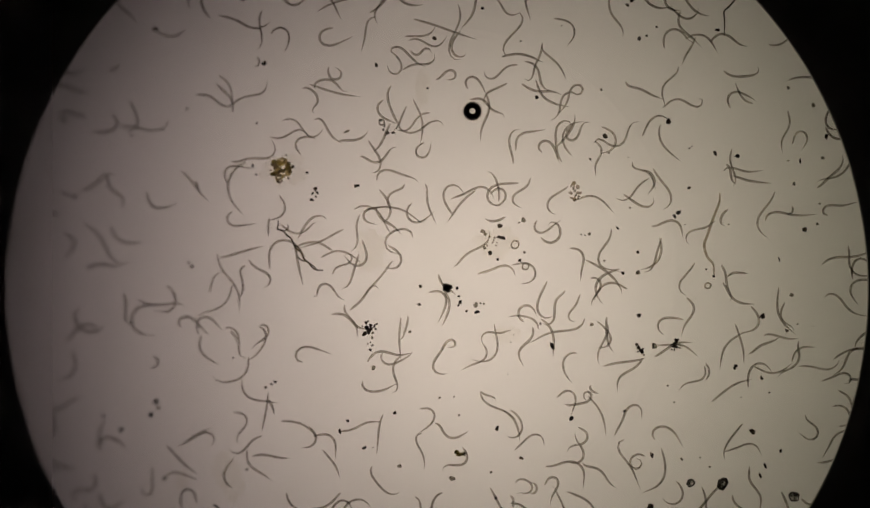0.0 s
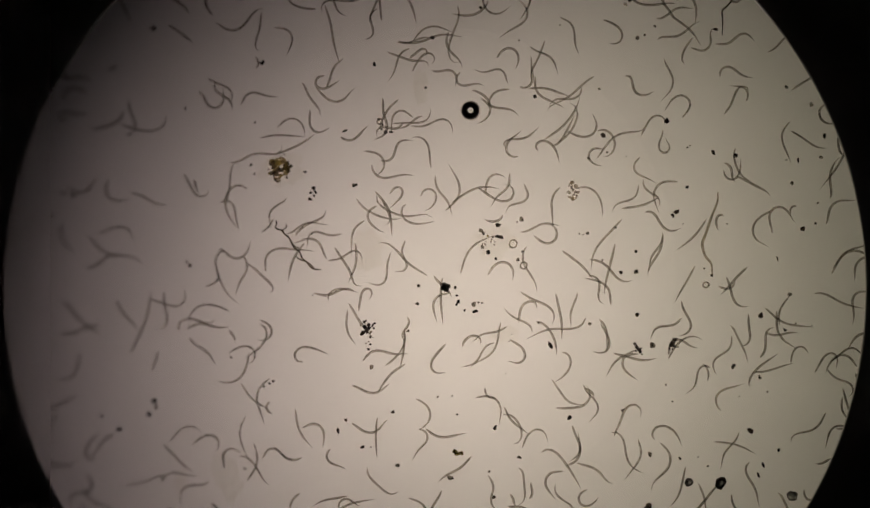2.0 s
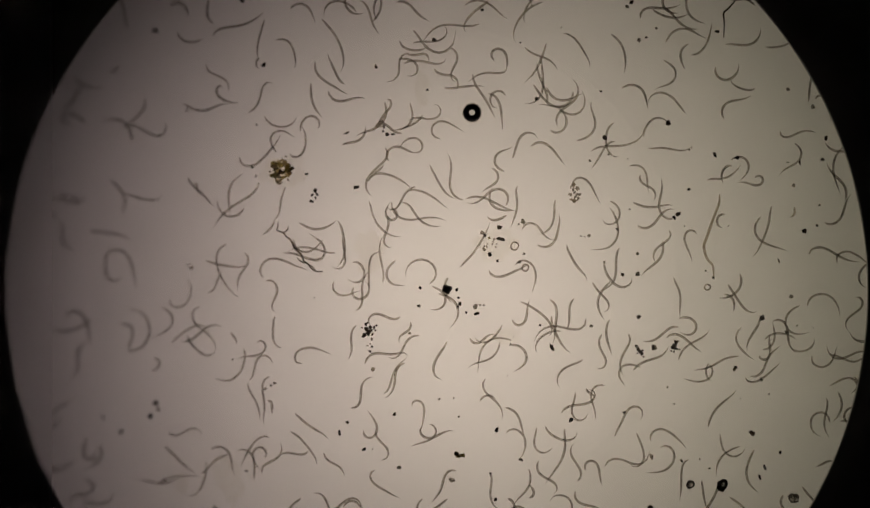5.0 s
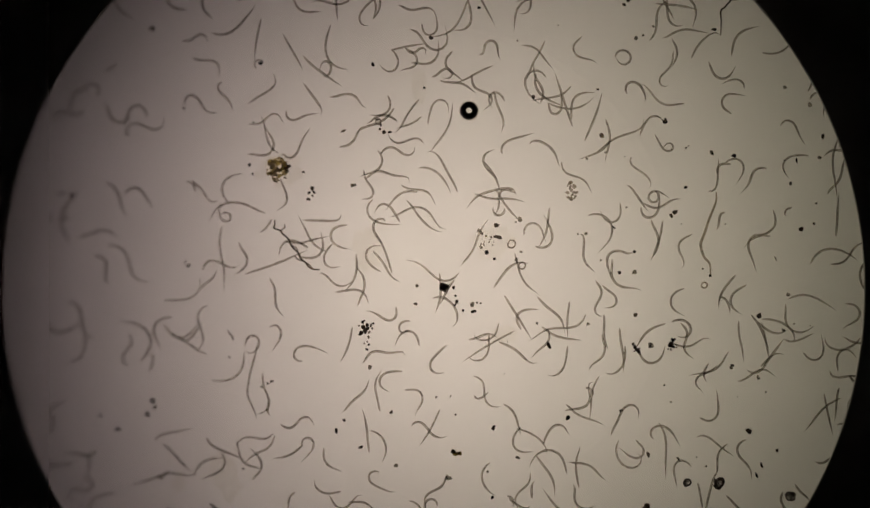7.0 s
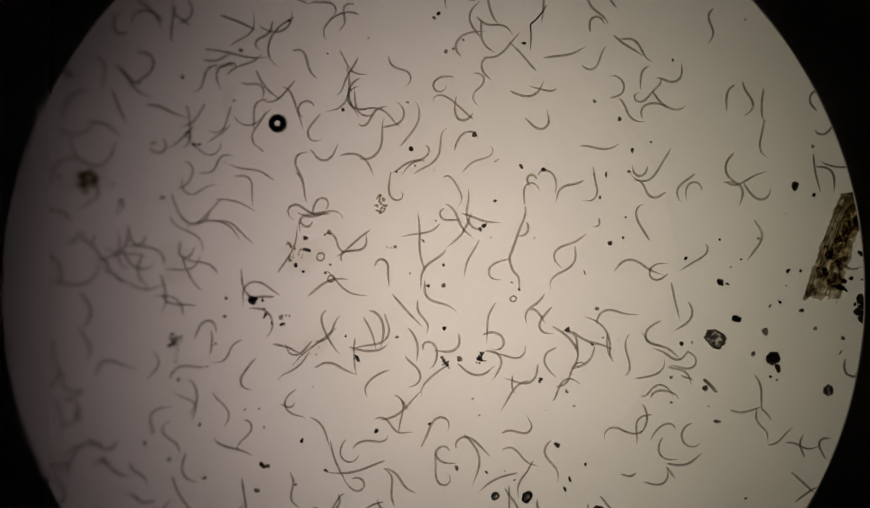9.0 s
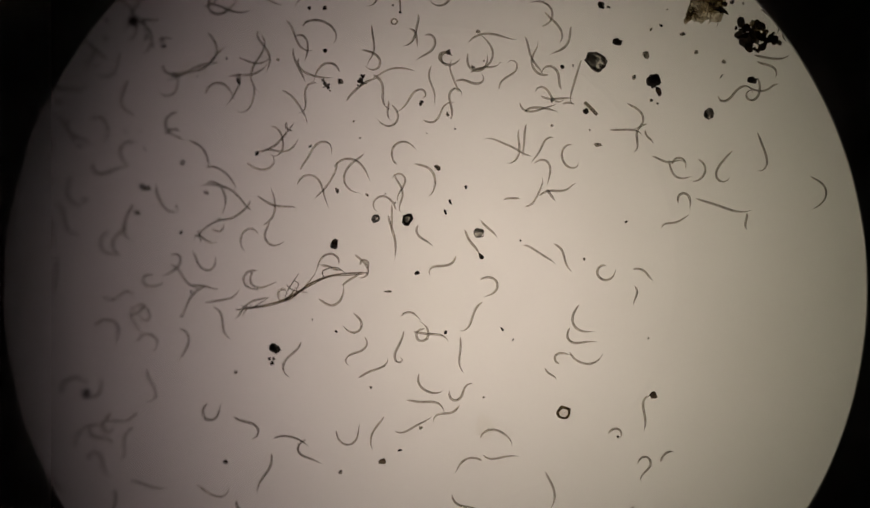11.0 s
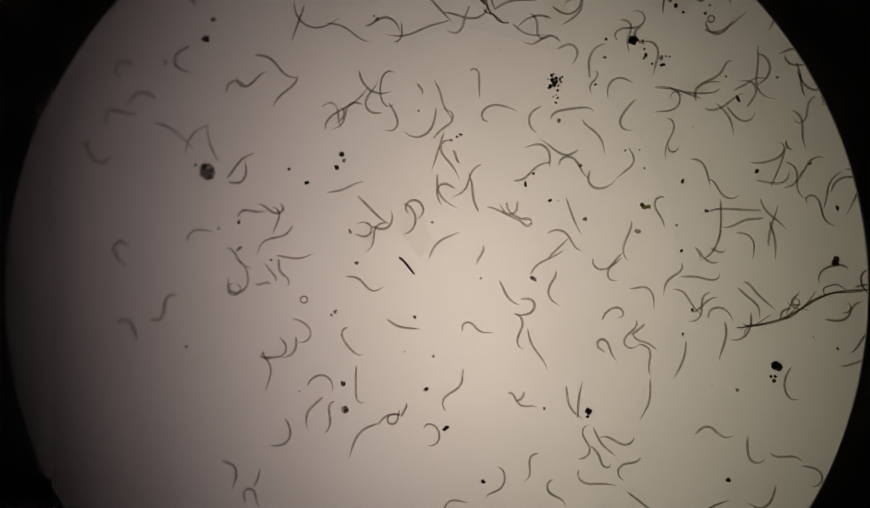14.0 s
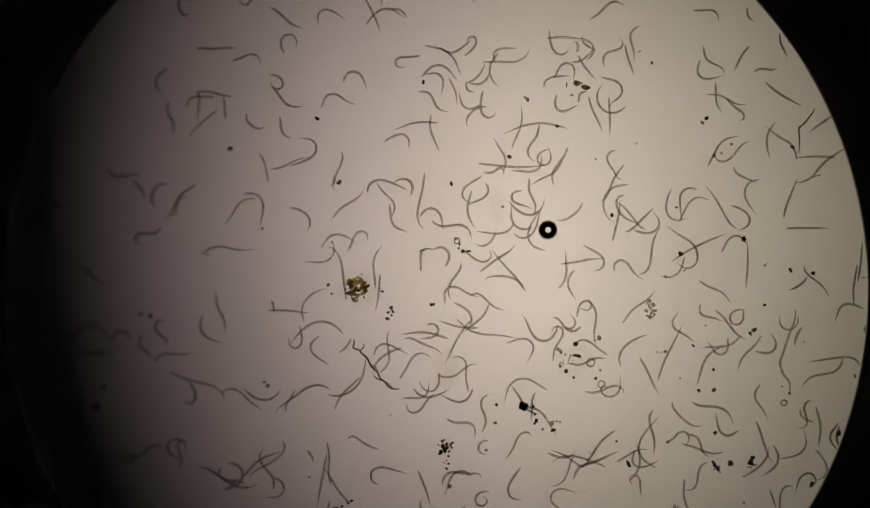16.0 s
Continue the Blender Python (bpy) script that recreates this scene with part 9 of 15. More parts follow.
worm(90, (0,416,-322,-2,-99,44,-5,5), (0.5,417,-321,-7,-87,31,11,-8), (1,416,-322,3,-109,45,-9,-5), (1.5,416,-321,-1,-100,46,1,-2), (2,419,-322,-3,-101,36,-6,3), (2.5,417,-320,-9,-88,33,12,-9), (3,410,-311,4,-32,2,16,-2), (3.5,414,-321,-2,-91,34,8,-4), (4,418,-324,-4,-97,40,-10,-13), (6.5,416,-321,-5,-89,30,-2,1), (7,418,-322,-1,-103,45,-4,2), (7.5,416,-321,-7,-87,29,7,-4), (8,418,-321,-6,-92,32,9,-6), (8.5,412,-316,5,-82,27,4,-1), (9,418,-318,-8,-74,45,-7,-7), (9.5,395,-319,11,-13,-52,-4,33), (10,423,-315,-23,-56,10,11,-6), (13,419,-321,-10,-67,30,5,-2), (13.5,411,-314,13,-49,13,0,-8), lively=0.17)
worm(74, (0,260,-334,-111,-70,58,42,-12), (0.5,258,-340,-114,52,36,-34,-10), (1,255,-341,-114,14,-12,2,7), (1.5,253,-341,-109,66,-29,-51,1), (2,257,-344,-95,-47,-24,13,16), (2.5,254,-342,-95,-9,41,-2,-24), (6.5,216,-316,24,-32,5,7,-2), (7,222,-319,16,-85,-15,18,21), (7.5,223,-315,26,11,59,14,-8), (8,225,-323,19,70,3,-26,-3), (8.5,233,-310,14,-94,-23,14,12), (9,237,-314,23,7,61,17,4), (9.5,242,-315,20,41,-2,-15,3), (10,251,-316,38,83,6,-18,4), (13,263,-312,37,-22,1,10,-1), (13.5,274,-312,4,-23,7,10,-6), (14,278,-313,19,59,28,3,-10), lively=1)
worm(104, (0,347,-376,-74,29,-46,35,-4), (0.5,349,-368,-30,135,11,43,-7), (1,352,-368,-65,118,-28,9,20), (1.5,353,-367,-43,114,22,9,15), (2,349,-359,-51,2,54,-20,-6), (2.5,350,-362,-49,-23,42,-7,-24), (3.5,345,-364,-44,-117,35,15,-14), (4,351,-370,38,135,129,-72,-60), (6.5,357,-358,-1,168,-68,-11,-7), (7,352,-369,-14,127,32,11,-1), (7.5,353,-367,-46,132,18,-1,1), (8,358,-366,-31,146,77,-12,16), (8.5,357,-368,-11,157,58,2,-10), (9,361,-370,-28,121,71,2,-25), (9.5,362,-357,-125,-6,-106,-40,17), (10,354,-353,-19,-10,36,7,-30), (13,350,-367,-62,50,24,14,10), (13.5,356,-362,-36,51,97,-11,-2), lively=1)
worm(82, (0,362,-372,-46,200,29,0,-5), (0.5,356,-377,-104,71,21,-43,1), (1,358,-375,-111,-26,17,-2,-5), (1.5,361,-370,-111,-29,-17,1,10), (2,364,-372,-108,-35,13,10,-12), (2.5,363,-365,-114,28,-42,10,9), (3.5,374,-350,-133,-31,13,9,-9), (4,376,-353,-108,-50,-21,10,21), (7,365,-356,-146,-115,20,35,-20), (7.5,365,-344,-70,-7,-2,1,1), (8,370,-343,-60,-57,17,5,-7), (8.5,362,-336,-82,52,-40,14,5), (9,367,-339,-87,134,-40,-12,-2), (9.5,369,-350,-158,-65,12,30,-11), (10,372,-343,-135,105,-15,25,21), (13,369,-344,-111,25,-12,-1,6), (13.5,378,-332,-121,2,11,-13,1), lively=1)
worm(103, (0,403,-395,-113,-54,-6,15,7), (0.5,412,-387,-95,-46,26,-2,-7), (1,410,-388,-109,29,-47,27,-5), (1.5,409,-388,-106,79,0,-20,5), (2,413,-383,-100,-46,40,27,-5), (2.5,409,-387,-116,-30,-18,-2,7), (3.5,413,-371,-113,78,-45,-27,33), (4,410,-386,-115,-41,-8,-18,21), (6.5,418,-354,-73,-53,50,12,-16), (7,419,-353,-83,-17,13,-3,-6), (7.5,420,-350,-80,-38,-17,26,6), (8,414,-345,-73,74,-16,-21,12), (8.5,419,-347,-90,-17,9,3,-5), (9,423,-344,-80,-42,4,15,1), (9.5,414,-340,-65,50,-18,-6,6), (10,419,-333,-92,14,7,-3,-6), lively=0.97)
worm(77, (0,433,-435,-131,-106,-8,10,1), (0.5,439,-425,-117,41,-24,2,12), (1,438,-424,-117,35,6,-10,0), (1.5,440,-428,-120,-41,-16,4,6), (2,443,-421,-111,-19,-9,0,4), (2.5,444,-432,-141,-19,8,5,-6), (3.5,445,-409,-103,58,25,-4,-4), (4,445,-404,-107,-51,42,22,-15), (6.5,452,-395,-131,10,-37,26,-2), (7,444,-388,-131,93,-31,-18,16), (7.5,451,-392,-149,8,40,26,-9), (8,453,-391,-157,-42,18,8,-14), (8.5,459,-387,-151,-8,-14,5,10), (9,464,-382,-154,19,3,-4,-3), (9.5,465,-382,-157,53,-19,-4,6), (10,469,-380,-152,62,5,-13,-2), lively=1)
worm(52, (0,486,-444,-81,-13,2,3,-4), (0.5,483,-434,-74,-6,1,2,-1), (1.5,485,-436,-80,-8,-1,4,1), (2,486,-439,-75,-11,0,6,0), (2.5,485,-433,-81,0,0,0,0), (3.5,486,-434,-72,-5,-3,1,2), (4,484,-431,-77,12,5,-4,-4), (6.5,485,-433,-80,-4,-3,0,1), (7,484,-438,-80,-2,0,1,0), (8,486,-435,-77,0,0,0,0), (8.5,481,-430,-84,0,0,0,0), (9.5,489,-413,-90,0,0,0,0), lively=0)
worm(75, (0,531,-335,-116,27,18,6,-2), (0.5,529,-339,-112,26,2,-9,-1), (1.5,536,-353,-166,67,-2,16,14), (2,530,-354,-117,12,16,-18,-12), (2.5,531,-348,-117,-1,-9,-3,7), (3.5,519,-359,-127,-30,-28,-3,17), (4,522,-361,-124,-35,44,40,-10), (6.5,510,-373,-122,81,-18,-43,-4), (7,515,-373,-114,9,-39,-13,14), (8,509,-378,-112,70,8,-3,2), (8.5,508,-380,-119,49,-24,-9,17), (9,510,-380,-111,22,17,-4,-16), (10,503,-370,-82,-69,28,54,15), lively=0.57)
worm(78, (0,558,-348,-8,-53,-29,10,21), (0.5,551,-351,-6,32,-11,-7,6), (1.5,535,-338,73,61,-17,-19,11), (2,543,-346,-16,-15,1,5,0), (2.5,540,-344,-2,-87,20,28,-12), (3.5,531,-345,-29,89,9,-23,2), (4,533,-344,-2,41,75,-24,-15), (6.5,520,-348,-36,-20,-6,7,5), (7,511,-342,-27,-23,28,-15,-1), (7.5,509,-355,-61,-111,42,13,-11), (8,508,-343,-30,-8,-74,10,22), (8.5,501,-342,-20,83,-16,-24,13), (9,505,-339,-24,-17,46,-13,-16), (9.5,504,-349,-50,-87,35,12,-19), lively=0.98)
worm(86, (0,575,-422,-77,-5,-36,5,26), (0.5,572,-418,-77,24,23,-34,-4), (1.5,573,-416,-71,-15,5,2,-3), (2,573,-414,-78,17,-36,25,6), (2.5,572,-407,-76,52,-19,-14,12), (3.5,565,-401,-82,29,-37,12,4), (4,566,-398,-77,37,35,-20,-6), (6.5,563,-371,-75,-71,14,20,-11), (7,561,-367,-84,40,-59,-6,17), (7.5,560,-364,-79,23,13,-10,-13), (8,559,-357,-83,-26,-16,8,7), (8.5,562,-354,-74,-54,33,0,-11), (9,560,-347,-81,25,-54,-4,20), (9.5,559,-346,-67,46,30,-13,-12), (10,559,-339,-68,-79,24,25,-17), lively=0.7)
worm(89, (0,673,-317,-122,-112,-32,60,2), (2,674,-315,-139,-7,45,32,-3), (2.5,656,-326,-140,0,0,0,0), (3.5,664,-327,-156,0,0,0,0), (4,686,-307,-142,112,-39,-15,13), (7,699,-286,-137,16,-7,-5,8), (8,691,-293,-125,88,-33,3,8), (8.5,692,-295,-152,174,61,-31,-5), (9,685,-294,-164,36,66,-3,-16), (9.5,698,-288,-185,-30,6,7,-6), (10,700,-281,-188,74,-19,1,33), lively=1)
worm(74, (0,717,-336,-134,29,-14,-7,13), (2,722,-322,-144,64,-10,-24,11), (3,696,-300,-97,11,1,-5,-1), (7,713,-289,-78,1,0,0,0), (8,714,-286,-118,-17,44,13,-27), (8.5,722,-276,-136,-16,8,3,-5), (9,719,-285,-118,50,-28,-21,15), (9.5,712,-286,-115,-34,8,14,-9), (10,713,-283,-121,-36,-11,2,-1), lively=0.69)
worm(31, (0,701,-373,-169,-13,-1,6,1), single=False)
worm(42, (0,676,-446,-1,52,-11,-25,12), (4,676,-434,-61,28,-10,-4,7), (7,667,-431,-49,5,-12,-6,10), (7.5,664,-429,-54,1,0,0,0), (8.5,663,-428,-50,12,-4,-4,3), lively=0.31, single=False)
worm(77, (0,297,-395,-36,-13,9,36,-17), (0.5,295,-391,-46,43,-15,-6,5), (1,295,-391,-30,19,46,-4,29), (1.5,299,-392,-35,-14,38,-17,-8), (2,293,-393,-29,-8,21,31,4), (2.5,291,-390,-36,34,-27,9,7), (3.5,289,-387,-33,15,45,-25,-6), (4,290,-388,-21,-65,60,-17,-19), (6.5,282,-383,-23,-76,48,42,-12), (7,283,-386,-26,-24,10,22,1), (7.5,286,-391,-15,5,0,-2,0), (8,280,-384,-33,35,39,-9,24), (8.5,286,-383,-43,-4,0,2,0), (9,290,-384,-38,-2,29,-1,-18), (9.5,290,-390,-23,2,0,-1,0), (10,288,-394,5,40,-5,-18,5), (13,276,-380,-49,-4,26,-3,-14), (13.5,274,-375,-45,-18,-11,28,-7), (14,271,-375,-50,16,-14,-1,10), (14.5,276,-376,-50,58,-13,-22,8), lively=0.46)
worm(109, (0,245,-386,-33,-72,-19,36,9), (0.5,241,-384,-37,55,-49,4,8), (1,240,-387,-28,113,30,-15,-9), (1.5,238,-384,-40,40,37,1,-16), (2,235,-380,-41,-41,32,-20,6), (2.5,233,-379,-47,-38,-20,18,18), (3.5,226,-374,-46,3,-27,20,5), (4,223,-360,-63,70,13,0,-25), (6.5,215,-365,-189,22,42,26,6), (7,212,-367,-188,91,5,-14,5), (7.5,208,-365,-188,80,-37,5,6), (8,210,-366,-171,15,-23,6,4), (8.5,209,-362,-175,15,6,-4,-4), (9,210,-364,-168,-16,-4,6,4), (9.5,200,-365,-187,-64,-33,3,17), (10,186,-361,-207,-82,-6,2,16), (13,205,-370,-180,15,6,-4,-4), (13.5,193,-370,-170,38,-22,-14,14), (14,197,-366,-176,14,12,3,-4), (14.5,190,-370,-168,29,-21,-24,7), (15,179,-380,-186,-62,0,12,2), lively=0.92)
worm(58, (0,-734,-177,8,82,26,-12,-9), (2,-741,-172,-7,-37,5,10,-10), (13.5,-702,-145,-30,25,-1,-13,1), (14,-693,-141,16,-77,12,22,-5), (15,-691,-147,11,69,4,-21,-5), lively=1, single=False)
worm(73, (0,-654,-205,-114,-54,-4,26,4), (2,-649,-211,-134,-63,-9,10,18), (7,-630,-175,-121,-41,-10,15,11), (13.5,-605,-146,-128,80,13,-23,-10), (14,-602,-153,-128,-2,30,-5,-4), (14.5,-596,-149,-124,-88,-7,26,-1), (15,-599,-139,-124,20,-51,18,9), lively=1)
worm(69, (0,-668,-272,19,17,-21,-5,15), (2,-671,-272,27,-8,-4,0,1), (7,-684,-283,41,-27,-6,8,6), lively=0.16, single=False)
worm(59, (0,-602,-330,-97,24,-13,-1,4), (2,-595,-343,-133,25,-5,-7,4), (7,-618,-387,-96,-17,6,6,-5), lively=0.82, single=False)
worm(66, (0,-581,-336,-5,-60,12,11,-4), (2,-615,-348,86,-76,39,-5,0), (7,-629,-360,188,-26,40,-1,-13), lively=1, single=False)
worm(72, (0,-432,-328,29,-6,-8,7,3), (0.5,-438,-326,13,-23,1,10,-1), (1,-435,-326,5,16,-12,-5,10), (1.5,-439,-327,-4,28,12,-19,-10), (2,-446,-320,14,-57,-11,12,8), (2.5,-445,-326,-8,49,-50,-8,26), (3.5,-447,-320,2,-90,9,20,-5), (4,-451,-323,1,41,-61,7,33), (6.5,-449,-318,12,-11,1,5,0), (7,-466,-323,19,-20,20,-15,-4), (7.5,-453,-317,-3,-6,-1,2,1), (8,-472,-330,7,81,-32,-9,10), (13,-478,-319,-26,-29,3,13,-3), (13.5,-490,-323,11,-35,-24,14,14), (14,-493,-325,15,0,-18,-11,3), (14.5,-492,-321,16,-28,11,4,-7), (15,-501,-322,23,-20,-5,6,5), lively=0.86)
worm(80, (0,-418,-330,-17,-92,-47,4,18), (0.5,-407,-339,-42,38,2,-18,-2), (1,-410,-342,-4,82,5,-13,-1), (1.5,-409,-340,-12,3,-34,-2,23), (2,-403,-337,-27,-102,-28,14,6), (2.5,-396,-340,-28,9,62,-7,-32), (3.5,-386,-349,-12,17,-10,-2,5), (4,-373,-358,-33,-86,0,18,0), lively=1)
worm(74, (0,-456,-371,-43,9,5,1,-2), (0.5,-458,-370,-42,6,1,-3,-1), (1,-458,-368,-40,7,8,-2,-6), (1.5,-457,-368,-43,3,-2,-2,1), (2,-458,-370,-43,9,5,1,-2), (2.5,-458,-368,-40,9,0,-4,0), (3.5,-453,-374,-41,7,0,-3,0), (4,-461,-366,-43,6,6,2,-2), (6.5,-454,-371,-41,6,-1,-3,0), (7,-456,-368,-44,2,7,3,-3), (7.5,-453,-373,-42,6,1,-2,-1), (8,-459,-375,-41,14,9,-1,-6), (13,-454,-357,-42,1,4,-2,-2), (13.5,-444,-369,-44,7,1,-2,-1), (14,-446,-367,-42,7,6,1,-3), (14.5,-446,-363,-43,0,4,-1,-3), (15,-450,-364,-44,9,5,0,-2), lively=0)
worm(76, (0,-513,-415,-140,-104,-62,0,38), (1,-515,-412,-167,-88,25,-4,18), (2,-519,-409,-167,-3,-11,15,-9), (4,-491,-401,-172,18,-27,18,-3), (7,-505,-405,-160,-7,2,3,-1), (8,-492,-407,-171,18,8,-6,-6), (13.5,-451,-415,-88,63,-13,-24,16), (14,-442,-412,-128,20,-53,-3,20), (14.5,-448,-417,-126,-81,28,49,10), (15,-453,-420,-128,82,29,-17,-17), lively=0.93)
worm(70, (0,-584,-447,-14,81,-4,-13,8), (2,-602,-447,-34,31,-21,5,7), (7,-595,-440,34,-41,19,6,-12), (13.5,-585,-448,19,18,33,13,-9), (14,-585,-450,3,23,6,-9,-5), (15,-588,-447,-18,-37,-89,-18,50), lively=0.95)
worm(78, (0,-446,-437,-157,124,-8,-29,15), (0.5,-441,-433,-144,-31,41,-14,-17), (1,-443,-435,-143,-98,5,7,-18), (1.5,-439,-429,-142,5,-51,-9,15), (2,-436,-424,-140,45,41,-30,-2), (2.5,-430,-418,-135,-105,6,15,-7), (3.5,-423,-408,-163,90,6,-45,0), (4,-418,-410,-144,-72,33,5,-15), (6.5,-414,-400,-110,21,-3,-9,2), (7,-387,-388,-126,-59,29,7,-15), (7.5,-393,-388,-124,-92,18,18,-6), (8,-385,-381,-132,49,-46,-5,31), (14.5,-374,-384,-81,-12,5,4,-4), lively=1)
worm(83, (0,-348,-309,-76,-42,78,41,-15), (0.5,-353,-312,-92,84,9,-13,-3), (1,-342,-317,-68,-73,-30,8,14), (1.5,-341,-314,-93,-17,-3,7,3), (2,-342,-332,-87,32,-10,-7,7), (2.5,-333,-338,-100,-101,-26,-1,6), (3.5,-331,-353,-80,-2,0,1,0), (4,-336,-353,-107,-38,55,19,-14), (6.5,-324,-332,-160,103,-39,-11,6), (7,-322,-334,-158,21,47,-19,-17), (7.5,-321,-341,-147,45,-16,4,-4), (8,-311,-340,-176,48,13,-40,32), (9,-286,-328,-161,24,2,-12,-3), (13.5,-283,-327,-171,-27,5,13,-5), (14,-276,-315,-132,-7,-42,13,11), (14.5,-281,-308,-123,73,-10,-2,12), (15,-274,-304,-142,40,-26,2,12), lively=0.99)
worm(91, (0,-322,-256,-33,50,-23,-5,14), (0.5,-313,-263,-57,35,-54,35,-7), (1,-312,-264,-49,34,-40,24,-11), (1.5,-303,-273,-95,-39,-21,28,7), (2,-310,-264,-97,42,-18,-14,8), (2.5,-310,-264,-117,90,11,-19,-3), (3,-304,-257,-93,-84,63,-5,-18), (3.5,-313,-252,-26,-124,19,-32,24), (4,-307,-259,-113,-41,-45,35,15), (6.5,-300,-259,-101,-95,28,3,6), (7,-300,-258,-101,-46,-40,10,24), (7.5,-296,-261,-112,-26,14,2,-7), (8,-295,-266,-88,-59,-12,8,-8), (13,-311,-270,-58,47,27,3,-10), (13.5,-310,-270,-62,25,21,-53,-24), (14,-310,-273,-80,50,-57,17,8), (14.5,-308,-283,-90,-10,-81,21,-13), (15,-314,-267,-78,46,-60,0,-3), lively=0.82)
worm(72, (0,-305,-285,-100,-4,1,2,-1), (0.5,-306,-274,-102,-8,1,3,-1), (1,-302,-276,-87,-49,60,-6,-27), (1.5,-311,-263,-40,5,-10,2,7), (2,-322,-261,-42,18,1,-13,6), (2.5,-324,-260,-49,28,1,-5,-2), (3,-321,-260,-53,34,-30,15,1), (3.5,-318,-264,-42,4,-1,-2,1), (4,-319,-259,-65,62,-48,33,-10), (6.5,-326,-264,-78,13,-16,-15,4), (7,-325,-264,-78,21,-15,-4,13), (7.5,-323,-264,-79,19,-36,17,11), (8,-323,-268,-78,22,-27,2,22), (13.5,-335,-277,-148,31,2,-16,-2), (14,-329,-261,-108,0,0,0,0), (14.5,-331,-262,-112,-2,-9,2,8), (15,-339,-262,-94,97,23,-11,-10), lively=0.58)
worm(29, (0,-293,-275,-70,-9,-3,4,2), single=False)
worm(76, (0,-341,-345,-162,-37,-53,0,16), (0.5,-341,-347,-158,-66,23,26,-8), (1,-338,-356,-222,87,-10,10,-11), (2,-321,-374,-279,35,-1,-12,0), (2.5,-324,-371,-280,-7,-4,1,2), (3.5,-341,-354,-328,111,-51,-27,36), (4,-325,-372,-249,27,6,-12,-6), (7,-337,-365,-232,-43,12,19,-12), (7.5,-327,-392,-242,-54,19,6,-4), (8,-320,-400,-258,41,-14,-5,9), (13,-318,-428,-311,36,-43,-10,14), (13.5,-317,-432,-301,57,36,-26,-23), (14,-321,-424,-320,-32,7,4,-4), (14.5,-326,-430,-295,46,-16,-8,7), (15,-325,-439,-308,55,41,-26,-18), lively=1)
worm(77, (0,-321,-384,-51,36,-23,-1,14), (0.5,-328,-381,-58,98,-25,-27,11), (1,-321,-399,-24,47,-14,-21,14), (3.5,-321,-366,-104,12,3,-5,-2), (4,-318,-361,-130,81,-48,4,11), (6.5,-319,-348,-133,73,16,-21,-15), (7,-306,-354,-138,-15,25,1,-21), (7.5,-308,-354,-139,-55,-4,7,4), (13,-300,-332,-98,-16,8,3,-6), (13.5,-309,-333,-85,-14,0,3,0), (14,-320,-336,-60,43,1,-7,2), (14.5,-319,-339,-48,65,24,-13,-11), (15,-316,-324,-92,11,-1,-5,1), lively=1)
worm(70, (0,-294,-364,-3,-8,14,-2,-10), (0.5,-293,-364,7,21,0,-3,0), (1,-285,-366,10,64,16,-7,-14), (1.5,-280,-358,-10,-56,-39,0,15), (2,-281,-360,1,-47,50,33,-18), (2.5,-278,-362,7,53,32,-27,-12), (3.5,-271,-358,6,-42,33,35,-7), (4,-274,-360,4,22,34,7,-10), (6.5,-313,-382,136,42,-17,-13,13), (7,-313,-378,94,61,-4,-20,10), (8,-314,-369,27,74,-35,-11,22), (9,-324,-363,151,68,-48,-25,53), (13,-300,-328,190,-24,-17,5,14), (13.5,-313,-322,202,58,-44,5,21), (14,-321,-332,231,98,-13,-24,16), (14.5,-319,-319,203,-69,38,4,-17), (15,-325,-317,230,-16,5,6,-4), lively=1)
worm(39, (0,-259,-446,-53,30,-1,-15,1), (0.5,-255,-441,-54,-53,8,24,-7), (1,-254,-447,-113,0,0,0,0), single=False)
worm(94, (0,-226,-176,31,-97,58,-8,-3), (0.5,-227,-175,32,-98,49,-9,0), (1,-227,-177,33,-98,62,-16,14), (1.5,-225,-175,30,-93,57,-12,7), (2,-226,-178,36,-106,59,-4,-5), (2.5,-227,-174,31,-94,46,-8,-9), (3,-225,-175,23,-86,57,-13,12), (3.5,-225,-174,20,-77,35,1,5), (4,-226,-175,24,-86,43,-8,4), (6.5,-227,-174,37,-107,55,-12,1), (7,-225,-176,37,-110,52,-7,-9), (7.5,-225,-175,32,-95,54,-9,3), (8,-225,-179,40,-110,55,-12,-4), (8.5,-225,-177,15,-66,26,6,-10), (9,-228,-180,12,-58,35,12,-20), (13.5,-223,-183,24,-81,57,-14,-5), (14,-225,-186,31,-94,48,-13,2), (14.5,-227,-183,35,-105,60,-16,12), (15,-227,-177,32,-97,52,-7,-2), (15.5,-225,-181,28,-85,51,-7,-3), (16,-230,-179,33,-94,48,2,-17), lively=0)
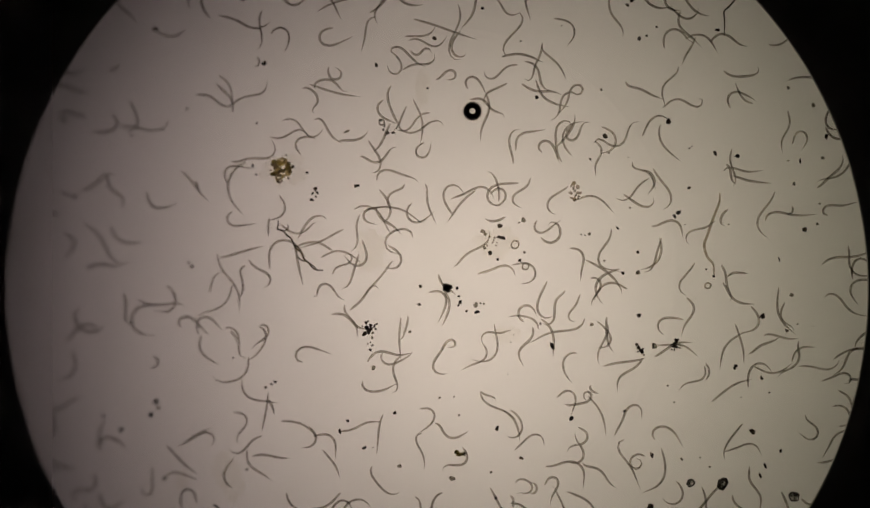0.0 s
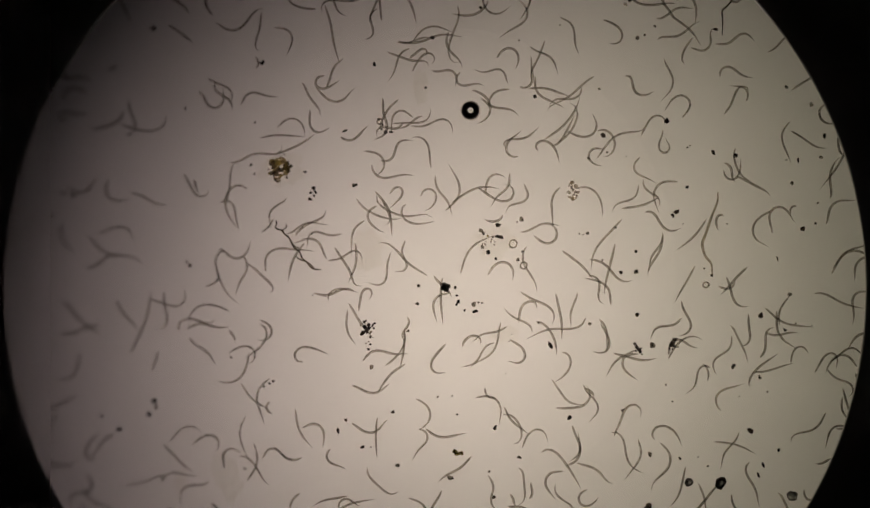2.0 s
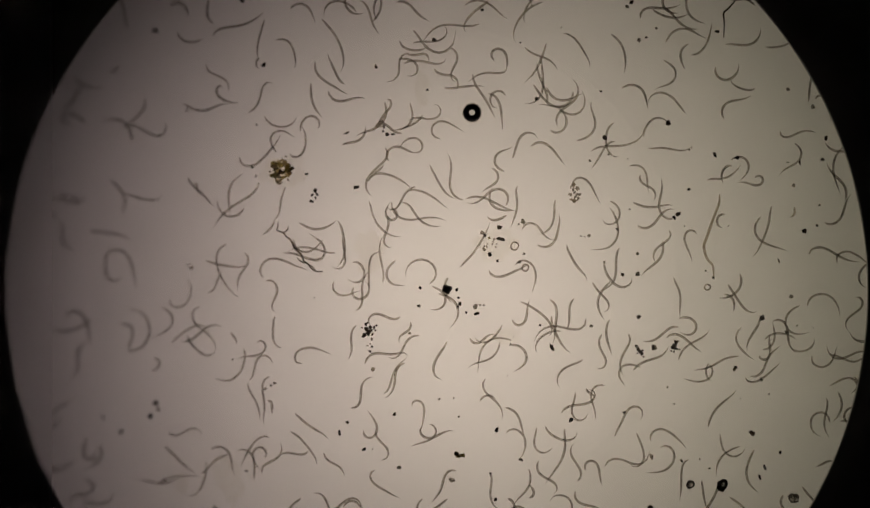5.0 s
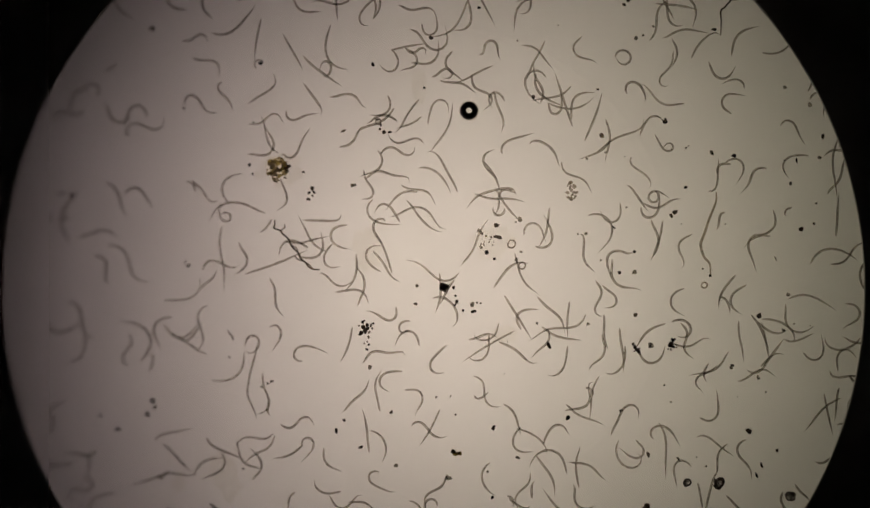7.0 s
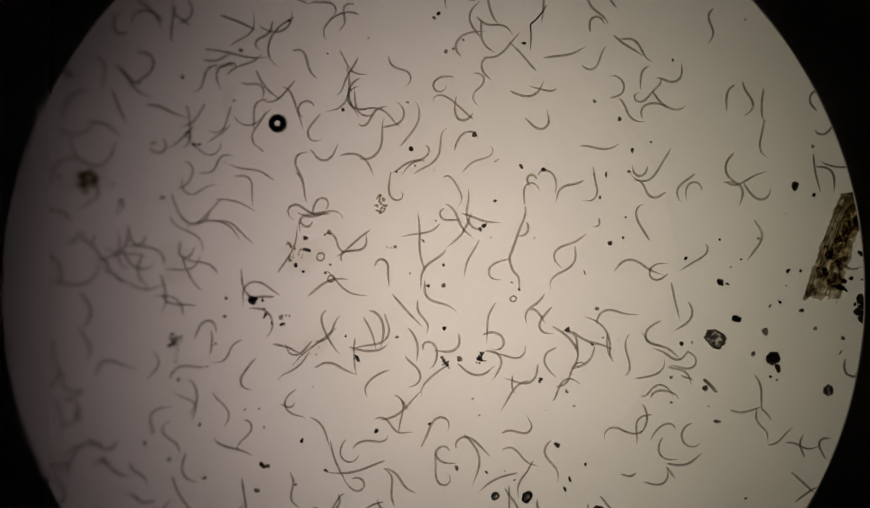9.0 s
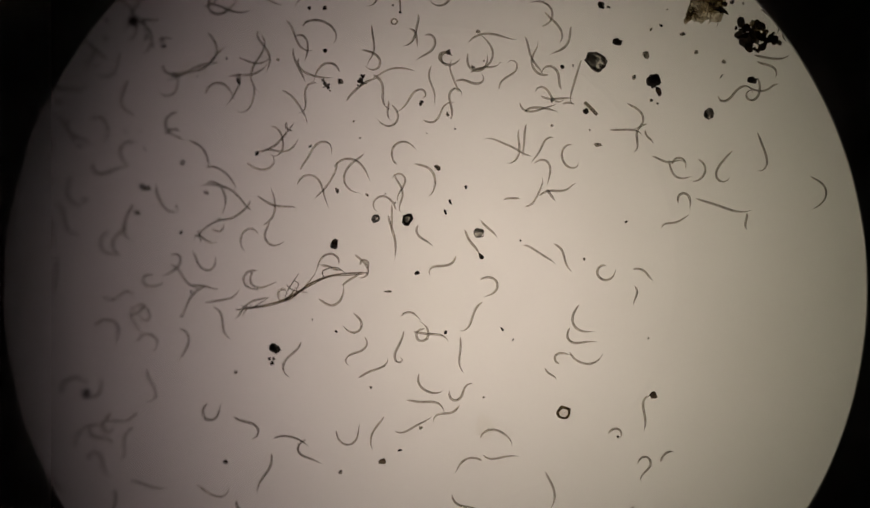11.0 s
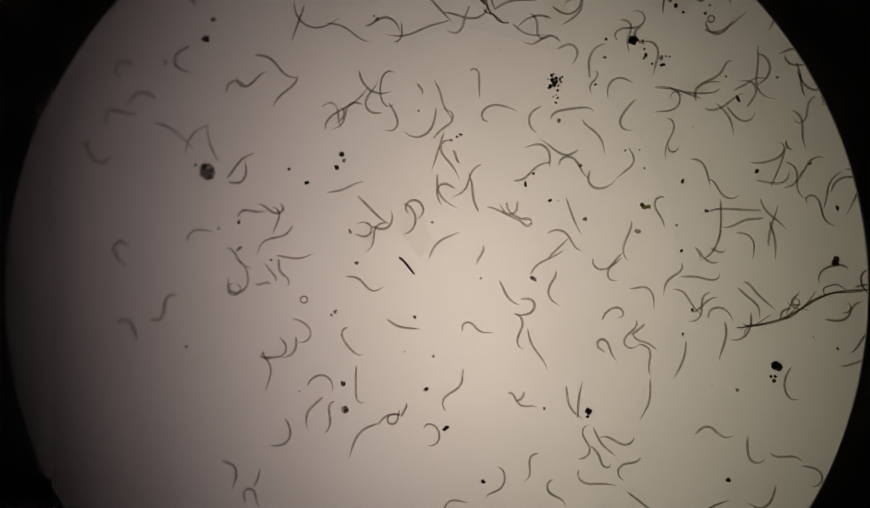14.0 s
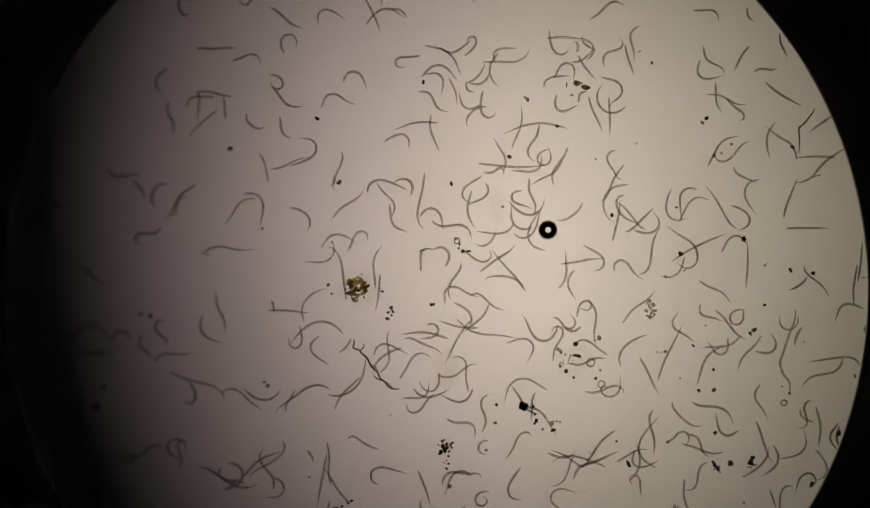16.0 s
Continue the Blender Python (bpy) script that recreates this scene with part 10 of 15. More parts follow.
worm(78, (0,-240,-310,-26,-31,-1,9,-3), (0.5,-240,-314,-86,128,-2,-20,-5), (1,-235,-317,-58,-67,71,2,-26), (1.5,-236,-316,-75,1,0,0,0), (2,-237,-317,-66,24,2,-6,2), (2.5,-236,-323,-67,22,-3,1,4), (3,-241,-306,-63,20,2,-10,-2), (3.5,-227,-329,-73,-74,10,18,-7), (4,-230,-336,-50,85,30,4,-4), (6.5,-222,-350,-79,-67,25,9,-15), (7,-222,-348,-60,-127,50,13,-17), (7.5,-221,-352,-62,-29,-4,9,3), (8,-219,-357,-47,29,26,19,4), (8.5,-219,-366,-21,68,-12,-32,11), (13,-220,-368,4,-5,0,2,0), (13.5,-213,-369,0,0,0,0,0), (14,-204,-375,-24,-8,6,-8,1), (14.5,-210,-361,-5,-29,-56,-15,18), (15,-203,-357,-9,-96,-22,16,10), lively=1)
worm(75, (0,-190,-337,-44,-71,9,24,-4), (0.5,-203,-336,-55,57,-23,-7,8), (1,-201,-332,-50,0,31,0,-15), (1.5,-205,-328,-54,-11,-4,3,4), (2,-207,-320,-43,-81,15,21,-5), (2.5,-212,-322,-47,12,-68,4,23), (3,-230,-302,-55,-47,19,17,-17), (3.5,-215,-316,-37,-26,39,-1,-24), (4,-217,-316,-35,-20,17,-10,-3), (6.5,-236,-302,-13,-71,43,10,-23), (7,-239,-304,-1,-22,-77,7,34), (7.5,-240,-305,1,41,-56,-5,24), (8,-243,-312,-1,86,7,-32,-6), (8.5,-243,-315,3,-18,57,-13,-12), (13,-256,-346,112,-6,1,3,-1), (13.5,-264,-324,96,23,14,1,-8), (14,-266,-333,105,-2,15,2,-12), (14.5,-265,-330,87,53,-60,16,22), (15,-266,-328,65,113,-89,6,23), lively=0.99)
worm(60, (0,-222,-333,-109,-83,-8,18,-3), (2,-263,-364,-201,-43,18,5,-11), (6.5,-249,-357,-159,-15,-6,3,4), (7,-256,-360,-156,-22,-1,7,1), (7.5,-249,-357,-164,82,-24,-15,13), (8,-242,-360,-168,-23,44,-9,-13), (8.5,-240,-362,-131,-77,-26,10,14), (9,-243,-360,-194,52,18,-20,-20), (13.5,-196,-366,-197,-59,20,6,9), (14,-199,-365,-170,-94,3,38,-6), lively=1)
worm(79, (0,-133,-309,13,-7,-18,4,16), (0.5,-134,-306,14,-45,-8,8,3), (1,-121,-310,-2,-3,0,2,0), (1.5,-118,-309,0,7,-3,-2,2), (2,-112,-314,6,56,-5,-31,-6), (2.5,-105,-311,-7,-29,-50,-20,12), (3,-63,-306,6,-60,-18,0,9), (3.5,-104,-310,14,70,34,-15,-21), (4,-102,-309,12,104,-33,-46,-2), (6.5,-120,-311,94,-19,-12,9,9), (7,-117,-318,99,6,4,-2,-3), (7.5,-118,-311,102,38,9,3,-3), (8,-114,-312,103,7,-1,-2,1), (8.5,-117,-308,110,44,21,-10,-15), (9,-126,-305,101,-56,-64,14,19), (13,-156,-295,28,-35,37,-18,-6), (13.5,-160,-296,45,-87,12,21,-7), (14,-158,-296,26,-1,-33,12,11), (14.5,-162,-299,15,104,-4,-30,6), (15,-162,-296,14,-3,6,2,-5), lively=1)
worm(73, (0,-101,-324,-99,9,-8,3,2), (0.5,-103,-321,-96,2,0,-1,0), (1,-97,-326,-100,0,0,0,0), (1.5,-102,-331,-92,10,-2,-4,2), (2,-102,-332,-90,8,-1,-1,0), (2.5,-103,-328,-87,9,-2,-4,1), (3.5,-107,-337,-62,73,-7,-23,1), (4,-99,-339,-87,-38,-53,-9,15), (6.5,-90,-347,-85,-54,-49,4,13), (7,-89,-343,-70,-58,7,3,4), (7.5,-91,-347,-75,-15,28,-15,-8), (8,-85,-350,-81,38,12,-5,-2), (8.5,-89,-357,-80,2,0,-1,0), (9,-95,-367,-66,63,12,-18,-12), (13,-80,-375,-69,-6,0,3,0), (13.5,-87,-372,-71,12,7,4,4), (14,-86,-378,-67,8,4,0,-1), (14.5,-83,-381,-47,71,35,-6,-19), (15,-79,-380,-62,13,-39,-29,4), lively=0.44)
worm(76, (0,-63,-152,-90,8,0,-4,0), (0.5,-53,-153,-66,-83,-3,21,3), (1.5,-54,-171,-87,-23,-1,9,2), (2,-54,-173,-97,-8,0,4,0), (2.5,-71,-178,-120,42,-4,-19,4), (3.5,-69,-174,-132,-61,-38,38,8), (4,-59,-169,-148,71,-38,22,-4), (6.5,-42,-153,-165,57,-31,-1,11), (7,-43,-150,-181,95,-7,-23,3), (7.5,-41,-151,-173,-26,66,-23,-5), (8,-33,-156,-173,-90,-8,19,12), (8.5,-27,-158,-154,-61,32,1,-11), (9,-22,-156,-145,-18,-47,10,23), (13.5,-7,-142,-146,35,-38,5,13), (14,-9,-140,-147,80,1,-15,3), (14.5,-8,-142,-150,-6,18,-9,-9), (15,1,-138,-148,-26,-6,8,6), (15.5,9,-139,-135,-85,33,11,-10), (16,10,-126,-140,45,-48,16,10), lively=1)
worm(89, (0,-84,-180,11,-26,36,1,-24), (0.5,-92,-177,15,-29,34,4,-26), (1,-89,-181,9,-23,37,-12,-11), (1.5,-87,-177,15,-22,44,3,-10), (2,-88,-180,9,-29,31,2,-23), (2.5,-84,-177,14,-16,40,-8,-15), (3,-87,-176,14,-30,36,-8,-15), (3.5,-93,-177,14,-42,30,-1,-16), (4,-86,-179,3,-47,2,-50,-35), (6.5,-95,-177,24,-29,37,-2,-21), (7,-87,-180,9,-46,5,-26,-49), (7.5,-90,-178,17,-31,28,-4,-14), (8,-85,-179,8,-47,-4,-27,-14), (8.5,-87,-182,10,-46,25,-3,-5), (9,-91,-184,19,-30,38,4,-12), (13.5,-99,-185,6,-39,6,-45,-27), (14,-89,-187,9,-44,2,-34,-2), (14.5,-91,-184,7,-51,0,-46,-33), (15,-89,-181,7,-53,4,-45,-12), (15.5,-80,-183,-1,-35,-5,-27,-9), (16,-92,-183,8,-60,9,-39,-40), lively=0)
worm(79, (0,-72,-190,-4,80,-37,15,11), (0.5,-79,-190,44,-41,17,12,-15), (1,-68,-180,54,18,-7,-5,6), (1.5,-69,-185,37,3,0,-1,0), (2,-61,-172,63,36,5,-5,-4), (2.5,-56,-182,69,33,-24,0,15), (3,-52,-176,68,36,6,-6,-6), (3.5,-54,-187,101,73,12,-12,-11), (4,-63,-193,52,-7,14,3,-13), (6.5,-93,-240,76,-75,19,15,-9), (7,-97,-245,87,-28,-12,7,12), (7.5,-99,-251,105,-108,7,24,-9), (8,-92,-248,101,-54,-54,22,20), (8.5,-93,-246,105,35,-50,9,9), (9,-94,-246,123,49,-37,-24,25), (13,-99,-259,162,40,-5,-15,5), (13.5,-113,-257,156,-96,-49,9,22), (14,-112,-257,165,-40,27,7,-10), (14.5,-113,-254,169,58,40,15,-1), (15,-114,-251,165,5,-14,-6,10), lively=0.96)
worm(77, (0,-71,-217,-104,5,-62,-28,-1), (0.5,-64,-217,-124,-76,-15,27,15), (1,-65,-218,-132,-3,23,-5,-15), (1.5,-69,-212,-144,57,-4,-15,3), (2,-79,-224,-133,17,-2,-5,4), (2.5,-77,-229,-117,-20,-34,-3,24), (3,-79,-229,-122,-96,3,28,4), (3.5,-80,-226,-107,-37,63,18,-13), (4,-83,-232,-119,77,-8,-23,4), (6.5,-64,-208,-115,-66,-2,11,15), (7,-80,-225,-117,98,23,-16,-10), (7.5,-80,-224,-111,3,-11,2,7), (8,-78,-225,-103,14,5,1,0), (8.5,-82,-234,-101,24,-11,-6,7), (13,-84,-280,-33,54,-20,-14,12), (13.5,-85,-281,-28,-71,-16,-6,7), (14,-85,-283,-19,-68,49,10,0), (14.5,-82,-275,-11,45,58,-26,-11), (15,-78,-272,-23,59,-16,-17,5), (16,-54,-227,-42,184,36,-4,6), lively=1)
worm(76, (0,-104,-242,-8,63,-34,13,-6), (0.5,-108,-239,0,21,45,-11,-9), (1,-110,-239,6,-86,-6,24,0), (1.5,-107,-242,1,32,-33,15,6), (2,-111,-245,3,42,11,-24,-3), (2.5,-114,-240,12,-54,28,1,-10), (3,-116,-238,19,-73,-30,1,17), (3.5,-123,-239,31,-54,25,7,-15), (4,-124,-242,38,-61,-20,43,-16), (6.5,-133,-251,46,-20,-32,0,24), (7,-133,-257,52,14,19,5,-13), (7.5,-136,-259,38,58,-30,1,12), (8,-132,-261,40,79,16,-46,4), (8.5,-143,-264,43,-52,20,6,-11), (9,-149,-269,53,-79,3,14,-12), (13,-135,-278,117,-5,0,1,0), (13.5,-143,-273,112,-3,2,1,-2), (14,-142,-259,143,74,-2,-22,1), (14.5,-146,-264,114,17,-49,-10,2), (15,-148,-260,120,-81,-26,10,4), lively=1)
worm(82, (0,7,-194,-82,82,35,-13,-25), (0.5,7,-193,-89,77,28,-17,-22), (1,11,-189,-94,75,44,8,-17), (1.5,6,-193,-84,81,33,-10,-18), (2,7,-194,-84,88,35,-11,-23), (2.5,5,-191,-85,74,28,-7,-14), (3,10,-189,-91,73,46,2,-19), (3.5,2,-200,-69,77,21,-16,-14), (4,8,-187,-102,58,44,18,13), (6.5,5,-196,-80,86,26,-19,-16), (7,9,-194,-88,90,37,-10,-24), (7.5,6,-198,-74,88,26,-22,-21), (8,12,-189,-98,80,28,8,-9), (8.5,9,-197,-79,79,33,-5,-19), (9,12,-198,-88,80,35,-2,-23), (9.5,10,-193,-97,79,23,-7,-18), (13,8,-214,-49,69,3,-34,-3), (13.5,16,-190,-109,89,29,31,-18), (14,9,-199,-88,83,38,0,-17), (14.5,11,-193,-97,84,38,1,-14), (15,9,-200,-83,91,32,-5,-21), (15.5,11,-189,-125,40,-1,-8,3), (16,3,-204,-84,78,34,-6,-14), lively=0.14)
worm(54, (0,26,-162,-40,-151,-43,31,16), (3,90,-148,3,46,-27,0,13), (4,89,-149,-4,78,-21,12,19), lively=1)
worm(70, (0,104,-144,-150,49,54,7,-27), (0.5,91,-147,-146,62,3,-27,-5), (1,100,-145,-155,41,27,5,-8), (1.5,93,-146,-157,28,13,-7,-9), (2,101,-144,-156,8,21,-5,-18), (2.5,94,-147,-160,-6,0,3,0), (3,102,-144,-153,-20,2,10,-2), (3.5,101,-146,-162,-41,-6,2,0), (4,98,-146,-165,-77,-20,-7,-1), (6.5,100,-146,-167,-68,-23,0,1), (7,101,-147,-163,-84,-23,-3,-16), (7.5,100,-145,-161,-70,-22,0,8), (8,102,-148,-187,-126,-56,-5,3), (8.5,104,-147,-172,-95,-23,9,8), (9,104,-150,-178,-81,-25,17,17), (9.5,104,-150,-173,-68,-13,18,2), (10,112,-151,-166,-29,-6,12,5), (15,109,-154,-202,5,26,2,-7), (15.5,106,-155,-206,14,12,-1,-10), (16,103,-155,-207,2,15,-11,-3), lively=0.26)
worm(79, (0,77,-189,-126,-57,36,11,-22), (0.5,73,-187,-139,11,-25,10,15), (1,80,-188,-137,56,14,-30,-13), (1.5,80,-183,-136,-62,22,10,-6), (2,81,-185,-144,-11,-37,19,14), (2.5,82,-177,-141,74,-13,-24,7), (3,90,-177,-138,-38,41,7,-27), (3.5,85,-179,-141,-37,-11,8,8), (4,94,-180,-130,-63,-2,25,0), lively=0.81)
worm(77, (0,-12,-296,-86,-97,25,19,-18), (0.5,-14,-300,-96,-56,-52,48,15), (1,-18,-293,-99,70,-60,-9,30), (1.5,-19,-291,-94,70,20,-25,-16), (2,-14,-289,-85,-74,1,15,3), (2.5,-13,-288,-89,-47,-25,24,11), (3,-18,-281,-92,56,-30,-10,16), (3.5,-17,-281,-84,27,24,4,-13), (4,-18,-290,-66,-63,93,2,-10), (6.5,-26,-262,-61,-29,68,-6,-30), (7,-26,-262,-67,-79,25,34,-10), (7.5,-29,-256,-80,34,-57,22,13), (8,-28,-257,-76,67,-5,-29,4), (8.5,-27,-254,-63,-46,49,-15,-19), (9,-30,-258,-73,-42,-25,22,17), (13,-38,-234,-58,6,30,-7,-24), (13.5,-42,-230,-50,-90,20,26,-10), (14,-45,-232,-57,-20,-18,20,2), (14.5,-51,-224,-67,94,-40,8,18), (15,-51,-226,-66,100,9,-14,5), (15.5,-105,-187,-152,37,1,-19,-1), lively=1)
worm(77, (0,29,-321,-12,52,21,-42,13), (0.5,26,-322,-3,-59,51,1,-27), (1,27,-320,-11,-70,2,24,1), (1.5,25,-322,-4,11,-41,-6,23), (2,22,-326,-6,31,-13,-11,9), (2.5,22,-321,-6,-3,1,1,-1), (3.5,17,-318,-15,-9,-1,4,1), (4,5,-319,-19,51,-45,19,4), (6.5,-3,-321,-27,65,-8,-24,5), (7,-5,-317,-16,-8,69,-14,-9), (7.5,-5,-322,-27,-53,38,5,-18), (8,-1,-323,-25,-21,1,7,0), (8.5,-16,-318,6,-48,-11,20,10), (9,-12,-327,-25,10,-26,8,2), (13,-30,-325,-11,61,-21,-17,14), (13.5,-33,-322,-7,17,-14,2,9), (14,-41,-318,-24,91,-11,-8,12), (14.5,-42,-313,-26,-6,30,-25,8), (15,-40,-309,-23,-59,19,20,-13), lively=0.74)
worm(74, (0,-26,-352,-89,26,-58,25,0), (0.5,-35,-353,-90,109,6,-30,-3), (1,-27,-348,-107,-28,45,4,-8), (1.5,-26,-343,-107,-30,-11,4,7), (2,-21,-342,-99,-57,47,0,-26), (2.5,-25,-345,-103,-15,-13,-2,6), (3.5,-27,-343,-117,18,12,0,-5), (4,-23,-342,-135,-59,23,16,-15), (6.5,3,-310,-100,-68,2,12,-7), (7,-2,-314,-119,-7,-1,2,1), (7.5,9,-308,-105,-73,-34,42,1), (8,10,-300,-112,75,-32,-10,16), (8.5,7,-308,-98,67,14,-20,-6), (9,10,-302,-100,-54,57,2,-14), (9.5,8,-300,-94,-14,-2,6,1), (13,15,-289,-118,92,-21,-27,18), (13.5,17,-286,-111,-18,54,-11,0), (14,12,-285,-113,-52,22,14,-21), (14.5,17,-277,-117,-12,7,0,-4), (15,23,-279,-109,-47,-25,33,2), lively=0.81)
worm(78, (0,41,-373,-129,-52,66,44,-11), (0.5,37,-376,-125,100,35,-10,-16), (1,31,-392,-123,-14,-18,2,12), (1.5,42,-389,-141,-73,0,25,3), (2,39,-390,-142,-3,16,11,-8), (2.5,33,-392,-139,5,1,-2,-1), (3.5,27,-392,-128,78,-10,-33,4), (4,22,-407,-140,-86,-48,11,15), (6.5,11,-420,-140,-75,-27,20,23), (7,6,-426,-122,15,53,13,-22), (7.5,8,-422,-126,81,15,-17,-6), (8,13,-426,-120,2,-1,0,1), (8.5,7,-425,-119,22,3,-9,-3), (9,10,-421,-81,1,1,0,-1), lively=0.96)
worm(83, (0,-96,-414,-42,62,6,28,-10), (0.5,-96,-413,-42,64,1,41,-7), (1,-94,-414,-35,98,21,70,17), (1.5,-96,-412,-48,55,-23,26,-12), (2,-95,-416,-34,59,17,36,-2), (2.5,-98,-411,-55,80,-37,22,-10), (3.5,-97,-412,-64,99,-50,13,8), (4,-98,-415,-51,111,-22,41,9), (6.5,-98,-411,-58,97,-32,12,2), (7,-96,-412,-64,103,-42,21,29), (7.5,-97,-412,-60,90,-38,15,11), (8,-91,-418,-44,80,-11,32,13), (8.5,-95,-417,-49,42,-5,-9,2), (9,-103,-415,-59,17,-1,-2,7), (13,-89,-424,-23,-5,83,-3,-11), (13.5,-94,-423,-12,2,111,25,-4), (14,-97,-417,-24,-24,58,25,-1), (14.5,-98,-416,-35,3,25,32,-24), (15,-92,-421,-32,40,33,63,5), lively=0.52)
worm(85, (0,110,-275,-39,19,-35,6,3), (0.5,97,-275,-74,85,-4,-23,3), (1,111,-279,-51,29,28,-31,-3), (1.5,109,-274,-43,-40,49,-4,-21), (2,109,-273,-49,-70,6,21,-3), (2.5,107,-266,-44,-19,-12,5,10), (3,106,-265,-39,-44,4,15,-4), (3.5,100,-259,-40,8,-25,16,4), (4,106,-266,-50,42,-45,21,3), (6.5,95,-253,-64,87,1,-35,-4), (7,98,-252,-48,20,64,-16,-17), (7.5,96,-250,-43,-81,49,0,-19), (8,95,-251,-57,-35,-16,47,-14), (8.5,95,-249,-63,31,-23,8,0), (9,94,-251,-72,84,-14,-27,5), (9.5,95,-250,-55,27,47,-28,-2), (10,96,-261,-62,17,1,-8,-1), (13,90,-238,-107,108,6,-26,7), (13.5,90,-236,-92,12,32,-20,-14), (14,87,-236,-91,-27,51,-19,-3), (14.5,93,-229,-93,-39,-7,41,7), (15,95,-232,-95,-17,-39,32,1), (15.5,99,-211,-5,-26,5,12,-5), (16,86,-222,54,-106,20,29,-9), lively=0.88)
worm(67, (0,142,-305,-62,-30,1,7,-5), (0.5,148,-302,-39,25,44,-10,-21), (1,144,-300,-51,21,-8,-8,1), (1.5,146,-304,-52,10,-3,-4,2), (2,147,-303,-48,18,-8,-7,8), (2.5,154,-307,-62,-74,-10,9,1), (3,149,-295,-58,-51,12,7,-8), lively=0.24)
worm(80, (0,147,-310,-106,-100,-23,-4,4), (3.5,151,-311,-74,66,9,-17,-7), (4,157,-320,-66,8,-2,-1,1), (6.5,156,-341,-48,-19,34,-22,-6), (7,158,-342,-61,87,-5,-25,-6), (7.5,161,-342,-47,-30,8,-27,7), (8,168,-339,-57,-77,8,16,4), (8.5,166,-338,-41,-44,49,5,-15), (9,175,-352,-69,11,-2,-3,3), (9.5,176,-360,-60,45,20,-6,-11), (10,184,-367,-61,3,1,-1,-1), (13,180,-389,-91,-40,-54,8,28), (13.5,180,-388,-81,-38,46,35,3), (14,179,-387,-92,-5,-1,2,1), (14.5,183,-396,-95,2,6,2,-4), (15,183,-412,-82,55,12,-11,-9), lively=1)
worm(77, (0,173,-335,2,-77,-37,11,18), (0.5,163,-333,54,-50,-2,24,2), (1,180,-336,12,63,52,-21,-23), (1.5,181,-333,6,10,-46,-14,17), (2,183,-328,8,-93,-21,14,10), (2.5,192,-332,4,33,29,2,-17), (3.5,191,-327,7,42,21,22,23), (4,189,-336,-28,49,6,-17,-1), lively=1)
worm(74, (0,162,-418,-81,-132,17,31,36), (0.5,161,-415,-78,-83,32,11,-10), (1,160,-416,-80,-25,59,18,-18), (1.5,160,-414,-85,19,32,-24,-9), (2,162,-420,-91,-44,-9,-32,7), (2.5,165,-418,-97,-97,2,2,0), (3.5,160,-421,-91,-26,56,25,12), (4,160,-421,-85,18,81,13,11), (6.5,159,-423,-119,-25,22,-1,-11), (7,163,-427,-109,19,48,-8,-21), (7.5,158,-424,-116,-14,0,1,0), (8,161,-432,-146,-112,-35,8,11), (8.5,163,-431,-131,-127,-17,10,-13), (13,155,-437,-167,-23,19,-6,-4), (13.5,149,-436,-189,-72,-41,15,28), (14,165,-434,-126,-28,-7,11,6), (14.5,157,-436,-182,-54,54,30,3), (15,159,-444,-199,-5,-1,2,1), lively=0.96)
worm(79, (0,212,-419,-56,-102,63,28,-27), (0.5,211,-415,-77,-21,52,3,-18), (1,212,-416,-80,-34,15,13,-18), (1.5,211,-414,-99,37,-38,23,-6), (2,212,-412,-106,83,-15,-23,6), (2.5,211,-409,-81,-1,43,-39,-10), (3.5,208,-405,-80,-95,-13,11,-6), (4,204,-402,-88,60,-60,-9,18), (6.5,208,-394,-63,-35,-10,4,4), (7,210,-398,-65,-22,-10,4,8), (7.5,208,-394,-67,-61,-30,-9,2), (8,204,-390,-55,-87,-26,-8,-13), (8.5,207,-390,-100,-160,-42,17,28), (9,210,-392,-128,-148,31,28,-1), (9.5,212,-391,-133,-25,56,22,-17), (10,195,-407,-148,2,-34,-35,30), (13,219,-391,-167,-8,-44,15,21), (13.5,220,-386,-175,32,-47,-26,22), (14,218,-388,-167,0,-13,-21,13), (14.5,226,-388,-155,-41,35,-8,-16), lively=1)
worm(75, (0,117,-453,-62,0,0,0,0), (1,110,-436,-40,-30,-13,4,10), (1.5,105,-436,-73,77,-30,-8,6), (2,107,-434,-74,11,40,-7,-29), (2.5,109,-428,-41,-56,-15,12,4), (3.5,101,-432,-63,68,18,-18,-19), (4,103,-425,-53,-74,16,-2,-6), (6.5,102,-414,-74,-43,5,12,-3), (7,98,-407,-80,65,-6,0,7), (7.5,96,-407,-70,5,40,-25,-11), (8,99,-407,-73,-77,21,26,-9), (8.5,96,-402,-83,38,-29,5,13), (9,97,-405,-73,23,42,-11,-28), (9.5,91,-398,-43,-91,2,27,3), (13,76,-379,-73,52,64,-26,-20), (13.5,71,-370,-69,-66,-20,29,16), (14,69,-367,-93,59,-53,7,17), (14.5,73,-372,-86,76,50,-40,-14), (15,77,-369,-84,-57,12,16,-6), lively=1)
worm(45, (0,157,-455,-25,-21,9,5,-8), single=False)
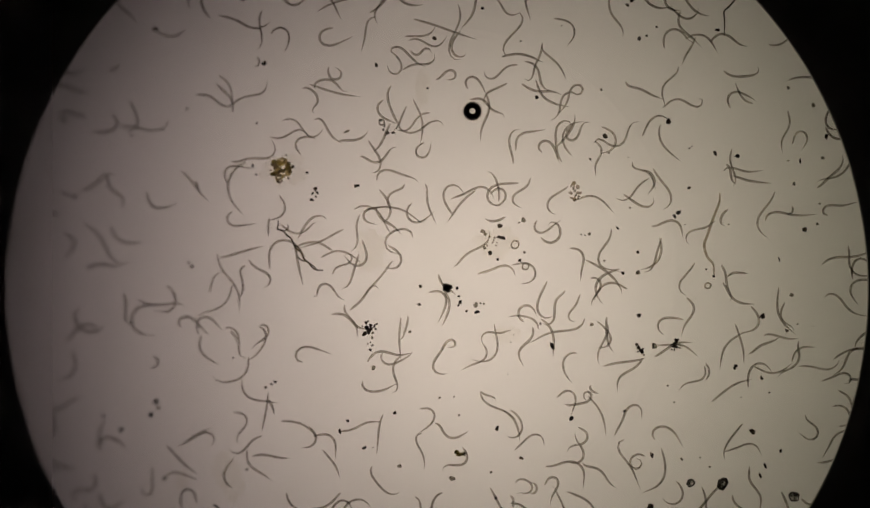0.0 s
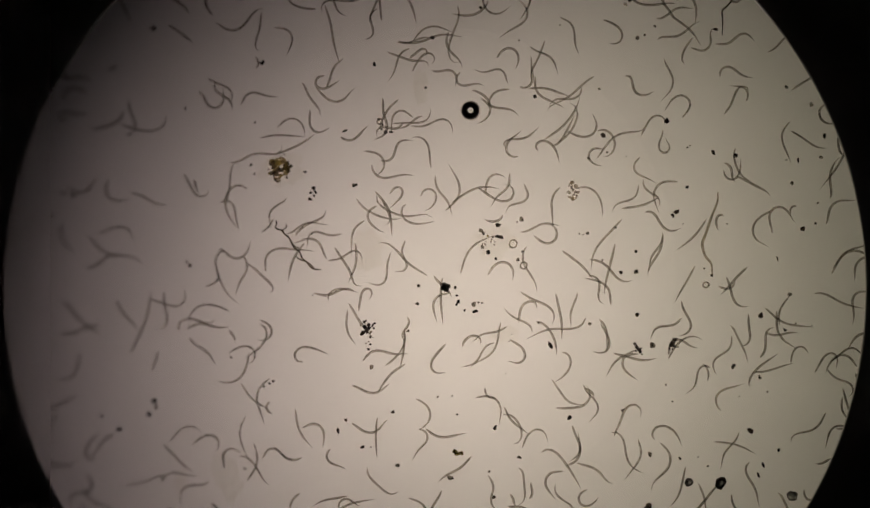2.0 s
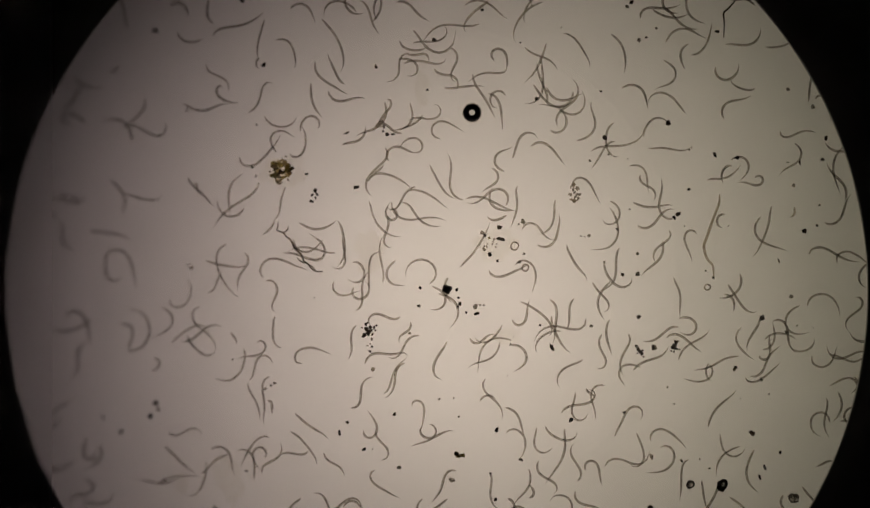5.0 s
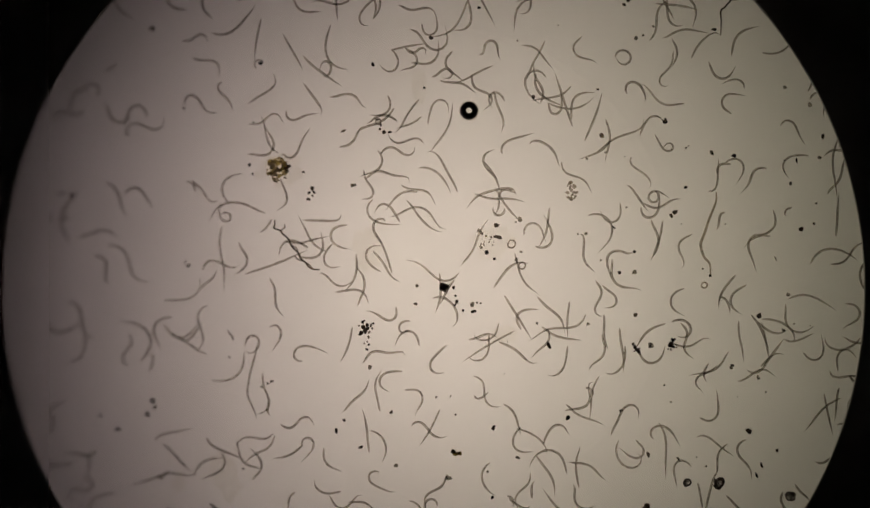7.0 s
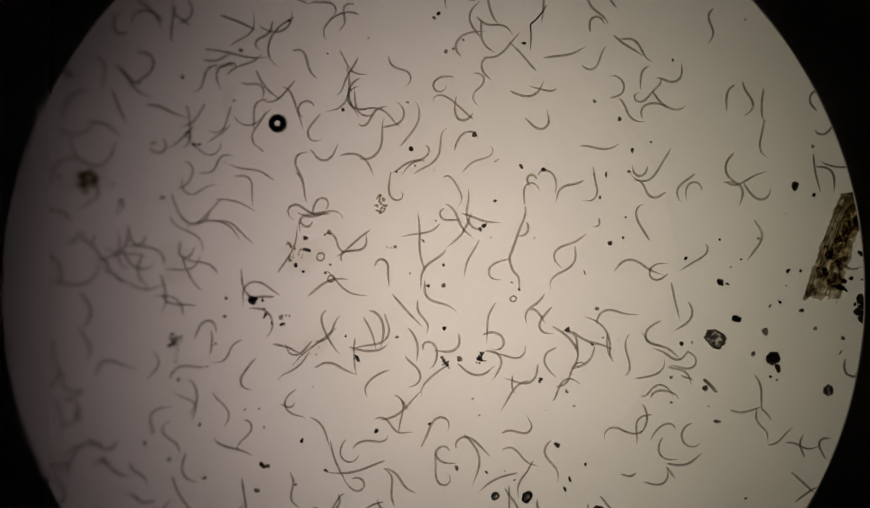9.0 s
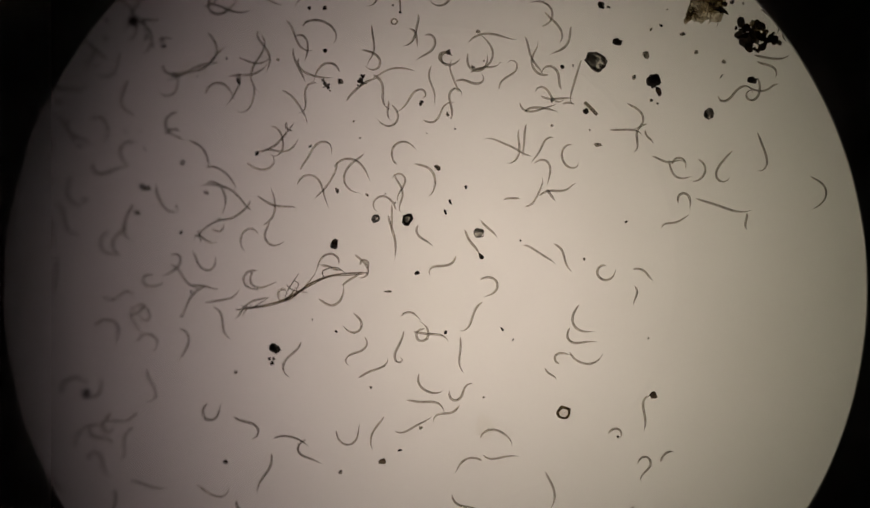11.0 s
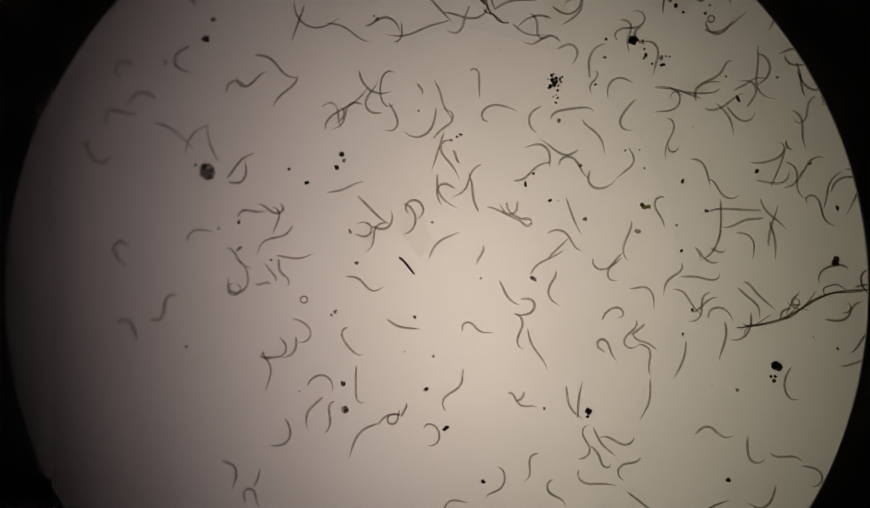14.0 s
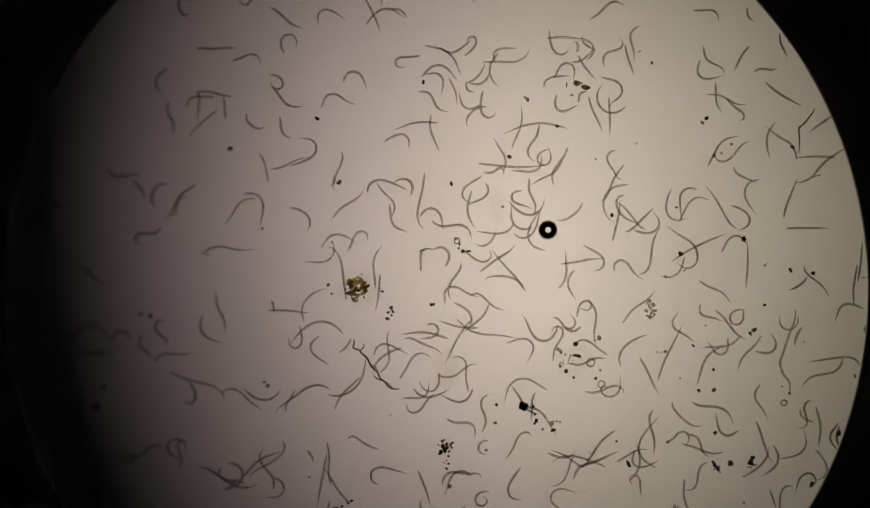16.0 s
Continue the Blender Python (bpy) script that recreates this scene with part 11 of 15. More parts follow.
worm(63, (0,-194,-448,-152,-29,-5,15,3), (0.5,-198,-439,-171,71,2,-15,4), (1,-201,-447,-168,16,33,8,-17), (1.5,-191,-444,-168,-5,-6,2,5), (2,-186,-443,-164,13,9,-1,-6), (2.5,-180,-442,-180,67,-16,-7,7), (3.5,-187,-445,-195,-5,0,2,0), (4,-199,-447,-225,0,0,0,0), (13.5,-169,-389,-138,-110,35,53,-42), lively=1)
worm(53, (0,-167,-449,-1,-73,-10,23,7), (6.5,-134,-442,3,-50,4,24,-4), (7,-124,-450,-16,-29,-3,15,3), (7.5,-131,-453,13,29,8,-11,-6), (8,-124,-445,85,-58,76,38,-71), (8.5,-134,-435,70,-24,14,3,-8), (13.5,-116,-442,66,93,17,-29,-11), (14,-111,-433,44,0,0,0,0), (15,-111,-439,118,169,32,-48,-12), lively=1)
worm(72, (9,844,435,-99,1,-51,19,23), (9.5,840,440,-110,69,-20,-20,15), (10,840,429,-97,-1,11,-4,-7), single=False)
worm(69, (9.5,972,426,-66,-103,-5,20,-4), (10,966,419,-68,-4,8,2,-6), single=False)
worm(52, (9.5,1035,472,-56,-37,-42,14,28), (10,1034,465,-59,-37,17,3,-11), single=False)
worm(88, (9.5,1091,408,-17,14,-6,-4,4), (10,1099,402,3,82,1,-14,-4), single=False)
worm(47, (10,1128,479,-74,0,0,0,0), single=False)
worm(92, (8,727,316,-133,-32,-6,15,6), (8.5,722,312,-210,-132,-76,4,30), (9,729,313,-184,-127,-74,-35,30), (9.5,727,308,-216,-145,-69,12,41), (10,752,324,-166,-41,-95,-8,19), lively=1, single=False)
worm(73, (8,740,289,31,26,-27,1,18), (8.5,750,287,2,86,11,-25,-5), (9,739,289,25,-74,30,-2,-5), (9.5,733,285,22,-3,1,1,0), (10,769,291,-31,-60,-2,-2,-13), lively=1, single=False)
worm(56, (9,875,307,-106,34,-13,-6,10), (9.5,876,303,-112,3,-29,-17,16), (10,876,298,-111,-24,-7,9,5), single=False)
worm(74, (9,912,303,-89,-47,-40,15,16), (9.5,910,304,-84,-47,8,8,-6), (10,909,297,-72,49,43,12,-10), single=False)
worm(64, (9,937,292,-85,25,19,12,12), (9.5,938,288,-86,17,-19,-3,14), (10,932,284,-77,43,25,4,-4), single=False)
worm(76, (9,937,230,-83,39,26,5,-9), (9.5,936,228,-71,106,23,42,-12), (10,936,226,-56,139,33,28,-19), single=False)
worm(77, (9.5,1035,308,54,-98,24,17,-11), (10,1028,299,46,87,-25,-10,12), single=False)
worm(75, (10,1071,305,-54,5,-2,-1,1), single=False)
worm(77, (9.5,1096,295,-22,44,-18,-2,6), (10,1115,288,-21,-28,22,23,-8), single=False)
worm(59, (9.5,1057,248,17,-6,-33,-8,19), (10,1047,240,15,8,1,-4,0), single=False)
worm(78, (10,1158,239,-126,-16,11,-6,1), single=False)
worm(50, (10,1143,213,11,180,4,-18,3), single=False)
worm(71, (9,1033,171,-79,8,-1,-2,1), (9.5,1032,175,-80,-3,0,1,0), (10,1029,173,-80,4,2,0,-1), single=False)
worm(68, (9,1058,167,-54,-59,11,18,-8), (9.5,1054,164,-47,41,30,-13,-26), (10,1055,161,-52,58,-9,-14,4), single=False)
worm(101, (9.5,1092,187,13,6,24,11,-1), (10,1086,183,10,-83,16,22,-13), single=False)
worm(81, (10,1190,170,-141,-93,1,20,5), single=False)
worm(57, (10,1171,123,-88,-21,3,9,-2), single=False)
worm(79, (10,1139,54,-96,125,70,-2,-22), single=False)
worm(43, (10,1101,3,-7,-28,-8,4,-3), single=False)
worm(50, (10,1245,131,-22,-64,27,-18,1), single=False)
worm(58, (10,1169,-49,-62,-2,-26,-5,17), single=False)
worm(76, (10,1198,-59,-99,40,37,1,-10), single=False)
worm(73, (10,1225,-41,-112,33,-3,-15,3), single=False)
worm(75, (10,1263,-17,-36,39,-34,3,15), single=False)
worm(73, (10,1224,203,-141,0,0,0,0), single=False)
worm(65, (10,1263,240,-110,-77,-6,-51,11), single=False)
worm(59, (10,1260,195,-41,15,-6,-5,5), single=False)
worm(59, (10,1302,214,-70,12,-3,-7,3), single=False)
worm(67, (8,793,141,-133,35,16,-4,-8), (8.5,800,147,-124,53,-38,11,-2), (9,794,146,-114,54,27,-7,-8), (9.5,797,141,-126,-20,-25,-3,14), (10,798,142,-106,-53,-30,-1,13), lively=0.61, single=False)
worm(64, (8,812,138,-140,0,0,0,0), (8.5,814,143,-123,-8,1,3,-1), (9,810,143,-150,102,-24,-11,8), (9.5,811,142,-139,64,28,-8,-10), (10,820,141,-125,-57,3,23,-2), lively=1, single=False)
worm(79, (1,713,143,43,-29,11,10,-10), (4,728,133,132,-26,-2,13,2), (8.5,729,143,20,152,-20,-38,24), (9,733,140,161,-30,61,32,-27), (9.5,734,142,159,-15,23,18,-16), (10,748,137,160,3,-9,16,-4), lively=0.69)
worm(72, (9,878,177,-81,65,-2,-14,0), (9.5,881,170,-74,5,24,4,-13), (10,878,163,-77,-11,-14,3,11), single=False)
worm(69, (9,893,140,-58,-73,2,24,-8), (9.5,905,170,5,-17,0,8,0), (10,893,173,-66,-65,56,-24,-3), single=False)
worm(76, (9,930,134,-3,87,25,-14,-11), (9.5,926,135,11,48,-26,-46,-7), (10,930,134,8,-1,-62,-17,25), single=False)
worm(77, (9,911,160,17,13,-27,9,5), (9.5,913,155,27,66,-17,-15,13), (10,911,159,12,17,13,3,-2), single=False)
worm(86, (9,928,50,-99,-49,13,16,-20), (9.5,926,68,-114,52,-38,7,16), (10,924,60,-128,83,-24,-16,12), single=False)
worm(77, (8.5,800,-1,-107,39,-3,-18,3), (9,819,16,-131,-40,40,-21,2), (9.5,818,13,-148,-77,9,26,-3), (10,813,7,-121,-32,-4,14,4), single=False)
worm(70, (8,811,-80,-119,89,15,-29,-11), (8.5,803,-89,-115,-15,-46,17,19), (9,802,-91,-116,-56,18,10,-4), (9.5,802,-85,-112,3,0,-1,0), (10,797,-94,-113,28,-31,16,3), lively=1, single=False)
worm(77, (8,775,-151,-169,25,-35,6,15), (8.5,775,-151,-180,82,14,-2,-5), (9,776,-156,-182,-45,37,12,-28), (9.5,779,-154,-181,26,-37,20,3), (10,781,-150,-197,117,10,-7,4), lively=1, single=False)
worm(83, (8,811,-168,-174,-74,14,22,-12), (8.5,812,-165,-91,-160,19,32,-5), (9,802,-171,-132,-98,46,31,-13), (9.5,797,-169,-170,-144,-62,1,0), (10,812,-162,-95,-11,-23,-7,12), lively=1, single=False)
worm(72, (2,745,-179,7,-59,-20,18,20), (4,746,-179,10,-18,30,-8,-19), (7,740,-185,31,-98,-17,21,7), (8,741,-188,4,78,-26,-21,16), (8.5,743,-192,17,37,19,4,0), (9,743,-188,35,49,23,4,-2), (9.5,741,-186,32,-14,2,6,-2), (10,771,-184,3,-57,66,9,-13), lively=1)
worm(59, (8,787,-179,-90,0,0,0,0), (8.5,792,-184,-28,-69,26,16,-18), (9,795,-189,-37,-43,-10,14,8), (10,784,-190,-19,61,16,-5,-7), lively=1, single=False)
worm(62, (8,776,-228,6,22,-8,-8,7), (8.5,764,-225,-10,13,30,-15,-22), (10,757,-216,-7,-29,-14,8,13), single=False)
worm(66, (4,740,-286,-43,19,4,-8,-4), (8,756,-288,-118,84,-33,2,4), (8.5,754,-290,-142,46,21,-7,-11), (9,758,-290,-157,68,-30,11,0), (9.5,757,-288,-150,-1,30,4,-18), (10,760,-288,-141,-69,-8,23,-1), lively=0.98)
worm(70, (8,759,-317,-31,9,-1,-4,1), (8.5,763,-323,-59,-6,33,16,-20), (9,764,-332,-54,80,-7,-20,-5), (9.5,771,-322,-52,-43,-48,4,22), (10,769,-323,-43,-11,31,-5,-20), lively=0.9, single=False)
worm(81, (8.5,807,-305,-64,99,4,0,0), (9,806,-305,-60,116,10,2,1), (9.5,805,-302,-59,113,12,1,-1), (10,805,-301,-56,128,17,28,3), single=False)
worm(66, (8.5,753,-380,33,-33,14,12,-13), (9,755,-381,33,73,13,-17,-8), (9.5,756,-371,49,45,-1,-5,4), (10,753,-369,49,-58,0,18,5), single=False)
worm(72, (8.5,806,-347,32,65,18,-16,-14), (9,802,-348,17,34,-5,-15,0), (9.5,794,-346,14,5,-30,-31,-2), (10,784,-356,26,-47,2,-42,-38), single=False)
worm(26, (10,775,-368,-53,0,0,0,0), single=False)
worm(69, (9,935,-224,-79,-21,13,-2,-7), (9.5,931,-223,-61,-145,22,16,-1), (10,928,-224,-71,-146,-4,28,2), single=False)
worm(65, (9,938,-282,-71,7,-39,-16,19), (9.5,931,-266,-93,-16,-28,-14,12), (10,934,-261,-117,-55,-64,-14,21), single=False)
worm(61, (9,911,-255,8,25,-9,-2,6), (9.5,911,-255,-13,52,-4,-17,2), (10,914,-253,-11,-11,12,5,-8), single=False)
worm(57, (9,973,-304,36,22,-19,3,10), (9.5,966,-305,20,67,17,-19,-14), (10,981,-303,1,-49,11,-37,-12), single=False)
worm(44, (9,1010,-318,93,-32,-9,14,8), (9.5,1023,-311,-26,8,17,-2,-14), (10,1008,-305,-7,-47,-3,0,-7), single=False)
worm(64, (9,1012,-319,-5,16,29,-12,-12), (9.5,1000,-328,-45,24,-3,-11,3), (10,1002,-326,-34,63,6,-19,-4), single=False)
worm(60, (9,1049,-321,-102,84,-27,-6,23), (9.5,1047,-323,-100,19,11,-9,-12), (10,1047,-325,-101,-19,9,5,-6), single=False)
worm(90, (9.5,1085,-327,-99,108,0,-27,3), (10,1087,-322,-84,53,65,-22,-30), single=False)
worm(83, (10,1152,-288,-102,-67,-12,-49,-3), single=False)
worm(84, (9.5,1105,-184,-9,91,-3,-34,0), (10,1106,-180,-6,-15,-67,17,2), single=False)
worm(62, (10,1156,-175,179,-79,15,37,-16), single=False)
worm(64, (10,1170,-120,-3,-44,21,2,-7), single=False)
worm(52, (10,1167,-135,-34,-4,-62,-5,6), single=False)
worm(79, (9.5,1134,-196,-178,-113,-32,29,14), (10,1139,-180,-170,-155,-79,-8,21), single=False)
worm(45, (10,1256,-137,-103,-7,28,7,-28), single=False)
worm(84, (10,1256,-357,-99,-31,14,24,-9), single=False)
worm(58, (9,1014,-386,-42,-2,0,1,0), (9.5,1017,-380,-29,-15,4,6,-3), (10,1017,-372,-10,-95,9,16,-14), single=False)
worm(27, (10,1247,-104,-30,-30,0,15,0), single=False)
worm(42, (10,1325,-63,4,-27,-1,13,1), single=False)
worm(45, (10,1325,-83,-26,8,1,-4,-1), single=False)
worm(58, (9.5,1022,-404,34,-7,0,3,0), (10,999,-413,27,0,31,-33,9), single=False)
worm(103, (9.5,1084,-385,-6,-44,8,10,0), (10,1083,-385,-4,-43,8,14,-5), single=False)
worm(31, (10,1128,-416,-99,-10,0,5,0), single=False)
worm(60, (12.5,-200,-506,-39,-66,8,10,-2), (13,-200,-516,-42,10,57,-12,-15), (13.5,-206,-515,-47,63,-13,-26,8), single=False)
worm(78, (12.5,-176,-570,-82,-47,-42,-11,0), (13,-174,-573,-93,-86,19,24,-10), (13.5,-185,-566,-86,42,57,13,-8), (14.5,-186,-594,-44,42,20,-11,-17), lively=1, single=False)
worm(82, (12.5,-143,-617,-57,-64,-34,-1,4), (13,-141,-621,-63,-51,47,40,-13), (13.5,-150,-618,-58,57,23,-12,-17), (14,-152,-617,-65,8,-19,-9,3), (14.5,-142,-622,-82,-101,-21,16,9), lively=1, single=False)
worm(76, (12.5,-161,-543,-120,86,-33,-13,18), (13,-156,-545,-109,40,18,-14,-6), (13.5,-162,-542,-99,-86,25,-2,7), (14,-168,-541,-101,-119,20,22,-13), (14.5,-165,-545,-106,-82,-12,21,2), lively=1, single=False)
worm(75, (12.5,-113,-522,-97,-1,5,1,-5), (13,-109,-514,-83,-58,20,10,-12), (13.5,-119,-514,-93,13,-30,3,20), (14,-123,-509,-83,48,33,-27,0), (14.5,-122,-507,-83,-52,-16,39,15), lively=0.43, single=False)
worm(72, (12.5,-257,-580,-18,14,44,-26,-16), (13,-256,-581,2,-41,75,-21,-36), (13.5,-260,-579,1,-49,82,-21,-33), (14,-262,-578,0,-44,72,-16,-34), single=False)
worm(67, (12.5,-174,-712,-38,-48,4,7,-1), (13,-175,-714,-30,-1,54,-7,3), (13.5,-184,-710,-26,31,87,-5,19), (14,-178,-711,-27,13,13,-67,-1), (14.5,-171,-723,-44,-33,-37,-26,-8), lively=1, single=False)
worm(67, (12.5,-43,-725,46,51,8,-14,-5), (13,-59,-718,157,30,32,5,-18), (13.5,-72,-722,86,2,8,1,-7), (14,-75,-706,82,-7,-2,3,1), (14.5,-70,-712,105,-17,0,9,0), lively=0.57, single=False)
worm(78, (12.5,-415,-751,4,-29,-8,-23,-8), (13.5,-409,-753,90,0,0,0,0), (14,-407,-739,128,-173,1,66,-3), single=False)
worm(75, (12.5,-338,-766,-62,-54,29,5,-15), (13,-330,-771,-55,-2,92,3,-7), (13.5,-333,-768,-67,-58,54,-41,2), (14,-336,-769,-76,-120,7,-17,6), single=False)
worm(64, (12.5,-143,-816,-122,-50,12,18,-14), (13,-147,-812,-131,22,-6,-9,5), (13.5,-159,-820,-114,29,38,16,-9), (14,-163,-826,-118,16,-62,0,10), single=False)
worm(65, (12.5,-21,-782,-52,67,42,-5,-25), (13,-31,-774,-70,34,0,-16,0), (13.5,-26,-785,-57,12,-4,-3,4), (14,-33,-784,-52,19,0,-7,-1), single=False)
worm(74, (12.5,1,-778,-159,19,47,-8,-33), (13,3,-776,-143,27,-5,-11,4), (13.5,-6,-782,-174,-104,32,37,-21), (14,-7,-780,-178,-24,60,2,-6), single=False)
worm(85, (12.5,-59,-795,32,-14,-15,3,14), (13,-49,-782,-45,-71,-4,35,4), (13.5,-63,-788,2,198,-74,-68,14), (14,-63,-784,71,11,-87,-18,21), single=False)
worm(61, (12.5,-31,-811,-33,-16,-30,3,25), (13,-37,-804,-42,-90,-56,1,25), (13.5,-33,-808,-57,-37,41,24,-14), (14,-36,-813,-34,54,70,29,-12), single=False)
worm(74, (12.5,16,-821,-111,64,-24,-12,13), (13,14,-827,-128,-69,-12,12,5), (13.5,11,-825,-118,-92,33,36,-10), (14,9,-829,-119,69,55,-30,-8), single=False)
worm(73, (12.5,-1,-459,-112,94,-19,-38,-17), (13,6,-454,-99,-8,-1,3,1), (13.5,-1,-467,-128,-49,43,30,-25), (14,-14,-471,-92,79,47,5,-13), (14.5,-5,-470,-108,33,29,-3,-12), lively=1)
worm(77, (12.5,-20,-467,-49,38,12,-10,-11), (13,-15,-468,-2,-74,55,6,-28), (13.5,-22,-466,-9,-75,-37,35,17), (14,-26,-464,0,75,-37,3,3), (14.5,-30,-464,1,40,46,-9,-21), lively=1)
worm(73, (12.5,54,-527,-42,60,-40,-3,22), (13,47,-522,-75,82,-4,-26,-1), (13.5,49,-519,-39,-12,56,-16,-11), (14,46,-516,-41,-66,-3,29,-8), (14.5,46,-507,-25,-69,29,9,-12), lively=1, single=False)
worm(69, (12.5,3,-554,-4,-51,-73,10,42), (13,-6,-553,-7,-41,-74,5,31), (13.5,-12,-549,-7,-81,-51,6,30), (14,-12,-550,-18,-129,-47,-14,2), (14.5,-8,-551,-14,-125,-38,-1,-2), lively=0.35, single=False)
worm(87, (12.5,-13,-615,-46,-27,-9,24,11), (13,-19,-615,-34,-36,48,-38,17), (13.5,-27,-611,-10,-94,100,-31,-30), (14,-27,-614,6,-129,66,34,-44), (14.5,-26,-620,-4,-94,-12,53,7), lively=1, single=False)
worm(82, (12.5,34,-595,-106,76,-20,-12,7), (13,38,-598,-115,-45,-26,4,17), (13.5,23,-599,-96,49,28,13,3), (14,18,-595,-75,84,68,-37,-16), (14.5,26,-608,-75,38,-45,-7,12), lively=0.69, single=False)
worm(62, (12.5,47,-588,-126,-86,-39,12,26), (13,36,-589,-95,11,-24,-13,15), (13.5,36,-600,-195,-42,-13,18,13), (14,38,-600,-221,-24,-33,5,23), (14.5,52,-600,-246,113,2,-23,-6), lively=1, single=False)
worm(72, (12.5,59,-635,-34,-67,7,25,-6), (13,49,-637,-54,16,-1,-7,1), (13.5,51,-635,-56,59,32,-37,-7), (14,49,-632,-69,-37,42,8,-20), (14.5,48,-627,-77,12,-10,0,7), lively=1, single=False)
worm(79, (12.5,55,-716,-115,-15,-48,-14,5), (13,52,-713,-115,-45,-29,-7,5), (13.5,48,-707,-122,-84,-56,-9,18), (14,48,-708,-104,-20,0,11,5), (14.5,56,-713,-96,-61,47,-18,-4), lively=0.91, single=False)
worm(72, (12.5,97,-494,-111,-24,45,3,-22), (13,98,-486,-115,-17,-1,8,0), (13.5,88,-491,-136,76,-29,-4,18), (14,92,-489,-119,5,45,-26,-7), (14.5,95,-491,-117,-49,44,7,-21), lively=1, single=False)
worm(74, (12.5,118,-521,-35,-21,25,-19,-5), (13,126,-530,-41,-57,38,-13,1), (13.5,122,-530,-34,-45,40,-17,-6), (14,122,-529,-43,-20,26,-10,-10), (14.5,123,-531,-45,10,8,1,-4), lively=0.34, single=False)
worm(78, (12.5,132,-560,-132,-43,-11,-4,-7), (13,145,-550,-142,-29,24,-1,-15), (13.5,140,-545,-130,-102,2,26,-4), (14,142,-543,-129,-16,-62,19,15), single=False)
worm(56, (12.5,156,-539,-15,-59,11,21,-16), (14.5,151,-535,53,-48,-15,10,10), single=False)
worm(82, (12.5,153,-492,3,64,21,-26,-17), (13,150,-491,-1,24,-1,-11,0), (13.5,149,-489,2,10,23,25,8), (14,148,-487,15,48,62,32,1), (14.5,153,-490,22,76,90,23,-16), lively=0.68, single=False)
worm(25, (12.5,142,-444,-68,-8,2,4,-1), single=False)
worm(32, (9,178,-424,78,36,0,-18,0), (12.5,175,-437,6,27,4,-13,-4), single=False)
worm(71, (12.5,191,-555,15,-66,42,-8,-16), (13,185,-556,8,6,-41,20,17), (13.5,180,-558,-1,84,9,-24,-9), (14,179,-550,-2,-89,26,3,3), (14.5,166,-556,16,-16,-13,6,13), lively=1, single=False)
worm(71, (12.5,186,-598,-74,54,82,8,-22), (13,182,-601,-82,-11,-12,5,10), (13.5,184,-600,-92,-85,16,18,-11), (14,185,-601,-99,-17,8,4,-5), (14.5,190,-620,-118,-51,-6,13,5), lively=1, single=False)
worm(72, (12.5,121,-643,-98,-81,1,21,3), (13,114,-628,-102,48,-36,-16,25), (13.5,108,-637,-107,23,18,-7,-17), (14,109,-637,-109,-17,2,5,-1), (14.5,118,-635,-104,-39,36,18,-24), lively=0.86, single=False)
worm(70, (6.5,231,-444,134,45,-19,-14,14), (7,222,-449,135,-15,4,6,-4), (7.5,226,-438,253,38,-24,-4,13), (8,227,-439,207,79,-16,-18,25), (8.5,232,-437,197,21,5,-9,-4), (12.5,225,-454,263,36,-31,8,13), (13,224,-447,254,53,0,-14,2), (13.5,228,-441,267,-26,51,-17,-20), (14,231,-425,300,-61,8,15,-9), (14.5,232,-444,259,-12,22,12,-11), lively=0.96)
worm(74, (12.5,271,-445,-37,61,-10,-23,12), (13,276,-434,-75,-25,-57,-6,23), (13.5,278,-430,-63,-49,19,42,-14), (14,275,-422,-82,-14,0,6,0), (14.5,287,-445,-48,49,-24,-1,4), lively=1, single=False)
worm(73, (12.5,236,-529,-81,92,18,-21,-7), (13,230,-523,-70,11,0,-5,0), (13.5,227,-531,-74,70,-24,-25,-10), (14,234,-531,-56,-31,-22,-1,12), (14.5,246,-535,-58,-83,16,17,-8), lively=1, single=False)
worm(79, (12.5,254,-528,-29,78,-33,-23,24), (13,249,-521,-47,6,-44,19,23), (13.5,248,-522,-42,-4,-17,2,13), (14,250,-520,-42,-4,11,-17,9), (14.5,258,-521,-44,-1,6,-21,12), lively=0.41, single=False)
worm(75, (12.5,371,-485,-156,55,-61,-6,-6), (13,373,-481,-158,98,-18,-30,9), (13.5,375,-475,-160,40,38,-2,-22), single=False)
worm(36, (12.5,440,-490,-30,-86,1,25,-4), (13,415,-503,-9,-15,-8,2,5), (13.5,440,-503,0,0,0,0,0), single=False)
worm(74, (12.5,388,-557,29,78,-7,-20,10), (13,398,-555,42,79,20,-9,-2), single=False)
worm(43, (12.5,420,-522,32,-22,3,11,-3), (13.5,417,-541,35,-35,-32,16,25), single=False)
worm(82, (12.5,307,-665,-95,9,24,-6,-12), (13,301,-672,-80,110,-8,-21,8), (13.5,305,-672,-90,23,-19,1,13), (14,301,-683,-69,84,28,15,4), single=False)
worm(73, (12.5,424,-607,-132,-59,3,21,-2), (13,430,-596,-145,91,-18,-27,12), single=False)
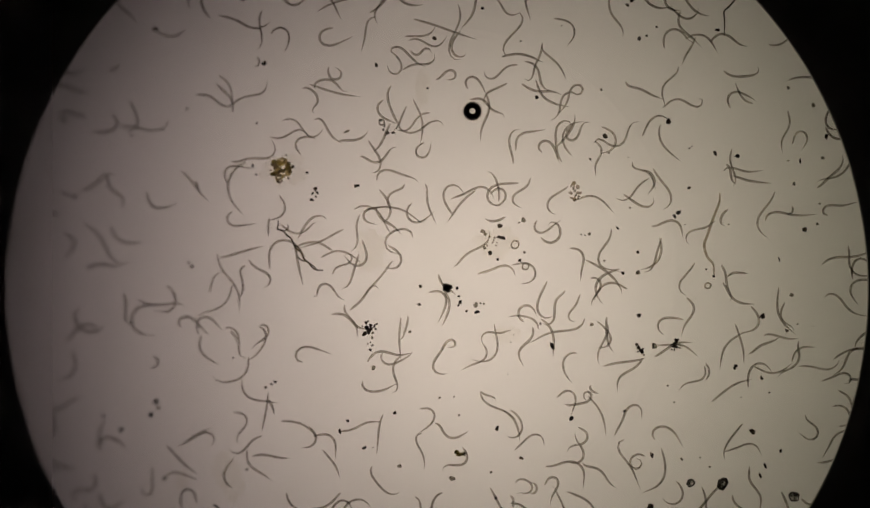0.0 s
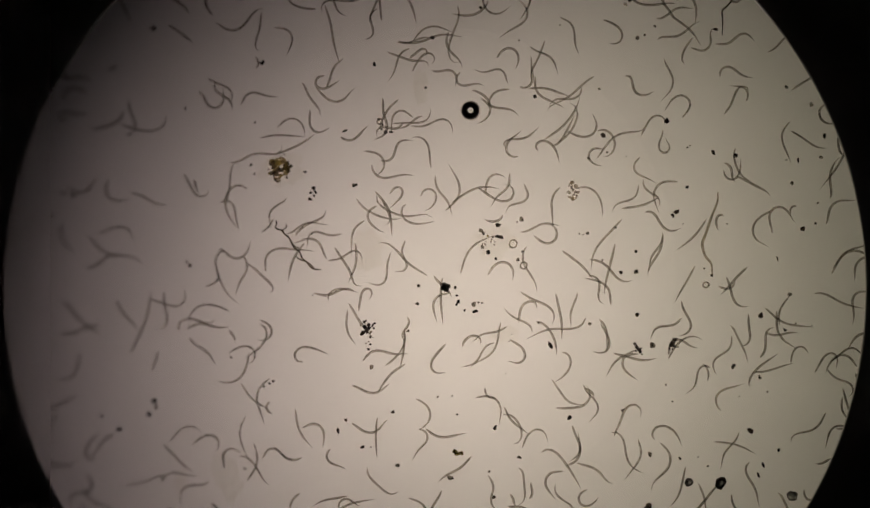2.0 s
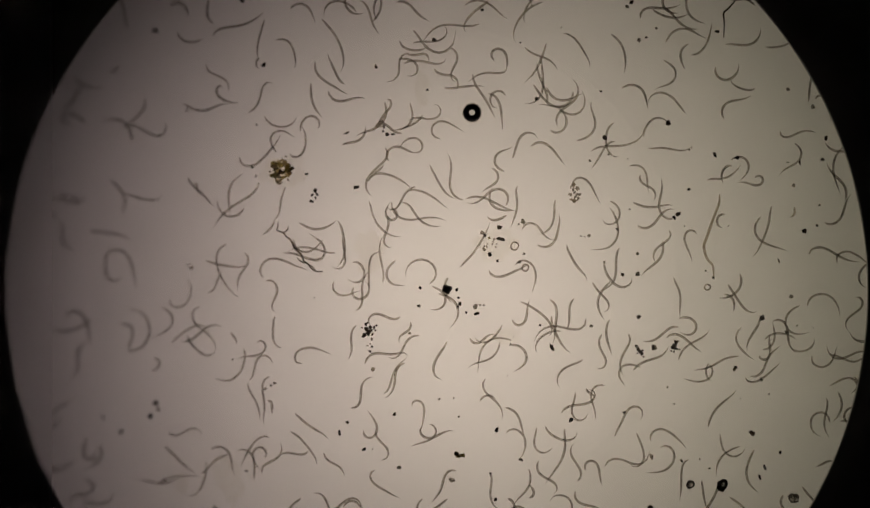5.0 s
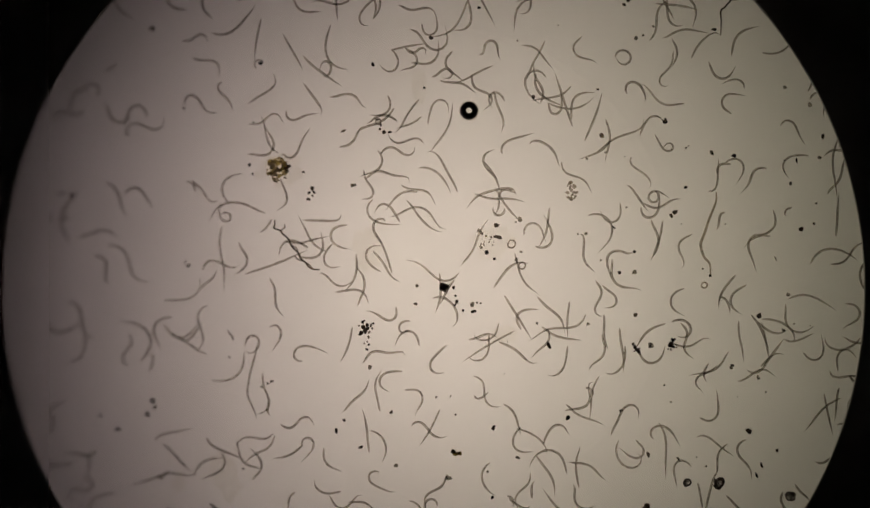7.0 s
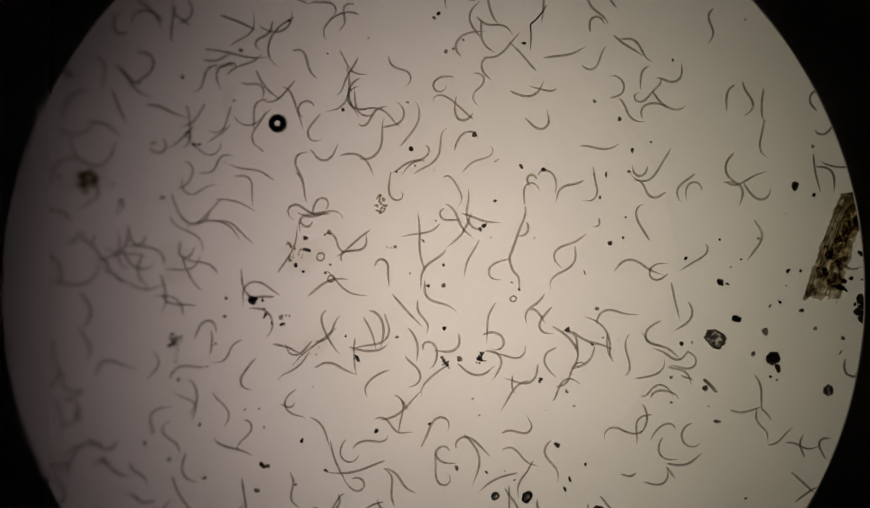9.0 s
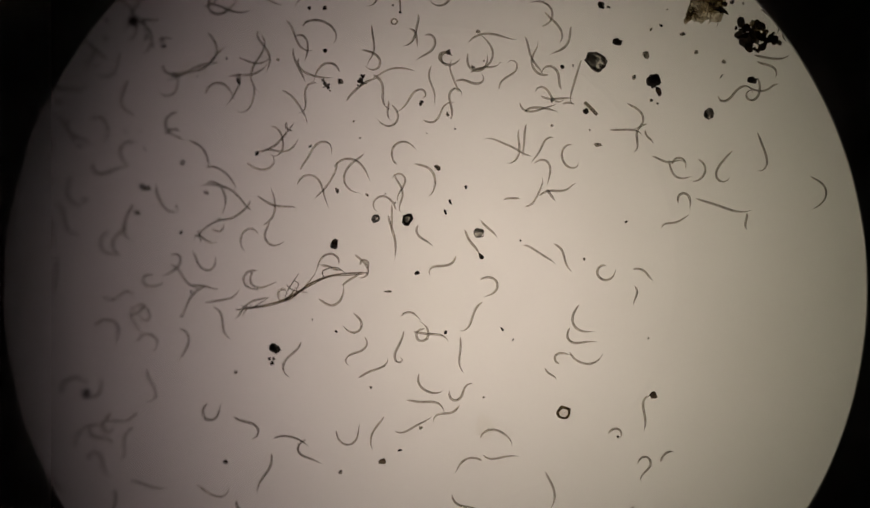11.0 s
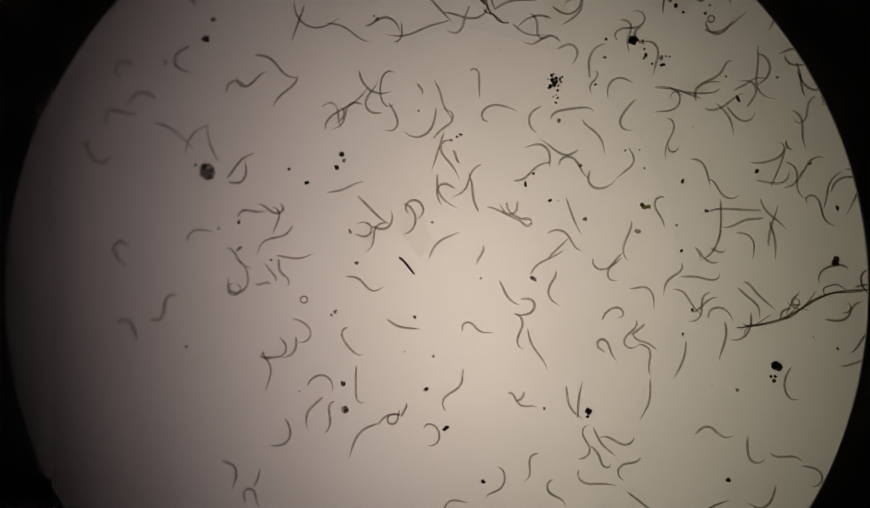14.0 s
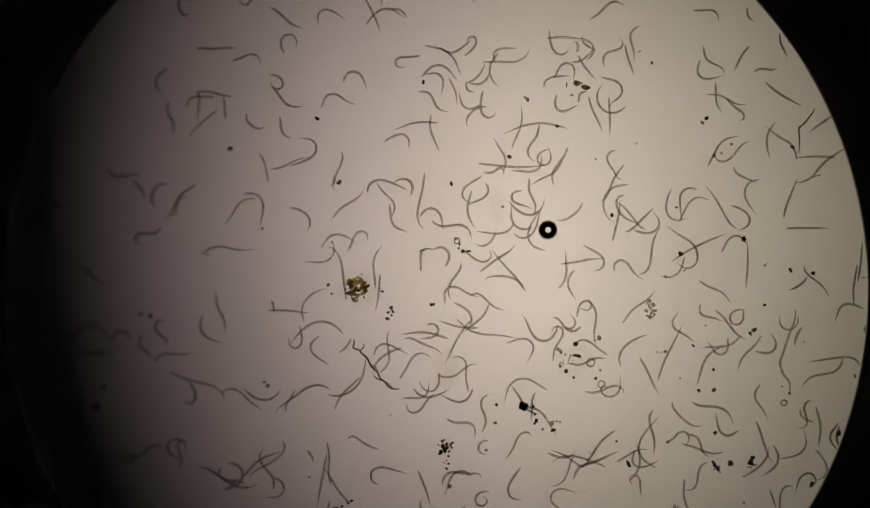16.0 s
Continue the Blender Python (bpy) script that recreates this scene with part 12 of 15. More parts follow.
worm(77, (12.5,424,-649,-115,67,56,9,-13), (13,428,-637,-145,47,22,-12,-16), single=False)
worm(67, (12.5,465,-686,24,-82,46,2,-16), (13,464,-687,20,-9,-30,10,24), single=False)
worm(80, (12.5,164,-763,-1,111,4,-26,-15), (13,162,-762,0,-7,-41,3,12), (13.5,169,-757,-4,-103,-9,29,18), (14,167,-765,-2,-23,58,22,-26), single=False)
worm(76, (12.5,237,-785,-68,-82,-33,12,11), (13,232,-785,-65,49,16,-2,-5), (14,236,-804,-43,85,34,-6,-11), single=False)
worm(68, (12.5,310,-807,-22,16,10,-7,-6), (13,302,-807,-2,-69,49,3,-22), (14,301,-811,-17,-12,-33,10,11), single=False)
worm(84, (12.5,417,-805,9,63,-16,-42,-8), (13,427,-804,-4,-51,-55,12,26), single=False)
worm(66, (12.5,460,-795,-114,67,-9,0,0), (13,471,-792,-116,3,-1,-1,0), single=False)
worm(76, (12.5,337,-832,-58,26,-47,-5,34), (13,348,-842,-80,-87,-6,31,6), single=False)
worm(79, (12.5,264,-869,-121,53,56,13,-13), (13,262,-870,-127,73,11,-22,-11), (14,259,-889,-150,-69,-10,18,11), single=False)
worm(81, (3.5,485,-447,-133,-8,-1,3,0), (4,492,-446,-146,0,0,0,0), (6.5,502,-436,-84,-45,-3,21,3), (7,499,-435,-104,5,-1,-2,1), (7.5,491,-428,-131,76,-11,-30,7), (8,492,-438,-133,-3,0,2,0), (8.5,497,-430,-66,-38,-4,17,4), (12.5,489,-454,-94,0,0,0,0), (13,490,-447,-94,-5,-11,4,9), lively=0.16)
worm(53, (7,548,-454,-47,0,0,0,0), (7.5,556,-449,-81,0,0,0,0), (8.5,542,-438,-63,0,0,0,0), (12.5,547,-452,-51,14,-32,17,14), (13,548,-434,-55,-49,15,13,-9), single=False)
worm(67, (12.5,577,-493,-142,44,41,18,-1), (13,573,-495,-144,14,-33,-8,22), single=False)
worm(57, (12.5,634,-454,-69,35,-7,-9,8), single=False)
worm(74, (12.5,670,-531,-70,-79,1,29,0), single=False)
worm(70, (12.5,632,-589,-120,-66,-24,3,-1), single=False)
worm(42, (12.5,524,-583,-12,-58,-4,22,8), (13,537,-590,-68,-42,9,18,-8), single=False)
worm(67, (12.5,562,-617,-25,30,-7,-10,5), (13,554,-607,-97,-74,-21,8,1), single=False)
worm(86, (12.5,544,-614,13,156,-20,-14,16), (13,533,-626,24,-21,24,-2,-17), single=False)
worm(79, (12.5,503,-648,-61,90,77,39,7), single=False)
worm(67, (12.5,612,-657,-75,-36,34,20,-11), single=False)
worm(69, (12.5,559,-719,-46,-9,-12,2,10), (13,568,-723,-47,-2,1,0,-1), single=False)
worm(78, (12.5,554,-741,-29,32,-48,5,22), (13,572,-740,-8,98,-8,-27,6), single=False)
worm(73, (12.5,612,-724,18,29,-70,-28,21), single=False)
worm(74, (12.5,532,-783,35,18,-50,34,5), (13,534,-790,37,62,-46,16,7), single=False)
worm(61, (12.5,585,-759,-139,-50,29,5,-20), (13,581,-761,-137,3,0,-1,0), single=False)
worm(68, (12.5,758,-476,-40,-18,-28,-5,9), single=False)
worm(63, (12.5,800,-478,-59,-65,34,5,-17), single=False)
worm(74, (12.5,876,-512,-52,101,-31,-10,-4), single=False)
worm(74, (12.5,824,-625,-27,26,-48,-4,27), single=False)
worm(80, (12.5,829,-600,-69,115,-36,-7,2), single=False)
worm(49, (12.5,791,-654,48,-103,9,18,-3), single=False)
worm(75, (12.5,842,-662,-9,9,12,-7,-12), single=False)
worm(29, (12.5,777,-691,-39,14,-2,-7,2), single=False)
worm(35, (12.5,931,-548,-85,10,2,-4,-2), single=False)
worm(44, (12.5,941,-504,-28,-32,1,5,3), single=False)
worm(68, (12.5,947,-754,-111,-4,-1,0,0), single=False)
worm(40, (12.5,893,-789,-38,-44,-2,13,3), single=False)
worm(77, (12.5,684,-799,-9,-32,26,3,-11), single=False)
worm(65, (12.5,688,-837,-12,4,2,-1,-2), single=False)
worm(63, (12.5,628,-851,-151,44,22,-1,-5), single=False)
worm(70, (12.5,783,-900,-83,-32,14,21,-1), single=False)
worm(76, (12.5,626,-930,-31,9,-24,-6,14), single=False)
worm(72, (12.5,541,-987,-144,-46,30,1,-13), (13,553,-993,-151,-9,2,4,-1), single=False)
worm(71, (12.5,831,-965,27,-33,-37,-1,15), single=False)
worm(62, (12.5,821,-1001,-13,-33,-24,10,23), single=False)
worm(87, (12.5,771,-1027,-58,-10,77,-1,-5), single=False)
worm(90, (12.5,806,-1053,-44,-5,67,26,8), single=False)
worm(68, (12.5,835,-1066,-51,-80,18,14,-11), single=False)
worm(64, (12.5,764,-1138,-141,69,33,0,-12), single=False)
worm(31, (12.5,736,-1162,-76,-9,0,5,0), single=False)
worm(52, (12.5,880,-1096,-100,-4,14,5,-13), single=False)
worm(68, (12.5,918,-1083,-9,58,1,-21,-3), single=False)
worm(63, (12.5,911,-949,-140,-39,-46,11,15), single=False)
worm(66, (12.5,917,-980,-8,62,18,7,3), single=False)
worm(34, (12.5,917,-973,-12,-7,-3,3,2), single=False)
worm(51, (12.5,953,-972,7,-61,-18,20,21), single=False)
worm(77, (12.5,944,-850,-63,-74,48,61,-6), single=False)
worm(35, (12.5,987,-833,36,-23,5,10,-5), single=False)
worm(68, (12.5,59,-893,-10,-77,0,10,10), (13,55,-893,-17,-49,67,3,-17), (13.5,50,-897,-32,40,13,-15,-14), (14,39,-893,-36,5,1,-2,-1), single=False)
worm(72, (12.5,-10,-937,-97,34,33,17,-4), (13,-13,-936,-72,98,48,11,-4), (13.5,-15,-937,-52,142,26,-28,-22), single=False)
worm(80, (12.5,-28,-973,145,-85,-58,26,35), (13,-28,-966,142,18,-11,-1,7), (13.5,-28,-971,121,108,-54,-2,10), single=False)
worm(81, (12.5,26,-995,5,6,-1,-1,1), (13,20,-996,9,-22,32,-8,-17), (13.5,15,-1000,4,-6,-17,30,-15), single=False)
worm(74, (12.5,175,-906,1,67,29,-1,-14), (13,169,-909,-2,43,-13,-12,8), (13.5,163,-903,33,-20,2,10,-2), single=False)
worm(74, (12.5,231,-947,-54,7,-34,5,19), (13,222,-942,-51,42,57,-2,-26), single=False)
worm(75, (12.5,353,-1057,-32,-93,-8,-18,-7), (13,360,-1062,-19,-13,-3,1,0), single=False)
worm(48, (12.5,343,-1089,-151,17,10,-7,-10), (13,353,-1081,-142,-11,-41,18,10), single=False)
worm(86, (12.5,325,-1113,-75,74,-1,4,26), (13,320,-1098,-137,32,6,-14,-5), single=False)
worm(28, (12.5,382,-1065,-25,2,0,-1,0), single=False)
worm(81, (12.5,446,-968,7,88,-51,2,17), (13,449,-977,-10,142,-6,-23,7), single=False)
worm(65, (12.5,423,-1149,-39,-74,14,27,-10), single=False)
worm(79, (12.5,-211,-863,-116,-58,-42,-2,18), (13,-211,-862,-128,-81,-27,18,16), (13.5,-216,-853,-107,-89,16,-10,27), (14,-220,-859,-109,-56,49,25,26), single=False)
worm(64, (12.5,-303,-920,57,-23,12,9,-13), (13,-298,-917,99,-149,44,8,-9), (13.5,-300,-917,82,-142,35,11,-13), (14,-301,-894,25,-59,13,26,-12), single=False)
worm(37, (12.5,-302,-1041,-57,-10,5,3,-4), (13,-300,-1041,-67,2,0,-1,0), (13.5,-308,-1024,-96,0,0,0,0), single=False)
worm(70, (12.5,-163,-931,1,71,4,-14,10), (13,-165,-925,12,-13,55,-24,6), (13.5,-167,-926,13,-62,54,-11,-21), single=False)
worm(84, (12.5,-116,-975,-19,-23,-34,-28,-6), (13,-135,-969,-15,-4,0,2,0), (13.5,-130,-971,-10,3,4,1,-2), single=False)
worm(73, (12.5,-114,-993,179,-4,5,1,-5), (13,-107,-995,200,-73,9,26,-6), (13.5,-113,-993,184,18,-74,28,23), single=False)
worm(63, (12.5,-201,-1030,47,10,-11,0,8), (13,-197,-1029,44,58,-15,-17,8), (13.5,-197,-1025,49,71,32,-8,-10), single=False)
worm(62, (12.5,-151,-1046,1,48,3,-9,2), (13,-142,-1047,5,18,11,3,0), single=False)
worm(68, (12.5,-110,-885,-64,6,8,1,-5), (13,-109,-883,-65,10,-4,-3,3), (13.5,-114,-874,-61,-58,-23,55,-25), (14,-120,-874,-68,50,-66,-12,1), single=False)
worm(86, (12.5,-35,-852,-23,-57,64,-20,-23), (13,-44,-847,-15,-98,38,29,-29), (13.5,-47,-851,-24,-17,-37,47,2), (14,-49,-855,-25,47,-43,10,10), single=False)
worm(78, (2,-144,-451,19,-15,2,7,-2), (3.5,-151,-442,47,-57,-33,5,22), (4,-149,-443,-2,-73,-36,9,17), (6.5,-175,-446,-7,-17,-1,7,1), (7,-156,-447,0,64,-36,-41,2), (7.5,-145,-437,4,-99,-20,21,9), (8,-161,-447,8,-23,4,11,-4), (12.5,-125,-455,20,84,12,-25,-12), (13,-122,-452,50,5,1,-2,-1), (13.5,-127,-454,34,2,12,1,-10), (14,-134,-457,36,-17,18,-5,-6), (14.5,-129,-457,62,-8,61,-32,21), lively=0.91)
worm(70, (14.5,-950,50,46,-87,45,5,-19), (15,-925,64,10,-7,-1,3,1), single=False)
worm(98, (14.5,-898,58,-88,111,0,-12,0), (15,-882,56,-74,-62,-10,14,6), single=False)
worm(57, (14.5,-911,13,-113,31,-2,-10,0), (15,-904,26,-139,52,1,-17,-2), single=False)
worm(69, (14.5,-773,89,-1,-79,31,1,-2), (15,-780,88,13,-4,-20,-7,13), (15.5,-767,82,34,23,-13,-7,13), single=False)
worm(51, (14.5,-764,19,-96,8,19,-7,-18), (15,-759,34,-96,5,-18,0,13), (15.5,-755,41,-171,61,33,-5,-19), single=False)
worm(56, (7,-742,36,36,16,-10,-2,6), (14.5,-731,33,3,-5,0,2,0), (15,-735,36,16,-37,17,4,-11), (15.5,-738,37,3,7,1,-3,-1), lively=0, single=False)
worm(64, (14.5,-741,178,-97,-2,0,1,0), (15,-747,180,-39,3,43,1,-13), (15.5,-749,177,-44,19,-8,-3,5), single=False)
worm(83, (14,-790,-98,-81,89,-3,-35,2), (14.5,-776,-97,-106,44,-74,-41,9), (15,-775,-96,-109,-30,-85,8,24), single=False)
worm(64, (14.5,-895,-114,-136,72,-13,-22,9), (15,-893,-117,-156,-12,-2,5,2), single=False)
worm(69, (14.5,-863,-164,-168,51,-18,-12,11), (15,-868,-166,-165,-7,8,1,-5), single=False)
worm(87, (14.5,-905,-195,-150,72,45,-27,-30), (15,-900,-190,-172,22,5,-8,-4), single=False)
worm(90, (14,-800,-229,-34,-17,6,5,-4), (14.5,-814,-232,-1,-3,-40,13,15), (15,-822,-235,-10,114,11,-20,-2), single=False)
worm(65, (14.5,-939,-272,-13,79,24,-11,-5), single=False)
worm(76, (14,-767,-234,-130,42,-3,-3,-2), (14.5,-756,-232,-113,-50,44,-15,-8), (15,-753,-227,-101,-89,30,18,-16), single=False)
worm(71, (13.5,-741,-249,-68,6,1,-3,-1), (14,-735,-251,-71,16,-2,-3,3), (14.5,-732,-254,-70,10,-12,3,7), (15,-733,-262,-66,7,14,7,-4), single=False)
worm(62, (13.5,-688,-311,65,30,-6,-14,6), (14,-682,-305,51,71,-9,-13,9), (14.5,-682,-302,57,19,-5,-3,1), (15,-690,-307,36,84,-24,-19,20), single=False)
worm(60, (14,-759,-406,19,-49,20,11,-11), (14.5,-752,-407,16,10,0,-4,1), (15,-748,-407,20,14,-4,-5,3), single=False)
worm(59, (13.5,-670,-378,-6,64,-1,-22,-5), (14,-665,-369,14,-32,45,-14,-13), (14.5,-664,-365,4,-97,-3,18,0), (15,-682,-374,-2,84,-38,-19,27), single=False)
worm(79, (14.5,-900,-441,-108,116,-37,-2,19), single=False)
worm(59, (13.5,-689,-448,-45,0,0,0,0), (14.5,-680,-465,-55,11,-1,-2,2), (15,-698,-440,-52,-31,9,12,-7), single=False)
worm(118, (13.5,-656,-484,-22,69,40,-35,-55), (14,-685,-491,47,138,-31,6,12), (14.5,-676,-504,6,47,-32,-39,21), single=False)
worm(58, (13.5,-599,-489,-71,-129,10,21,-8), (14,-607,-479,-72,-8,-39,-44,26), (14.5,-608,-492,-41,-12,3,5,-3), single=False)
worm(41, (14,-629,-476,122,17,-22,20,-12), (14.5,-611,-466,44,-60,3,29,-7), single=False)
worm(32, (14,-644,-498,-183,-2,-38,0,18), (14.5,-621,-499,-100,-31,-8,14,7), single=False)
worm(89, (13.5,-631,-425,-122,-24,97,29,-62), (14,-624,-418,-141,13,43,-6,-19), (14.5,-640,-454,-68,0,0,0,0), (15,-633,-428,-133,-54,-31,0,12), single=False)
worm(64, (14.5,-885,-575,-36,-19,12,4,-11), single=False)
worm(81, (14.5,-821,-541,32,4,-62,-5,24), single=False)
worm(76, (13.5,-630,-650,-105,3,12,-8,-9), (14,-635,-657,-81,-45,17,11,-11), (14.5,-644,-643,-86,60,-24,-26,19), single=False)
worm(82, (13.5,-615,-622,-110,-23,-21,-2,9), (14,-618,-621,-131,-77,33,32,-17), (14.5,-624,-632,-117,24,57,10,-18), single=False)
worm(53, (13.5,-593,-614,-186,21,7,-8,-7), (14,-591,-617,-124,-52,-5,10,-1), (14.5,-594,-616,-140,2,-13,2,11), single=False)
worm(80, (13.5,-568,-592,-86,-62,-50,12,24), (14,-569,-583,-86,-103,-23,10,7), (14.5,-572,-585,-74,-45,39,29,-23), single=False)
worm(78, (13,-463,-496,-13,-49,-45,4,22), (13.5,-458,-499,-18,-77,15,30,6), (14,-459,-499,-15,22,49,-1,-28), (14.5,-456,-497,-23,51,-14,-22,11), single=False)
worm(77, (13,-485,-608,-61,-10,4,3,-3), (13.5,-482,-608,-55,23,28,29,2), (14,-489,-605,-65,79,-21,38,4), (14.5,-493,-608,-83,134,-28,0,1), single=False)
worm(77, (13,-518,-678,0,0,0,0,0), (13.5,-536,-675,-9,-63,-10,-27,-12), (14,-536,-673,-17,-93,2,11,7), (14.5,-536,-677,-5,-61,55,23,-4), single=False)
worm(81, (13,-472,-689,-72,37,14,-12,-11), (13.5,-469,-679,-83,13,-7,-2,5), (14,-474,-683,-71,50,50,35,14), (14.5,-475,-689,-23,149,54,-35,-33), single=False)
worm(71, (13.5,-550,-728,-118,17,-15,4,5), (14,-556,-728,-115,41,10,-9,-7), (14.5,-547,-723,-122,5,21,6,-15), single=False)
worm(67, (13,-522,-742,-107,-18,2,8,-1), (13.5,-518,-736,-103,-60,-37,3,14), (14,-524,-738,-108,6,-52,20,3), (14.5,-527,-728,-128,107,-22,-24,17), single=False)
worm(55, (13,-403,-741,5,-47,-12,11,10), (13.5,-416,-741,28,7,0,-3,0), (14.5,-415,-734,9,-96,9,13,-3), single=False)
worm(33, (13,-381,-730,-116,-35,-3,16,3), (13.5,-384,-724,-145,-29,0,15,0), (14.5,-394,-730,-85,-7,-2,3,2), single=False)
worm(63, (13,-388,-571,-14,-106,-8,21,5), (13.5,-391,-577,-12,15,33,8,-11), (14,-391,-575,-16,21,-7,-5,5), (14.5,-386,-581,7,86,40,10,-9), single=False)
worm(69, (13.5,-696,-837,-75,-42,45,-1,-5), (14,-698,-838,-70,-58,11,25,-6), single=False)
worm(73, (13.5,-659,-866,53,15,46,-30,-28), (14,-665,-880,-1,-111,50,55,-13), single=False)
worm(35, (13.5,-656,-875,19,-100,3,58,-4), (14,-653,-847,72,14,-3,-6,2), single=False)
worm(58, (13.5,-856,-940,-70,-77,-7,14,-4), single=False)
worm(75, (13,-473,-974,15,70,6,-13,-10), (13.5,-470,-974,6,95,8,-22,-1), single=False)
worm(60, (13.5,-559,-1017,3,2,0,-1,0), single=False)
worm(75, (15.5,-512,582,-17,-78,37,19,-27), (16,-525,585,0,5,-3,-1,3), single=False)
worm(76, (15.5,-391,591,-24,-194,-47,0,-10), (16,-398,597,12,-135,-11,16,-2), single=False)
worm(74, (15.5,-313,641,0,37,44,-34,-3), (16,-324,645,10,-82,31,9,-15), single=False)
worm(70, (15.5,-396,634,-33,3,40,12,-1), (16,-401,637,-34,8,14,-4,-13), single=False)
worm(65, (15.5,-472,554,12,48,-63,-35,24), (16,-469,568,-10,-60,-29,13,25), single=False)
worm(67, (15.5,-410,512,-92,-14,21,-3,-15), (16,-418,523,-114,-151,-14,16,16), single=False)
worm(73, (15.5,-411,505,-28,-41,48,21,-14), (16,-403,492,-33,37,17,-9,-16), single=False)
worm(71, (15.5,-263,524,-19,26,7,-14,-8), (16,-276,531,-14,-89,25,17,-5), single=False)
worm(84, (15.5,-307,491,0,-78,-32,11,23), (16,-311,492,8,-56,44,32,-15), single=False)
worm(70, (15.5,-501,499,-4,-71,34,24,-20), (16,-529,503,-8,-8,8,2,-7), single=False)
worm(69, (15.5,-550,488,12,-48,39,-11,-4), (16,-557,495,19,-46,28,-2,-16), single=False)
worm(39, (15.5,-506,482,-104,10,3,-4,-3), (16,-512,476,-85,-2,0,1,0), single=False)
worm(72, (15,-558,441,-64,14,-4,-3,4), (15.5,-541,453,-125,6,33,-22,-12), (16,-553,451,-138,6,0,-3,0), single=False)
worm(84, (15.5,-234,643,35,-25,1,8,-2), (16,-226,646,11,-60,-5,15,5), single=False)
worm(67, (15.5,-245,653,-71,1,-3,-1,2), (16,-245,644,-65,-4,1,2,-1), single=False)
worm(74, (15.5,-183,564,-102,-161,-8,20,-41), (16,-189,562,-118,111,66,-14,-34), single=False)
worm(93, (15.5,-109,565,-66,-78,-71,26,33), (16,-113,568,-40,-37,1,18,0), single=False)
worm(68, (15.5,-86,594,17,85,6,-12,8), (16,-95,583,13,50,-22,-3,11), single=False)
worm(70, (15.5,-70,578,80,9,0,-5,0), (16,-69,590,127,146,39,-26,-38), single=False)
worm(86, (15.5,-96,535,-12,45,1,-18,-8), (16,-125,543,-6,-67,7,26,-3), single=False)
worm(63, (15.5,-128,531,-60,-23,26,-17,2), (16,-128,526,-53,-72,11,26,-10), single=False)
worm(72, (0.5,-185,451,-35,26,8,-9,-6), (1,-186,451,-74,0,0,0,0), (4,-156,455,-72,-4,-1,2,1), (6.5,-148,453,0,63,0,-14,6), (7,-172,454,-86,0,0,0,0), (7.5,-169,451,-131,0,0,0,0), (8.5,-166,455,-56,28,-3,-13,2), (15.5,-135,485,-36,72,-18,-23,9), (16,-136,488,-33,-3,55,-6,-22), lively=0.81)
worm(50, (15.5,-95,502,-105,-5,1,2,-1), (16,-100,507,-74,-18,-8,3,5), single=False)
worm(60, (1,-94,452,41,0,0,0,0), (2,-95,448,93,-4,-2,1,1), (2.5,-93,446,118,-30,-1,14,1), (3,-99,448,90,0,0,0,0), (4,-98,448,72,-7,-2,3,2), (8.5,-106,450,117,80,-14,-27,9), (9,-113,451,124,-30,-19,13,11), (15.5,-78,489,112,-44,5,4,7), (16,-77,483,150,-70,7,25,-4), lively=0.28)
worm(53, (16,-58,535,44,33,-12,0,-4), single=False)
worm(51, (15.5,-58,517,63,0,0,0,0), (16,-49,526,34,53,-1,-11,6), single=False)
worm(27, (16,-74,510,-51,51,-3,-27,3), single=False)
worm(74, (0.5,-54,455,-52,0,0,0,0), (1,-52,445,-50,1,0,0,0), (1.5,-54,446,-7,47,-20,-12,16), (2,-42,446,-65,-15,0,8,0), (2.5,-40,442,-82,10,2,-4,-2), (3,-43,441,-60,-20,-5,2,-2), (3.5,-39,435,-55,6,1,-2,-1), (4,-45,439,-24,87,20,-22,-13), (6.5,-28,434,-15,76,24,-16,-13), (7,-24,439,-16,-13,-48,-21,13), (7.5,-18,446,6,-84,-10,24,8), (8,-9,446,-17,23,33,16,-11), (8.5,3,440,-4,16,-6,-5,4), (9,-3,437,-23,-4,-1,2,1), (9.5,13,448,-5,-18,-9,4,6), (15.5,-40,489,-69,0,-26,7,8), (16,-45,475,-49,94,40,3,-10), lively=0.92)
worm(60, (15.5,-4,575,45,-28,-15,2,10), (16,-13,578,35,-69,42,-5,-14), single=False)
worm(99, (15.5,-7,551,43,-35,-78,-23,11), (16,0,563,18,38,24,0,-15), single=False)
worm(72, (15.5,-40,542,-68,-150,0,20,-8), (16,-30,542,-86,58,10,-4,8), single=False)
worm(72, (15.5,86,589,-46,14,56,6,-20), (16,83,585,-37,82,34,-3,-11), single=False)
worm(66, (15.5,102,602,-14,-68,1,24,0), (16,100,601,-2,-9,1,2,-3), single=False)
worm(57, (15.5,147,591,-63,-70,-10,-2,7), (16,144,580,-83,-69,4,28,-2), single=False)
worm(55, (15.5,139,556,-64,48,0,-13,2), (16,138,546,-54,9,-3,-3,3), single=False)
worm(58, (15.5,80,522,29,19,1,-10,-1), (16,81,528,25,-44,30,-6,-6), single=False)
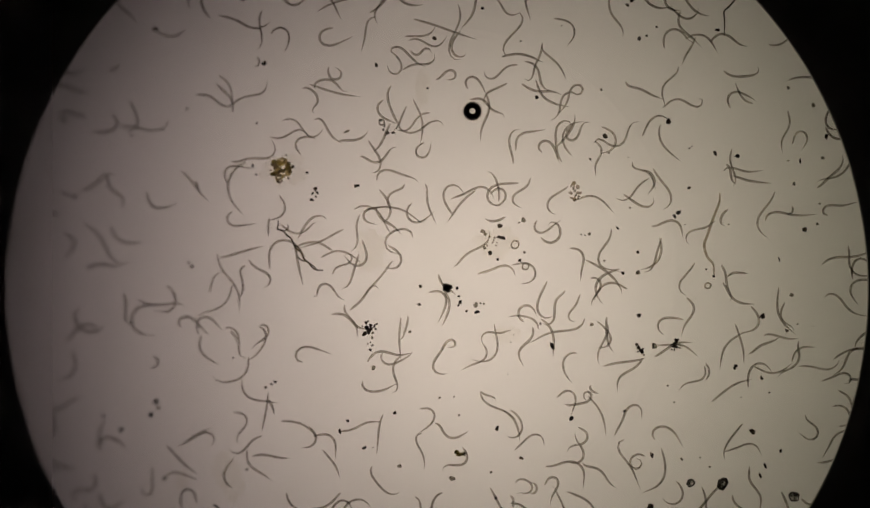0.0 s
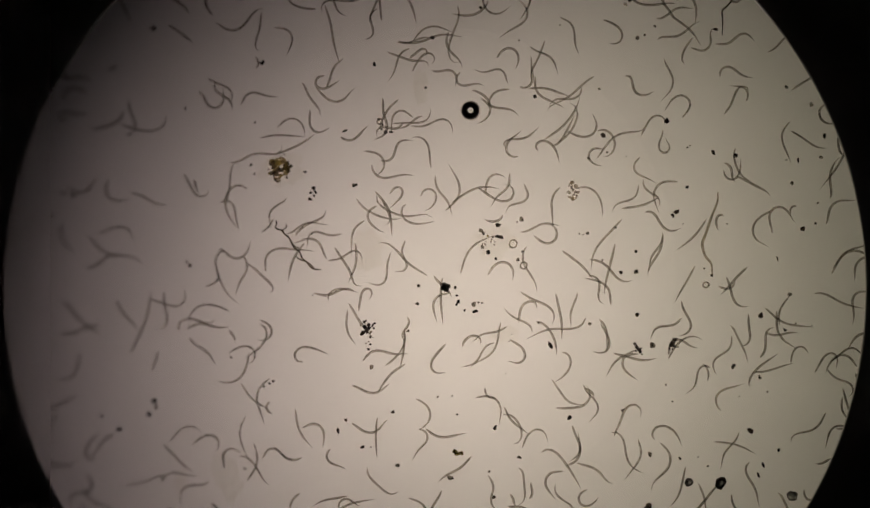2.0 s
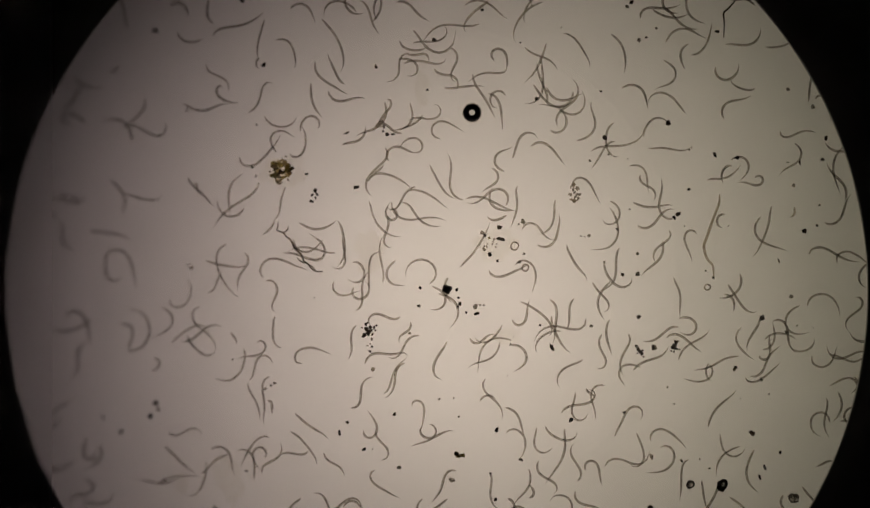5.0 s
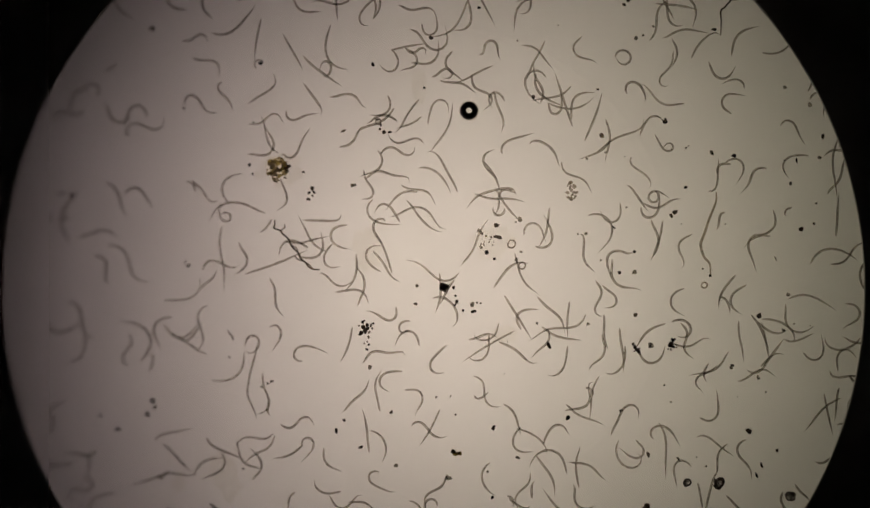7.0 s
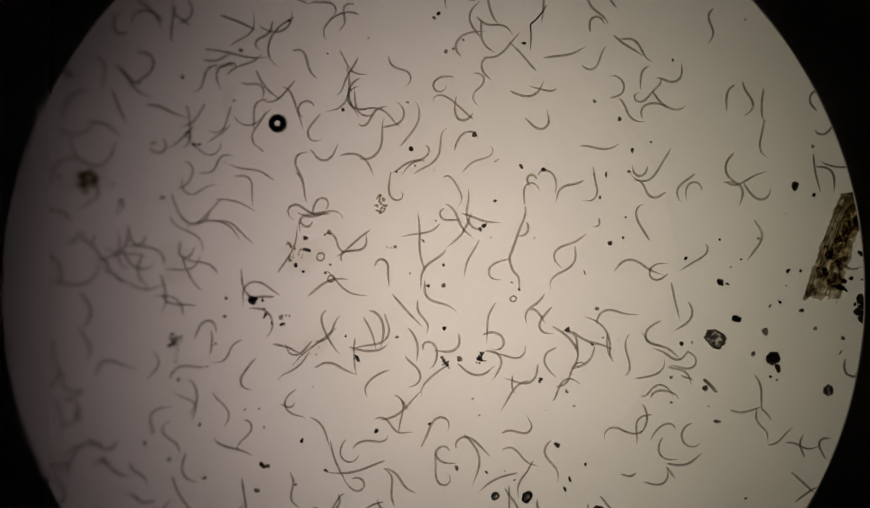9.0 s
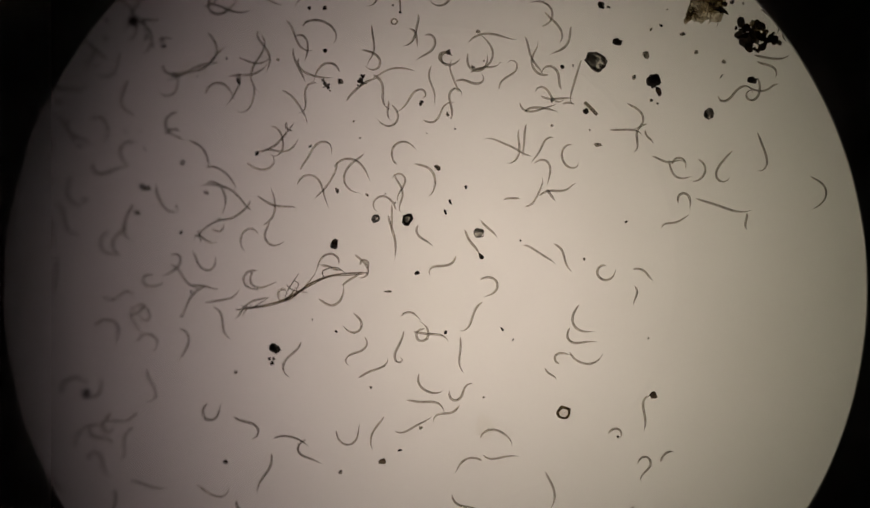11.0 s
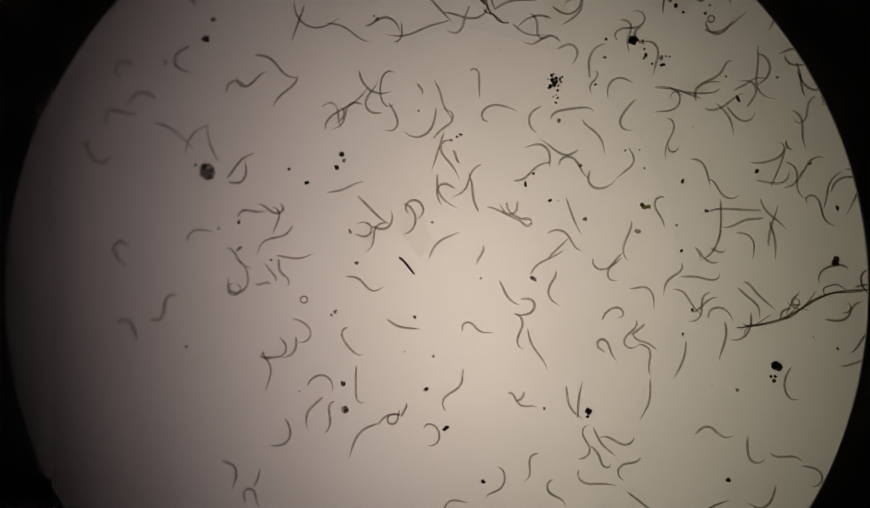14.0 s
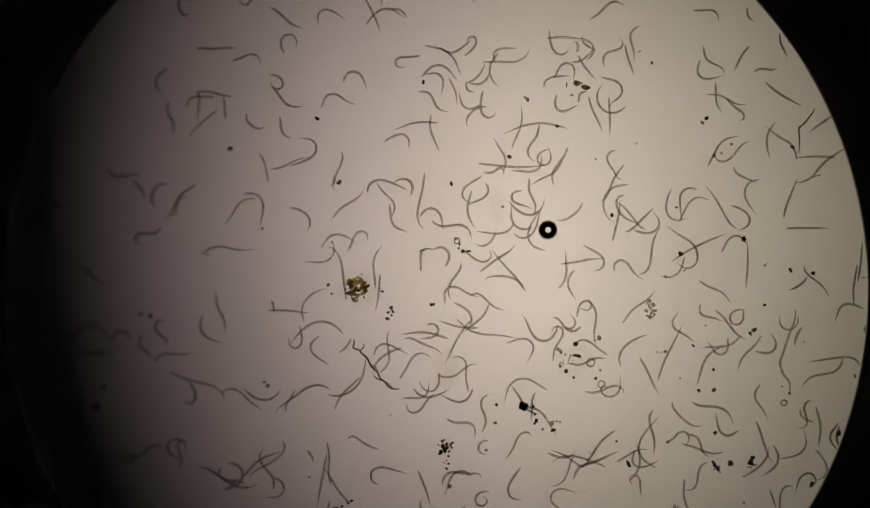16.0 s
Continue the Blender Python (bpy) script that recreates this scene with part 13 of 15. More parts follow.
worm(75, (15.5,104,544,9,-124,-10,32,-1), (16,102,544,-12,-108,-9,36,6), single=False)
worm(71, (15.5,100,489,-46,20,12,12,4), (16,96,478,-28,87,-21,-31,12), single=False)
worm(68, (9,154,468,-42,-80,-42,2,16), (9.5,153,472,-54,-38,-16,12,14), (10,153,466,-54,-27,1,12,-1), (15.5,163,467,-64,-4,6,3,-5), (16,153,463,-69,6,-8,0,6), lively=0.6)
worm(86, (15.5,191,526,-60,-26,15,-1,-7), (16,189,508,-75,-83,5,44,10), single=False)
worm(69, (4,167,450,-107,0,0,0,0), (9,186,451,-121,31,-64,10,30), (9.5,182,453,-106,20,15,-25,-4), (10,190,449,-116,-42,11,5,-10), (15.5,197,470,-92,4,-2,-1,2), (16,179,459,-89,-2,-1,1,1), lively=0.73)
worm(75, (15.5,191,654,0,-89,41,14,-26), (16,175,654,20,-38,-37,0,15), single=False)
worm(71, (15.5,191,579,41,-51,11,20,-12), (16,185,576,60,9,83,23,-18), single=False)
worm(57, (15.5,228,560,-93,-5,0,2,0), (16,214,560,-74,6,-4,-1,3), single=False)
worm(74, (15.5,232,595,-95,85,-2,-31,1), (16,222,593,-102,35,-43,-7,14), single=False)
worm(58, (16,359,646,-26,-53,-31,8,18), single=False)
worm(73, (16,352,535,-38,80,-18,-26,11), single=False)
worm(69, (16,365,558,-54,12,-45,-32,10), single=False)
worm(53, (16,415,563,-122,11,-6,-4,5), single=False)
worm(58, (16,372,491,-77,22,13,-3,-10), single=False)
worm(77, (16,390,489,-13,1,31,9,-7), single=False)
worm(60, (8.5,420,448,-72,28,5,-12,-4), (9,449,461,-69,15,4,-7,-4), (9.5,464,446,-36,3,-24,-12,12), (10,468,442,-39,-92,-26,9,24), (16,408,469,-71,-65,-69,-32,8), single=False)
worm(30, (16,431,640,-63,35,1,-18,-1), single=False)
worm(45, (16,490,585,-75,8,-17,-12,9), single=False)
worm(38, (16,509,585,-48,3,-1,-1,1), single=False)
worm(79, (4,462,445,-62,-25,7,11,-7), (6.5,458,444,-37,10,-27,3,18), (7,466,443,-70,-46,-6,15,3), (8,466,433,-29,40,2,-7,-1), (8.5,465,439,-46,52,-4,-20,3), (9,457,434,-28,-11,-43,-3,20), (9.5,453,440,-17,29,-41,35,-15), (10,451,437,-4,16,11,3,-3), (16,491,496,-33,10,-2,-1,2), lively=0.86)
worm(45, (16,461,543,11,1,34,5,-17), single=False)
worm(84, (1,-358,150,42,-65,23,27,-24), (1.5,-366,118,84,-34,1,8,-4), (2,-364,131,74,-17,-25,-13,1), (2.5,-365,118,83,-33,-20,-5,0), (3,-366,123,75,-31,-28,-30,-21), (3.5,-365,125,72,-37,-33,-11,10), (4,-362,111,84,-33,-37,3,9), (6.5,-365,127,59,-65,-8,20,1), (7,-365,122,66,-80,4,11,-3), (7.5,-365,123,67,-79,0,14,4), (8,-368,122,76,-53,-5,5,1), (14.5,-360,126,46,-68,-2,5,-5), (15,-364,122,66,-81,11,14,-4), (15.5,-339,136,38,-43,-5,10,4), (16,-361,130,54,-56,5,1,-6), lively=0.35)
worm(92, (0.5,-77,257,-87,-55,-4,12,0), (1,-76,263,-101,-42,-27,-3,8), (1.5,-85,245,-110,20,37,-2,-21), (2,-90,236,-104,-44,-31,11,31), (2.5,-91,248,-93,-17,7,5,-5), (3,-93,252,-90,-19,-2,9,2), (4,-106,248,-107,78,-8,-15,6), (6.5,-100,232,-151,-70,2,14,5), (7,-103,234,-143,-1,34,14,-5), (7.5,-102,234,-136,62,46,9,-13), (8,-96,248,-125,51,-31,-24,14), (15,-105,263,-19,9,31,7,-12), (15.5,-106,263,-20,58,0,-37,-12), (16,-100,261,-28,-31,-56,14,13), lively=0.95)
worm(66, (0.5,-93,251,-72,33,-17,-7,11), (1,-92,246,-122,88,-34,-20,21), (2,-83,251,-120,29,6,7,6), (2.5,-84,257,-123,35,-22,-1,13), (3,-85,256,-111,28,-13,-6,12), (3.5,-96,259,-118,64,2,-23,-4), (4,-87,253,-94,-26,25,-60,14), (6.5,-95,253,-119,72,41,-20,-3), (7,-86,259,-132,-73,10,17,-1), (7.5,-90,259,-138,-32,-49,42,9), (8.5,-87,263,-131,5,28,-13,-15), (9,-84,266,-137,-30,-11,6,6), (16,-54,316,-131,-56,30,-4,-13), lively=0.63)
worm(76, (0.5,-39,236,-154,20,-55,-7,14), (1,-52,232,-158,89,-11,-33,15), (1.5,-57,248,-132,35,-12,-3,4), (2,-63,243,-145,86,-17,-25,14), (2.5,-67,247,-143,95,-21,-21,7), (3,-68,242,-129,101,-31,-18,12), (3.5,-59,248,-136,26,19,3,-6), (4,-55,245,-125,-53,20,21,-12), (6.5,-50,240,-129,-25,-2,11,2), (7,-45,246,-127,-3,-18,-11,-4), (7.5,-36,258,-127,-14,-9,-3,0), (8,-32,259,-132,-32,-12,7,10), (8.5,-27,259,-134,-66,-20,3,-1), (9,-33,257,-137,-61,-38,-2,14), (15,-20,257,-152,-36,49,11,2), (15.5,-18,253,-161,-54,32,10,-15), (16,-24,254,-165,-44,27,-5,1), lively=0.49)
worm(78, (1,230,269,-134,112,-45,-13,14), (1.5,236,281,-173,71,26,-15,-7), (2.5,238,277,-140,-39,39,8,-14), (3,235,275,-134,-55,43,-19,-5), (3.5,237,277,-102,-115,74,9,-43), (4,230,274,-145,-15,-10,-1,5), (7,217,283,-160,-23,15,0,-8), (7.5,213,283,-182,-20,29,-16,-2), (8.5,210,287,-242,-25,26,9,-25), (9,213,290,-234,-61,25,6,-12), (9.5,210,292,-280,85,-10,-33,11), (15.5,217,280,-229,-48,4,12,7), lively=0.85)
worm(70, (0.5,238,218,55,0,0,0,0), (1,238,223,45,0,0,0,0), (1.5,238,219,54,0,0,0,0), (3,239,220,52,-4,0,2,0), (3.5,240,220,58,0,0,0,0), (4,237,219,55,-2,0,1,0), (6.5,220,265,69,181,0,-11,-5), (7,225,264,28,119,-21,-24,32), (7.5,225,266,25,68,-7,-29,4), (8,228,266,33,11,-15,-2,5), (8.5,229,263,41,17,-4,-4,4), (9,237,271,29,4,-65,23,1), (9.5,237,271,33,32,-54,-22,25), (10,241,275,-13,12,0,-5,0), (16,234,272,40,16,-13,17,-2), lively=0.51)
worm(89, (1,243,214,76,0,0,0,0), (4,251,270,64,31,-12,19,-9), (6.5,252,270,7,29,5,-6,1), (7,253,266,8,40,4,-4,-1), (7.5,234,273,-16,6,3,1,-1), (8,231,275,6,60,23,1,-5), (8.5,249,278,-11,-101,-18,37,13), (9.5,255,275,-26,0,0,0,0), (10,250,285,38,0,0,0,0), (16,291,292,-59,82,14,-13,-15), lively=0.91)
worm(52, (1,554,287,138,32,2,-16,-2), (16,534,345,195,-6,-18,6,13), single=False)
worm(75, (1,673,317,7,0,0,0,0), (3,676,311,63,0,0,0,0), (4,677,310,73,0,0,0,0), (8,680,332,103,92,-12,5,-4), (8.5,680,330,99,118,-2,-20,-5), (9,678,326,95,107,9,-6,13), (9.5,679,324,102,97,13,-3,4), (10,679,322,104,83,9,-8,-4), lively=0.31)
worm(70, (1,536,154,-88,62,-3,-17,9), (1.5,539,154,46,-22,-46,-9,24), (2,541,145,26,102,-29,-16,12), (2.5,534,147,-16,0,36,6,-24), (3,540,147,15,-54,60,14,-18), (3.5,537,149,1,-100,5,17,0), (4,529,142,2,89,-28,-8,11), (7,512,138,71,38,-35,20,-5), (7.5,519,142,40,60,-31,-8,18), (8,520,142,43,109,42,-24,2), (8.5,514,141,33,-77,28,19,-18), (9,518,138,34,-98,-29,28,17), (9.5,515,134,54,20,-62,0,14), (10,518,130,62,30,25,-28,-8), (16,498,85,176,-108,8,16,7), lively=1)
worm(24, (1,-360,-148,-66,-24,-19,-2,8), single=False)
worm(66, (1,-306,-145,-88,-61,16,2,-12), (13.5,-253,-144,-75,1,0,-1,0), (14,-257,-134,-65,-54,57,-30,1), (14.5,-257,-129,-71,-64,58,-14,-14), (15,-261,-125,-32,-46,-31,30,22), (15.5,-257,-129,-24,27,-12,-6,7), (16,-265,-125,-18,-18,40,-31,11), lively=1)
worm(75, (0.5,-69,-9,-97,-37,-11,14,9), (1,-41,-5,-54,-59,41,28,-15), (1.5,-36,-15,-47,119,7,-17,-11), (2,-54,-11,-111,-43,-64,7,43), (3,-104,-32,-82,15,8,0,-4), (3.5,-87,-34,-30,13,-2,-6,2), (4,-75,-39,-56,11,1,-3,-1), (6.5,-82,-25,-55,-1,13,2,-8), (7,-82,-25,-48,11,23,10,-5), (7.5,-86,-28,-23,68,-1,-28,-2), (8,-72,-26,-55,-39,-32,-9,4), (8.5,-74,-24,-87,-35,2,12,-4), (9,-89,-17,-60,21,2,1,0), (14,-82,-10,-122,-44,11,8,-7), (14.5,-96,-26,-137,-66,12,19,-10), (15,-101,-24,-120,83,39,-7,-7), (15.5,-96,-22,-127,40,-63,-24,15), (16,-95,-45,-170,-59,13,19,-13), lively=1)
worm(61, (1,391,134,-62,-27,-20,1,15), (2.5,388,90,-49,-153,-41,15,20), (3,381,71,-34,0,0,0,0), (3.5,403,85,-8,47,5,-22,-4), (4,383,136,-72,-32,-25,-3,15), (8,372,87,-31,37,-27,3,15), (16,354,102,-42,50,-41,-4,23), lively=1)
worm(42, (1,536,146,-50,0,0,0,0), (6.5,520,151,-161,38,33,9,-11), (7,521,155,-136,68,5,-22,-2), single=False)
worm(68, (1,161,-119,148,-21,-4,10,4), (3,151,-113,124,0,0,0,0), (4,200,-142,198,0,0,0,0), (7,200,-164,241,-36,26,3,-21), (7.5,193,-161,271,83,6,-33,-6), (8,197,-160,271,-8,-35,-12,4), (8.5,207,-145,294,-12,-5,3,3), (9,206,-162,273,12,4,3,5), (9.5,202,-172,260,-1,0,0,0), (10,208,-160,243,70,16,-3,-7), (13,197,-216,247,-12,-1,5,1), (13.5,201,-200,262,-3,1,2,-1), (14,192,-201,298,-26,-1,6,-2), (14.5,197,-194,294,-13,-3,27,2), (15,195,-198,299,5,-42,10,26), (16,226,-201,330,-111,65,3,-29), lively=0.8)
worm(65, (1,-370,-392,96,12,3,-5,-3), (1.5,-369,-352,25,-11,-1,5,1), (2,-367,-362,40,-85,-4,30,2), (2.5,-375,-372,44,31,-6,-13,5), (3.5,-387,-366,24,-28,37,-12,-13), (4,-382,-366,37,-86,12,32,-10), (6.5,-403,-378,-1,-48,22,-2,0), (7,-405,-377,30,-38,2,10,-4), (7.5,-420,-393,31,63,-22,-23,19), lively=0.82)
worm(79, (1,305,-160,-87,81,1,-22,0), (1.5,304,-154,-97,-1,-18,5,12), (2,308,-160,-112,-88,-29,13,9), (2.5,307,-157,-105,-53,44,26,-12), (3,304,-160,-101,47,56,-18,-29), (3.5,304,-164,-109,73,-28,-38,14), (4,305,-174,-121,-69,-43,-4,17), (6.5,304,-180,-111,-49,-32,5,23), (7,302,-181,-108,-29,29,44,2), (7.5,302,-182,-99,37,53,13,-14), (8,304,-183,-84,125,17,-21,0), (8.5,306,-188,-85,44,-53,-21,21), (9,314,-191,-89,-76,-37,17,1), (9.5,315,-189,-79,-55,45,23,-23), (10,315,-197,-70,68,51,-2,-27), (13,321,-223,-62,-4,-25,-4,17), (13.5,325,-215,-70,-83,-13,13,9), (14,325,-219,-71,-23,29,-6,-15), (16,315,-231,-77,22,-2,-11,2), lively=1)
worm(79, (2,-632,-137,12,1,-15,-2,13), (4,-634,-125,-1,-36,35,11,-24), (7,-662,-135,-2,58,-23,-11,15), lively=1)
worm(62, (1.5,108,122,102,-4,-3,1,2), (2,106,131,38,-73,-11,13,12), (2.5,120,121,6,-24,12,4,-8), (3,113,142,-57,-48,8,24,-8), (3.5,107,138,-77,-16,-2,7,2), (4,104,128,-104,-40,25,2,-12), (6.5,107,149,-101,-90,-5,18,3), (7,111,139,-61,-15,-1,7,1), (14.5,106,159,-82,0,0,0,0), lively=0.63)
worm(57, (2,655,-177,23,-89,-19,17,11), (2.5,644,-184,37,-44,1,21,-1), (3,666,-179,26,24,3,-4,2), (3.5,655,-178,25,-3,0,2,0), (4,673,-175,18,-6,-3,2,3), (8.5,650,-139,12,42,19,-12,-14), (9,662,-142,102,-18,8,5,-6), (10,652,-137,23,-1,-1,0,0), lively=0.82)
worm(76, (2,258,-356,69,48,-16,-15,10), (3.5,249,-354,95,-27,13,2,-6), (4,251,-358,94,0,-43,25,3), (6.5,265,-389,70,-10,-3,4,2), (7,262,-383,88,-18,-2,7,3), (7.5,258,-403,107,-75,24,15,-11), (8,260,-388,87,-91,-3,21,1), (8.5,270,-391,99,40,-41,-2,24), (9,272,-392,108,26,35,-4,-17), (9.5,269,-392,110,-45,17,-2,0), (10,271,-392,89,-23,-20,-3,11), lively=0.83)
worm(73, (2.5,35,368,-79,94,-5,-24,5), (3,39,355,-90,-73,-60,9,8), (3.5,44,358,-93,-81,7,24,-6), (4,37,357,-82,54,41,-1,-15), (6.5,37,331,-63,105,35,0,-3), (7,36,334,-71,62,-27,-16,15), (7.5,42,333,-51,-30,9,18,-2), (8.5,48,317,-63,107,-12,-32,8), (9,47,322,-49,20,0,-6,2), (9.5,45,315,-23,-10,20,-6,-12), (15,50,338,-90,-53,-21,27,7), (15.5,48,327,-96,-43,32,-9,-11), (16,39,314,-84,-5,-29,-4,23), lively=1)
worm(73, (3,-85,84,-87,6,-1,-3,1), (4,-107,142,-120,15,4,-6,-4), (6.5,-117,121,-104,68,-9,-22,10), (7,-114,118,-99,-64,-53,18,32), (7.5,-120,118,-100,24,-6,-9,5), (8,-114,125,-112,25,1,-12,-2), (8.5,-118,110,-88,12,2,-5,-2), (9,-109,98,-55,32,19,6,1), (14.5,-94,97,-139,37,14,-5,-3), (15,-93,96,-128,-16,12,0,-7), (15.5,-97,96,-104,-109,76,-18,-10), (16,-96,85,-191,-11,2,5,-2), lively=1)
worm(95, (3,-103,71,-21,-39,-4,19,5), (4,-97,61,-31,27,-16,-5,11), (14.5,-91,64,-92,-19,-16,-1,10), (15,-96,81,-103,45,26,-15,-18), (15.5,-81,77,-126,-2,66,8,-21), (16,-96,58,-121,11,-3,-3,3), lively=0.83)
worm(72, (3,139,196,75,-41,2,21,-2), (7,102,163,91,-73,-21,19,15), (7.5,103,158,105,-67,34,45,-10), (8,106,160,100,48,34,4,-12), (8.5,108,161,94,78,-5,-19,2), (9,106,186,74,-76,-21,19,13), (9.5,106,171,95,-106,2,27,0), (10,108,171,86,-10,13,-2,-9), (15,105,181,77,13,1,-6,-1), (15.5,105,181,86,7,-2,-3,2), (16,98,184,80,28,-15,2,4), lively=1)
worm(24, (3,641,77,-121,0,0,0,0), single=False)
worm(87, (3,-33,66,-38,63,6,-20,2), (8.5,-9,67,-24,-51,-24,11,18), (9,-9,66,-29,-28,22,2,-9), (9.5,4,58,-72,-47,0,22,0), (14.5,19,49,-21,31,23,-1,-10), (15,21,51,-21,67,7,-17,-4), (15.5,25,47,-36,-22,-65,-3,31), (16,25,48,-45,-91,-7,37,11), lively=1)
worm(50, (3,19,-58,-54,4,0,-2,0), (7,27,-69,-121,8,-8,0,5), (9,37,-56,-174,10,1,-5,-1), (9.5,51,-56,-163,36,3,-16,-3), (14,31,-51,-263,-69,22,42,34), (14.5,32,-68,-187,25,-6,-11,6), (15.5,36,-59,-102,0,0,0,0), lively=0.45)
worm(33, (2.5,97,-256,-37,-4,1,1,-1), (3,91,-254,0,24,0,-12,0), single=False)
worm(39, (3,109,61,-176,-8,4,2,-3), (8,120,77,-198,-86,0,11,3), (14.5,109,72,-158,-35,-5,17,5), (15.5,118,71,-159,-73,15,18,-9), (16,109,77,-180,-44,12,18,-14), lively=0.55)
worm(67, (2.5,293,-62,-72,1,25,1,-18), (3,293,-53,-81,5,0,-2,0), (3.5,289,-65,-88,10,-1,-4,1), (6.5,321,-82,-75,-39,-25,2,15), (7,322,-80,-90,-87,-33,29,18), (7.5,318,-76,-77,-19,33,-2,-18), (8,321,-85,-84,4,8,0,-7), (8.5,317,-87,-89,40,16,-13,-12), (9,328,-91,-76,-8,-44,-7,20), (9.5,336,-92,-81,-104,-1,16,1), (10,330,-96,-89,5,21,-4,-15), (15.5,320,-109,4,0,0,0,0), (16,305,-117,-24,-99,-40,46,-4), lively=1)
worm(106, (3,100,-171,-126,-56,-7,29,8), (3.5,95,-167,-129,-6,1,3,-1), (6.5,97,-166,-133,66,-13,-20,11), (7,101,-166,-149,3,0,-2,0), (7.5,106,-163,-137,-25,2,11,-2), (8,103,-160,-114,39,4,-19,-5), (8.5,121,-151,-141,25,-14,2,2), (9,132,-144,-139,6,7,2,-4), (9.5,126,-158,-151,-50,15,10,-7), (10,129,-151,-157,62,-23,-15,17), (13.5,130,-145,-152,7,55,31,45), (14,128,-156,-159,32,73,31,24), (14.5,118,-155,-179,3,28,18,-5), lively=0.45)
worm(78, (4,-541,242,-109,-34,-14,11,13), (7,-534,253,-159,92,-16,-27,15), (15,-491,287,-126,61,-39,-10,21), (15.5,-483,290,-128,43,46,-4,-26), (16,-489,297,-140,34,-21,-4,17), lively=1)
worm(75, (4,632,386,18,0,0,0,0), (7.5,625,370,48,-44,1,21,-1), (8,639,384,51,-83,18,32,-14), (8.5,640,379,41,-16,-69,36,18), (9,638,372,37,56,-45,-2,23), (9.5,641,373,50,1,40,-21,-14), (10,639,366,72,-131,31,27,-16), lively=1, single=False)
worm(74, (3.5,-222,55,32,6,-3,-2,2), (4,-215,54,26,-6,-59,-16,23), (6.5,-201,60,5,17,13,3,-5), (7,-193,60,11,33,34,26,9), (7.5,-187,59,7,37,-60,-1,28), (8,-185,65,11,-68,5,17,0), (8.5,-177,58,25,63,16,-19,-14), (9,-189,50,-19,96,20,-33,-18), (14.5,-171,70,19,-47,-3,13,4), (15,-151,70,52,-9,-49,37,7), (15.5,-159,53,-24,74,13,-22,-9), lively=1)
worm(85, (3.5,-432,-123,13,-61,33,-17,9), (4,-429,-130,8,-8,-19,3,9), (7,-449,-141,4,72,-4,-22,5), (13.5,-446,-161,83,31,24,-18,-7), (14,-448,-169,102,-78,37,23,-7), (14.5,-447,-171,97,-19,-54,44,12), (15,-444,-167,87,83,-44,-5,20), lively=1)
worm(47, (4,-52,-135,-109,40,17,-19,-18), single=False)
worm(66, (4,309,-147,-84,0,0,0,0), (15.5,323,-130,-67,5,0,-3,0), (16,337,-130,-44,-10,45,24,-24), lively=0.4)
worm(76, (4,210,-147,-66,0,0,0,0), (6.5,244,-142,-71,-40,-4,18,4), (7,232,-148,-19,19,-5,-9,4), (13.5,234,-154,47,11,4,0,-2), (14,234,-151,108,83,13,-28,-13), (14.5,235,-141,97,-2,-2,0,1), (15.5,228,-165,75,23,5,-10,-5), lively=0.49)
worm(74, (4,552,-161,-72,30,-10,-8,10), (6.5,557,-162,-81,4,-16,-3,12), (7,556,-158,-83,5,-8,2,7), (7.5,557,-163,-83,-6,-12,-1,6), (8,555,-167,-83,-51,-1,25,9), (8.5,553,-168,-87,55,16,-8,-4), (9,556,-170,-91,73,-13,-16,14), (9.5,561,-171,-87,-34,-22,13,21), lively=0.48)
worm(62, (3.5,624,-147,5,6,-3,-1,2), (4,624,-149,16,7,1,-3,-1), (6.5,611,-135,-39,28,18,-2,-12), (7,611,-137,-15,41,16,-6,-2), (7.5,626,-136,-1,-96,-8,13,27), (8,615,-129,-18,-48,-9,10,2), (8.5,623,-128,-57,21,0,-10,0), (9,601,-132,-59,-44,21,13,-18), (9.5,581,-120,-97,106,-19,-37,13), lively=0.69)
worm(90, (6.5,168,-32,-68,-55,-5,26,5), (7,166,-41,-59,26,6,-11,-6), (7.5,151,-38,2,29,48,19,-12), (8,155,-41,-3,63,7,-22,-7), (9,190,-37,-31,28,9,-12,-8), (14,191,-33,23,33,-19,1,6), (14.5,196,-28,18,-17,-51,5,25), (15,187,-38,20,26,-8,-6,8), (15.5,192,-37,17,60,-9,6,-3), (16,181,-31,-7,154,-66,13,-28), lively=1)
worm(79, (7,317,203,-91,-21,7,8,-6), (7.5,306,194,-136,-8,-47,33,-4), (8,309,199,-147,80,-40,-21,30), (8.5,314,196,-143,52,11,-22,-12), (9,318,192,-126,-32,59,-20,-8), (9.5,324,199,-124,-93,18,18,-16), (10,327,201,-123,-23,-25,8,21), lively=1)
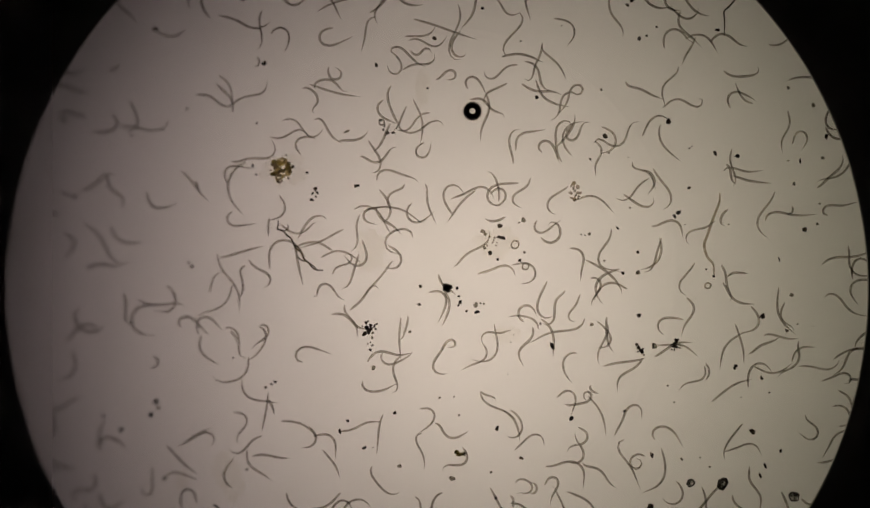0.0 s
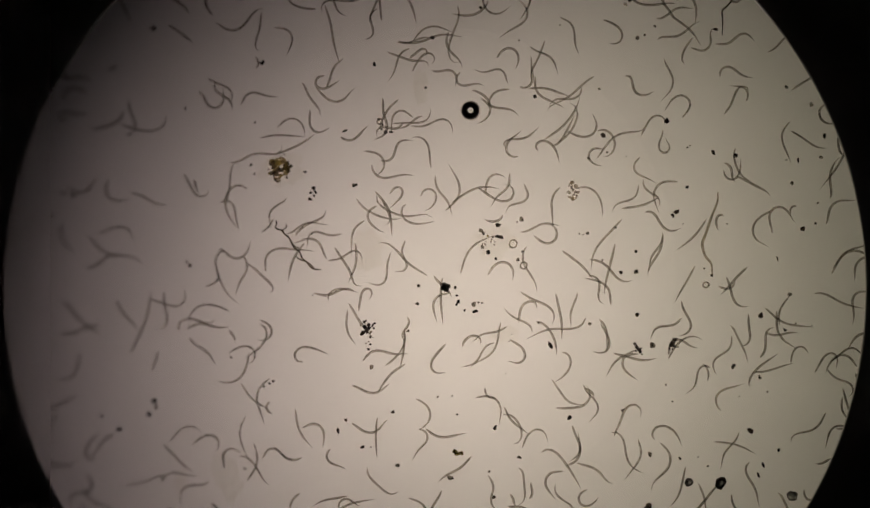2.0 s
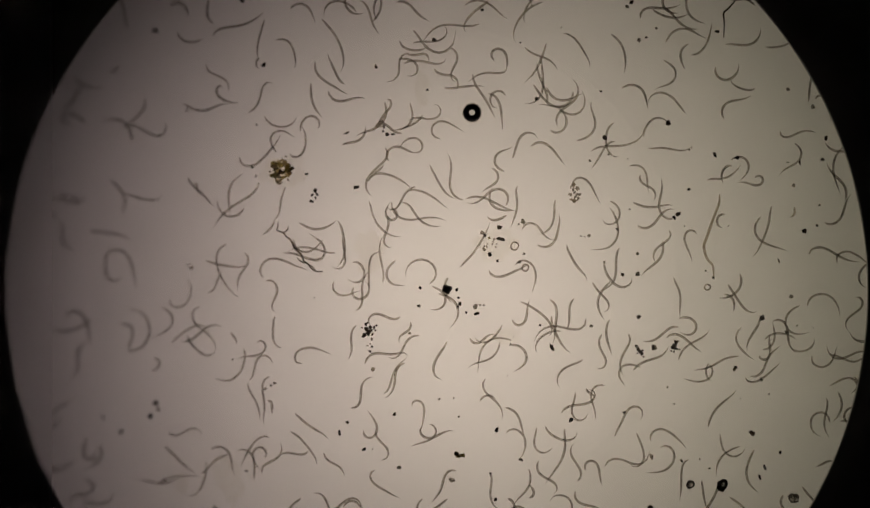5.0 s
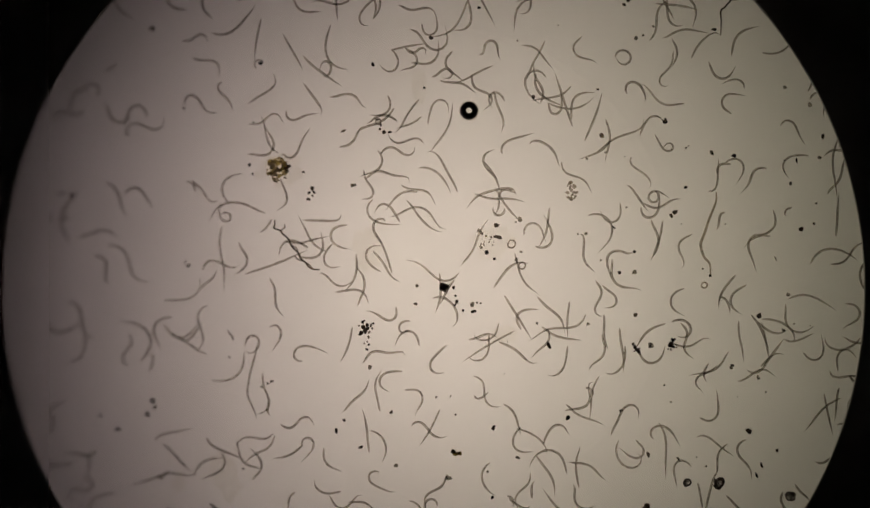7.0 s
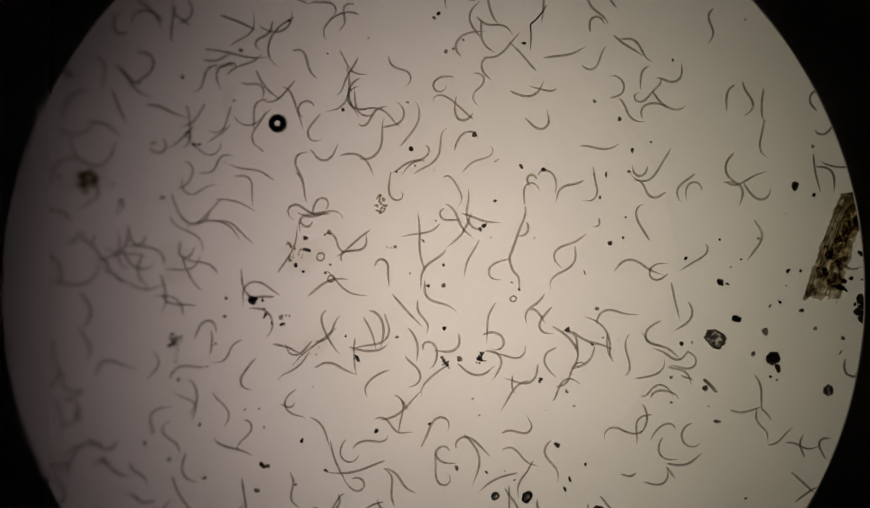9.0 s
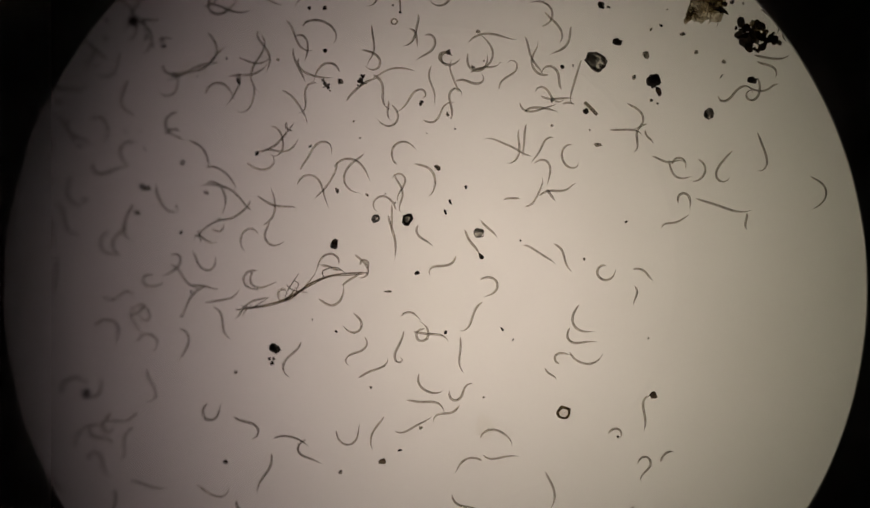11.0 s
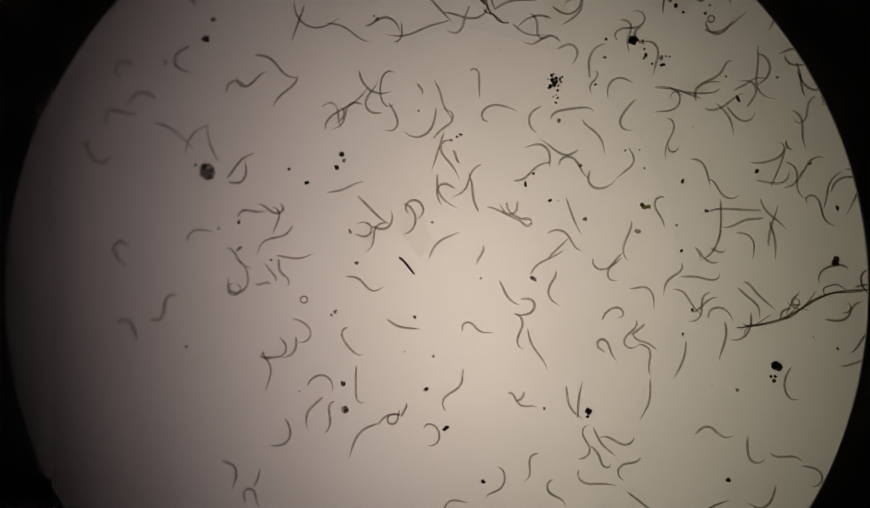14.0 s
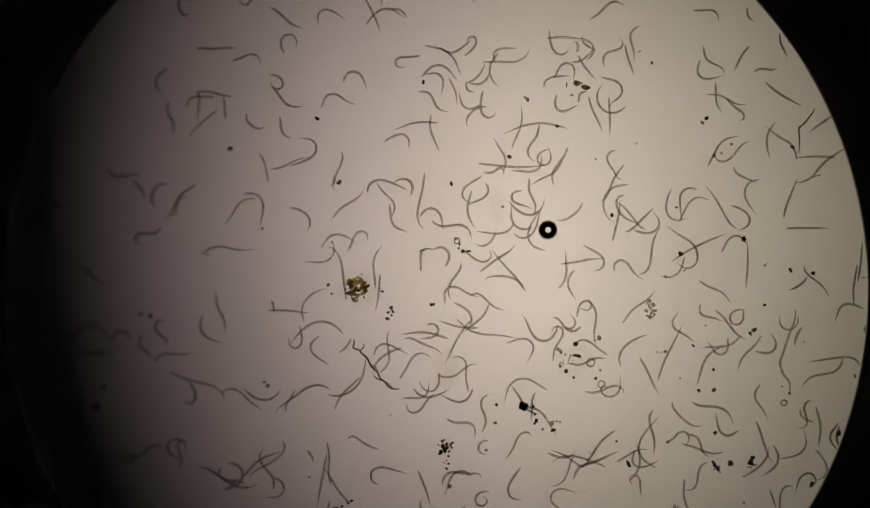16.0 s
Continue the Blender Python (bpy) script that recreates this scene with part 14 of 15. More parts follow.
worm(78, (6.5,398,-5,-116,0,0,0,0), (7,402,24,-91,-37,-9,18,3), (7.5,393,69,-43,-19,40,-4,-9), (8,399,61,-69,7,-2,-3,2), (8.5,388,68,-118,47,1,-23,-1), (9,397,64,-125,-22,-1,6,2), (9.5,396,62,-130,1,0,0,0), (10,405,67,-126,-39,28,-23,-1), (15.5,381,46,-162,0,0,0,0), lively=0.65)
worm(74, (7,-458,-398,5,-16,17,6,-16), (13,-458,-399,-15,-28,17,11,-14), (13.5,-461,-404,9,-9,15,-7,-7), (14,-460,-401,87,141,5,-21,1), (14.5,-472,-401,29,55,36,-24,-23), (15,-470,-396,13,-36,-20,-34,-31), lively=0.31, single=False)
worm(24, (8,-426,120,-76,0,0,0,0), single=False)
worm(59, (8,633,443,-96,-64,-18,29,20), (8.5,638,451,-27,80,-5,-25,0), (9,636,441,23,-104,-6,26,5), (9.5,642,436,7,-28,-65,35,23), (10,645,447,113,60,19,-14,-15), single=False)
worm(36, (8,492,-212,-86,6,-1,-3,1), (16,470,-229,-71,-1,0,0,0), single=False)
worm(49, (8,716,327,-78,42,35,8,-13), (8.5,721,345,-121,48,-22,1,8), (9,721,344,-111,38,-20,2,2), (9.5,724,345,-129,69,-51,18,-3), (10,724,339,-109,89,-3,41,7), single=False)
worm(24, (8,805,-200,-20,0,0,0,0), single=False)
worm(24, (8,283,-247,-56,0,0,0,0), (8.5,299,-249,-45,0,0,0,0), single=False)
worm(58, (8.5,548,462,-189,-70,-41,11,28), (9,542,467,-95,-3,-1,1,1), (9.5,542,461,-91,70,9,-14,-10), (10,565,459,-144,10,2,-2,-1), (16,559,445,-145,2,0,-1,0), single=False)
worm(65, (8.5,648,438,0,-9,1,4,-1), (9,638,462,-51,6,-17,-13,13), (9.5,642,458,-47,-31,5,13,-4), (10,654,461,-49,52,21,-4,-9), single=False)
worm(65, (9,695,398,-35,5,-6,0,5), (9.5,695,391,-29,43,-23,-8,15), (10,691,394,-52,35,37,-5,-14), single=False)
worm(80, (8.5,710,403,-28,-67,-4,17,6), (9,712,395,-33,-25,41,23,-10), (9.5,704,396,-5,-56,75,4,-18), (10,713,394,-28,-11,55,-11,-9), single=False)
worm(37, (9,664,479,-53,5,4,1,-1), (9.5,645,481,-17,46,-31,-2,19), single=False)
worm(76, (8.5,775,341,35,18,-6,-3,2), (9,778,345,34,72,8,-40,-1), (9.5,773,346,32,-43,29,-4,-11), single=False)
worm(77, (8.5,771,299,-29,-27,9,7,-6), (9,767,295,-21,54,21,3,5), (9.5,772,292,-33,-16,7,1,-4), (10,776,288,-46,-46,-1,6,1), single=False)
worm(85, (8.5,211,34,63,110,2,2,20), (9,207,33,50,18,69,-39,-23), (9.5,208,46,6,11,3,-4,-2), (10,213,43,46,7,0,-3,0), single=False)
worm(29, (9,947,-262,-50,-10,0,5,0), single=False)
worm(59, (13,-182,-375,-50,29,-20,-1,12), (13.5,-192,-370,-55,0,0,0,0), (14.5,-185,-378,-38,10,-4,-3,3), (15,-188,-376,-43,27,-11,0,3), single=False)
worm(75, (13,236,-203,-115,0,0,0,0), (13.5,230,-198,-28,32,26,-9,-19), (14,217,-197,-2,81,24,-10,-11), (14.5,223,-193,-7,-38,-32,-1,17), (15.5,236,-172,-19,0,0,0,0), (16,234,-162,-27,90,-26,-19,19), lively=1)
worm(64, (13.5,-691,-512,-1,126,5,-17,-7), single=False)
worm(30, (13.5,-635,-632,-51,-29,1,15,-2), (14,-636,-629,-33,74,-12,-13,2), single=False)
worm(79, (13.5,-601,-772,-125,-89,-37,-8,1), (14,-605,-773,-123,-79,-2,15,4), single=False)
worm(97, (13,-290,-695,-112,-25,-30,-6,14), (13.5,-294,-693,-121,-99,-1,41,15), (14,-302,-692,-108,20,64,21,-26), single=False)
worm(41, (13,-381,-467,-46,-13,2,6,-2), (13.5,-383,-471,-43,-4,3,1,-3), (14,-383,-467,-46,-12,9,4,-7), single=False)
worm(24, (13.5,-182,-700,-142,0,0,0,0), single=False)
worm(34, (13.5,31,-582,-142,29,0,-15,0), single=False)
worm(73, (13,231,-569,-146,44,-37,-48,-3), (13.5,226,-575,-151,-70,-1,14,0), (14.5,224,-592,-108,-34,4,7,-4), single=False)
worm(71, (13,-80,-712,34,0,0,0,0), (13.5,-73,-718,-17,28,-51,16,20), (14,-89,-715,-63,31,5,-14,-5), (14.5,-79,-713,-14,-57,24,7,-15), single=False)
worm(63, (13,438,-497,-100,-37,-19,28,13), (13.5,441,-501,-83,17,-3,0,2), single=False)
worm(41, (13,380,-498,-7,-86,22,38,-23), (13.5,354,-490,65,-13,-3,6,3), (14,313,-529,101,-106,21,29,-26), (14.5,313,-531,66,-23,-8,9,7), single=False)
worm(86, (13,-466,-783,-129,-69,-29,9,10), (13.5,-469,-777,-121,23,53,6,-19), (14,-469,-775,-130,38,-7,-6,2), single=False)
worm(38, (14,-502,-196,-104,-64,13,5,-13), (14.5,-498,-204,-174,-42,-7,21,7), (15.5,-504,-203,-144,-16,-2,8,2), single=False)
worm(32, (14,293,-550,-133,48,1,-23,-1), (14.5,301,-576,-125,0,0,0,0), single=False)
worm(68, (15.5,-586,661,-94,98,-11,47,16), single=False)
worm(59, (15.5,-471,676,32,73,-48,-4,23), single=False)
worm(53, (15.5,-235,681,-53,-64,18,18,-13), single=False)
worm(24, (15.5,-273,690,0,0,0,0,0), single=False)
worm(62, (15.5,-631,531,-96,4,-1,-2,1), single=False)
worm(68, (15,-619,447,-130,-23,6,9,-5), (15.5,-612,458,-93,-50,-30,25,18), single=False)
worm(60, (15.5,-561,480,-95,42,48,10,-17), single=False)
worm(69, (15,-697,369,-10,-65,-21,10,8), (15.5,-695,359,-12,28,-35,-5,14), single=False)
worm(43, (15.5,-198,649,-25,-48,0,19,-5), single=False)
worm(39, (15.5,-77,692,47,-61,22,7,-22), single=False)
worm(32, (15.5,-62,681,-94,0,0,0,0), single=False)
worm(83, (15,-176,451,-161,39,27,7,-7), (15.5,-167,447,-155,52,31,-9,-28), (16,-171,447,-171,16,-3,-10,0), single=False)
worm(39, (15.5,137,591,-41,-31,7,14,-7), single=False)
worm(24, (15.5,124,583,97,0,0,0,0), single=False)
worm(49, (15.5,131,570,43,-57,-6,19,0), single=False)
worm(30, (15.5,128,497,51,-48,-11,23,12), single=False)
worm(74, (15,-821,308,-37,61,37,-26,-20), (15.5,-822,308,-19,-77,27,14,-3), single=False)
worm(45, (15,-671,331,-72,-1,-36,-7,8), (15.5,-667,333,-66,17,5,-3,-2), single=False)
worm(24, (15.5,-574,334,37,0,0,0,0), single=False)
worm(24, (15.5,-316,344,-100,0,0,0,0), single=False)
worm(61, (15,-142,209,31,75,-1,-21,8), (15.5,-148,208,27,-48,38,4,-20), (16,-156,209,56,-63,-26,20,24), single=False)
worm(75, (15,-68,339,-122,-74,-35,9,20), (15.5,-70,335,-110,-71,56,36,-6), (16,-74,330,-108,77,32,-9,-16), single=False)
worm(68, (15,25,321,-40,-112,-52,46,11), (15.5,17,313,-35,-1,-46,7,23), (16,15,310,-72,96,-45,-22,23), single=False)
worm(47, (15.5,-396,-48,59,12,-1,-6,1), single=False)
worm(49, (16,-25,362,-13,-56,-66,-9,48), single=False)
worm(38, (16,515,62,-112,15,-2,-7,2), single=False)

# ---- loose debris ----
def crumb(seed, rough, flat, pieces):
    """A ragged grain of a few lumps grown together, about 1 in radius."""
    rng = random.Random(seed)
    bm = bmesh.new()
    for k in range(pieces):
        one = lump(seed * 5 + k, rough, flat, 3 if pieces == 1 else 2)
        s = 1.0 if pieces == 1 else rng.uniform(0.45, 0.8)
        a, r = rng.uniform(0, 6.28), 0.0 if pieces == 1 else rng.uniform(0.3, 0.6)
        bmesh.ops.transform(one, verts=one.verts, matrix=Matrix.Translation((r * math.cos(a), r * math.sin(a), 0)) @ Matrix.Diagonal((s * rng.uniform(0.8, 1.25), s, s, 1)))
        me = bpy.data.meshes.new("piece")
        one.to_mesh(me)
        one.free()
        bm.from_mesh(me)
        bpy.data.meshes.remove(me)
    return bm


LUMPS = [shared("grain", crumb(k, 0.55, 0.6, 1 + k % 4), M_GRAIN) for k in range(16)]
BIG_LUMPS = [shared("grain", lump(k, 0.42, 0.6, 3), M_DARK) for k in range(9)]
PALES = [shared("pale_grain", crumb(k + 20, 0.45, 0.35, 1 + k % 3), M_SPECK) for k in range(9)]
OLIVES = [shared("olive_grain", crumb(k + 40, 0.45, 0.35, 1 + k % 3), M_MOSS) for k in range(6)]
dirt_rng = random.Random(11)


def set_down(name, mesh, x, y, size, long, turn, label, category, group):
    ob = new(name, mesh)
    turn = turn if long > 1.15 else turn + dirt_rng.uniform(0, 360)
    ob.matrix_basis = pose(x * U, y * U, 0, 0, 0, turn) @ Matrix.Diagonal((size * math.sqrt(long) * U, size / math.sqrt(long) * U, size * U, 1))
    return tagged(ob, label, category, group)


def grain(x, y, size, long=1.0, turn=0.0):
    label = "large black opaque grain lying on the glass" if size > 8 else "small dark brown grain lying on the glass"
    set_down("debris_grain", dirt_rng.choice(BIG_LUMPS if size > 5.5 else LUMPS), x, y, size * (0.98 if size > 5.5 else 1.02), long, turn, label, "debris", "dark grains")


def pale_grain(x, y, size, long=1.0, turn=0.0):
    set_down("pale_debris", dirt_rng.choice(PALES), x, y, size * 1.05, long, turn, "small pale brownish translucent speck on the glass", "debris", "pale specks")


def olive_grain(x, y, size, long=1.0, turn=0.0):
    set_down("olive_debris", dirt_rng.choice(OLIVES), x, y, size * 1.05, long, turn, "olive green translucent fragment on the glass", "debris", "olive fragments")


def ringlet(x, y, size):
    """A small empty ring, such as a shed shell."""
    bm = bmesh.new()
    n, m = 20, 6
    rings = []
    for k in range(n):
        a = 2 * math.pi * k / n
        w = 1 + 0.1 * math.sin(2 * a + x)
        rings.append([bm.verts.new(((size + 1.5 * math.cos(b)) * w * math.cos(a) * U, (size + 1.5 * math.cos(b)) * math.sin(a) * U,
                                    (1.5 + 1.5 * math.sin(b)) * U)) for b in (2 * math.pi * j / m for j in range(m))])
    for k in range(n):
        for j in range(m):
            bm.faces.new((rings[k][j], rings[(k + 1) % n][j], rings[(k + 1) % n][(j + 1) % m], rings[k][(j + 1) % m]))
    ob = part("empty_ring", bm, M_SHELL)
    ob.matrix_basis = pose(x * U, y * U, 0)
    tagged(ob, "tiny grey empty ring lying on the glass", "debris", "empty rings")


def crystal(x, y, size, long, turn, rim_mat, core_mat, label):
    """An angular crystal: a dark faceted rim round a clearer core."""
    rng = random.Random(int(x * 31 + y))
    n = rng.choice((9, 10, 11))
    corners = []
    for k in range(n):
        a = 2 * math.pi * (k + rng.uniform(-0.25, 0.25)) / n
        r = size * rng.uniform(0.8, 1.15)
        corners.append((r * math.cos(a) * math.sqrt(long), r * math.sin(a) / math.sqrt(long)))
    thing = tagged(new("crystal"), label, "crystal", "crystals")
    thing.matrix_basis = pose(x * U, y * U, 0, 0, 0, turn)
    bm = bmesh.new()
    loops = []
    for f, z in ((0.98, 0.0), (1.0, 0.35), (0.8, 0.75), (0.62, 0.8), (0.66, 0.1)):
        loops.append([bm.verts.new((cx * f * U * (1 + 0.06 * math.sin(5 * k + z * 9)), cy * f * U, z * size * 0.7 * U)) for k, (cx, cy) in enumerate(corners)])
    for a, b in zip(loops, loops[1:] + loops[:1]):
        for k in range(n):
            bm.faces.new((a[k], a[(k + 1) % n], b[(k + 1) % n], b[k]))
    part("crystal_rim", bm, rim_mat, thing, "dark faceted edge")
    bm = bmesh.new()
    base = [bm.verts.new((cx * 0.64 * U, cy * 0.64 * U, 0.12 * size * U)) for cx, cy in corners]
    top = [bm.verts.new((cx * 0.3 * U + 0.1 * size * U, cy * 0.3 * U, 0.42 * size * U)) for cx, cy in corners]
    for k in range(n):
        bm.faces.new((base[k], base[(k + 1) % n], top[(k + 1) % n], top[k]))
    bm.faces.new(top)
    part("crystal_core", bm, core_mat, thing, "clearer middle")


def clear_crystal(x, y, size, long=1.0, turn=0.0):
    crystal(x, y, size, long, turn, M_BROWN, M_ICE, "angular clear crystal with dark edges on the glass")


def dark_crystal(x, y, size, long=1.0, turn=0.0, core=0.8):
    """A smoky angular crystal: a blocky body with worn corners and a rough cap on it."""
    thing = tagged(new("crystal"), "dark smoky angular crystal with paler patches on the glass", "crystal", "crystals")
    thing.matrix_basis = pose(x * U, y * U, 0, 0, 0, turn)
    rng = random.Random(int(x * 7 + y))
    n = rng.choice((6, 7, 8))
    corners = []
    for k in range(n):
        a = 2 * math.pi * (k + rng.uniform(-0.3, 0.3)) / n
        r = size * rng.uniform(0.85, 1.12)
        corners.append((r * math.cos(a) * math.sqrt(long), r * math.sin(a) / math.sqrt(long)))
    bm = bmesh.new()
    loops = []
    for f, z in ((0.94, 0.0), (1.0, 0.25), (0.9, 0.55), (0.55, 0.75)):
        loops.append([bm.verts.new((cx * f * U, cy * f * U, z * size * U)) for cx, cy in corners])
    for a, c in zip(loops, loops[1:]):
        for k in range(n):
            bm.faces.new((a[k], a[(k + 1) % n], c[(k + 1) % n], c[k]))
    bm.faces.new(loops[0][::-1])
    bm.faces.new(loops[-1])
    part("crystal_body", bm, M_SMOKY, thing)
    bm = lathe([(size * core * U, 0.05 * size * U), (size * 1.0 * U, 0.1 * size * U), (size * 0.98 * U, 0.4 * size * U), (size * core * U, 0.5 * size * U)], 24)
    for v in bm.verts:
        a = math.atan2(v.co.y, v.co.x)
        w = 0.95 + 0.3 * noise.noise((2.5 * math.cos(a), 2.5 * math.sin(a), x)) + 0.12 * noise.noise((9 * math.cos(a), 9 * math.sin(a), v.co.z / U + y))
        v.co.x *= w * math.sqrt(long)
        v.co.y *= w / math.sqrt(long)
    part("crystal_rim", bm, M_DARK, thing, "dark worn edge")


pale_grain(-500, 407, 7)
grain(-307, 343, 5, 1.2, -30)
pale_grain(-321, 234, 3)
pale_grain(-446, 261, 2)
pale_grain(-546, 214, 3)
grain(-329, 160, 3)
grain(-321, 143, 3)
pale_grain(-268, 178, 2)
grain(-231, 146, 3)
grain(-215, 117, 3.2)
grain(-211, 111, 2.8, 1.6, -70)
grain(-220, 109, 2.0, 1.4, 40)
grain(-214, 104, 2.2, 1.4, -60)
grain(-221, 98, 3.8)
grain(-138, 123, 3, 1.3)
grain(-143, 122, 2.5)
grain(-106, 340, 3.5)
grain(-13, 297, 3)
pale_grain(-160, 221, 4, 2, 20)
pale_grain(-136, 284, 1.5)
pale_grain(154, 382, 3)
grain(-1, 388, 3)
pale_grain(228, 411, 2)
grain(184, 282, 3.5)
grain(-91, 231, 2.5, 1.8, -70)
grain(-93, 224, 2.5)
grain(-85, 218, 2.8)
grain(-75, 218, 3, 1.5, -10)
pale_grain(-98, 241, 2.5)
ringlet(-96, 237, 5)
pale_grain(299, 295, 3)
pale_grain(368, 388, 3)
pale_grain(381, 393, 2)
pale_grain(399, 409, 2)
grain(508, 403, 3, 2, -0)
pale_grain(636, 299, 3)
pale_grain(681, 268, 3)
grain(306, 212, 3.5)
pale_grain(279, 170, 3)
pale_grain(313, 182, 2)
pale_grain(347, 175, 2)
pale_grain(458, 192, 3)
pale_grain(464, 194, 2)
pale_grain(503, 182, 4, 1.8, -60)
grain(544, 174, 5)
grain(658, 168, 4, 2.5, -90)
grain(704, 211, 3.5, 1.8, -90)
pale_grain(698, 173, 3)
pale_grain(636, 169, 3, 2)
grain(420, 238, 4)
pale_grain(-666, 108, 3)
pale_grain(-444, -15, 3)
pale_grain(-438, -22, 3)
pale_grain(159, 61, 4)
pale_grain(151, 58, 3)
grain(117, 51, 4, 1.4)
pale_grain(86, 41, 3)
grain(120, 29, 4, 2.6, -14)
pale_grain(91, 36, 3)
pale_grain(89, 11, 3)
grain(98, 2, 4)
grain(113, -10, 3, 1.3)
ringlet(144, 17, 7)
pale_grain(161, 3, 2)
pale_grain(153, -12, 3)
ringlet(163, -22, 6)
pale_grain(-27, -59, 3)
pale_grain(-26, -90, 4.5)
grain(22, -61, 8)
grain(41, -62, 3)
grain(43, -77, 3)
grain(45, -87, 4, 1.6, -100)
grain(41, -92, 3)
grain(58, -103, 3)
pale_grain(73, -92, 4)
pale_grain(81, -90, 3)
grain(76, -105, 4, 1.5)
pale_grain(88, -88, 3)
pale_grain(-114, -151, 3)
pale_grain(-45, -140, 2.5)
pale_grain(-218, -76, 2)
grain(212, -164, 5, 2, -70)
pale_grain(141, -145, 2)
pale_grain(137, -160, 2)
pale_grain(130, -217, 2)
grain(191, -125, 3)
pale_grain(262, 35, 2.5)
pale_grain(269, 34, 2)
pale_grain(278, 36, 2.5)
grain(329, 47, 3, 1.6, -40)
pale_grain(305, -12, 2.5)
grain(338, -34, 3)
pale_grain(364, 3, 3)
pale_grain(366, -34, 4)
grain(438, 75, 4, 1.6, 30)
grain(432, 68, 4)
pale_grain(451, 54, 2)
grain(458, 118, 4)
pale_grain(351, 83, 1.5)
pale_grain(488, -29, 3)
grain(502, -39, 3.5)
ringlet(491, -57, 5)
pale_grain(469, -80, 1.5)
pale_grain(529, 53, 2)
grain(620, -10, 3, 2.5, -60)
grain(665, 44, 4)
pale_grain(688, 54, 2.5)
pale_grain(694, 92, 3)
pale_grain(646, 126, 3)
grain(367, -111, 3)
pale_grain(282, -127, 2.5)
grain(589, -112, 4)
pale_grain(642, -74, 3)
pale_grain(652, -125, 3)
pale_grain(682, -129, 2)
grain(634, -138, 4, 1.5, -70)
pale_grain(394, -166, 5)
grain(540, -203, 5)
pale_grain(588, -223, 4, 1.5, -70)
pale_grain(602, -251, 3)
pale_grain(419, -237, 2.5)
pale_grain(551, -259, 2)
pale_grain(431, -267, 1.5)
grain(341, -282, 3)
grain(246, -297, 4)
grain(571, -320, 4, 1.6, -40)
grain(621, -354, 3.5)
grain(595, -380, 4.5, 2, -70)
grain(586, -398, 3.5, 2.2, -75)
pale_grain(391, -362, 4, 1.6, -70)
pale_grain(446, -369, 4, 1.8, -60)
pale_grain(496, -382, 3)
pale_grain(477, -367, 1.5)
dark_crystal(460, -412, 8, 1.2, 30, 0.6)
dark_crystal(517, -413, 10.5, 1.25, 62, 0.5)
dark_crystal(646, -436, 10, 1.2)
grain(387, -456, 5)
grain(-287, -230, 3.5)
grain(-294, -233, 3)
pale_grain(-305, -240, 2.5)
pale_grain(-364, -187, 2)
pale_grain(-501, -264, 5)
pale_grain(-498, -277, 3)
grain(-511, -289, 3.5)
grain(-565, -316, 4)
pale_grain(-339, -387, 3)
grain(-72, -285, 4, 1.3)
grain(-157, -300, 2.5)
grain(-172, -318, 3.5, 1.8, -70)
grain(-127, -349, 3.5)
pale_grain(-113, -349, 2)
grain(111, -313, 4.5)
grain(156, -367, 4, 1.2)
pale_grain(9, -259, 2.5)
pale_grain(35, -257, 2)
pale_grain(31, -404, 4, 1.4)
pale_grain(44, -290, 2)
pale_grain(-64, -382, 3)
olive_grain(39, -359, 6)
olive_grain(50, -360, 5)
pale_grain(63, -392, 1.5)
grain(-116, -172, 3)
pale_grain(-111, -205, 3)
grain(110, -440, 3)
pale_grain(101, -393, 2)
pale_grain(-487, -404, 4, 2, -60)
grain(1104, 226, 18.5, 1.5, 5)
grain(1149, 122, 10)
grain(1129, 109, 9, 1.3)
grain(1154, 90, 10, 1.4)
grain(1146, 104, 5)
grain(1181, 55, 10, 1.1, -90)
grain(1205, 27, 10, 1.1)
grain(1239, 87, 14, 1.4, 10)
grain(1241, 112, 7)
grain(1189, 81, 4)
grain(1136, 7, 4)
grain(1097, -16, 5)
grain(1115, 27, 5, 1.3, -60)
grain(996, 148, 7, 1.4, -90)
grain(1031, 132, 4)
pale_grain(981, 99, 2)
grain(985, -4, 4)
pale_grain(1008, -4, 2.5)
pale_grain(982, -30, 2.5)
grain(971, -61, 3)
pale_grain(1011, -77, 5)
pale_grain(1035, -108, 3)
pale_grain(952, -67, 4, 2, 60)
grain(863, -25, 6, 1.3, -60)
grain(877, -28, 3, 1.5)
grain(802, 16, 3.5)
pale_grain(863, 52, 2.5)
pale_grain(932, 54, 3)
pale_grain(901, 16, 2.5)
pale_grain(883, 3, 2.5)
grain(892, -91, 7, 1.2)
dark_crystal(854, -127, 19, 1.2, -35)
grain(795, -136, 4)
grain(813, -134, 2.5)
grain(840, -114, 2.5)
grain(957, -161, 12, 1.1)
grain(967, -179, 5, 1.6, -70)
pale_grain(925, -154, 5)
pale_grain(945, -114, 5)
pale_grain(954, -196, 3)
pale_grain(966, -201, 2.5)
dark_crystal(1058, -219, 10)
grain(1135, -158, 7, 1.3)
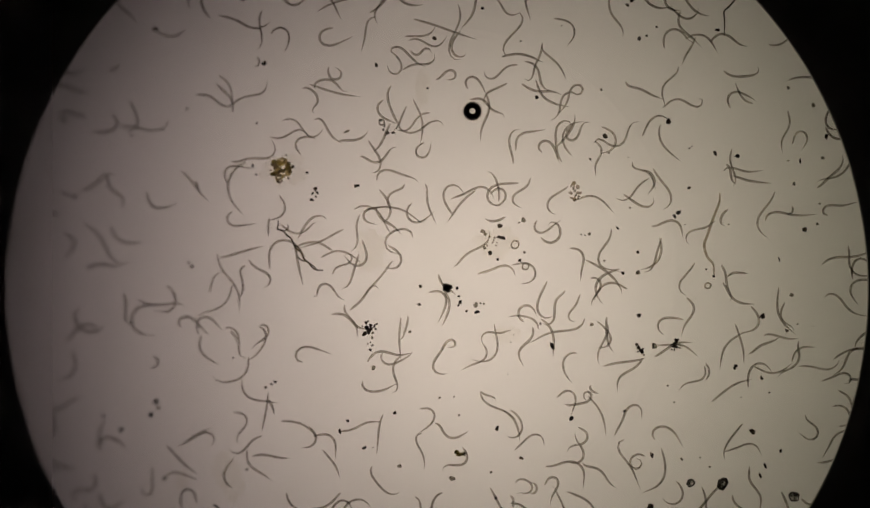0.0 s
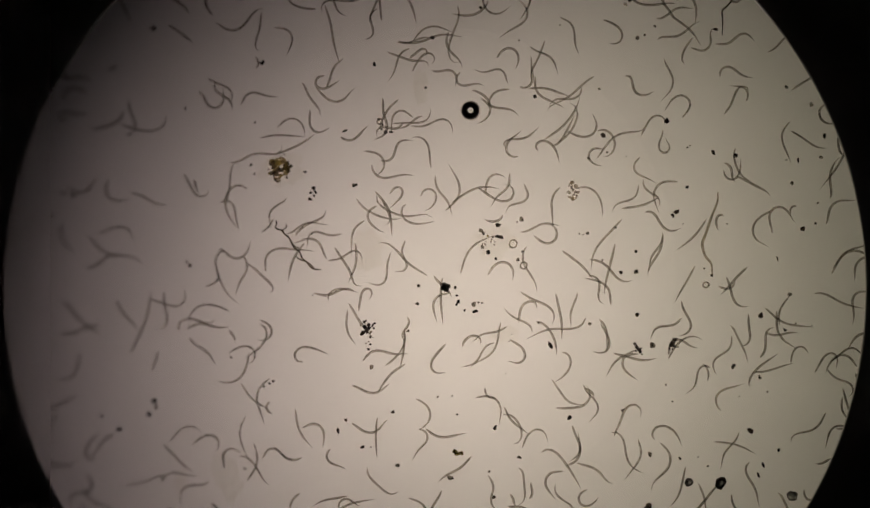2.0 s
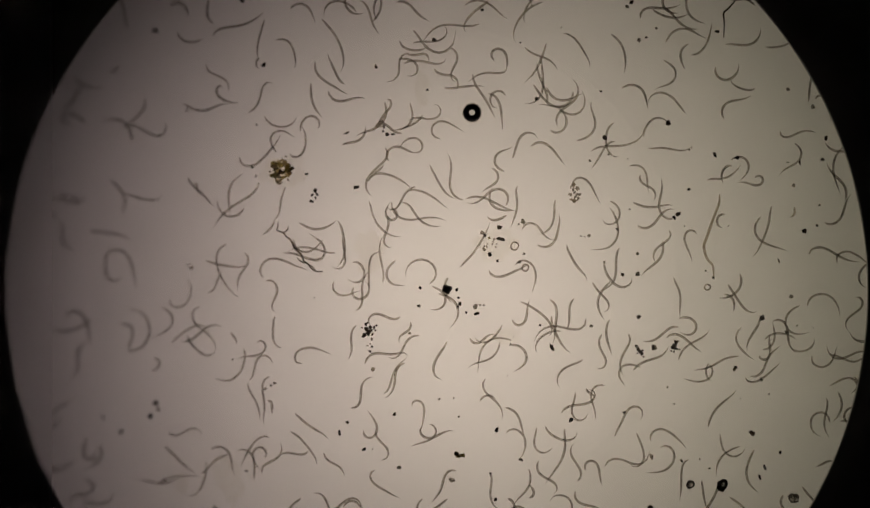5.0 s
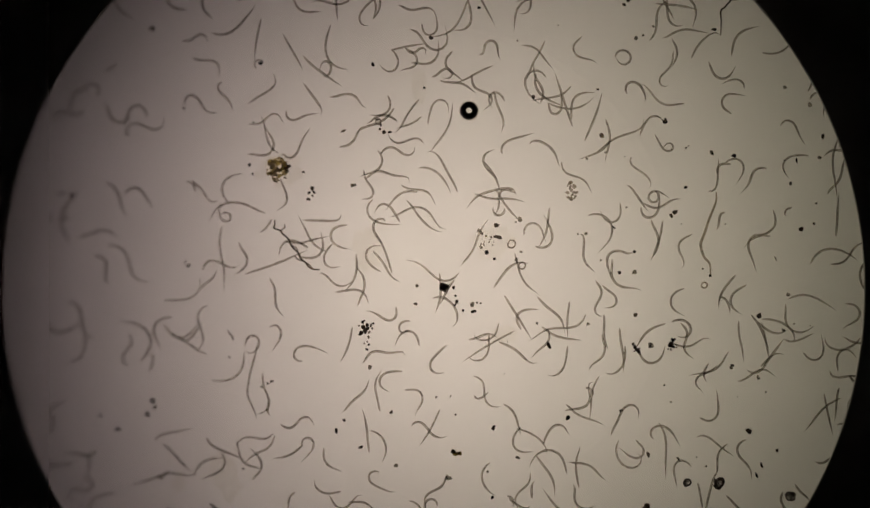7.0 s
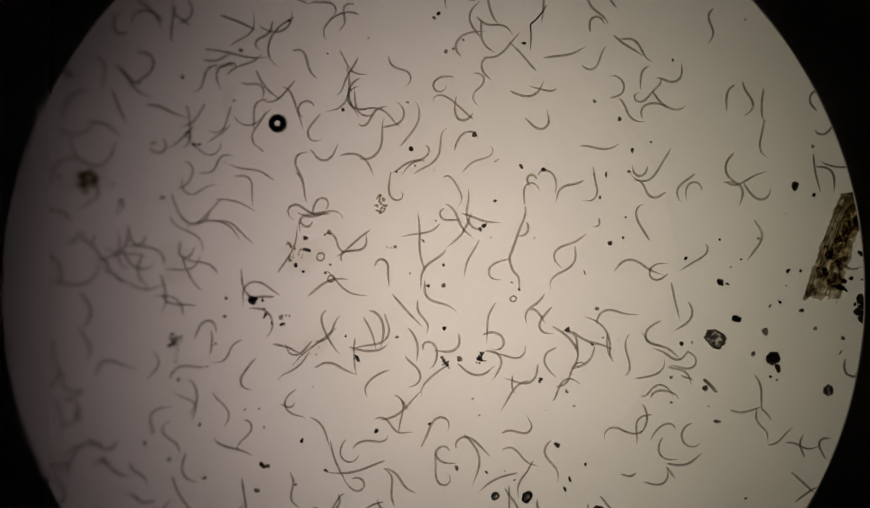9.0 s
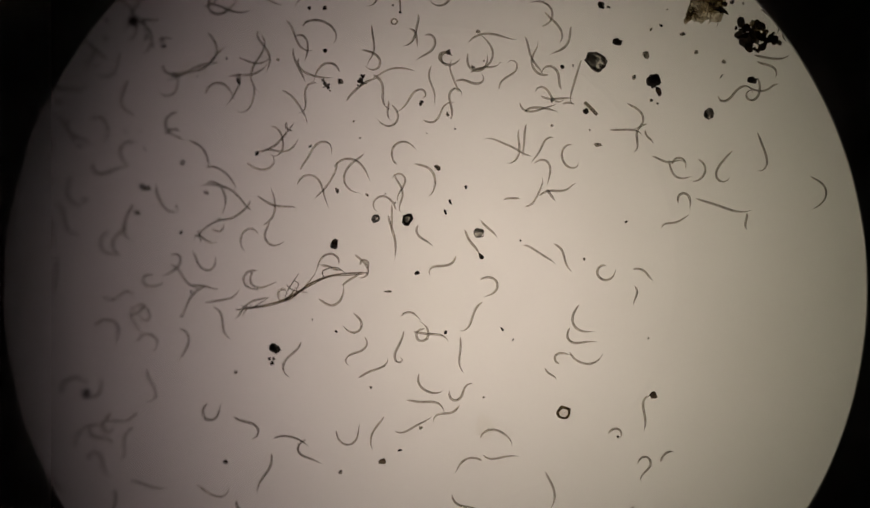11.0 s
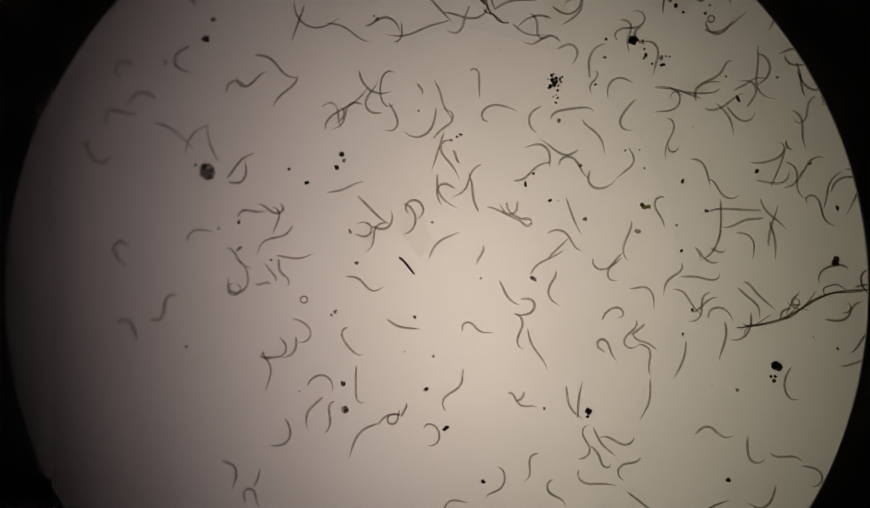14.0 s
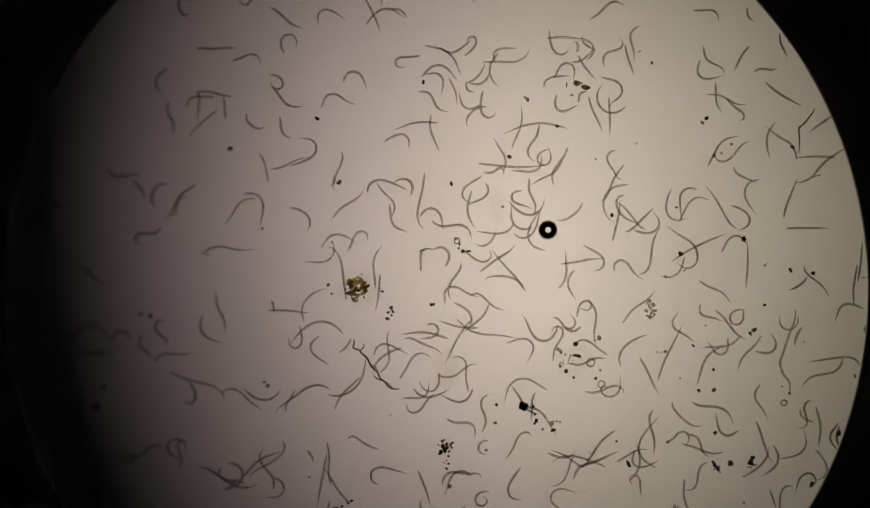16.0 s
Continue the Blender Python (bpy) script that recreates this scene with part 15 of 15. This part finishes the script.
pale_grain(1085, -125, 3)
grain(1081, -151, 2.5, 3, 50)
grain(836, -216, 4)
pale_grain(859, -276, 4, 2)
pale_grain(844, -249, 2)
pale_grain(776, -197, 4)
pale_grain(776, -242, 3)
grain(911, -414, 2.5)
grain(1076, 437, 4)
pale_grain(1091, 382, 3)
grain(1025, 351, 3)
pale_grain(906, 446, 3)
grain(776, 374, 2.5)
pale_grain(1192, 337, 2)
grain(1161, 287, 3.5, 2, -90)
grain(737, 225, 3)
pale_grain(1029, 220, 2.5)
pale_grain(1204, 82, 6)
pale_grain(1184, 92, 3)
pale_grain(1168, 42, 5)
pale_grain(1182, 12, 2.5)
pale_grain(1208, 40, 3)
pale_grain(1118, -18, 3)
pale_grain(1212, 117, 2)
pale_grain(1179, 117, 2)
grain(1171, -13, 3, 3, -50)
grain(1180, -23, 3, 4, -40)
grain(1187, -31, 3, 2.5, -40)
grain(1240, -40, 6)
grain(1310, 53, 6)
grain(1320, 48, 6)
grain(1330, 51, 5)
grain(1318, 58, 4)
grain(1345, -12, 8, 1.3)
pale_grain(1284, 88, 3)
pale_grain(1306, 110, 2)
grain(280, -647, 9, 1.3, -20)
grain(272, -665, 3.5)
grain(279, -664, 3.5)
grain(276, -673, 3.5)
clear_crystal(138, -976, 16, 1.1)
clear_crystal(800, -759, 14, 1.1)
grain(648, -1068, 5, 1.8, -50)
grain(640, -1054, 2)
grain(809, -1106, 4.5)
grain(112, -590, 3.5)
grain(193, -851, 4)
grain(476, -849, 4.5, 1.3)
grain(507, -829, 3, 1.8)
pale_grain(483, -543, 3, 3, -0)
grain(386, -461, 6, 1.1)
grain(535, -508, 5)
grain(650, -479, 5)
pale_grain(641, -987, 2.5)
grain(398, -946, 2)
pale_grain(400, -869, 3)
pale_grain(210, -690, 4)
pale_grain(164, -681, 2)
grain(128, -545, 3)
grain(-58, -728, 6)
grain(-59, -739, 4)
grain(-314, -759, 5, 1.5, 20)
pale_grain(-351, -689, 3)
pale_grain(-138, -721, 4)
grain(-247, -854, 4)
pale_grain(-74, -965, 2.5)
grain(390, -616, 3)
pale_grain(657, -732, 2)
pale_grain(836, -482, 2)
pale_grain(722, -449, 2)
pale_grain(953, -624, 2)
grain(689, -609, 2.5, 3, -50)
grain(708, -628, 2.5, 2.5, 50)
grain(586, -615, 3.5)
grain(962, -725, 5)
pale_grain(901, -801, 4)
pale_grain(-154, -491, 3)
pale_grain(544, -788, 2.5)
ringlet(263, -969, 6)
pale_grain(454, -716, 2.5)
pale_grain(347, -595, 2)
dark_crystal(-743, -297, 15, 1.3, -80)
grain(-746, -58, 6)
grain(-734, -22, 4, 1.3)
grain(-1053, 97, 5)
grain(-819, -99, 3)
pale_grain(-961, -247, 4)
pale_grain(-764, -284, 3)
pale_grain(-597, -293, 3)
grain(-687, -388, 3.5, 1.5, -80)
grain(-724, -398, 3)
grain(-686, -435, 3, 2.5, 40)
grain(-629, -455, 3)
ringlet(-570, -527, 6)
grain(-514, -548, 4)
pale_grain(-521, -556, 3)
grain(-499, -678, 4)
dark_crystal(-496, -725, 7)
grain(-349, -688, 3)
pale_grain(-577, -693, 2)
grain(-371, -559, 3)
pale_grain(-475, -461, 3)
pale_grain(-250, -489, 3)
grain(-159, -488, 3)
pale_grain(-389, -621, 2)
pale_grain(-337, -629, 2)
pale_grain(-782, -612, 2)
grain(-648, 104, 3)
grain(-347, 458, 4)
pale_grain(-513, 468, 3)
grain(-156, 523, 3.5)
pale_grain(28, 493, 4)
pale_grain(32, 491, 3)
grain(85, 441, 3)
olive_grain(122, 520, 7, 2, -15)
olive_grain(137, 512, 5, 1.5, -15)
grain(103, 516, 3, 2.5, -85)
grain(112, 499, 3, 2, -10)
pale_grain(235, 578, 3, 2)
pale_grain(256, 556, 3, 1.5, -90)
grain(353, 457, 5)
pale_grain(346, 447, 4)


def air_bubble(x, y):
    """A small air bubble: light passes its middle only; the dark ring of bent light is built black."""
    thing = tagged(new("air_bubble"), "tiny round air bubble with a thick black rim", "air bubble")
    thing.matrix_basis = pose(x * U, y * U, 0)
    prof = [(5.2, 9), (6.2, 5), (9.5, 0.8), (13, 2), (16, 8), (15.6, 13), (13, 18), (9.5, 20.5), (6.2, 18), (5.2, 13)]
    part("bubble_wall", lathe([(r * U, z * U) for r, z in prof], 48), M_BLACK, thing, "curved black wall standing for the dark ring of bent light")
    part("bubble_rim", lathe([(r * U, z * U) for r, z in ((16.2, 5), (17.6, 6), (18.0, 8), (17.6, 10), (16.2, 11))], 48), M_ICE, thing, "thin clear rim")


air_bubble(67, 256)


def heap(name, x, y, spots, label, category, seed):
    """A clump of many small pieces; spots: x, y, size and material."""
    thing = tagged(new(name), label, category)
    thing.matrix_basis = pose(x * U, y * U, 0)
    rng = random.Random(seed)
    for k, (px, py, size, mat) in enumerate(spots):
        bm = lump(seed * 3 + k, 0.45, 0.5)
        s = size * U
        long = rng.uniform(0.75, 1.3)
        bmesh.ops.transform(bm, verts=bm.verts, matrix=pose(px * U, py * U, 0, 0, 0, rng.uniform(0, 360)) @ Matrix.Diagonal((s * long, s / long, s, 1)))
        part("fragment", bm, mat, thing)
    return thing


def scatter(seed, count, rx, ry, size, mats, turn=0.0, room=0.75):
    """Spots strewn over an ellipse, none wholly on another."""
    rng = random.Random(seed)
    out = []
    for k in range(count * 30):
        r, a = math.sqrt(rng.random()), rng.uniform(0, 6.28)
        px, py, s = rx * r * math.cos(a), ry * r * math.sin(a), rng.uniform(*size)
        c, n = math.cos(radians(turn)), math.sin(radians(turn))
        px, py = c * px - n * py, n * px + c * py
        if all(math.hypot(px - q[0], py - q[1]) > room * (s + q[2]) for q in out):
            out.append((px, py, s, rng.choice(mats)))
        if len(out) == count:
            break
    return out


def jelly(x, y, rx, ry, seed, turn=0.0):
    """A thin cloudy smear with a wandering outline."""
    bm = bmesh.new()
    n = 40
    rings = []
    for f, z in ((1.0, 0.0), (0.93, 1.2), (0.7, 2.4), (0.4, 3.0)):
        rings.append([])
        for k in range(n):
            a = 2 * math.pi * k / n
            w = f * (1 + 0.45 * noise.noise((2 * math.cos(a), 2 * math.sin(a), seed)) + 0.2 * noise.noise((5 * math.cos(a), 5 * math.sin(a), seed)))
            rings[-1].append(bm.verts.new((rx * w * math.cos(a) * U, ry * w * math.sin(a) * U, z * U)))
    for a, b in zip(rings, rings[1:]):
        for k in range(n):
            bm.faces.new((a[k], a[(k + 1) % n], b[(k + 1) % n], b[k]))
    bm.faces.new(rings[-1])
    for f in bm.faces:
        f.smooth = True
    ob = part("jelly_smear", bm, M_HAZE)
    ob.matrix_basis = pose(x * U, y * U, 0, 0, 0, turn)
    tagged(ob, "faint cloudy smear of jelly on the glass", "jelly", "jelly smears")


heap("algae_flake", -277, 152, scatter(3, 24, 17, 21, (2.8, 5.2), [M_ALGA, M_MOSSY, M_CLOT, M_MOSSY, M_STRAW, M_BROWN], room=0.52) + scatter(4, 22, 21, 23, (1.2, 2.6), [M_CLOT, M_BROWN, M_OLIVE, M_SHELL], room=0.8)
     + [(18, 4, 3.0, M_SOIL), (14, 0, 2.4, M_SOIL), (22, 6, 2.2, M_DARK), (16, 9, 2.0, M_SOIL), (-2, -17, 3.2, M_CLOT), (-6, -21, 2.4, M_BROWN), (-12, 10, 3.0, M_CLOT)],
     "ragged olive brown flake of algae on the glass", "algae flake", 3)
jelly(-272, 150, 40, 30, 31)
heap("algae_flake", 252, 112, scatter(5, 14, 10, 17, (2, 4), [M_SHELL, M_SHELL, M_CLOT]), "faint greenish flake of algae on the glass", "algae flake", 5)
jelly(110, 20, 38, 30, 6)
heap("algae_flake", 102, 23, scatter(7, 10, 15, 14, (1.2, 2.8), [M_SHELL, M_ALGA, M_SHELL], room=1.1), "loose group of pale olive specks on the glass", "algae flake", 7)
jelly(-22, 300, 14, 30, 8)
jelly(-116, 6, 26, 40, 9)
jelly(-372, -400, 24, 46, 10, 20)
jelly(-455, -410, 12, 20, 15)
jelly(130, -146, 26, 14, 12)
jelly(660, -786, 16, 22, 16)
heap("soil_clump", -118, -134, [(-5, 2, 4.1, M_SOIL), (-2, -5, 4.7, M_DARK), (-8, -9, 3.6, M_SOIL), (2, 5, 3.1, M_SOIL), (9, 4, 2.7, M_DARK), (13, 8, 2.1, M_SOIL), (-6, 10, 2.9, M_SOIL),
                               (3, -1, 3.1, M_SOIL), (-11, -12, 2.5, M_SOIL), (6, -8, 2.3, M_CLOT), (11, -1, 1.9, M_SOIL), (-3, 13, 1.9, M_DARK), (-13, 4, 1.6, M_CLOT), (5, -30, 2.1, M_SOIL), (-3, -28, 1.6, M_SHELL), (2, -25, 1.5, M_SHELL)],
     "small ragged black clump of soil crumbs on the glass", "soil clump", 29)
heap("soil_clump", 368, -170, [(-5, 7, 2.8, M_DARK), (-2, 2, 3.3, M_SOIL), (2, -3, 3.5, M_DARK), (5, -7, 3.0, M_SOIL), (6, -1, 2.0, M_SOIL), (-3, -6, 1.7, M_SOIL), (8, -12, 1.7, M_CLOT)],
     "dark jointed crumb of soil on the glass", "soil clump", 33)
heap("soil_clump", 432, -164, [(0, 2, 3.9, M_DARK), (2, 8, 3.3, M_SOIL), (-3, -2, 3.3, M_SOIL), (3, -4, 2.8, M_SOIL), (6, 10, 2.0, M_DARK), (-6, -8, 1.7, M_SOIL), (9, -5, 1.7, M_CLOT), (-1, -9, 2.0, M_SOIL)],
     "dark curled crumb of soil on the glass", "soil clump", 34)
heap("soil_clump", 1138, -78, scatter(13, 24, 34, 25, (4, 9), [M_SOIL, M_DARK, M_SOIL, M_CLOT], -20, 0.55) + [(38, -8, 7, M_SOIL), (46, -12, 5, M_DARK), (-24, 24, 8, M_DARK), (-14, 14, 8, M_SOIL), (12, 18, 6, M_SOIL)] + scatter(14, 26, 40, 32, (1.5, 3.5), [M_SOIL], -20, 0.6),
     "big ragged black clump of soil on the glass", "soil clump", 13)


def thread(name, points, radius, mat, label, category, parent=None, taper=0.5):
    line = smooth_line([(x, y, radius + 0.3) for x, y in points])
    n = len(line)
    radii = [radius * (1 - (1 - taper) * abs(2 * k / (n - 1) - 1) ** 2) for k in range(n)]
    ob = part(name, tube(line, radii), mat, parent)
    if not parent:
        tagged(ob, label, category)
    return ob


# branched dark filament
branch = tagged(new("branched_filament"), "dark brown branching filament lying on the glass", "filament")
thread("main_thread", [(-282, 60), (-282, 52), (-284, 46), (-278, 43), (-272, 41), (-267, 34), (-260, 29), (-256, 22), (-252, 13), (-247, 8), (-241, 3), (-238, -3), (-235, -10), (-227, -16), (-222, -23), (-215, -28), (-208, -29), (-201, -29)], 1.7, M_BROWN, "", "", branch, taper=0.7)
thread("side_thread", [(-272, 41), (-267, 44), (-264, 48), (-265, 53)], 1.3, M_BROWN, "", "", branch)
thread("side_thread", [(-247, -4), (-244, -8), (-238, -12), (-232, -14)], 1.3, M_BROWN, "", "", branch)
thread("side_thread", [(-232, -14), (-225, -17), (-217, -23), (-214, -28)], 1.1, M_BROWN, "", "", branch)
thread("side_thread", [(-253, 17), (-249, 13), (-243, 10), (-240, 5)], 1.0, M_BROWN, "", "", branch)

# still, dead worms
thread("dead_roundworm", [(549, 472), (540, 458), (528, 444), (520, 436), (521, 418), (520, 392)], 1.7, M_RIM, "dark brown bent dead roundworm lying still", "roundworm")
thread("dead_roundworm", [(512, 110), (511, 92), (500, 64), (490, 34), (484, 16), (490, -6), (500, -18), (502, -40)], 2.6, M_FIBRE, "long thin brown dead roundworm lying still", "roundworm")

# long root strand with frayed fibres
strand = tagged(new("root_strand"), "long thin dark frayed root strand on the glass", "root strand")
thread("main_thread", [(x - 784 + 222, 458 - y - 720) for x, y in ((772, 316), (805, 311), (850, 300), (885, 282), (905, 268), (935, 255), (970, 249), (1010, 248))], 1.8, M_CLOT, "", "", strand)
thread("main_thread", [(x - 784 + 222, 458 - y - 720) for x, y in ((770, 315), (805, 313), (850, 303), (885, 284), (906, 271), (935, 257), (975, 248), (1008, 247))], 0.9, M_BROWN, "", "", strand)
for k, line in enumerate((((780, 308), (800, 312), (832, 292)), ((778, 320), (790, 312), (815, 310)), ((858, 298), (872, 286), (880, 274)),
                          ((860, 292), (866, 278), (884, 250)), ((862, 270), (875, 280), (900, 284)), ((886, 284), (900, 268), (914, 250)),
                          ((930, 258), (928, 245), (950, 238), (968, 248)), ((940, 254), (975, 252), (1000, 250)), ((784, 328), (788, 318), (800, 308)),
                          ((880, 280), (884, 268), (875, 262)), ((850, 302), (870, 296), (890, 280)))):
    thread("side_fibre", [(x - 784 + 222, 458 - y - 720) for x, y in line], 1.1, M_CLOT if k % 3 else M_BROWN, "", "", strand)

thread("hyaline_thread", [(x - 784 + 222, 458 - y - 720) for x, y in ((1040, 712), (1041, 760), (1037, 810), (1038, 860), (1050, 874), (1080, 873), (1110, 860), (1119, 872), (1114, 925), (1117, 960))],
       1.6, M_SHELL, "long pale bent thread lying on the glass", "thread")
thread("rod_fragment", [(-784 + 822 - 437, 458 - 619 - 290), (-784 + 829 - 437, 458 - 623 - 290), (-784 + 839 - 437, 458 - 637 - 290), (-784 + 850 - 437, 458 - 649 - 290)],
       1.8, M_BROWN, "short dark bent rod on the glass", "debris", taper=0.9)
thread("rod_fragment", [(834, -200), (845, -210), (857, -223)], 3.2, M_PALE, "short pale rod with dark edges on the glass", "debris", taper=0.9)


def plant_fragment():
    """A torn piece of plant tissue: pale long fibres along one edge, brown matter over the rest, a torn spur at the top."""
    thing = tagged(new("plant_fragment"), "torn brown piece of plant tissue with long fibres", "plant fragment")
    rng = random.Random(8)
    left = smooth_line([(1080, 136), (1062, 92), (1043, 40), (1026, -8), (1011, -54)], 10)
    right = smooth_line([(1158, 143), (1126, 100), (1108, 62), (1097, 22), (1086, -16), (1078, -54)], 8)

    def spot(g, f):
        """A place on the sheet: g from its top to its bottom, f from the fibre edge to the other."""
        k = min(max(g, 0.0), 1.0)
        p, q = (np.array([np.interp(k, np.linspace(0, 1, len(e)), [c[i] for c in e]) for i in (0, 1)]) for e in (left, right))
        at = p + (q - p) * f
        over = g - k
        return Vector((at[0] - over * 75, at[1] - over * 200))

    bm = bmesh.new()
    nu, nv = 60, 24
    layers = []
    for layer in (0, 1):
        grid = []
        for i in range(nu + 1):
            row = []
            for j in range(nv + 1):
                u, v = i / nu, j / nv
                rim = 0.07 * noise.noise((u * 9, 3.0 if v < 0.5 else 8.0, 1)) + 0.06 * noise.noise((u * 34, 5.0 if v < 0.5 else 9.0, 2))
                end = 0.05 * noise.noise((v * 7, 0 if u < 0.5 else 4, 5)) + 0.035 * noise.noise((v * 25, 0 if u < 0.5 else 4, 6))
                p = spot(u + end * (2 * abs(u - 0.5)) ** 6, v + rim * (2 * abs(v - 0.5)) ** 3)
                z = 2.2 + 1.6 * noise.noise((u * 8, v * 3, 2)) + (2.0 if layer else 0.0)
                row.append(bm.verts.new((p.x * U, p.y * U, z * U)))
            grid.append(row)
        layers.append(grid)
    for layer, grid in enumerate(layers):
        for i in range(nu):
            for j in range(nv):
                f = (grid[i][j], grid[i + 1][j], grid[i + 1][j + 1], grid[i][j + 1])
                bm.faces.new(f if layer else f[::-1]).smooth = True
    part("tissue_sheet", bm, M_TISSUE, thing, "mottled olive brown sheet of tissue")
    # a film of brown matter over all but the pale edge
    bm = bmesh.new()
    grid = []
    for i in range(41):
        u = i / 40
        lo = 0.34 + 0.16 * noise.noise((u * 6, 1, 4)) + 0.08 * noise.noise((u * 19, 1, 4))
        hi = 0.93 + 0.07 * noise.noise((u * 7, 6, 4)) + 0.05 * noise.noise((u * 23, 6, 4))
        row = []
        for j in range(13):
            p = spot(0.02 + 0.9 * u, lo + (hi - lo) * j / 12)
            row.append(bm.verts.new((p.x * U, p.y * U, (6.2 + 0.8 * noise.noise((u * 9, j * 0.3, 8))) * U)))
        grid.append(row)
    for a, c in zip(grid, grid[1:]):
        for j in range(12):
            bm.faces.new((a[j], c[j], c[j + 1], a[j + 1])).smooth = True
    bmesh.ops.solidify(bm, geom=bm.faces[:], thickness=0.5 * U)
    part("matter_film", bm, M_FILM, thing, "dark olive brown film of decayed matter")
    # long cell walls: close together on the pale edge, broken elsewhere
    for k in range(34):
        whole = k < 15
        f0 = 0.01 + 0.36 * k / 14 if whole else rng.uniform(0.4, 0.98)
        a = rng.uniform(-0.02, 0.16) if whole else rng.choice((0.72, 0.8, 0.1, 0.45)) + rng.uniform(-0.1, 0.1)
        c = rng.uniform(0.88, 1.02) if whole else a + rng.uniform(0.12, 0.3)
        line = []
        for j in range(21):
            g = a + (c - a) * j / 20
            p = spot(g, f0 + 0.035 * noise.noise((k * 2.1, g * 7, 3)))
            line.append((p.x, p.y, 6.0 + 2 * noise.noise((k, g * 3, 7))))
        radii = [max(0.2, 0.55 + 0.7 * noise.noise((k * 1.7, j * 1.3, 1)) - (0.4 if j in (0, 20) else 0)) for j in range(21)]
        part("fibre", tube(line, radii, 6), ((M_CLOT, M_BROWN, M_FIBRE, M_CLOT) if whole else (M_MATTER, M_CLOT, M_FIBRE, M_MATTER))[k % 4], thing)
    for k in range(10):
        g, f0 = rng.uniform(0.15, 0.9), rng.uniform(0.05, 0.36)
        p, q = spot(g, f0), spot(g + 0.012, f0 + 0.07)
        part("cross_wall", tube([(p.x, p.y, 6), ((p.x + q.x) / 2, (p.y + q.y) / 2, 6.4), (q.x, q.y, 6)], [0.5, 0.6, 0.5], 6), M_CLOT, thing)

    # brown matter, g and f of each patch with its spread, count and stuff
    patches = ((0.05, 0.5, 0.045, 0.33, 28, (M_MATTER,)), (0.16, 0.4, 0.05, 0.18, 12, (M_MATTER, M_ALGA)), (0.31, 0.74, 0.06, 0.2, 28, (M_MATTER, M_MATTER, M_MATTER, M_CLOT)), (0.42, 0.56, 0.06, 0.2, 24, (M_MATTER, M_MATTER, M_MATTER, M_CLOT)),
               (0.53, 0.52, 0.06, 0.16, 12, (M_MATTER,)), (0.55, 0.34, 0.05, 0.08, 8, (M_ALGA, M_MATTER)), (0.64, 0.6, 0.06, 0.2, 14, (M_MATTER, M_MATTER, M_MATTER, M_CLOT)), (0.77, 0.36, 0.05, 0.16, 14, (M_MATTER,)),
               (0.82, 0.66, 0.07, 0.18, 14, (M_ALGA, M_MOSSY, M_MATTER)), (0.92, 0.15, 0.03, 0.1, 8, (M_MATTER,)))
    for g0, f0, dg, df, count, mats in patches:
        for k in range(count):
            p = spot(g0 + rng.gauss(0, dg * 0.7), min(max(f0 + rng.gauss(0, df * 0.7), 0.05), 0.97))
            bm = lump(rng.randrange(900), 0.65, 0.3)
            s = rng.uniform(1.8, 5.4) * U
            bmesh.ops.transform(bm, verts=bm.verts, matrix=pose(p.x * U, p.y * U, (6.5 + rng.random()) * U, 0, 0, rng.uniform(-35, 35) + 70)
                                @ Matrix.Diagonal((s * 1.25, s * 0.85, s * 0.4, 1)))
            part("brown_matter", bm, rng.choice(mats), thing)
    for g, f, s in ((0.12, 0.99, 5), (0.88, 0.86, 7), (0.9, 0.98, 5), (0.84, 0.97, 4), (0.7, 0.16, 2.5), (0.5, 0.13, 2), (0.35, 0.16, 2), (0.02, 0.3, 3.5), (0.6, 0.3, 2.5)):
        p = spot(g, f)
        for q in range(3):
            bm = lump(int(s * 70) + q, 0.6, 0.4, 3)
            w = s * rng.uniform(0.5, 0.8) * U
            bmesh.ops.transform(bm, verts=bm.verts, matrix=pose((p.x + rng.uniform(-s, s) * 0.8) * U, (p.y + rng.uniform(-s, s) * 0.6) * U, 7 * U, 0, 0, rng.uniform(-40, 40))
                                @ Matrix.Diagonal((w * 1.4, w * 0.8, w * 0.7, 1)))
            part("dark_matter", bm, M_SOIL if q else M_BROWN, thing)


plant_fragment()


def motions():
    for thing, rows in MOVES:
        walk(thing, rows)


motions()
